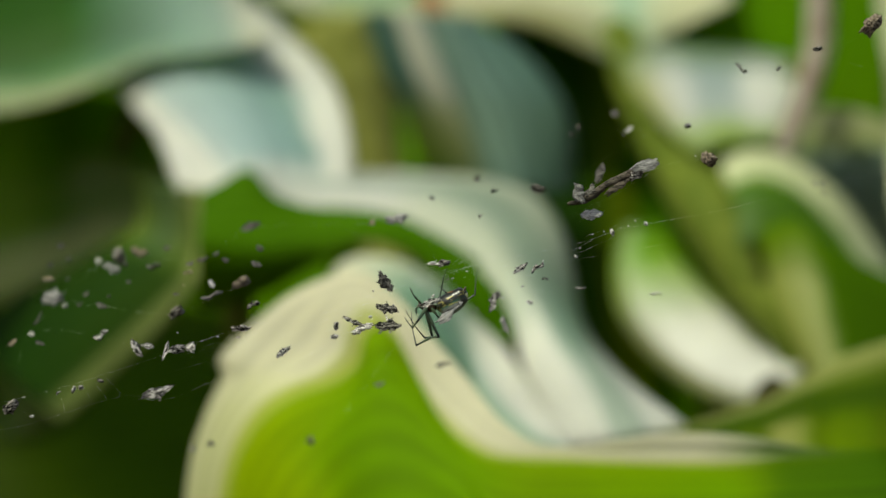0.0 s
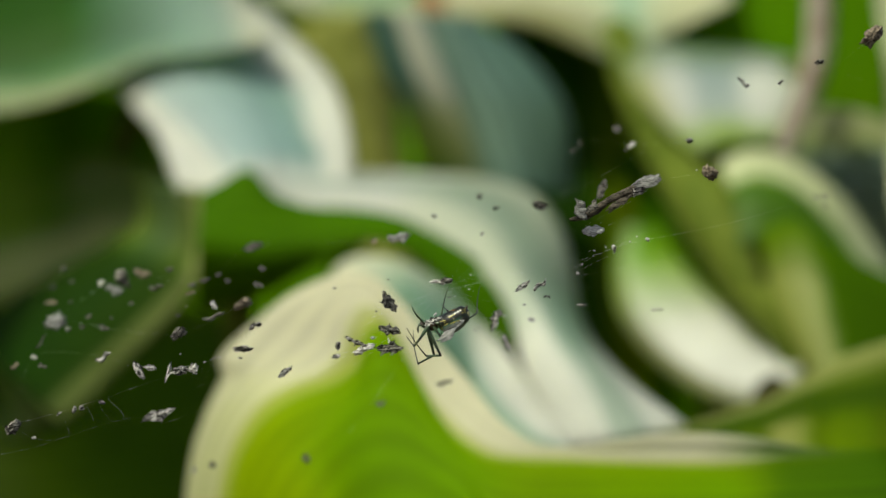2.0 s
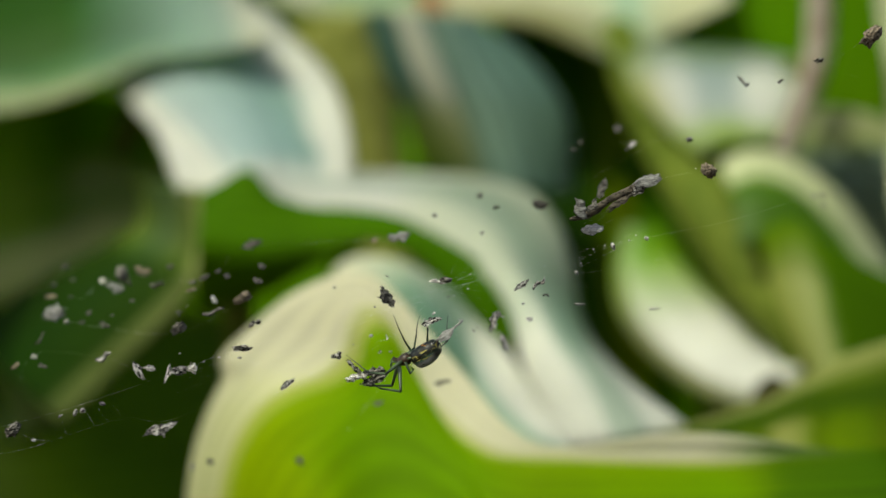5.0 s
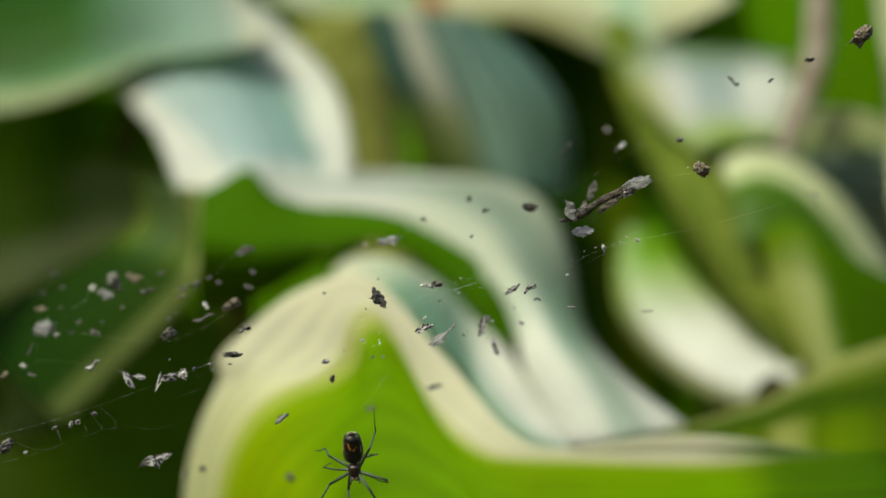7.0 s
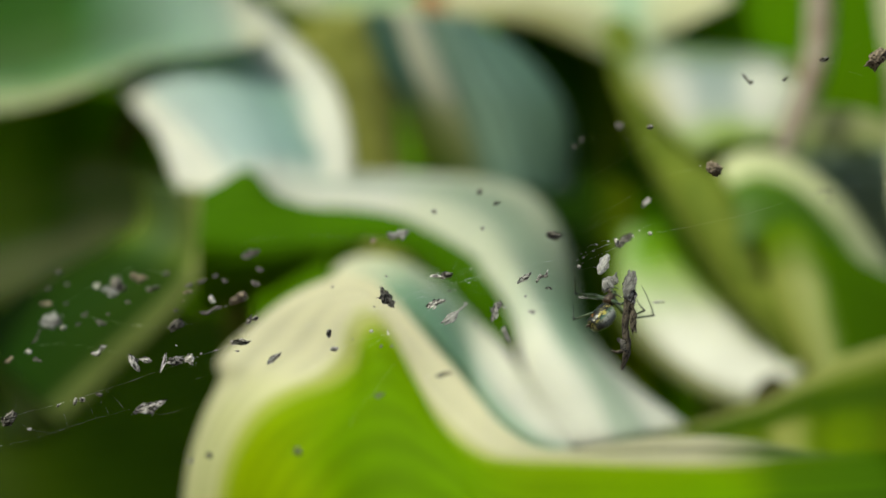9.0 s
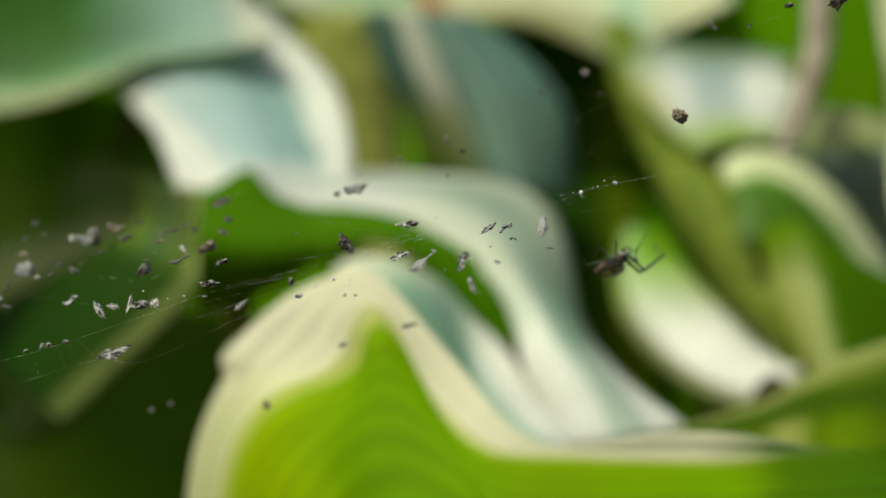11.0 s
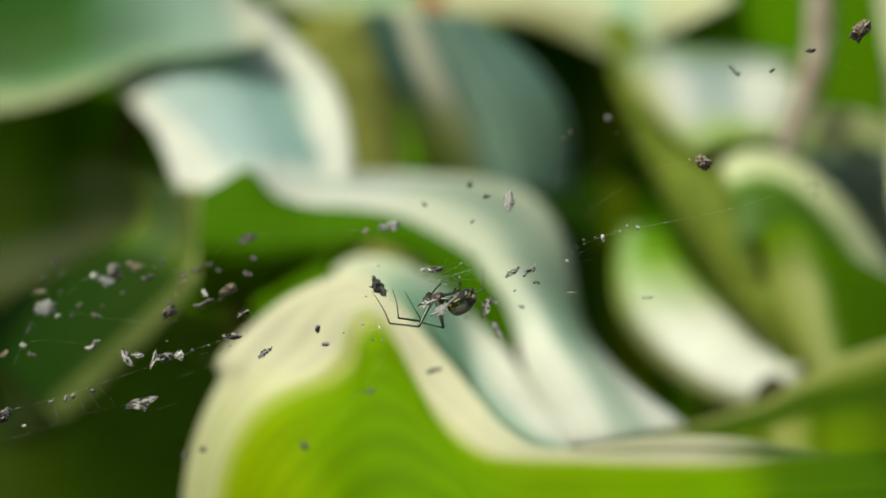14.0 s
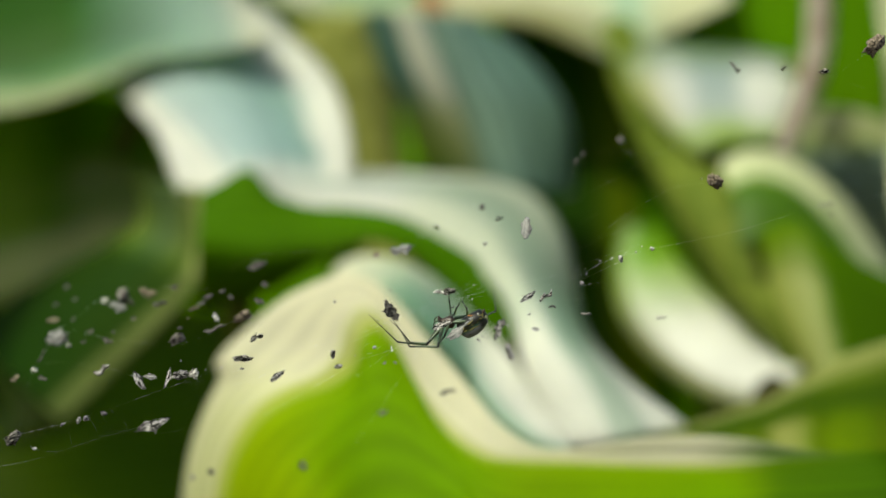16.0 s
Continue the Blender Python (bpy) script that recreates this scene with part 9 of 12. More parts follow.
    drift(litter[82], [(0, -0.29, 2.00), (0.5, -0.76, 1.48), (1, -1.37, 2.07), (1.5, -0.01, 0.86), (2, 0.00, 0.00), (2.5, 0.24, 0.07), (3, 0.23, 0.45), (3.5, 0.44, 0.10), (4, 0.30, 0.22), (6.5, -0.80, -0.19), (7, -1.28, -0.07), (7.5, -1.20, 0.74), (8, -0.39, -0.67), (8.5, 0.34, -0.48), (9, 1.97, -7.29), (9.4, 2.19, -8.17), (9.5, 2.19, -40.11), (9.6, 2.19, -167.76), (9.7, 2.55, -431.99), (9.9, 2.55, -431.99), (16, 2.55, -431.99)])
    drift(litter[83], [(0, -0.29, 2.01), (0.5, -0.77, 1.48), (1, -1.37, 2.07), (1.5, -0.02, 0.87), (2, 0.00, 0.00), (2.5, 0.23, 0.08), (3, 0.22, 0.45), (3.5, 0.44, 0.10), (4, 0.31, 0.22), (6.5, -0.79, -0.22), (7, -1.27, -0.10), (7.5, -1.18, 0.71), (8, -0.38, -0.68), (8.5, 0.35, -0.48), (9, 2.26, -7.29), (9.4, 2.48, -8.17), (9.5, 2.48, -40.09), (9.6, 2.48, -167.64), (9.7, 2.84, -431.26), (9.9, 2.84, -431.26), (16, 2.84, -431.26)])
    drift(litter[84], [(0, -0.29, 2.14), (0.5, -0.76, 1.60), (1, -1.44, 2.13), (1.5, -0.01, 0.90), (2, 0.00, 0.00), (2.5, 0.22, 0.11), (3, 0.25, 0.59), (3.5, 0.48, 0.18), (4, 0.32, 0.31), (6.5, -0.84, -0.26), (7, -1.35, -0.11), (7.5, -1.24, 0.64), (8, -0.47, -0.62), (8.5, 0.25, -0.46), (9, 0.26, 0.50), (11.5, -4.82, 8.14), (12, -1.06, 3.71), (12.5, -2.56, 11.04), (13, 0.45, 3.34), (13.5, -1.20, 2.73), (14, -1.22, 1.54), (14.5, -0.26, 5.68), (15, 0.80, 3.60), (15.5, -0.41, 0.18), (16, 0.44, -1.39)])
    drift(litter[85], [(0, -0.28, 2.14), (0.5, -0.76, 1.60), (1, -1.44, 2.12), (1.5, -0.01, 0.90), (2, 0.00, 0.00), (2.5, 0.22, 0.12), (3, 0.23, 0.60), (3.5, 0.47, 0.19), (4, 0.31, 0.32), (6.5, -0.83, -0.27), (7, -1.35, -0.13), (7.5, -1.24, 0.61), (8, -0.47, -0.62), (8.5, 0.24, -0.44), (9, 0.24, 0.52), (11.5, -4.81, 8.10), (12, -1.05, 3.71), (12.5, -2.55, 11.02), (13, 0.45, 3.36), (13.5, -1.20, 2.73), (14, -1.22, 1.54), (14.5, -0.25, 5.69), (15, 0.80, 3.60), (15.5, -0.42, 0.19), (16, 0.44, -1.38)])
    drift(litter[86], [(0, -0.22, 1.82), (0.5, -0.66, 1.36), (1, -1.28, 1.88), (1.5, 0.03, 0.80), (2, 0.00, 0.00), (2.5, 0.25, 0.06), (3, 0.16, 0.37), (3.5, 0.37, 0.06), (4, 0.21, 0.19), (6.5, -0.79, 0.01), (7, -1.21, 0.11), (7.5, -1.17, 0.95), (8, -0.34, -0.59), (8.5, 0.42, -0.47), (9, -4.91, 1.68), (9.4, -4.70, 0.84), (9.5, -4.70, -29.82), (9.6, -4.70, -152.34), (9.7, -4.35, -431.94), (9.9, -4.35, -431.94), (16, -4.35, -431.94)])
    drift(litter[87], [(0, -0.13, 1.60), (0.5, -0.53, 1.20), (1, -1.13, 1.54), (1.5, 0.07, 0.73), (2, 0.00, 0.00), (2.5, 0.20, 0.13), (3, 0.00, 0.33), (3.5, 0.27, 0.00), (4, 0.07, 0.13), (6.5, -0.60, 0.27), (7, -1.00, 0.40), (7.5, -1.00, 1.14), (8, -0.13, -0.40), (8.5, 0.67, -0.53), (9, 0.47, 0.47), (11.5, -3.94, 7.14), (12, -0.27, 2.47), (12.5, -2.00, 8.60), (13, 0.60, 2.47), (13.5, -1.07, 2.47), (14, -0.80, 1.20), (14.5, -0.13, 4.54), (15, 0.53, 2.87), (15.5, 0.00, -0.33), (16, 0.60, -1.00)])
    drift(litter[88], [(0, -0.07, 1.34), (0.5, -0.47, 1.00), (1, -0.80, 1.21), (1.5, 0.13, 0.54), (2, 0.00, 0.00), (2.5, 0.33, -0.13), (3, 0.33, 0.07), (3.5, 0.47, -0.33), (4, 0.33, -0.20), (6.5, -0.94, 0.07), (7, -1.21, 0.07), (7.5, -1.14, 0.54), (8, -0.33, -0.80), (8.5, 0.74, -2.68), (9, 0.54, -2.68), (11.5, -4.30, 5.34), (12, -1.22, 1.01), (12.5, -2.36, 7.05), (13, 0.17, 0.95), (13.5, -1.52, 1.36), (14, -1.39, 0.67), (14.5, -0.67, 3.48), (15, 0.22, 2.45), (15.5, -0.48, -0.20), (16, 0.27, -1.07)])
    drift(litter[89], [(0, -0.23, 1.59), (0.5, -0.63, 1.21), (1, -1.22, 1.87), (1.5, 0.05, 0.73), (2, 0.00, 0.00), (2.5, 0.32, -0.08), (3, 0.27, 0.15), (3.5, 0.39, -0.11), (4, 0.26, 0.06), (6.5, -0.87, 0.23), (7, -1.20, 0.28), (7.5, -1.17, 1.25), (8, -0.35, -0.64), (8.5, 0.48, -0.63), (9, 0.60, 0.32), (11.5, -4.16, 7.30), (12, -0.95, 2.78), (12.5, -2.12, 8.80), (13, 0.51, 2.30), (13.5, -1.16, 2.35), (14, -1.03, 1.38), (14.5, -0.24, 4.23), (15, 0.64, 2.87), (15.5, -0.17, -0.03), (16, 0.56, -1.16)])
    drift(litter[90], [(0, -0.26, 1.78), (0.5, -0.68, 1.35), (1, -1.31, 1.99), (1.5, 0.03, 0.80), (2, 0.00, 0.00), (2.5, 0.30, -0.02), (3, 0.28, 0.29), (3.5, 0.43, -0.02), (4, 0.29, 0.14), (6.5, -0.87, 0.09), (7, -1.26, 0.18), (7.5, -1.21, 1.09), (8, -0.39, -0.64), (8.5, 0.41, -0.59), (9, 0.51, 0.40), (11.5, -4.41, 7.67), (12, -0.99, 3.11), (12.5, -2.28, 9.64), (13, 0.50, 2.65), (13.5, -1.18, 2.49), (14, -1.09, 1.45), (14.5, -0.25, 4.72), (15, 0.71, 3.13), (15.5, -1.56, 2.63), (16, -0.99, 1.92)])
    drift(litter[91], [(0, -0.25, 1.76), (0.5, -0.67, 1.33), (1, -1.30, 1.96), (1.5, 0.03, 0.79), (2, 0.00, 0.00), (2.5, 0.30, -0.02), (3, 0.27, 0.28), (3.5, 0.42, -0.02), (4, 0.28, 0.14), (6.5, -0.87, 0.09), (7, -1.25, 0.18), (7.5, -1.20, 1.09), (8, -0.39, -0.64), (8.5, 0.41, -0.57), (9, 0.51, 0.40), (11.5, -4.38, 7.61), (12, -0.98, 3.08), (12.5, -2.26, 9.53), (13, 0.50, 2.62), (13.5, -1.18, 2.48), (14, -1.08, 1.44), (14.5, -0.24, 4.68), (15, 0.70, 3.10), (15.5, -1.69, 2.54), (16, -1.13, 1.84)])
    drift(litter[92], [(0, -0.24, 1.67), (0.5, -0.64, 1.27), (1, -1.25, 1.90), (1.5, 0.05, 0.76), (2, 0.00, 0.00), (2.5, 0.30, -0.04), (3, 0.25, 0.22), (3.5, 0.39, -0.05), (4, 0.26, 0.11), (6.5, -0.86, 0.15), (7, -1.22, 0.22), (7.5, -1.18, 1.16), (8, -0.36, -0.64), (8.5, 0.45, -0.56), (9, 0.54, 0.40), (11.5, -4.24, 7.42), (12, -0.96, 2.94), (12.5, -2.17, 9.09), (13, 0.51, 2.47), (13.5, -1.17, 2.43), (14, -1.05, 1.41), (14.5, -0.23, 4.45), (15, 0.66, 2.98), (15.5, -0.41, 2.41), (16, 0.34, 1.72)])
    drift(litter[93], [(0, -0.14, 1.77), (0.5, -0.54, 1.26), (1, -1.12, 1.62), (1.5, 0.09, 0.73), (2, 0.00, 0.00), (2.5, 0.17, 0.14), (3, -0.21, 0.35), (3.5, 0.17, 0.24), (4, -0.04, 0.25), (6.5, -0.69, -0.19), (7, -1.11, -0.15), (7.5, -1.12, 0.71), (8, -0.26, -0.62), (8.5, 0.38, 0.01), (9, 0.21, 0.85), (11.5, -4.07, 6.78), (12, -0.93, 3.21), (12.5, -1.94, 8.29), (13, 0.46, 2.90), (13.5, -1.26, 2.69), (14, -1.08, 1.36), (14.5, -0.08, 4.83), (15, 0.56, 3.00), (15.5, -0.38, 0.41), (16, 0.47, -0.90)])
    drift(litter[94], [(0, -0.14, 1.44), (0.5, -0.50, 1.05), (1, -1.02, 1.53), (1.5, 0.10, 0.64), (2, 0.00, 0.00), (2.5, 0.25, 0.00), (3, -0.05, 0.12), (3.5, 0.20, 0.03), (4, 0.03, 0.10), (6.5, -0.72, 0.12), (7, -1.03, 0.13), (7.5, -1.06, 1.07), (8, -0.23, -0.61), (8.5, 0.48, -0.22), (9, 0.44, 0.62), (11.5, -3.67, 6.33), (12, -0.85, 2.61), (12.5, -1.74, 7.25), (13, 0.48, 2.22), (13.5, -1.16, 2.34), (14, -0.94, 1.25), (14.5, -0.11, 3.90), (15, 0.50, 2.56), (15.5, -0.21, 0.18), (16, 0.53, -0.85)])
    drift(litter[95], [(0, -0.14, 1.42), (0.5, -0.49, 1.03), (1, -1.01, 1.52), (1.5, 0.10, 0.63), (2, 0.00, 0.00), (2.5, 0.25, -0.01), (3, -0.05, 0.11), (3.5, 0.19, 0.02), (4, 0.03, 0.09), (6.5, -0.72, 0.14), (7, -1.03, 0.14), (7.5, -1.05, 1.08), (8, -0.22, -0.60), (8.5, 0.48, -0.22), (9, 0.45, 0.61), (11.5, -3.64, 6.29), (12, -0.84, 2.58), (12.5, -1.72, 7.17), (13, 0.48, 2.18), (13.5, -1.15, 2.32), (14, -0.94, 1.24), (14.5, -0.11, 3.86), (15, 0.50, 2.54), (15.5, -0.21, 0.18), (16, 0.53, -0.84)])
    drift(litter[96], [(0, -0.13, 1.41), (0.5, -0.48, 1.02), (1, -1.00, 1.50), (1.5, 0.10, 0.63), (2, 0.00, 0.00), (2.5, 0.24, 0.00), (3, -0.07, 0.10), (3.5, 0.18, 0.03), (4, 0.01, 0.09), (6.5, -0.71, 0.13), (7, -1.02, 0.13), (7.5, -1.05, 1.07), (8, -0.22, -0.60), (8.5, 0.49, -0.20), (9, 0.44, 0.63), (11.5, -3.61, 6.23), (12, -0.84, 2.57), (12.5, -1.70, 7.07), (13, 0.48, 2.18), (13.5, -1.16, 2.33), (14, -0.93, 1.23), (14.5, -0.10, 3.84), (15, 0.49, 2.52), (15.5, -0.21, 0.19), (16, 0.53, -0.82)])
    drift(litter[97], [(0, -0.22, 2.20), (0.5, -0.68, 1.59), (1, -1.32, 1.87), (1.5, 0.00, 0.87), (2, 0.00, 0.00), (2.5, 0.09, 0.26), (3, -0.10, 0.75), (3.5, 0.33, 0.44), (4, 0.10, 0.46), (6.5, -0.38, -0.91), (7, -0.93, -0.80), (7.5, -0.81, 0.22), (8, -0.04, -0.06), (8.5, 0.51, 0.89), (9, 0.33, 2.10), (11.5, -4.27, 8.10), (12, -0.68, 4.59), (12.5, -2.10, 10.88), (13, 0.75, 4.32), (13.5, -0.71, 3.48), (14, -0.60, 2.12), (14.5, 0.13, 6.76), (15, 1.11, 4.36), (15.5, 0.00, 1.27), (16, 1.06, -0.47)])
    drift(litter[98], [(0, -0.19, 2.14), (0.5, -0.65, 1.54), (1, -1.27, 1.81), (1.5, 0.01, 0.85), (2, 0.00, 0.00), (2.5, 0.10, 0.26), (3, -0.15, 0.70), (3.5, 0.27, 0.45), (4, 0.06, 0.44), (6.5, -0.53, -0.66), (7, -0.99, -0.46), (7.5, -0.65, 0.92), (8, 0.40, 0.93), (8.5, 0.77, 1.39), (9, 0.40, 2.05), (11.5, -3.65, 8.78), (12, -0.10, 5.42), (12.5, -1.32, 11.64), (13, 0.99, 4.70), (13.5, -0.66, 4.04), (14, -0.86, 2.91), (14.5, 0.53, 7.34), (15, 1.45, 5.09), (15.5, 0.33, 2.18), (16, 0.99, 0.26)])
    drift(litter[99], [(0, -0.38, 2.37), (0.5, -0.87, 1.68), (1, -1.58, 2.04), (1.5, -0.02, 0.91), (2, 0.00, 0.00), (2.5, 0.05, 0.24), (3, 0.08, 0.84), (3.5, 0.35, 0.46), (4, 0.15, 0.56), (6.5, -0.85, 0.06), (7, -1.26, 0.09), (7.5, -1.23, 0.60), (8, -0.54, -0.10), (8.5, -0.01, -0.25), (9, -0.21, 0.41), (11.5, -5.49, 7.46), (12, -1.01, 3.82), (12.5, -3.17, 11.67), (13, 0.23, 3.96), (13.5, -1.33, 2.86), (14, -1.21, 1.66), (14.5, 0.31, 6.12), (15, 1.05, 3.81), (15.5, -0.61, 0.61), (16, 0.26, -1.30)])
    drift(litter[100], [(0, -0.40, 2.41), (0.5, -0.89, 1.67), (1, -1.62, 2.05), (1.5, -0.01, 0.91), (2, 0.00, 0.00), (2.5, 0.01, 0.24), (3, 0.02, 0.87), (3.5, 0.33, 0.51), (4, 0.10, 0.61), (6.5, -0.84, 0.25), (7, -1.23, 0.26), (7.5, -1.21, 0.74), (8, -0.50, 0.06), (8.5, -0.03, -0.09), (9, -0.25, 0.53), (11.5, -5.49, 7.52), (12, -1.00, 4.01), (12.5, -3.16, 11.56), (13, 0.16, 4.03), (13.5, -1.35, 2.93), (14, -1.23, 1.76), (14.5, 0.37, 6.09), (15, 1.02, 3.85), (15.5, -0.69, 0.79), (16, 0.21, -1.14)])
    drift(litter[101], [(0, -0.24, 2.45), (0.5, -0.74, 1.72), (1, -1.43, 2.05), (1.5, -0.01, 0.96), (2, 0.00, 0.00), (2.5, 0.05, 0.31), (3, -0.12, 0.94), (3.5, 0.44, 0.58), (4, 0.15, 0.59), (6.5, -0.63, -0.40), (7, -1.14, -0.29), (7.5, -1.08, 0.25), (8, -0.39, -0.33), (8.5, 0.11, 0.04), (9, -0.13, 0.78), (11.5, -4.88, 7.34), (12, -0.87, 4.20), (12.5, -2.69, 10.65), (13, 0.38, 3.93), (13.5, -1.11, 2.91), (14, -1.17, 1.56), (14.5, -0.03, 6.08), (15, 0.76, 3.67), (15.5, -0.64, 0.64), (16, 0.24, -1.11)])
    drift(litter[102], [(0, -0.21, 2.30), (0.5, -0.69, 1.64), (1, -1.33, 1.88), (1.5, -0.02, 0.89), (2, 0.00, 0.00), (2.5, 0.05, 0.32), (3, -0.12, 0.88), (3.5, 0.35, 0.54), (4, 0.11, 0.53), (6.5, -0.63, -0.67), (7, -1.20, -0.53), (7.5, -1.12, 0.02), (8, -0.44, -0.51), (8.5, 0.07, -0.00), (9, -0.18, 0.77), (11.5, -4.82, 7.36), (12, -0.90, 4.44), (12.5, -2.67, 10.53), (13, 0.34, 3.92), (13.5, -1.08, 2.85), (14, -1.25, 1.45), (14.5, -0.28, 6.07), (15, 0.56, 3.60), (15.5, -0.78, 0.53), (16, 0.10, -1.18)])
    drift(litter[103], [(0, -0.20, 2.50), (0.5, -0.71, 1.75), (1, -1.40, 2.10), (1.5, 0.00, 0.99), (2, 0.00, 0.00), (2.5, 0.06, 0.32), (3, -0.19, 0.99), (3.5, 0.50, 0.62), (4, 0.16, 0.62), (6.5, -0.53, -0.45), (7, -1.07, -0.34), (7.5, -1.02, 0.23), (8, -0.31, -0.36), (8.5, 0.18, 0.16), (9, -0.07, 0.91), (11.5, -4.62, 7.23), (12, -0.82, 4.16), (12.5, -2.44, 10.22), (13, 0.46, 3.86), (13.5, -1.04, 2.95), (14, -1.10, 1.56), (14.5, -0.05, 6.04), (15, 0.73, 3.65), (15.5, -0.56, 0.67), (16, 0.31, -1.00)])
    drift(litter[104], [(0, -0.20, 2.55), (0.5, -0.71, 1.79), (1, -1.42, 2.16), (1.5, 0.00, 1.02), (2, 0.00, 0.00), (2.5, 0.06, 0.32), (3, -0.20, 1.01), (3.5, 0.55, 0.64), (4, 0.17, 0.64), (6.5, -0.51, -0.40), (7, -1.05, -0.29), (7.5, -0.99, 0.28), (8, -0.27, -0.33), (8.5, 0.22, 0.20), (9, -0.03, 0.95), (11.5, -4.55, 7.20), (12, -0.80, 4.10), (12.5, -2.37, 10.16), (13, 0.48, 3.85), (13.5, -1.04, 2.96), (14, -1.08, 1.59), (14.5, -0.01, 6.02), (15, 0.78, 3.65), (15.5, -0.51, 0.71), (16, 0.37, -0.96)])
    drift(litter[105], [(0, -0.19, 2.06), (0.5, -0.60, 1.48), (1, -1.22, 1.75), (1.5, 0.01, 0.83), (2, 0.00, 0.00), (2.5, 0.11, 0.22), (3, -0.18, 0.62), (3.5, 0.19, 0.51), (4, 0.02, 0.44), (6.5, -0.67, -0.67), (7, -1.30, -0.55), (7.5, -1.20, 0.08), (8, -0.37, -0.71), (8.5, 0.18, 0.01), (9, -0.03, 0.92), (11.5, -4.24, 7.02), (12, -0.87, 3.65), (12.5, -2.08, 9.51), (13, 0.48, 3.45), (13.5, -1.09, 2.79), (14, -1.05, 1.44), (14.5, -0.01, 5.60), (15, 0.72, 3.37), (15.5, -0.48, 0.49), (16, 0.36, -1.07)])
    drift(litter[106], [(0, -0.19, 2.07), (0.5, -0.59, 1.49), (1, -1.22, 1.76), (1.5, 0.00, 0.83), (2, 0.00, 0.00), (2.5, 0.12, 0.22), (3, -0.18, 0.61), (3.5, 0.17, 0.54), (4, 0.01, 0.44), (6.5, -0.68, -0.71), (7, -1.34, -0.58), (7.5, -1.23, 0.05), (8, -0.37, -0.75), (8.5, 0.18, -0.01), (9, -0.02, 0.93), (11.5, -4.23, 7.05), (12, -0.85, 3.66), (12.5, -2.06, 9.53), (13, 0.51, 3.46), (13.5, -1.07, 2.80), (14, -1.03, 1.46), (14.5, 0.01, 5.62), (15, 0.74, 3.39), (15.5, -0.46, 0.49), (16, 0.37, -1.09)])
    drift(litter[107], [(0, -0.20, 2.06), (0.5, -0.59, 1.48), (1, -1.22, 1.78), (1.5, 0.00, 0.84), (2, 0.00, 0.00), (2.5, 0.14, 0.19), (3, -0.19, 0.57), (3.5, 0.14, 0.56), (4, 0.01, 0.45), (6.5, -0.71, -0.72), (7, -1.38, -0.60), (7.5, -1.27, 0.07), (8, -0.37, -0.80), (8.5, 0.20, -0.03), (9, 0.03, 0.96), (11.5, -4.20, 7.09), (12, -0.83, 3.62), (12.5, -2.03, 9.45), (13, 0.54, 3.41), (13.5, -1.05, 2.82), (14, -1.00, 1.50), (14.5, 0.04, 5.59), (15, 0.76, 3.38), (15.5, -0.42, 0.47), (16, 0.41, -1.10)])
    drift(litter[108], [(0, -0.22, 2.06), (0.5, -0.62, 1.51), (1, -1.26, 1.82), (1.5, 0.01, 0.86), (2, 0.00, 0.00), (2.5, 0.16, 0.20), (3, -0.16, 0.55), (3.5, 0.19, 0.49), (4, 0.04, 0.46), (6.5, -0.67, -0.50), (7, -1.21, -0.41), (7.5, -1.16, 0.32), (8, -0.32, -0.61), (8.5, 0.29, 0.04), (9, 0.13, 0.94), (11.5, -4.29, 7.12), (12, -0.95, 3.59), (12.5, -2.17, 9.42), (13, 0.41, 3.37), (13.5, -1.20, 2.84), (14, -1.13, 1.55), (14.5, -0.10, 5.59), (15, 0.71, 3.39), (15.5, -0.37, 0.44), (16, 0.54, -1.14)])
    drift(litter[109], [(0, -0.24, 2.57), (0.5, -0.75, 1.79), (1, -1.47, 2.18), (1.5, 0.00, 1.01), (2, 0.00, 0.00), (2.5, 0.05, 0.31), (3, -0.15, 1.01), (3.5, 0.54, 0.63), (4, 0.18, 0.65), (6.5, -0.56, -0.27), (7, -1.08, -0.18), (7.5, -1.03, 0.38), (8, -0.32, -0.25), (8.5, 0.18, 0.15), (9, -0.06, 0.87), (11.5, -4.76, 7.31), (12, -0.83, 4.10), (12.5, -2.54, 10.52), (13, 0.43, 3.91), (13.5, -1.09, 2.98), (14, -1.10, 1.63), (14.5, 0.07, 6.08), (15, 0.84, 3.71), (15.5, -0.54, 0.73), (16, 0.35, -1.00)])
    drift(litter[110], [(0, -0.23, 2.17), (0.5, -0.68, 1.59), (1, -1.30, 1.87), (1.5, -0.01, 0.86), (2, 0.00, 0.00), (2.5, 0.10, 0.25), (3, -0.08, 0.74), (3.5, 0.34, 0.42), (4, 0.11, 0.45), (6.5, -0.64, -0.48), (7, -1.19, -0.37), (7.5, -1.10, 0.22), (8, -0.37, -0.51), (8.5, 0.15, 0.00), (9, -0.06, 0.79), (11.5, -4.53, 7.22), (12, -0.96, 3.78), (12.5, -2.35, 10.16), (13, 0.37, 3.61), (13.5, -1.17, 2.79), (14, -1.17, 1.45), (14.5, -0.07, 5.80), (15, 0.74, 3.51), (15.5, -0.54, 0.51), (16, 0.35, -1.13)])
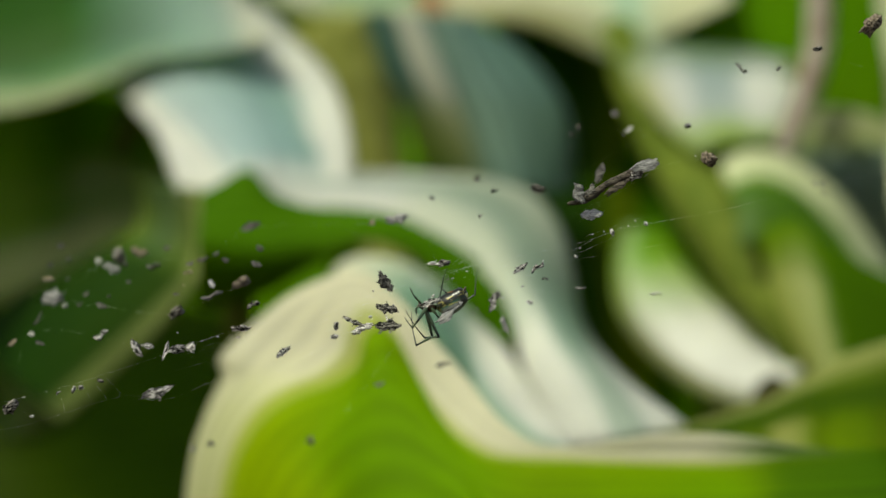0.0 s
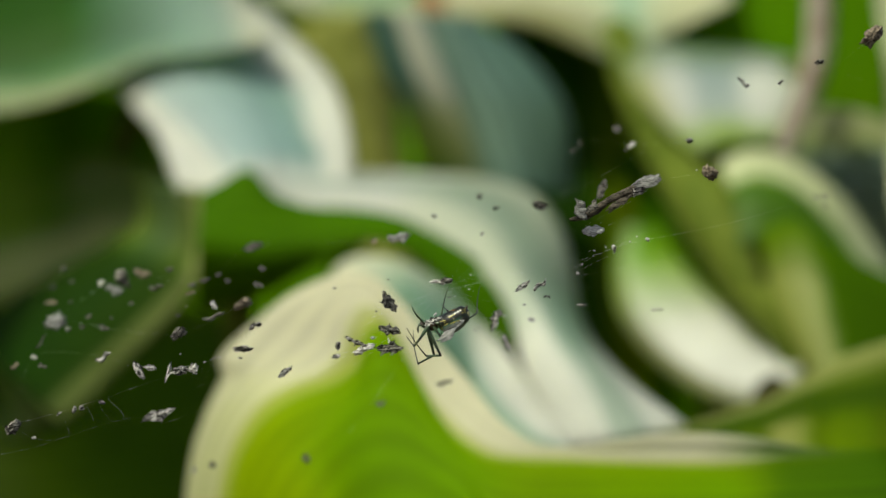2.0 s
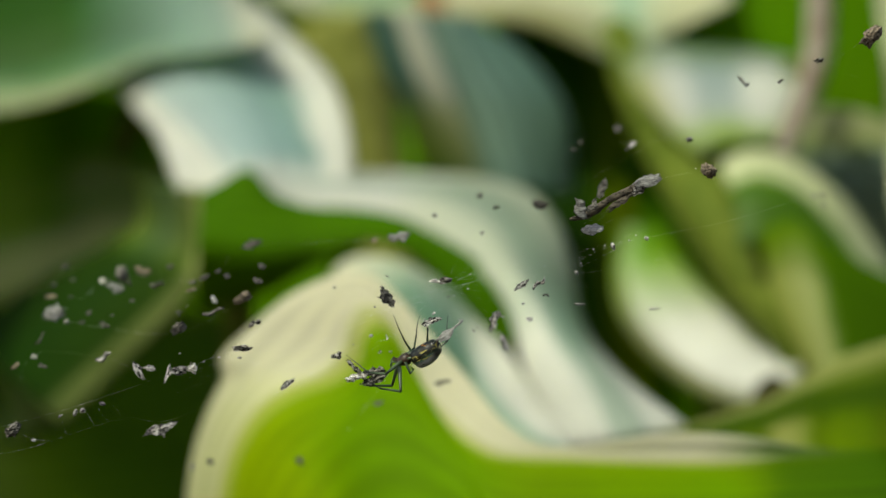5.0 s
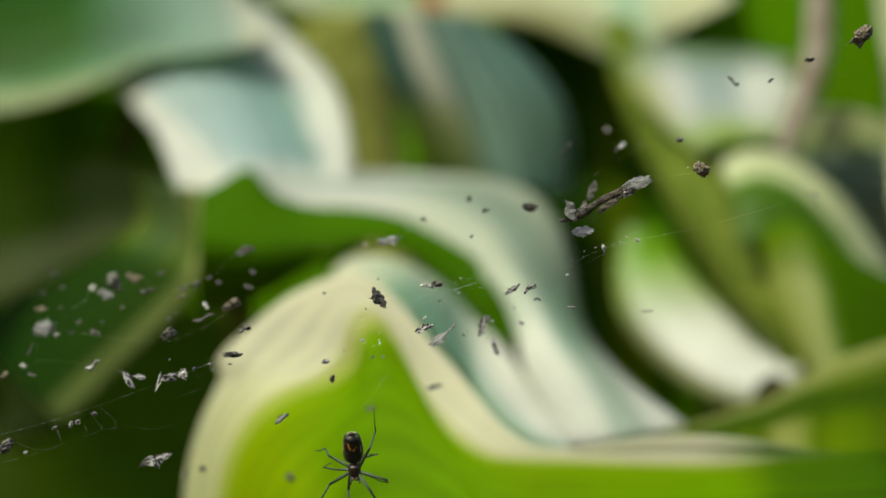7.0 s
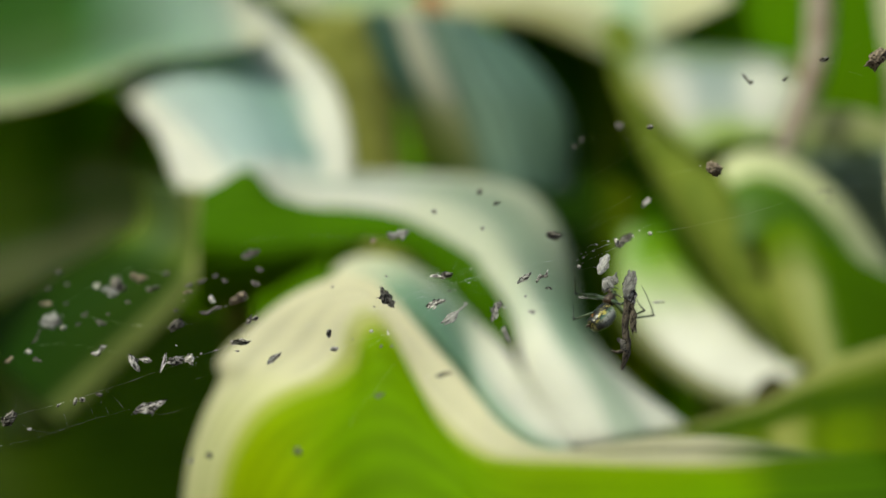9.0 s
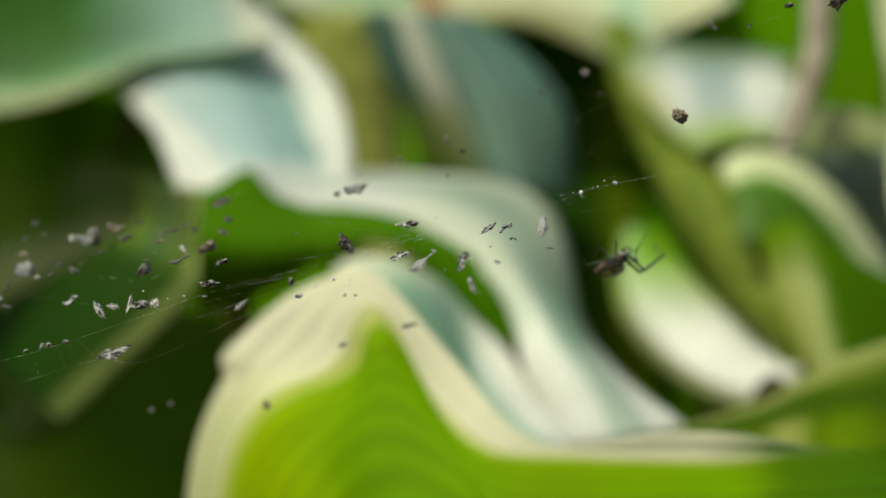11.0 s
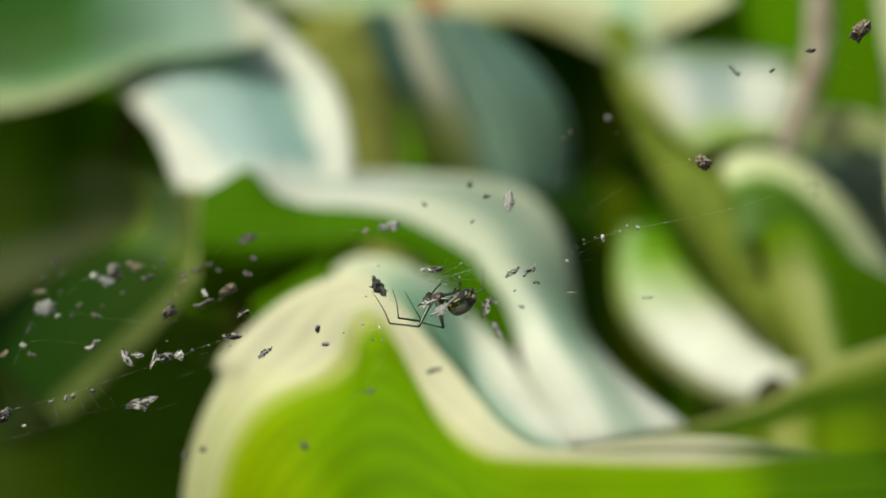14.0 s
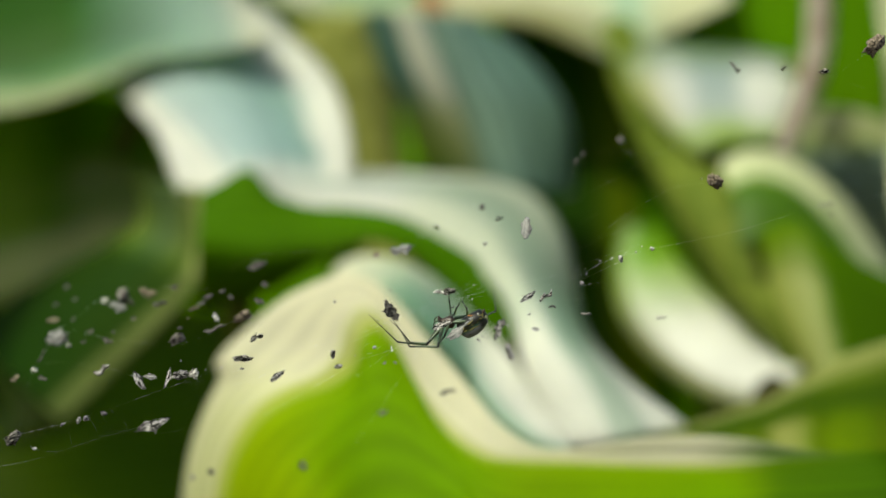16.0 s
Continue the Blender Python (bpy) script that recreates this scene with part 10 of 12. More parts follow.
    drift(litter[111], [(0, -0.29, 2.67), (0.5, -0.83, 1.94), (1, -1.52, 2.11), (1.5, -0.11, 1.01), (2, 0.00, 0.00), (2.5, 0.00, 0.43), (3, 0.07, 1.22), (3.5, 0.48, 0.67), (4, 0.28, 0.68), (6.5, -0.60, -1.06), (7, -1.34, -0.81), (7.5, -1.13, -0.57), (8, -0.55, -0.48), (8.5, -0.19, -0.02), (9, -0.42, 0.75), (11.5, -4.44, 7.51), (12, -1.06, 4.60), (12.5, -2.66, 12.90), (13, 0.26, 4.53), (13.5, -1.08, 2.91), (14, -1.34, 1.52), (14.5, -0.22, 7.14), (15, 0.90, 4.14), (15.5, -0.78, 0.59), (16, 0.14, -1.45)])
    drift(litter[112], [(0, -0.30, 2.67), (0.5, -0.83, 1.95), (1, -1.52, 2.13), (1.5, -0.11, 1.01), (2, 0.00, 0.00), (2.5, 0.00, 0.42), (3, 0.08, 1.22), (3.5, 0.49, 0.67), (4, 0.29, 0.68), (6.5, -0.61, -1.04), (7, -1.34, -0.79), (7.5, -1.14, -0.54), (8, -0.56, -0.47), (8.5, -0.19, -0.05), (9, -0.41, 0.73), (11.5, -4.42, 7.42), (12, -1.07, 4.57), (12.5, -2.64, 12.85), (13, 0.27, 4.51), (13.5, -1.08, 2.90), (14, -1.34, 1.53), (14.5, -0.22, 7.13), (15, 0.90, 4.16), (15.5, -0.77, 0.56), (16, 0.15, -1.48)])
    drift(litter[113], [(0, -0.25, 2.50), (0.5, -0.75, 1.79), (1, -1.42, 1.94), (1.5, -0.07, 0.94), (2, 0.00, 0.00), (2.5, 0.00, 0.41), (3, -0.05, 1.09), (3.5, 0.38, 0.64), (4, 0.17, 0.62), (6.5, -0.60, -0.93), (7, -1.26, -0.72), (7.5, -1.11, -0.40), (8, -0.44, -0.49), (8.5, -0.11, 0.10), (9, -0.38, 0.87), (11.5, -4.64, 7.96), (12, -1.07, 4.41), (12.5, -2.72, 12.00), (13, 0.25, 4.27), (13.5, -1.13, 2.93), (14, -1.34, 1.48), (14.5, -0.18, 6.78), (15, 0.84, 3.81), (15.5, -0.77, 0.70), (16, 0.17, -1.20)])
    drift(litter[114], [(0, -0.29, 2.52), (0.5, -0.78, 1.78), (1, -1.47, 1.95), (1.5, -0.10, 0.94), (2, 0.00, 0.00), (2.5, 0.00, 0.41), (3, -0.03, 1.14), (3.5, 0.36, 0.63), (4, 0.16, 0.62), (6.5, -0.65, -0.91), (7, -1.27, -0.67), (7.5, -1.14, -0.38), (8, -0.33, -0.48), (8.5, -0.15, 0.16), (9, -0.42, 1.00), (11.5, -4.80, 8.14), (12, -1.22, 4.68), (12.5, -2.86, 12.22), (13, 0.16, 4.32), (13.5, -1.18, 3.12), (14, -1.49, 1.53), (14.5, -0.25, 7.05), (15, 0.92, 3.58), (15.5, -0.91, 0.93), (16, 0.13, -0.94)])
    drift(litter[115], [(0, -0.32, 2.59), (0.5, -0.81, 1.81), (1, -1.54, 2.00), (1.5, -0.13, 0.96), (2, 0.00, 0.00), (2.5, 0.00, 0.41), (3, 0.02, 1.22), (3.5, 0.38, 0.63), (4, 0.18, 0.63), (6.5, -0.69, -0.93), (7, -1.29, -0.67), (7.5, -1.17, -0.42), (8, -0.28, -0.48), (8.5, -0.20, 0.17), (9, -0.46, 1.06), (11.5, -4.87, 8.20), (12, -1.35, 4.94), (12.5, -2.96, 12.75), (13, 0.09, 4.43), (13.5, -1.22, 3.26), (14, -1.62, 1.58), (14.5, -0.31, 7.36), (15, 1.01, 3.50), (15.5, -1.03, 1.09), (16, 0.09, -0.80)])
    drift(litter[116], [(0, -0.15, 1.67), (0.5, -0.56, 1.25), (1, -1.17, 1.62), (1.5, 0.06, 0.75), (2, 0.00, 0.00), (2.5, 0.21, 0.12), (3, 0.03, 0.35), (3.5, 0.29, 0.02), (4, 0.10, 0.15), (6.5, -0.64, 0.20), (7, -1.05, 0.32), (7.5, -1.04, 1.07), (8, -0.18, -0.44), (8.5, 0.61, -0.51), (9, 0.44, 0.48), (11.5, -4.05, 7.25), (12, -0.39, 2.64), (12.5, -2.06, 8.87), (13, 0.58, 2.57), (13.5, -1.09, 2.50), (14, -0.86, 1.25), (14.5, -0.15, 4.66), (15, 0.57, 2.95), (15.5, -0.06, -0.25), (16, 0.58, -1.05)])
    drift(litter[117], [(0, -0.20, 1.85), (0.5, -0.65, 1.37), (1, -1.25, 1.83), (1.5, 0.06, 0.79), (2, 0.00, 0.00), (2.5, 0.25, 0.12), (3, -0.01, 0.39), (3.5, 0.22, 0.28), (4, 0.07, 0.30), (6.5, -0.78, -0.05), (7, -1.19, -0.02), (7.5, -1.18, 0.79), (8, -0.42, -0.65), (8.5, 0.35, -0.06), (9, 0.32, 0.72), (11.5, -4.28, 6.99), (12, -0.97, 3.11), (12.5, -2.17, 8.89), (13, 0.40, 2.78), (13.5, -1.30, 2.49), (14, -1.22, 1.26), (14.5, -0.27, 4.97), (15, 0.63, 3.07), (15.5, -0.27, 0.20), (16, 0.70, -1.20)])
    drift(litter[118], [(0, -0.20, 1.89), (0.5, -0.67, 1.42), (1, -1.28, 1.88), (1.5, 0.06, 0.81), (2, 0.00, 0.00), (2.5, 0.26, 0.14), (3, 0.00, 0.42), (3.5, 0.21, 0.33), (4, 0.07, 0.34), (6.5, -0.80, -0.03), (7, -1.21, -0.02), (7.5, -1.20, 0.78), (8, -0.47, -0.67), (8.5, 0.33, -0.01), (9, 0.32, 0.73), (11.5, -4.35, 7.00), (12, -0.99, 3.10), (12.5, -2.22, 9.01), (13, 0.38, 2.79), (13.5, -1.34, 2.44), (14, -1.28, 1.22), (14.5, -0.33, 5.07), (15, 0.64, 3.10), (15.5, -0.25, 0.17), (16, 0.78, -1.27)])
    drift(litter[119], [(0, -0.24, 2.14), (0.5, -0.68, 1.59), (1, -1.31, 1.91), (1.5, -0.02, 0.87), (2, 0.00, 0.00), (2.5, 0.13, 0.21), (3, -0.02, 0.69), (3.5, 0.37, 0.36), (4, 0.16, 0.40), (6.5, -0.67, -0.52), (7, -1.23, -0.39), (7.5, -1.14, 0.24), (8, -0.38, -0.59), (8.5, 0.18, -0.11), (9, 0.02, 0.74), (11.5, -4.52, 7.42), (12, -0.97, 3.77), (12.5, -2.33, 10.28), (13, 0.41, 3.54), (13.5, -1.16, 2.77), (14, -1.17, 1.45), (14.5, -0.14, 5.77), (15, 0.74, 3.51), (15.5, -0.50, 0.41), (16, 0.37, -1.20)])
    drift(litter[120], [(0, -0.22, 2.11), (0.5, -0.67, 1.54), (1, -1.30, 1.88), (1.5, 0.00, 0.86), (2, 0.00, 0.00), (2.5, 0.14, 0.21), (3, -0.05, 0.64), (3.5, 0.31, 0.39), (4, 0.12, 0.41), (6.5, -0.69, -0.48), (7, -1.24, -0.36), (7.5, -1.16, 0.30), (8, -0.38, -0.59), (8.5, 0.20, -0.09), (9, 0.06, 0.78), (11.5, -4.48, 7.38), (12, -0.98, 3.71), (12.5, -2.31, 10.07), (13, 0.41, 3.47), (13.5, -1.19, 2.78), (14, -1.17, 1.48), (14.5, -0.15, 5.70), (15, 0.72, 3.47), (15.5, -0.47, 0.41), (16, 0.41, -1.18)])
    drift(litter[121], [(0, -0.24, 2.14), (0.5, -0.66, 1.62), (1, -1.27, 1.89), (1.5, -0.03, 0.86), (2, 0.00, 0.00), (2.5, 0.13, 0.22), (3, -0.05, 0.71), (3.5, 0.38, 0.38), (4, 0.14, 0.41), (6.5, -0.64, -0.57), (7, -1.20, -0.43), (7.5, -1.11, 0.17), (8, -0.36, -0.60), (8.5, 0.18, -0.06), (9, 0.00, 0.77), (11.5, -4.45, 7.30), (12, -0.94, 3.76), (12.5, -2.28, 10.14), (13, 0.42, 3.55), (13.5, -1.14, 2.76), (14, -1.14, 1.43), (14.5, -0.10, 5.76), (15, 0.75, 3.48), (15.5, -0.50, 0.44), (16, 0.38, -1.18)])
    drift(litter[122], [(0, -0.23, 2.13), (0.5, -0.66, 1.58), (1, -1.28, 1.88), (1.5, -0.02, 0.86), (2, 0.00, 0.00), (2.5, 0.13, 0.21), (3, -0.06, 0.68), (3.5, 0.35, 0.39), (4, 0.13, 0.41), (6.5, -0.66, -0.56), (7, -1.23, -0.43), (7.5, -1.14, 0.19), (8, -0.37, -0.62), (8.5, 0.18, -0.08), (9, 0.01, 0.78), (11.5, -4.45, 7.33), (12, -0.95, 3.74), (12.5, -2.27, 10.11), (13, 0.43, 3.52), (13.5, -1.14, 2.77), (14, -1.14, 1.44), (14.5, -0.10, 5.74), (15, 0.74, 3.48), (15.5, -0.49, 0.43), (16, 0.38, -1.17)])
    drift(litter[123], [(0, -0.25, 2.15), (0.5, -0.67, 1.63), (1, -1.28, 1.91), (1.5, -0.04, 0.87), (2, 0.00, 0.00), (2.5, 0.13, 0.22), (3, -0.05, 0.72), (3.5, 0.40, 0.37), (4, 0.15, 0.41), (6.5, -0.63, -0.56), (7, -1.19, -0.43), (7.5, -1.10, 0.17), (8, -0.36, -0.58), (8.5, 0.18, -0.06), (9, 0.00, 0.77), (11.5, -4.47, 7.31), (12, -0.94, 3.77), (12.5, -2.29, 10.19), (13, 0.42, 3.57), (13.5, -1.14, 2.76), (14, -1.15, 1.43), (14.5, -0.09, 5.78), (15, 0.76, 3.49), (15.5, -0.50, 0.44), (16, 0.38, -1.18)])
    drift(litter[124], [(0, -0.20, 1.92), (0.5, -0.66, 1.42), (1, -1.27, 1.86), (1.5, 0.05, 0.81), (2, 0.00, 0.00), (2.5, 0.23, 0.15), (3, -0.01, 0.45), (3.5, 0.24, 0.32), (4, 0.08, 0.33), (6.5, -0.77, -0.12), (7, -1.21, -0.08), (7.5, -1.19, 0.70), (8, -0.43, -0.65), (8.5, 0.31, -0.05), (9, 0.27, 0.74), (11.5, -4.36, 7.09), (12, -0.99, 3.23), (12.5, -2.22, 9.19), (13, 0.39, 2.93), (13.5, -1.30, 2.53), (14, -1.24, 1.29), (14.5, -0.27, 5.16), (15, 0.65, 3.16), (15.5, -0.31, 0.23), (16, 0.67, -1.22)])
    drift(litter[125], [(0, -0.20, 1.95), (0.5, -0.64, 1.42), (1, -1.25, 1.82), (1.5, 0.04, 0.81), (2, 0.00, 0.00), (2.5, 0.19, 0.16), (3, -0.06, 0.49), (3.5, 0.26, 0.31), (4, 0.08, 0.33), (6.5, -0.73, -0.25), (7, -1.19, -0.18), (7.5, -1.16, 0.59), (8, -0.36, -0.61), (8.5, 0.30, -0.07), (9, 0.19, 0.77), (11.5, -4.34, 7.15), (12, -0.98, 3.39), (12.5, -2.20, 9.31), (13, 0.41, 3.11), (13.5, -1.25, 2.67), (14, -1.18, 1.39), (14.5, -0.18, 5.26), (15, 0.65, 3.24), (15.5, -0.38, 0.33), (16, 0.53, -1.13)])
    drift(litter[126], [(0, -0.20, 1.85), (0.5, -0.64, 1.36), (1, -1.24, 1.82), (1.5, 0.06, 0.79), (2, 0.00, 0.00), (2.5, 0.23, 0.11), (3, -0.01, 0.39), (3.5, 0.25, 0.24), (4, 0.09, 0.28), (6.5, -0.77, -0.09), (7, -1.18, -0.05), (7.5, -1.17, 0.77), (8, -0.38, -0.64), (8.5, 0.35, -0.11), (9, 0.30, 0.71), (11.5, -4.27, 7.06), (12, -0.96, 3.17), (12.5, -2.15, 8.96), (13, 0.43, 2.84), (13.5, -1.27, 2.54), (14, -1.18, 1.31), (14.5, -0.22, 4.97), (15, 0.64, 3.09), (15.5, -0.30, 0.23), (16, 0.62, -1.15)])
    carry(dead_twig, [(0, 0.01995, 0.2475, 0.42752, 0), (0.5, 0.0195, 0.2475, 0.42701, 0), (1, 0.01895, 0.2475, 0.42751, 0), (1.5, 0.0202, 0.2475, 0.42644, 0), (2, 0.0202, 0.2475, 0.42564, 0), (2.5, 0.0204, 0.2475, 0.42574, 0), (3, 0.02029, 0.2475, 0.42605, 0), (3.5, 0.02054, 0.2475, 0.42579, 0), (4, 0.0204, 0.2475, 0.42586, 0), (6.5, 0.01949, 0.2475, 0.4254, 0), (7, 0.01904, 0.2475, 0.42549, 0), (7.5, 0.01909, 0.2475, 0.42625, 0), (8, 0.01986, 0.2475, 0.42499, 0), (8.2, 0.02087, 0.2475, 0.4251, 0), (8.5, 0.01933, 0.2475, 0.41571, -58), (8.75, 0.02053, 0.2475, 0.41403, 0), (9, 0.02201, 0.2475, 0.41121, 59), (9.4, 0.02201, 0.2475, 0.41034, 63), (9.5, 0.02201, 0.2475, 0.38034, 73), (9.6, 0.02201, 0.2475, 0.26034, 93), (9.7, 0.02201, 0.2425, 0.018, 123), (9.9, 0.02201, 0.2425, 0.018, 123), (16, 0.02201, 0.2425, 0.018, 123)])
    carry(twig_scale, [(0, 0.01602, 0.2465, 0.42655, 0), (0.5, 0.01558, 0.2465, 0.42603, 0), (1, 0.01497, 0.2465, 0.42646, 0), (1.5, 0.01626, 0.2465, 0.42542, 0), (2, 0.01624, 0.2465, 0.42461, 0), (2.5, 0.01643, 0.2465, 0.42474, 0), (3, 0.01631, 0.2465, 0.42512, 0), (3.5, 0.01658, 0.2465, 0.42484, 0), (4, 0.01641, 0.2465, 0.42491, 0), (6.5, 0.01551, 0.2465, 0.42435, 0), (7, 0.01504, 0.2465, 0.42446, 0), (7.5, 0.0151, 0.2465, 0.42518, 0), (8, 0.01586, 0.2465, 0.42402, 0), (8.2, 0.01677, 0.2465, 0.42408, 0), (8.5, 0.01657, 0.2465, 0.42107, -10), (9, 0.01965, 0.2465, 0.41606, -60), (9.4, 0.02012, 0.2465, 0.41472, -70), (9.5, 0.02012, 0.2465, 0.38472, -60), (9.6, 0.02012, 0.2465, 0.26472, -40), (9.7, 0.02012, 0.2415, 0.016, -10), (9.9, 0.02012, 0.2415, 0.016, -10), (16, 0.02012, 0.2415, 0.016, -10)])
    carry(shaded_scale, [(0, 0.0197, 0.262, 0.42954, 0), (0.5, 0.01923, 0.262, 0.429, 0), (1, 0.01863, 0.262, 0.42952, 0), (1.5, 0.01996, 0.262, 0.42838, 0), (2, 0.01996, 0.262, 0.42753, 0), (2.5, 0.02017, 0.262, 0.42764, 0), (3, 0.02009, 0.262, 0.42801, 0), (3.5, 0.02035, 0.262, 0.4277, 0), (4, 0.02019, 0.262, 0.42779, 0), (6.5, 0.0192, 0.262, 0.42727, 0), (7, 0.01871, 0.262, 0.42738, 0), (7.5, 0.01878, 0.262, 0.42816, 0), (8, 0.01959, 0.262, 0.42687, 0), (8.2, 0.02067, 0.262, 0.42682, 0), (8.5, 0.02245, 0.262, 0.42362, -20), (9, 0.0228, 0.262, 0.42114, -30), (9.4, 0.0228, 0.262, 0.42043, -30), (9.5, 0.0228, 0.262, 0.39043, -20), (9.6, 0.0228, 0.262, 0.27043, 0), (9.7, 0.0228, 0.257, 0.016, 30), (9.9, 0.0228, 0.257, 0.016, 30), (16, 0.0228, 0.257, 0.016, 30)])
    carry(torn_flake, [(0, 0.01771, 0.2485, 0.42415, 0), (0.5, 0.01726, 0.2485, 0.42365, 0), (1, 0.01664, 0.2485, 0.42409, 0), (1.5, 0.01796, 0.2485, 0.42304, 0), (2, 0.01792, 0.2485, 0.42222, 0), (2.5, 0.01814, 0.2485, 0.42236, 0), (3, 0.01795, 0.2485, 0.42269, 0), (3.5, 0.0182, 0.2485, 0.4225, 0), (4, 0.01804, 0.2485, 0.42254, 0), (6.5, 0.01716, 0.2485, 0.42206, 0), (7, 0.01671, 0.2485, 0.42213, 0), (7.5, 0.01675, 0.2485, 0.42289, 0), (8, 0.01751, 0.2485, 0.4216, 0), (8.2, 0.01691, 0.2485, 0.42276, 10), (8.5, 0.01806, 0.2485, 0.41872, 40), (9, 0.01913, 0.2485, 0.41818, 60), (9.4, 0.01859, 0.2485, 0.41872, 60), (11.3, 0.00765, 0.252, 0.4254, 80), (11.5, 0.00355, 0.252, 0.42861, 80), (12, 0.00902, 0.252, 0.42465, 80), (12.5, 0.00683, 0.252, 0.43428, 80), (13, 0.00977, 0.252, 0.42765, 80), (13.5, 0.00793, 0.252, 0.42724, 80), (14, 0.00793, 0.252, 0.42581, 80), (14.5, 0.00895, 0.252, 0.43018, 80), (15, 0.01059, 0.252, 0.42724, 80), (15.5, 0.00936, 0.252, 0.42465, 80), (16, 0.01004, 0.252, 0.42253, 80)])
    carry(bark_scrap, [(0, -0.00659, 0.2465, 0.41306, 0), (0.5, -0.0071, 0.2465, 0.41228, 0), (1, -0.00783, 0.2465, 0.41268, 0), (1.5, -0.00628, 0.2465, 0.4115, 0), (2, -0.00628, 0.2465, 0.41051, 0), (2.5, -0.00624, 0.2465, 0.41079, 0), (3, -0.00638, 0.2465, 0.41148, 0), (3.5, -0.00581, 0.2465, 0.4111, 0), (4, -0.00613, 0.2465, 0.41115, 0), (4.3, -0.00581, 0.2465, 0.41038, 0), (5.3, -0.00962, 0.2465, 0.40269, 30), (6.3, -0.0123, 0.2465, 0.39534, 60), (6.4, -0.0123, 0.2465, 0.394, 70), (6.5, -0.0123, 0.2465, 0.364, 80), (6.6, -0.0123, 0.2465, 0.244, 100), (6.7, -0.0123, 0.2415, 0.012, 130), (6.9, -0.0123, 0.2415, 0.012, 130), (16, -0.0123, 0.2415, 0.012, 130)])
    carry(dark_splinter, [(0, -0.01038, 0.2465, 0.41133, 0), (0.5, -0.01087, 0.2465, 0.41065, 0), (1, -0.01152, 0.2465, 0.41091, 0), (1.5, -0.01017, 0.2465, 0.40989, 0), (2, -0.01016, 0.2465, 0.40897, 0), (2.5, -0.0101, 0.2465, 0.4093, 0), (3, -0.01028, 0.2465, 0.40987, 0), (3.5, -0.00979, 0.2465, 0.40952, 0), (4, -0.01004, 0.2465, 0.40952, 0), (4.3, -0.00962, 0.2465, 0.40871, 0), (5.3, -0.01096, 0.2465, 0.40336, -30), (6.3, -0.0133, 0.2465, 0.39333, -60), (6.4, -0.0133, 0.2465, 0.392, -70), (6.5, -0.0133, 0.2465, 0.362, -60), (6.6, -0.0133, 0.2465, 0.242, -40), (6.7, -0.0133, 0.2415, 0.012, -10), (6.9, -0.0133, 0.2415, 0.012, -10), (16, -0.0133, 0.2415, 0.012, -10)])
    carry(husk_scrap, [(0, -0.00957, 0.2465, 0.41065, 0), (0.5, -0.01007, 0.2465, 0.40995, 0), (1, -0.01074, 0.2465, 0.41022, 0), (1.5, -0.00937, 0.2465, 0.40918, 0), (2, -0.00936, 0.2465, 0.40824, 0), (2.5, -0.0093, 0.2465, 0.40857, 0), (3, -0.0095, 0.2465, 0.40916, 0), (3.5, -0.00896, 0.2465, 0.40881, 0), (4, -0.00923, 0.2465, 0.4088, 0), (4.3, -0.00896, 0.2465, 0.40804, 0), (5.3, -0.01096, 0.2465, 0.40269, -20), (6.3, -0.01196, 0.2465, 0.39467, -60), (6.4, -0.01196, 0.2465, 0.39333, -60), (6.5, -0.01196, 0.2465, 0.36333, -50), (6.6, -0.01196, 0.2465, 0.24333, -30), (6.7, -0.01196, 0.2415, 0.012, 0), (6.9, -0.01196, 0.2415, 0.012, 0), (16, -0.01196, 0.2415, 0.012, 0)])
    carry(bark_curl, [(0, -0.0065, 0.2465, 0.4109, 0), (0.5, -0.00703, 0.2465, 0.41009, 0), (1, -0.00777, 0.2465, 0.41049, 0), (1.5, -0.00628, 0.2465, 0.40929, 0), (2, -0.00628, 0.2465, 0.40824, 0), (2.5, -0.00622, 0.2465, 0.40857, 0), (3, -0.00647, 0.2465, 0.4093, 0), (3.5, -0.00571, 0.2465, 0.4089, 0), (4, -0.00609, 0.2465, 0.40891, 0), (4.3, -0.00561, 0.2465, 0.40804, 0), (5.3, -0.00962, 0.2465, 0.40202, 40), (6.3, -0.01176, 0.2465, 0.39267, 90), (6.4, -0.01176, 0.2465, 0.391, 90), (6.5, -0.01176, 0.2465, 0.361, 100), (6.6, -0.01176, 0.2465, 0.241, 120), (6.7, -0.01176, 0.2415, 0.012, 150), (6.9, -0.01176, 0.2415, 0.012, 150), (16, -0.01176, 0.2415, 0.012, 150)])
    # the front leaf nods in the breeze
    drift(front_leaf, [(0, 0, 0), (2, 0, 0), (4, 0.182, 0), (6.5, -0.091, -0.182), (7, -0.363, -0.272), (7.5, -0.272, -0.182), (8, 0, 0), (8.5, -0.363, 0), (9, -0.363, -0.454), (11.5, 0.363, 0.272), (12, 0.182, 0.182), (12.5, 0.545, 0.272), (13, 0.999, 0.727), (13.5, -0.091, 0), (14, -0.454, -0.363), (14.5, 0.727, 0.727), (15, 0.999, 0.727), (15.5, -0.454, -0.454), (16, -0.545, -0.363)])
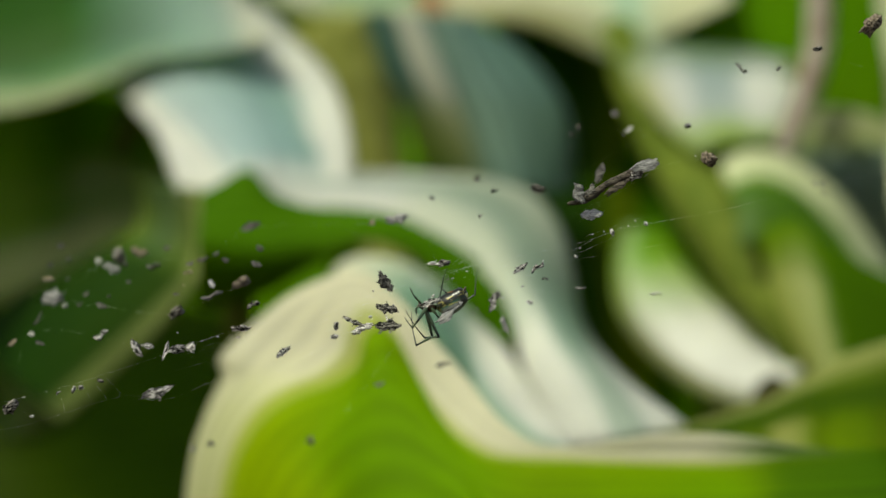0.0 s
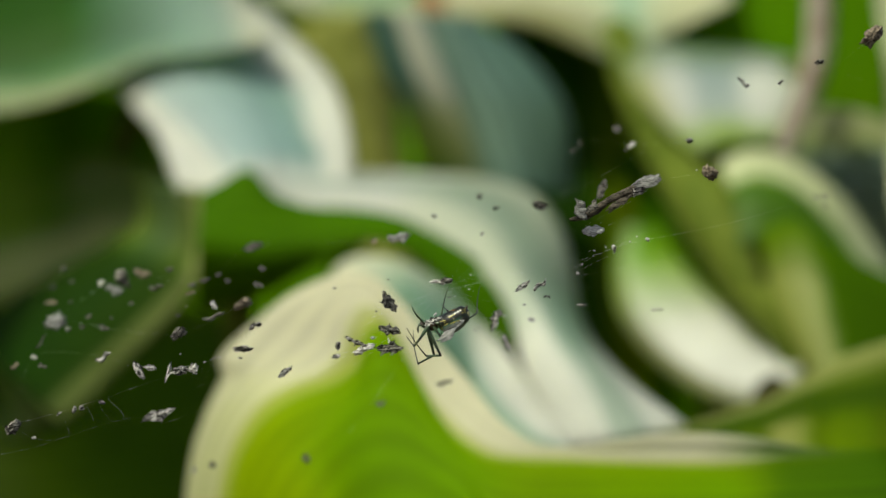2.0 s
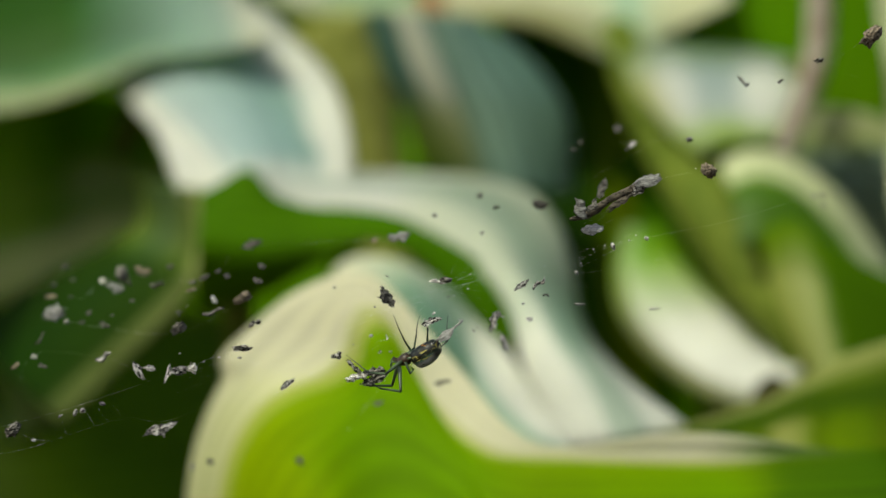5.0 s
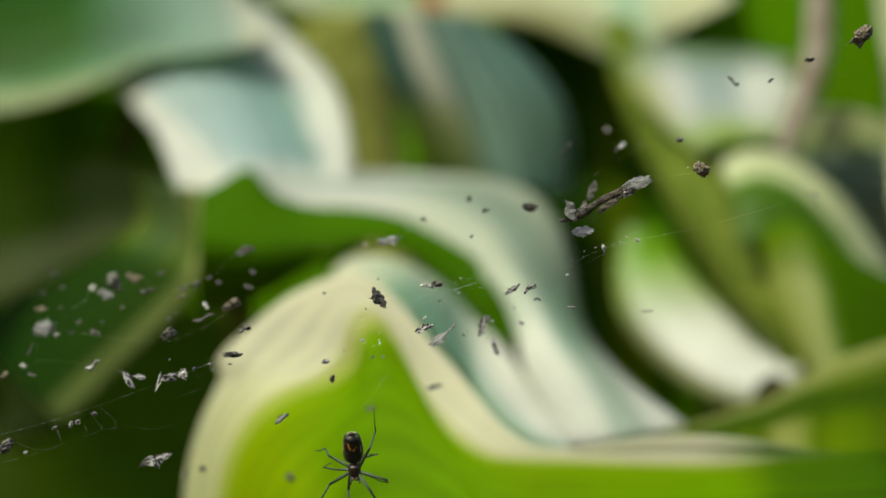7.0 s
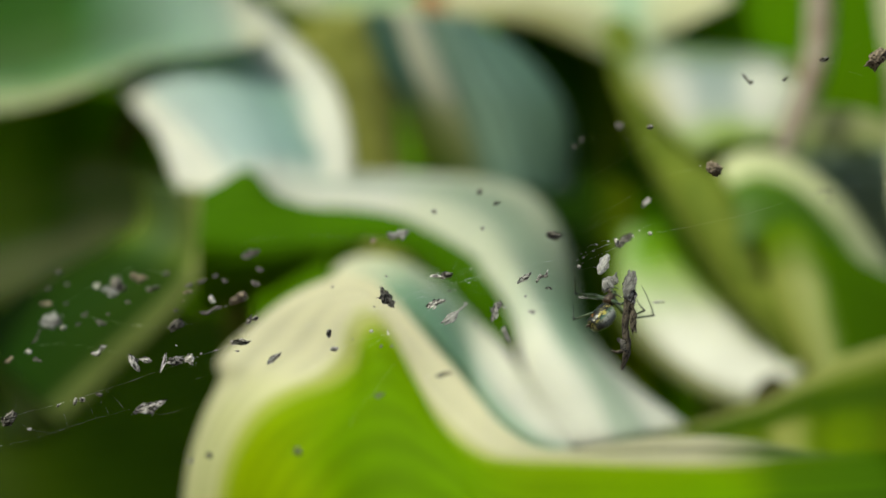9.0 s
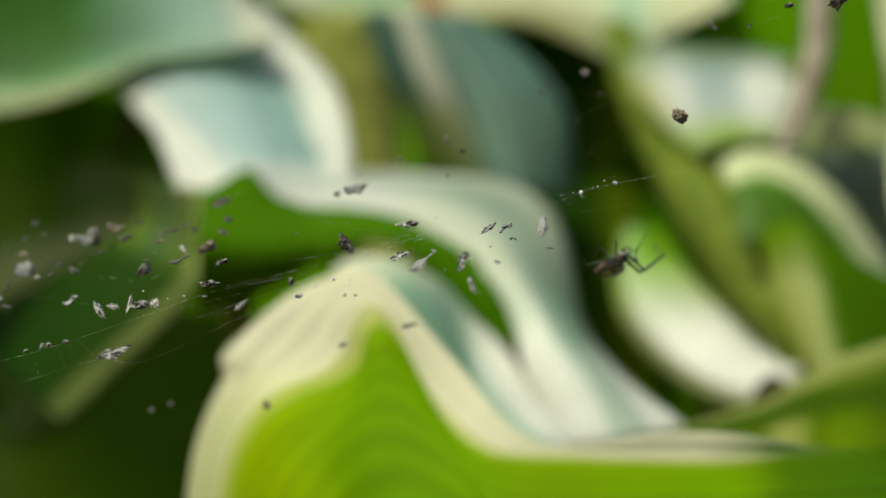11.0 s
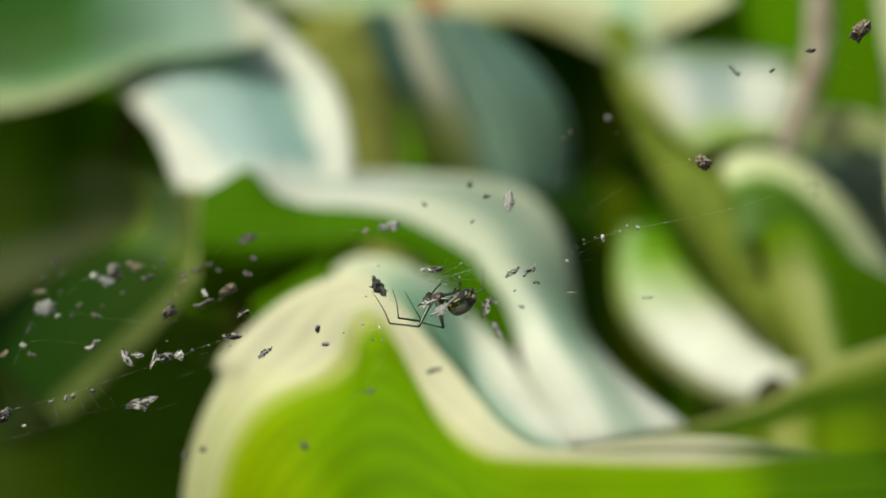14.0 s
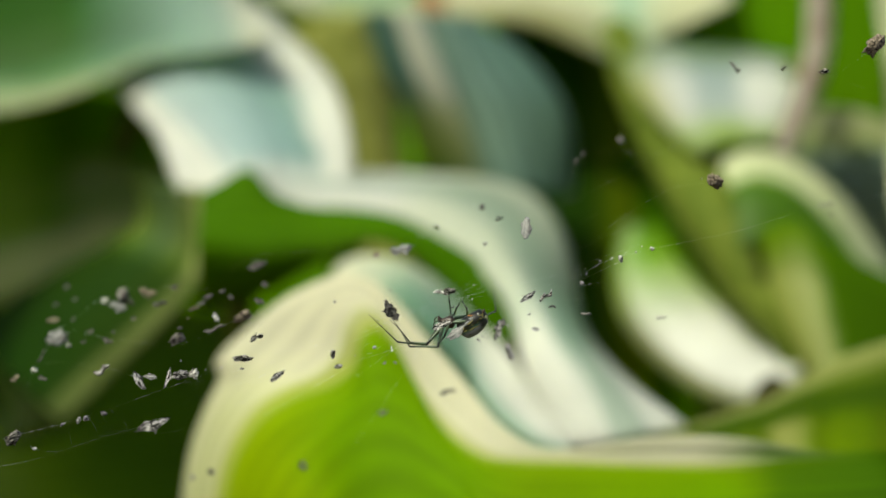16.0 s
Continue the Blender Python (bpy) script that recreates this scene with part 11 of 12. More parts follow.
    # the spider: seconds, place in metres, turn in degrees
    crawl(spider, [(0, -0.00161, 0.247, 0.41321, 9.8, -21.6, -7.5), (0.5, -0.00207, 0.247, 0.41259, 9.8, -21.6, -7.5), (1, -0.0027, 0.247, 0.41286, 9.8, -21.6, -7.5), (1.5, -0.0014, 0.247, 0.41189, 9.8, -21.6, -7.5), (2, -0.00141, 0.247, 0.41103, 9.8, -21.6, -7.5), (2.5, -0.00131, 0.247, 0.4113, 9.8, -21.6, -7.5), (3, -0.00127, 0.247, 0.4119, 9.7, -16.2, -7.3), (3.5, -0.00087, 0.247, 0.41143, 14.2, -17.4, -17.9), (4, -0.00107, 0.247, 0.41123, 14.2, -17.4, -17.9), (4.3, -0.00074, 0.247, 0.41056, 14.2, -17.4, -17.9), (5.3, -0.00627, 0.246, 0.40539, 29.8, -27.7, -13.3), (6.3, -0.01014, 0.246, 0.39726, 42.4, -37.5, -27.1), (6.5, -0.01147, 0.246, 0.39492, 13.7, -24.7, 44.3), (7, -0.01047, 0.246, 0.39392, -169.5, -70.8, -99.6), (7.5, -0.01641, 0.246, 0.39392, 56.5, 17.4, -7.3), (8, 0.00141, 0.247, 0.41123, 2.8, 25.9, -153), (8.5, 0.01756, 0.253, 0.40978, 10.6, 21.2, -148.7), (9, 0.02041, 0.256, 0.41382, 35.3, 45.9, -138.1), (9.4, 0.0207, 0.258, 0.41308, 35.3, 45.9, -138.1), (11.3, 0.0235, 0.27, 0.42007, -62.6, 14.7, 121.7), (11.5, 0.01837, 0.27, 0.42285, -65.9, 19.1, 127.3), (12, 0.01277, 0.256, 0.41473, 26, -8.4, -30.9), (12.5, -0.00027, 0.248, 0.42222, 50.4, -27.6, -45.7), (13, 0.00094, 0.247, 0.41551, 25.9, -4.3, -7), (13.5, -0.00054, 0.247, 0.41471, 25.9, -5.2, -7), (14, -0.0006, 0.247, 0.41417, 25.7, -2.4, -21.6), (14.5, 7e-05, 0.247, 0.41873, 25.7, -1.6, -21.6), (15, -0.01174, 0.246, 0.40086, 27.6, -12.1, -7.6), (15.25, 0.0004, 0.247, 0.41605, 40, -7, 37.1), (15.5, 0.00576, 0.247, 0.41404, -45.7, 10.2, 133.3), (15.75, 0.00208, 0.247, 0.4117, 46.4, -13.6, -22.1), (16, 0.0006, 0.247, 0.41136, 24.8, -5.2, -7)])
    # its abdomen, lifted on the waist
    waist = pose(0.72 * MM, 0, -0.3 * MM)
    walk(abdomen, [(t, pose(0.3 * drop * MM, 0, -drop * MM) @ waist @ pose(0, 0, 0, 0, -lift, 0) @ waist.inverted()) for t, lift, drop in ((0, 0, 0), (9.4, 0, 0), (11.3, 8, 0), (12, 22, 0.2), (13, 12, 0.4), (14, 20, 0.8), (15, 20, 0.8), (16, 22, 0.8))])
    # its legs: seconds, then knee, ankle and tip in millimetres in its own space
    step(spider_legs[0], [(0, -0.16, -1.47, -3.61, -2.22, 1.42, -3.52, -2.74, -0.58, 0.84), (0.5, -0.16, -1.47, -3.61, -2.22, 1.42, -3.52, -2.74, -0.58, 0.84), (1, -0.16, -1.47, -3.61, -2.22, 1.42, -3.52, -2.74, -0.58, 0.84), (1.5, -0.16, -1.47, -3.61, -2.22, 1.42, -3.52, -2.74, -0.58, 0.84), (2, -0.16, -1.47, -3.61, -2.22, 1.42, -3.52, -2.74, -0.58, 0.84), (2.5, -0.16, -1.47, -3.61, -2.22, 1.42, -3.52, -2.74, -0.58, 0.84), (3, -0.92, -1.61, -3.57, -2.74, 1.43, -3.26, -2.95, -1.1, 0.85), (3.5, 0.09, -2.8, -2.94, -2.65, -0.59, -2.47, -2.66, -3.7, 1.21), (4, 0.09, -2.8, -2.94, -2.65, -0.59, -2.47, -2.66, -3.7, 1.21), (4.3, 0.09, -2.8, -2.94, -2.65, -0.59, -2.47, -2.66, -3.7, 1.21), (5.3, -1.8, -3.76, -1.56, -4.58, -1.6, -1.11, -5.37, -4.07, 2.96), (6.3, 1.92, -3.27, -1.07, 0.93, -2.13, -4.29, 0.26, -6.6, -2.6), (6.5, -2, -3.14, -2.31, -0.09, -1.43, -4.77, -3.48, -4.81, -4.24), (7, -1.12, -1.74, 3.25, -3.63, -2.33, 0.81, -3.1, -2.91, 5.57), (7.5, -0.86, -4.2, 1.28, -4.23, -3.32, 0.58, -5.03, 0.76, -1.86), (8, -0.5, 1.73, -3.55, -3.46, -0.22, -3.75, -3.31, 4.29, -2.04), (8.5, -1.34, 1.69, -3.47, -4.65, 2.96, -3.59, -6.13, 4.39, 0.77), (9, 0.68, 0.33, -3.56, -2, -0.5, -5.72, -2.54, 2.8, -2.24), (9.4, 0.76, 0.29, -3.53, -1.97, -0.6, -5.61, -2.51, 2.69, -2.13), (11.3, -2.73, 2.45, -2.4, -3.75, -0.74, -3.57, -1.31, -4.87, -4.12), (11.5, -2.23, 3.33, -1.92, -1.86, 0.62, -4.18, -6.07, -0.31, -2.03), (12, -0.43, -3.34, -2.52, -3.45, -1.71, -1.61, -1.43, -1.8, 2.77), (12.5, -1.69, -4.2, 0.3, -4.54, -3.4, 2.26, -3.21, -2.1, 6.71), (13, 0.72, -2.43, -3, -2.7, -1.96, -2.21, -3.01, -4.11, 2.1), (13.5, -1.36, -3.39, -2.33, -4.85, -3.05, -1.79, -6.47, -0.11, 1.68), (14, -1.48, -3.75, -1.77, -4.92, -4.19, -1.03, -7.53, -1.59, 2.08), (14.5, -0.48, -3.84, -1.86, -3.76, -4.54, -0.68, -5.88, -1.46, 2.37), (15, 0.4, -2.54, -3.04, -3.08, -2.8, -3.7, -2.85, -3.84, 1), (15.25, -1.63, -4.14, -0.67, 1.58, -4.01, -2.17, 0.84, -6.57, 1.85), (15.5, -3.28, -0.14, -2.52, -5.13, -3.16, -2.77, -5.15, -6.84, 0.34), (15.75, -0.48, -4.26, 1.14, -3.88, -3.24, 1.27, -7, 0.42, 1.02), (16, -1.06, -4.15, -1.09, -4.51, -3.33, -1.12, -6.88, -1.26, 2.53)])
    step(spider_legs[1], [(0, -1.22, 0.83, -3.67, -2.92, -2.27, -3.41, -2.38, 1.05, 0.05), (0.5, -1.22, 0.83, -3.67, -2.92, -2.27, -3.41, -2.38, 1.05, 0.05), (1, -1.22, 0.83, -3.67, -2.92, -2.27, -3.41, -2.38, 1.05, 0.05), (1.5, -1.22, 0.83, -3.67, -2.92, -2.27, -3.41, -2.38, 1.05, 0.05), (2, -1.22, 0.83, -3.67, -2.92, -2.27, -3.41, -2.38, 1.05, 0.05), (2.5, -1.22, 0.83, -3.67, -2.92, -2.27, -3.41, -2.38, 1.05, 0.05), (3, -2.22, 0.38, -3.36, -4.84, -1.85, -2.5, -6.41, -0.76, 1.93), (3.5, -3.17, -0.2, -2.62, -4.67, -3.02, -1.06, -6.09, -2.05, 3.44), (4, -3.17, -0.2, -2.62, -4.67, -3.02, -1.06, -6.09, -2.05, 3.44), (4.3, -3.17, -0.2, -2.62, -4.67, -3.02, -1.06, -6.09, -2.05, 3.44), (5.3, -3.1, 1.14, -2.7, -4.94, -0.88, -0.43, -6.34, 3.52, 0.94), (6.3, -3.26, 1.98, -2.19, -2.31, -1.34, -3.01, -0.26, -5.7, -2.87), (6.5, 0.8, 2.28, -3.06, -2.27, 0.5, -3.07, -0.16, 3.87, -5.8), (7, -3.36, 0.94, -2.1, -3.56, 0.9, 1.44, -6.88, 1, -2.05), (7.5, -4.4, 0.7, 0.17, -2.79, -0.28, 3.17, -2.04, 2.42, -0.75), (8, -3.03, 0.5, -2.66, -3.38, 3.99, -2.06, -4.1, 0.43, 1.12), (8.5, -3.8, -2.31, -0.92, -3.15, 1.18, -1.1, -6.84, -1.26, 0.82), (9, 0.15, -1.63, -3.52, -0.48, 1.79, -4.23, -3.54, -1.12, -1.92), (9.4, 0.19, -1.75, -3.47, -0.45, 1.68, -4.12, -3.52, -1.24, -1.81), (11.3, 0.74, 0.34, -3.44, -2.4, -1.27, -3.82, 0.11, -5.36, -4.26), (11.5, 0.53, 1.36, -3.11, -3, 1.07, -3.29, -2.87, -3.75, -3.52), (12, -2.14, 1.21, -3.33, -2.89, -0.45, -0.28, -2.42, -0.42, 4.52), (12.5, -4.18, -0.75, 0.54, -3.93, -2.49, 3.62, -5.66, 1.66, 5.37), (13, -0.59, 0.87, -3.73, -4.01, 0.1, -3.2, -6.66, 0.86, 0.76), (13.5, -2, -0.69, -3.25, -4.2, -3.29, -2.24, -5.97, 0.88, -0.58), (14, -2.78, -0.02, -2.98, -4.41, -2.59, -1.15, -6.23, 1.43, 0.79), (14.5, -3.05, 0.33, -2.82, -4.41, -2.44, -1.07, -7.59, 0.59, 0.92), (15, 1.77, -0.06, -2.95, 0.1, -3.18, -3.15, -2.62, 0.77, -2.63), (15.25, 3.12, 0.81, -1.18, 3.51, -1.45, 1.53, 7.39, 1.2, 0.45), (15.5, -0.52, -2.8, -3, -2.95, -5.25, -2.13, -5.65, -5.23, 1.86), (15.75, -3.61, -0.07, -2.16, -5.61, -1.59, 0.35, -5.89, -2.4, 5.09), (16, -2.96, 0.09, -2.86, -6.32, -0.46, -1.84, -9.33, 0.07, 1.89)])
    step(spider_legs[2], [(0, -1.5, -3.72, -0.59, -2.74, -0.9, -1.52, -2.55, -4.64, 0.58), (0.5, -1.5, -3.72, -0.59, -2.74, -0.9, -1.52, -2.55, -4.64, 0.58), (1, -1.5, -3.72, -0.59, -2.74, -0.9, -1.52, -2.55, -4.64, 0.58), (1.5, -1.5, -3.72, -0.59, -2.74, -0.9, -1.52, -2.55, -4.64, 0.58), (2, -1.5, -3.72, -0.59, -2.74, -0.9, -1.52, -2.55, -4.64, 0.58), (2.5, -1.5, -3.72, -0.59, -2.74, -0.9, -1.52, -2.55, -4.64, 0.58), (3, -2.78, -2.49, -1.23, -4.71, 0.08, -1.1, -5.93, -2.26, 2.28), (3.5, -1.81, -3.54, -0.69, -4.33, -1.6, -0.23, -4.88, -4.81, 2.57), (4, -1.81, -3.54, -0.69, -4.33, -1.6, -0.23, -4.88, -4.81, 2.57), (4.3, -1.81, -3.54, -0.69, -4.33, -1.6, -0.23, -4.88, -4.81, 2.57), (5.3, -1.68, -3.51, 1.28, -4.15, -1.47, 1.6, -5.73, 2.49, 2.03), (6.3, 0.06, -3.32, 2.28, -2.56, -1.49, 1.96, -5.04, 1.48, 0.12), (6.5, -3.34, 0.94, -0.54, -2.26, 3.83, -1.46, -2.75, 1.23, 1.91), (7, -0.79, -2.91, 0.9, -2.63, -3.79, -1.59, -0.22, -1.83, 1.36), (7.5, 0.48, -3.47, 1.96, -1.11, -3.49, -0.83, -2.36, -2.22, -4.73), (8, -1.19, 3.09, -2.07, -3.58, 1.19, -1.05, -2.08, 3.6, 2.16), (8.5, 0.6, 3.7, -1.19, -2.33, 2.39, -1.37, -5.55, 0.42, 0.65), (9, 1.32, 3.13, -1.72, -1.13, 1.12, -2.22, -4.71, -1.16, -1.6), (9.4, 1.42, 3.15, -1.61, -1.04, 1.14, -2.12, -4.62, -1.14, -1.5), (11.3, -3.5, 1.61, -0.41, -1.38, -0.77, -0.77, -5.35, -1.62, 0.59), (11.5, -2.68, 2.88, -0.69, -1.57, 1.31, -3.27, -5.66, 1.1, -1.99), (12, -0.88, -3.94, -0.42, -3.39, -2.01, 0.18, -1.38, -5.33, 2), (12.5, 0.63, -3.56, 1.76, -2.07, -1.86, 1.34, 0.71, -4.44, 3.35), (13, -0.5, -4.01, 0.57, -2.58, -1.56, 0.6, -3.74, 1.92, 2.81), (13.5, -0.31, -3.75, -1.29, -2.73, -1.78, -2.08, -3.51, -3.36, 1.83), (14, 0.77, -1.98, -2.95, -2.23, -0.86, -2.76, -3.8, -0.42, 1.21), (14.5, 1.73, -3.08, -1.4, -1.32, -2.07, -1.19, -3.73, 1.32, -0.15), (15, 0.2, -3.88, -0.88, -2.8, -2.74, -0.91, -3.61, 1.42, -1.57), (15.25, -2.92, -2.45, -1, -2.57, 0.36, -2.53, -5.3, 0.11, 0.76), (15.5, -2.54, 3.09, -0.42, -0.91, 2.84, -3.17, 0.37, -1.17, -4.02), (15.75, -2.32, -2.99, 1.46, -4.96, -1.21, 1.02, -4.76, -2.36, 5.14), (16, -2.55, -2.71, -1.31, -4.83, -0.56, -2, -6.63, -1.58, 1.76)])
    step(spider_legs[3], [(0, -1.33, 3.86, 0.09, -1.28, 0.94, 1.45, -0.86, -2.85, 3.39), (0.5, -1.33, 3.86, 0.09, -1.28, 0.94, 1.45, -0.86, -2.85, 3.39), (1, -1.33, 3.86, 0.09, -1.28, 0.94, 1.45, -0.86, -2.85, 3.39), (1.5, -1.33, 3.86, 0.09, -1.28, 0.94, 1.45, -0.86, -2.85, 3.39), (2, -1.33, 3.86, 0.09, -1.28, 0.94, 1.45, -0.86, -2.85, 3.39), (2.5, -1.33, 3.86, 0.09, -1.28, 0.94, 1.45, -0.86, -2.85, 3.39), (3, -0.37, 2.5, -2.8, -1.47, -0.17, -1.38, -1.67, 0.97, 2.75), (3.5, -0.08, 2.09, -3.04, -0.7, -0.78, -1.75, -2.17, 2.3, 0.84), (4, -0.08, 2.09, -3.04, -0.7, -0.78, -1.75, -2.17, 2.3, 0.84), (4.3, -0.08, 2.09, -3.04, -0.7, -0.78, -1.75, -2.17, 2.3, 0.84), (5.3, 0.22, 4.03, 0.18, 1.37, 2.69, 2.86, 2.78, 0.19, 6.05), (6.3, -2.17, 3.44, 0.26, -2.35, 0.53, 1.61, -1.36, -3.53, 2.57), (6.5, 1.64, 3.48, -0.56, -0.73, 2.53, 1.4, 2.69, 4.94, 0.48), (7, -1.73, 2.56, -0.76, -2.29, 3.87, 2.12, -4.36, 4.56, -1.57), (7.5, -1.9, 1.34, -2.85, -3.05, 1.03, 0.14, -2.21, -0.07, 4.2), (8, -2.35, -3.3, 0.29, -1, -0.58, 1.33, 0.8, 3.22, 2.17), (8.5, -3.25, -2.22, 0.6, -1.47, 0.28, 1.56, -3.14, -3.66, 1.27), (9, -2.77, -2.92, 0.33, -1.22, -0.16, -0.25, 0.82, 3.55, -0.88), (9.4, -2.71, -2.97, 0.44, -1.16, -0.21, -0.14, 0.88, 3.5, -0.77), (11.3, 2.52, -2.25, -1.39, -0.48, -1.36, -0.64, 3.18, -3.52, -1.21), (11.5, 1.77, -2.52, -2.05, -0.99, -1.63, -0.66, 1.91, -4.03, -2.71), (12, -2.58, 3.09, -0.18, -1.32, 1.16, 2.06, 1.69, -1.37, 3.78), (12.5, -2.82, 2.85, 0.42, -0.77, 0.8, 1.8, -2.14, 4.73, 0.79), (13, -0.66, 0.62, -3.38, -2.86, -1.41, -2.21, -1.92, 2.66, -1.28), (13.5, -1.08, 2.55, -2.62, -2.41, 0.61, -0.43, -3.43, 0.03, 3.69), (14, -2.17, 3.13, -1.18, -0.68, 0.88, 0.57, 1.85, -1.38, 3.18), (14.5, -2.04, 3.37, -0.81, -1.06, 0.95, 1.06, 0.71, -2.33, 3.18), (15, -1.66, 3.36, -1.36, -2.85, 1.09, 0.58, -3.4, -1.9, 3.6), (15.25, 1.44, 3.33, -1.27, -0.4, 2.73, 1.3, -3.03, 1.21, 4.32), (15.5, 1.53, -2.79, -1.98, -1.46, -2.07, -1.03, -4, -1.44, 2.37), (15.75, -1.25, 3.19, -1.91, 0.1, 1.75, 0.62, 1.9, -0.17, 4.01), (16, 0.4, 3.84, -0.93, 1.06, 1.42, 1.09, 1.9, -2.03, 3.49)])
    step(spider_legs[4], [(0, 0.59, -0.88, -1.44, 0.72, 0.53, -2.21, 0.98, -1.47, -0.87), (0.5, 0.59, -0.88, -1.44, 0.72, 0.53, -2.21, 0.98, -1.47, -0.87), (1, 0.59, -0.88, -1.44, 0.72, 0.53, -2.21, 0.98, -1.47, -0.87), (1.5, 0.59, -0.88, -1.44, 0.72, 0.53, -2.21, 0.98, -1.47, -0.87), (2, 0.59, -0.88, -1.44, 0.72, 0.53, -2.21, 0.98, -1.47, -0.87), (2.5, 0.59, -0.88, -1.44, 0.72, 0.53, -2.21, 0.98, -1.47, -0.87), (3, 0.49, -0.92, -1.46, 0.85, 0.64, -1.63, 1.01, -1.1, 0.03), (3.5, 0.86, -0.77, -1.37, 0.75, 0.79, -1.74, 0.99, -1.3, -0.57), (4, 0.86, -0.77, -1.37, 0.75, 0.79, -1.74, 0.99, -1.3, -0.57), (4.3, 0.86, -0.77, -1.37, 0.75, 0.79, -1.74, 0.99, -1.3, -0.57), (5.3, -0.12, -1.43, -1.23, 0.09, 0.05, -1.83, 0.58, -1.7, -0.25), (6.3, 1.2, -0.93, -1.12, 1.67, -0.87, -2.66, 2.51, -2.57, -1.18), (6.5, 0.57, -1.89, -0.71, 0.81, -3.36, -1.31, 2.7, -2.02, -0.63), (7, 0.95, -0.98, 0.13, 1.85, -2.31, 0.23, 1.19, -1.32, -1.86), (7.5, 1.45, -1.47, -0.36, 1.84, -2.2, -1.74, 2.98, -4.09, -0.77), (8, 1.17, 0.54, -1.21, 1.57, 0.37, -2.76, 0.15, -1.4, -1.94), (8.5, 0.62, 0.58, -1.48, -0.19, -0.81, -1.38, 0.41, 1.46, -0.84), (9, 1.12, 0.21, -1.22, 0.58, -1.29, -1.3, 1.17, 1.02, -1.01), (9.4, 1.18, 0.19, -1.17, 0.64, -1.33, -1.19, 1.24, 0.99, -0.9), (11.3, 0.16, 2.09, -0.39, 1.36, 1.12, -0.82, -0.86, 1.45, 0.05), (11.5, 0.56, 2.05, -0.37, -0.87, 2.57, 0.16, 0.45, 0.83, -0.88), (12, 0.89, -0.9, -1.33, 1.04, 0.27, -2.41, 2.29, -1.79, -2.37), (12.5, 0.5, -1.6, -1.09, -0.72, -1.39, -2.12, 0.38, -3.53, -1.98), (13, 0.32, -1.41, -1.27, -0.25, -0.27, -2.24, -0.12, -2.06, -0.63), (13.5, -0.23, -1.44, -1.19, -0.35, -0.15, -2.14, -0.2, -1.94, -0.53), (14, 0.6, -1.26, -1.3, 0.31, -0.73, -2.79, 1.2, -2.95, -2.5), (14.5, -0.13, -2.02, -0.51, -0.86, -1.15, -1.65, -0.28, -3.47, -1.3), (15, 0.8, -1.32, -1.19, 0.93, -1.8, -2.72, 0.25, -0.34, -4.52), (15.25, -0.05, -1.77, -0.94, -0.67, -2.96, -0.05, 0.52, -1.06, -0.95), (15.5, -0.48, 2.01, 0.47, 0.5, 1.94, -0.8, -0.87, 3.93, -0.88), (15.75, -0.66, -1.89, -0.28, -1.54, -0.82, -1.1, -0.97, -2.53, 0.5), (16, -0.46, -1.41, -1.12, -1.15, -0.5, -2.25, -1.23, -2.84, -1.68)])
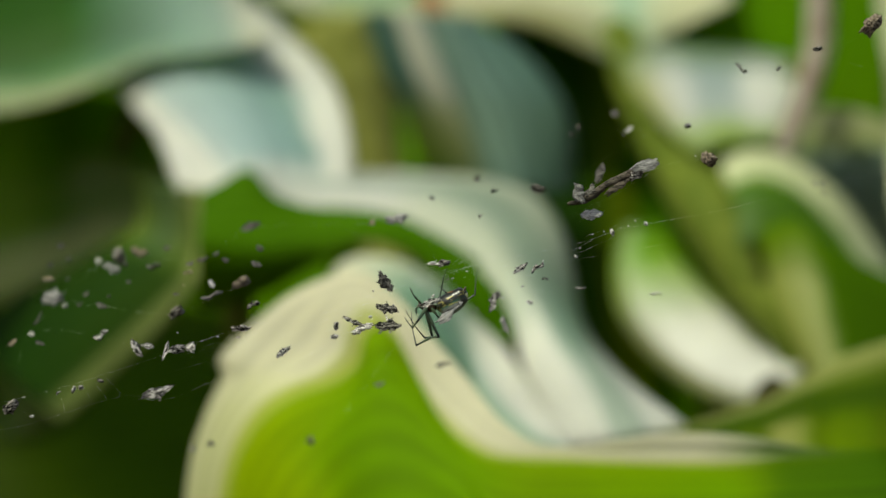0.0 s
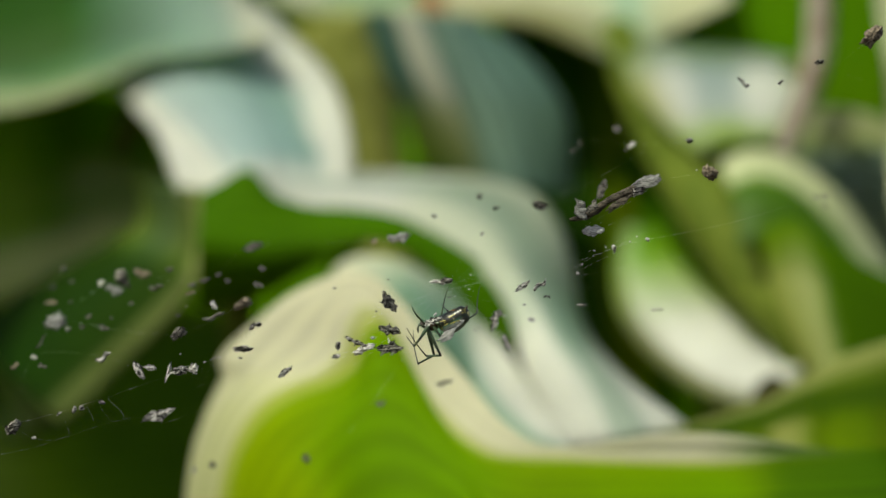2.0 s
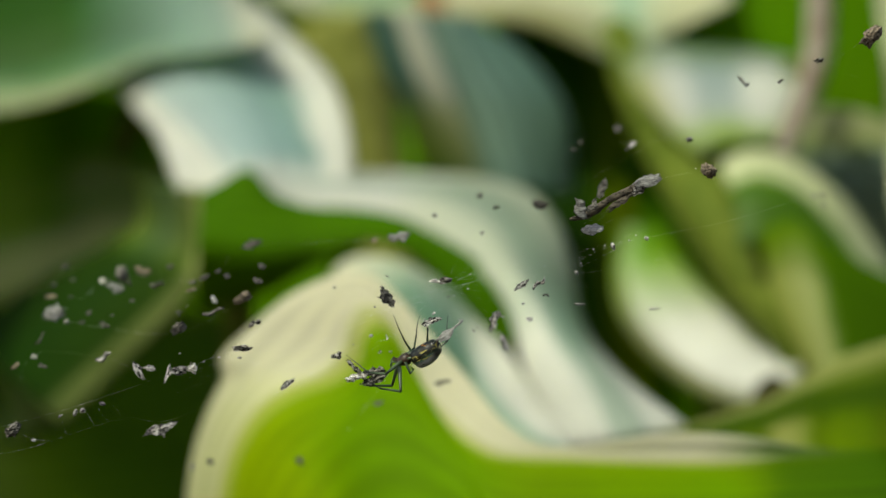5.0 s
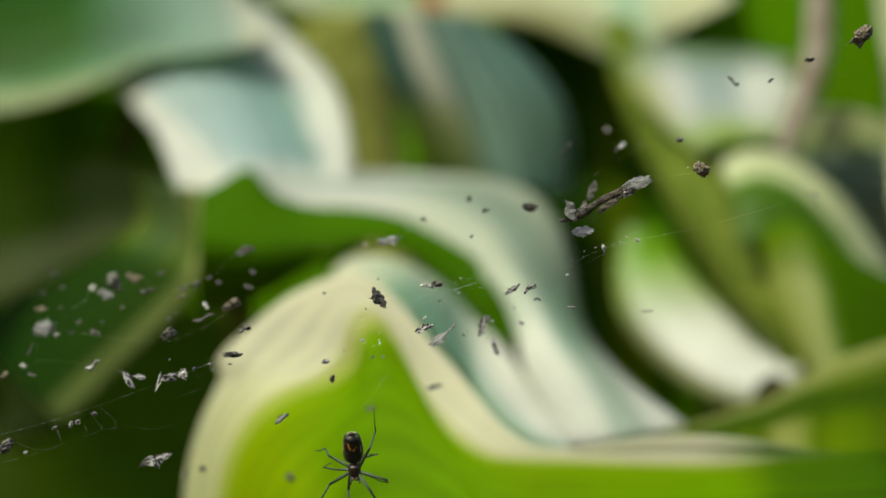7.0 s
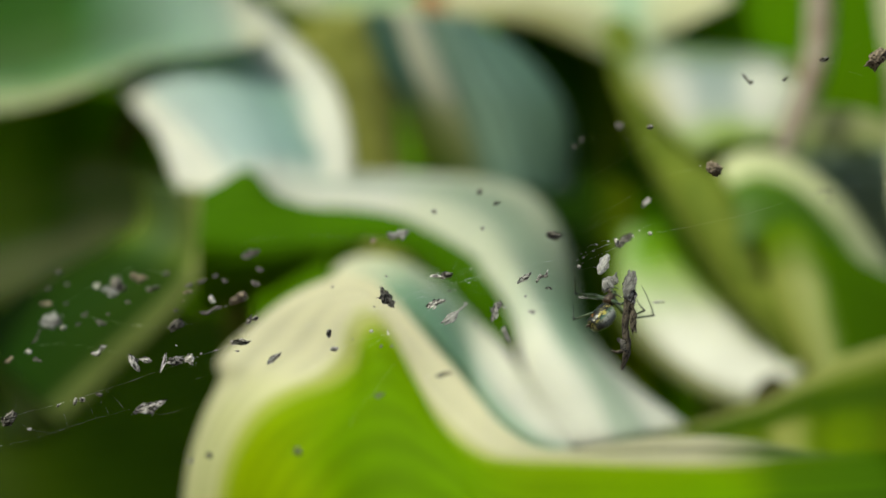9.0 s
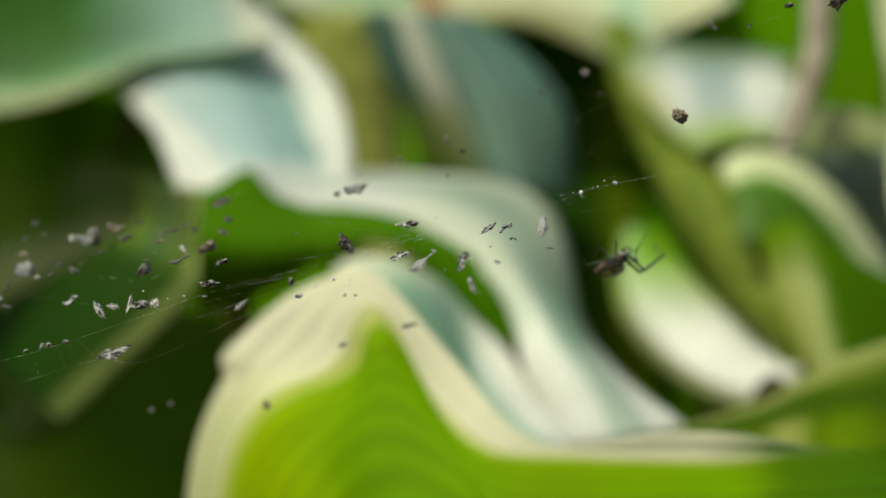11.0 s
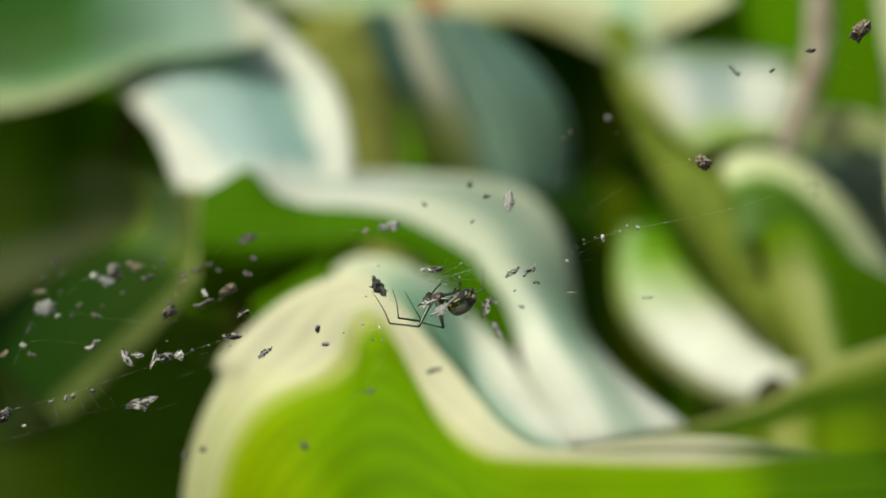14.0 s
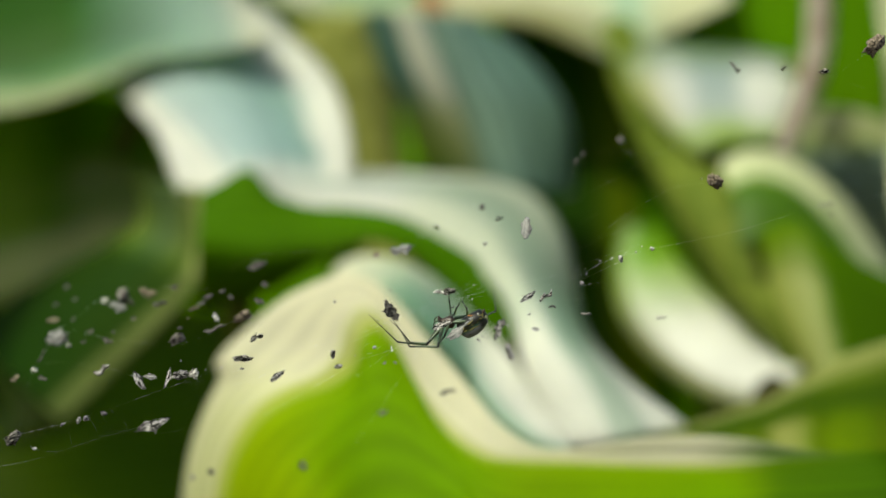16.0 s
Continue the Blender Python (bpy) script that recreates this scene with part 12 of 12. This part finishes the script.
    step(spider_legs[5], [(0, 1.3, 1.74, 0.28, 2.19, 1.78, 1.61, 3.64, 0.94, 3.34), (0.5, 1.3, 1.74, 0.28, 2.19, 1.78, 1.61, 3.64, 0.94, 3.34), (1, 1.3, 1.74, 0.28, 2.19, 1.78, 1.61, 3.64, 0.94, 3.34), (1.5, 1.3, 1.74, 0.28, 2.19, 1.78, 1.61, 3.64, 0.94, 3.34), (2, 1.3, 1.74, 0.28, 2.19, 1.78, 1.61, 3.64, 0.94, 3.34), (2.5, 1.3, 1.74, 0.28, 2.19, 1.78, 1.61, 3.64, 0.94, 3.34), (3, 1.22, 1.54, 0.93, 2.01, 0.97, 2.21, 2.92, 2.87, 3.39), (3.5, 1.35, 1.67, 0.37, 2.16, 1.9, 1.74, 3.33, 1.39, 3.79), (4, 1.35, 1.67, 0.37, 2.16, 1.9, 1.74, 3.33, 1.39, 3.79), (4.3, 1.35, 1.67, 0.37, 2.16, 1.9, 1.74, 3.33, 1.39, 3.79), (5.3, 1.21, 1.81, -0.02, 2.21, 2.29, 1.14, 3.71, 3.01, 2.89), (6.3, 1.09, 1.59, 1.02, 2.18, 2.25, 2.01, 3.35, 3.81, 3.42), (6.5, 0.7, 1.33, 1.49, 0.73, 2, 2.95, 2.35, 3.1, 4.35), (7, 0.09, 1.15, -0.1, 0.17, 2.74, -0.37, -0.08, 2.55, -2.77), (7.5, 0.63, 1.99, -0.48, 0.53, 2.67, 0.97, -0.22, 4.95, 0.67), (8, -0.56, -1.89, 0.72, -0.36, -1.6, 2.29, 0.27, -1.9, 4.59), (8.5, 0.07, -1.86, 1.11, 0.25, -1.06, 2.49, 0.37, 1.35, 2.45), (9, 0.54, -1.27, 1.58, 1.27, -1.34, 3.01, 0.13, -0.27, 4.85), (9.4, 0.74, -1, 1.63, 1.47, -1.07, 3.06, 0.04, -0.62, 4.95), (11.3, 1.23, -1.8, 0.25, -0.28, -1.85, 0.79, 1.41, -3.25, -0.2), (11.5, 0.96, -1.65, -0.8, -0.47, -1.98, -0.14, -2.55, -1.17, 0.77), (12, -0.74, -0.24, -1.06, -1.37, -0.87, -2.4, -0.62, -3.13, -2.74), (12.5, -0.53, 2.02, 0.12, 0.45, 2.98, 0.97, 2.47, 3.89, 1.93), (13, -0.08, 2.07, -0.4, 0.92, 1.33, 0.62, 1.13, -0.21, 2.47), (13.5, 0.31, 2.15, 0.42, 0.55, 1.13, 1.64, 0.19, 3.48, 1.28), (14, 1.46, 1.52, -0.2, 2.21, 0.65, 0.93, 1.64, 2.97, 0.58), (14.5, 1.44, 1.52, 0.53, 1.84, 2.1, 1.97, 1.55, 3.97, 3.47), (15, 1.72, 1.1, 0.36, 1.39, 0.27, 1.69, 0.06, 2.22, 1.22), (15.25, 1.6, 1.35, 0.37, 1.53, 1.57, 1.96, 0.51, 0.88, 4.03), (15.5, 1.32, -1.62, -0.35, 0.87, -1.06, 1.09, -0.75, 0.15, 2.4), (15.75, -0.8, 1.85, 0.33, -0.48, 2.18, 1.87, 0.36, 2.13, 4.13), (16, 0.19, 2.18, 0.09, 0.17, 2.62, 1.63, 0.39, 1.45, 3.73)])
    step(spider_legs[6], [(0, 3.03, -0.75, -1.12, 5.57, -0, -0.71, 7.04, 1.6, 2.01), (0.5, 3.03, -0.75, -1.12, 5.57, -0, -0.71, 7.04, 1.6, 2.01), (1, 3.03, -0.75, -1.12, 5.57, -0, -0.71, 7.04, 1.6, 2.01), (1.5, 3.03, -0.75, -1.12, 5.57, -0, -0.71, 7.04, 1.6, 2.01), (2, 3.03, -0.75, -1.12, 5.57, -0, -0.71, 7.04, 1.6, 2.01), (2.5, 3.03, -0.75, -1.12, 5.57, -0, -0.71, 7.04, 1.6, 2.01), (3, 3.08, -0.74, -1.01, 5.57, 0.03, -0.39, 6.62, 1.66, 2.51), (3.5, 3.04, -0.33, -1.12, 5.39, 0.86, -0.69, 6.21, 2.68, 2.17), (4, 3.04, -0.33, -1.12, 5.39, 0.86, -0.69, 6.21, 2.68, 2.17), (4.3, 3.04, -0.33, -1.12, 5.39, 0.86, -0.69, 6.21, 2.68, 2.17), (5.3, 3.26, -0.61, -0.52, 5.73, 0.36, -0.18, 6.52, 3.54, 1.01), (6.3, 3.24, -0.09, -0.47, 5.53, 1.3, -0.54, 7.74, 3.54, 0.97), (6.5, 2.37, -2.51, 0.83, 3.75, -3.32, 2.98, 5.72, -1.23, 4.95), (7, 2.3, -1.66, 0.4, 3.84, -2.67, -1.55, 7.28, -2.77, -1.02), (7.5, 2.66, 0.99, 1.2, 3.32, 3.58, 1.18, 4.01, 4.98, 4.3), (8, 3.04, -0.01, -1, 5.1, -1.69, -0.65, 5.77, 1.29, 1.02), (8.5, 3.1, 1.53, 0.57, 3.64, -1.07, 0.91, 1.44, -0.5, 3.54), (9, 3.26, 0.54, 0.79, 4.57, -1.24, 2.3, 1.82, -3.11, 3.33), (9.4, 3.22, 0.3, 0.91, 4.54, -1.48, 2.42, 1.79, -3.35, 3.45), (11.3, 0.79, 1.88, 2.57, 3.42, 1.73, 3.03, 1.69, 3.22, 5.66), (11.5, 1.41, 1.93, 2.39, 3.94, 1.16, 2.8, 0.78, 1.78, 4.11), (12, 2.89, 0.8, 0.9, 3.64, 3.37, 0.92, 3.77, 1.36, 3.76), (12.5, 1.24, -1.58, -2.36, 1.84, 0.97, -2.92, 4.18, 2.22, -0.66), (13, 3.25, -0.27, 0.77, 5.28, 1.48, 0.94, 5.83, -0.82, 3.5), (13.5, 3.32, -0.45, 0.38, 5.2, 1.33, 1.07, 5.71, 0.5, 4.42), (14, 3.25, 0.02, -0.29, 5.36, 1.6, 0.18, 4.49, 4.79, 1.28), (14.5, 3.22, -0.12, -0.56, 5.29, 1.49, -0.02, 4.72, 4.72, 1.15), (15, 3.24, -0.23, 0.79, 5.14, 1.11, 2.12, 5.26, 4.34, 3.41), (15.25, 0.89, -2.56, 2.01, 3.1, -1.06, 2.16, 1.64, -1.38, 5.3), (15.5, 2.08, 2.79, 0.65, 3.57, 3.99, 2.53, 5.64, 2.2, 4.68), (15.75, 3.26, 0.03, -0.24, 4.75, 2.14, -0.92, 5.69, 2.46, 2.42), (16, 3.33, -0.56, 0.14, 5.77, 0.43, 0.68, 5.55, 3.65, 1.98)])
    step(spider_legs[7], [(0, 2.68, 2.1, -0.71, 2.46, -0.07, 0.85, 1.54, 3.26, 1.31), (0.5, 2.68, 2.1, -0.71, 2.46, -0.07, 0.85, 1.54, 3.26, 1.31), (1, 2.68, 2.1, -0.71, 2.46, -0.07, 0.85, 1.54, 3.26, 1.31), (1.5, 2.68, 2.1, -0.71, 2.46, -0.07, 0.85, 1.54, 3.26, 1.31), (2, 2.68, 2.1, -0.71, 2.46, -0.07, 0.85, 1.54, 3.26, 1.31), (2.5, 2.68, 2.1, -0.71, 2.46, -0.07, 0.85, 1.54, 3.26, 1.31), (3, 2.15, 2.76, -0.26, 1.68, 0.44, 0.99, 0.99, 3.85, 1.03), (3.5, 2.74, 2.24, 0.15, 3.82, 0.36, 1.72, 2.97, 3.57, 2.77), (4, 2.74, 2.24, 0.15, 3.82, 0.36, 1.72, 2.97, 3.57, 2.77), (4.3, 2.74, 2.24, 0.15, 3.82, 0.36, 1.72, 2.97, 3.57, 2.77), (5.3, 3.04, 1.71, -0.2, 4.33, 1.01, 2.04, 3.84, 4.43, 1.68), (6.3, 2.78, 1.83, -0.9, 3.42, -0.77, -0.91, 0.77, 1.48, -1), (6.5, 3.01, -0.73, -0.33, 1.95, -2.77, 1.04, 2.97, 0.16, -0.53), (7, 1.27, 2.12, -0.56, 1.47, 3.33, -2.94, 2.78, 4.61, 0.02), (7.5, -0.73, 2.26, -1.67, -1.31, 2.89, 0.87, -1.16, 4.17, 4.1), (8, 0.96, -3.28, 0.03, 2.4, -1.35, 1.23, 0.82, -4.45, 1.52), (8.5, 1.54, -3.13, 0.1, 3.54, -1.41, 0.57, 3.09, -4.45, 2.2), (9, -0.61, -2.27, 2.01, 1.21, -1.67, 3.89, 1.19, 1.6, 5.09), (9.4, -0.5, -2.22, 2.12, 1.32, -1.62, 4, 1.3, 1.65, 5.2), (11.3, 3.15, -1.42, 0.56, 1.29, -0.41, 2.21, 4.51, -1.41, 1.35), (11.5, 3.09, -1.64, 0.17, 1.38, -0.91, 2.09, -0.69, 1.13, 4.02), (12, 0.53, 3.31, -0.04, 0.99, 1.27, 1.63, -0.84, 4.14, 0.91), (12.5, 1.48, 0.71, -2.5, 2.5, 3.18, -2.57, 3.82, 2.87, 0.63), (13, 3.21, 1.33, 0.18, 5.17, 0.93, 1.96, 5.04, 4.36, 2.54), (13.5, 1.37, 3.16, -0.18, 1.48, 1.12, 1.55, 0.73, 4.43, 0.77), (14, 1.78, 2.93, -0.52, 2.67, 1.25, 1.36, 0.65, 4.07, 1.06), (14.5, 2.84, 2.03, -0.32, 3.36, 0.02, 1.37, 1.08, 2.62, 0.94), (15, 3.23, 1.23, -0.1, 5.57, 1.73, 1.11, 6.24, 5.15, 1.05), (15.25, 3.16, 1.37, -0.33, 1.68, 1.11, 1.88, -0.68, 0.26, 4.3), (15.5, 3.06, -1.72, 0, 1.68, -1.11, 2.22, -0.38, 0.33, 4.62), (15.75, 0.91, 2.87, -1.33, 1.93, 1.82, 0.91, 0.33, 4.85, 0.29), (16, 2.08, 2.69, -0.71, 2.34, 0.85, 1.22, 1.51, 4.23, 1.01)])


motions()
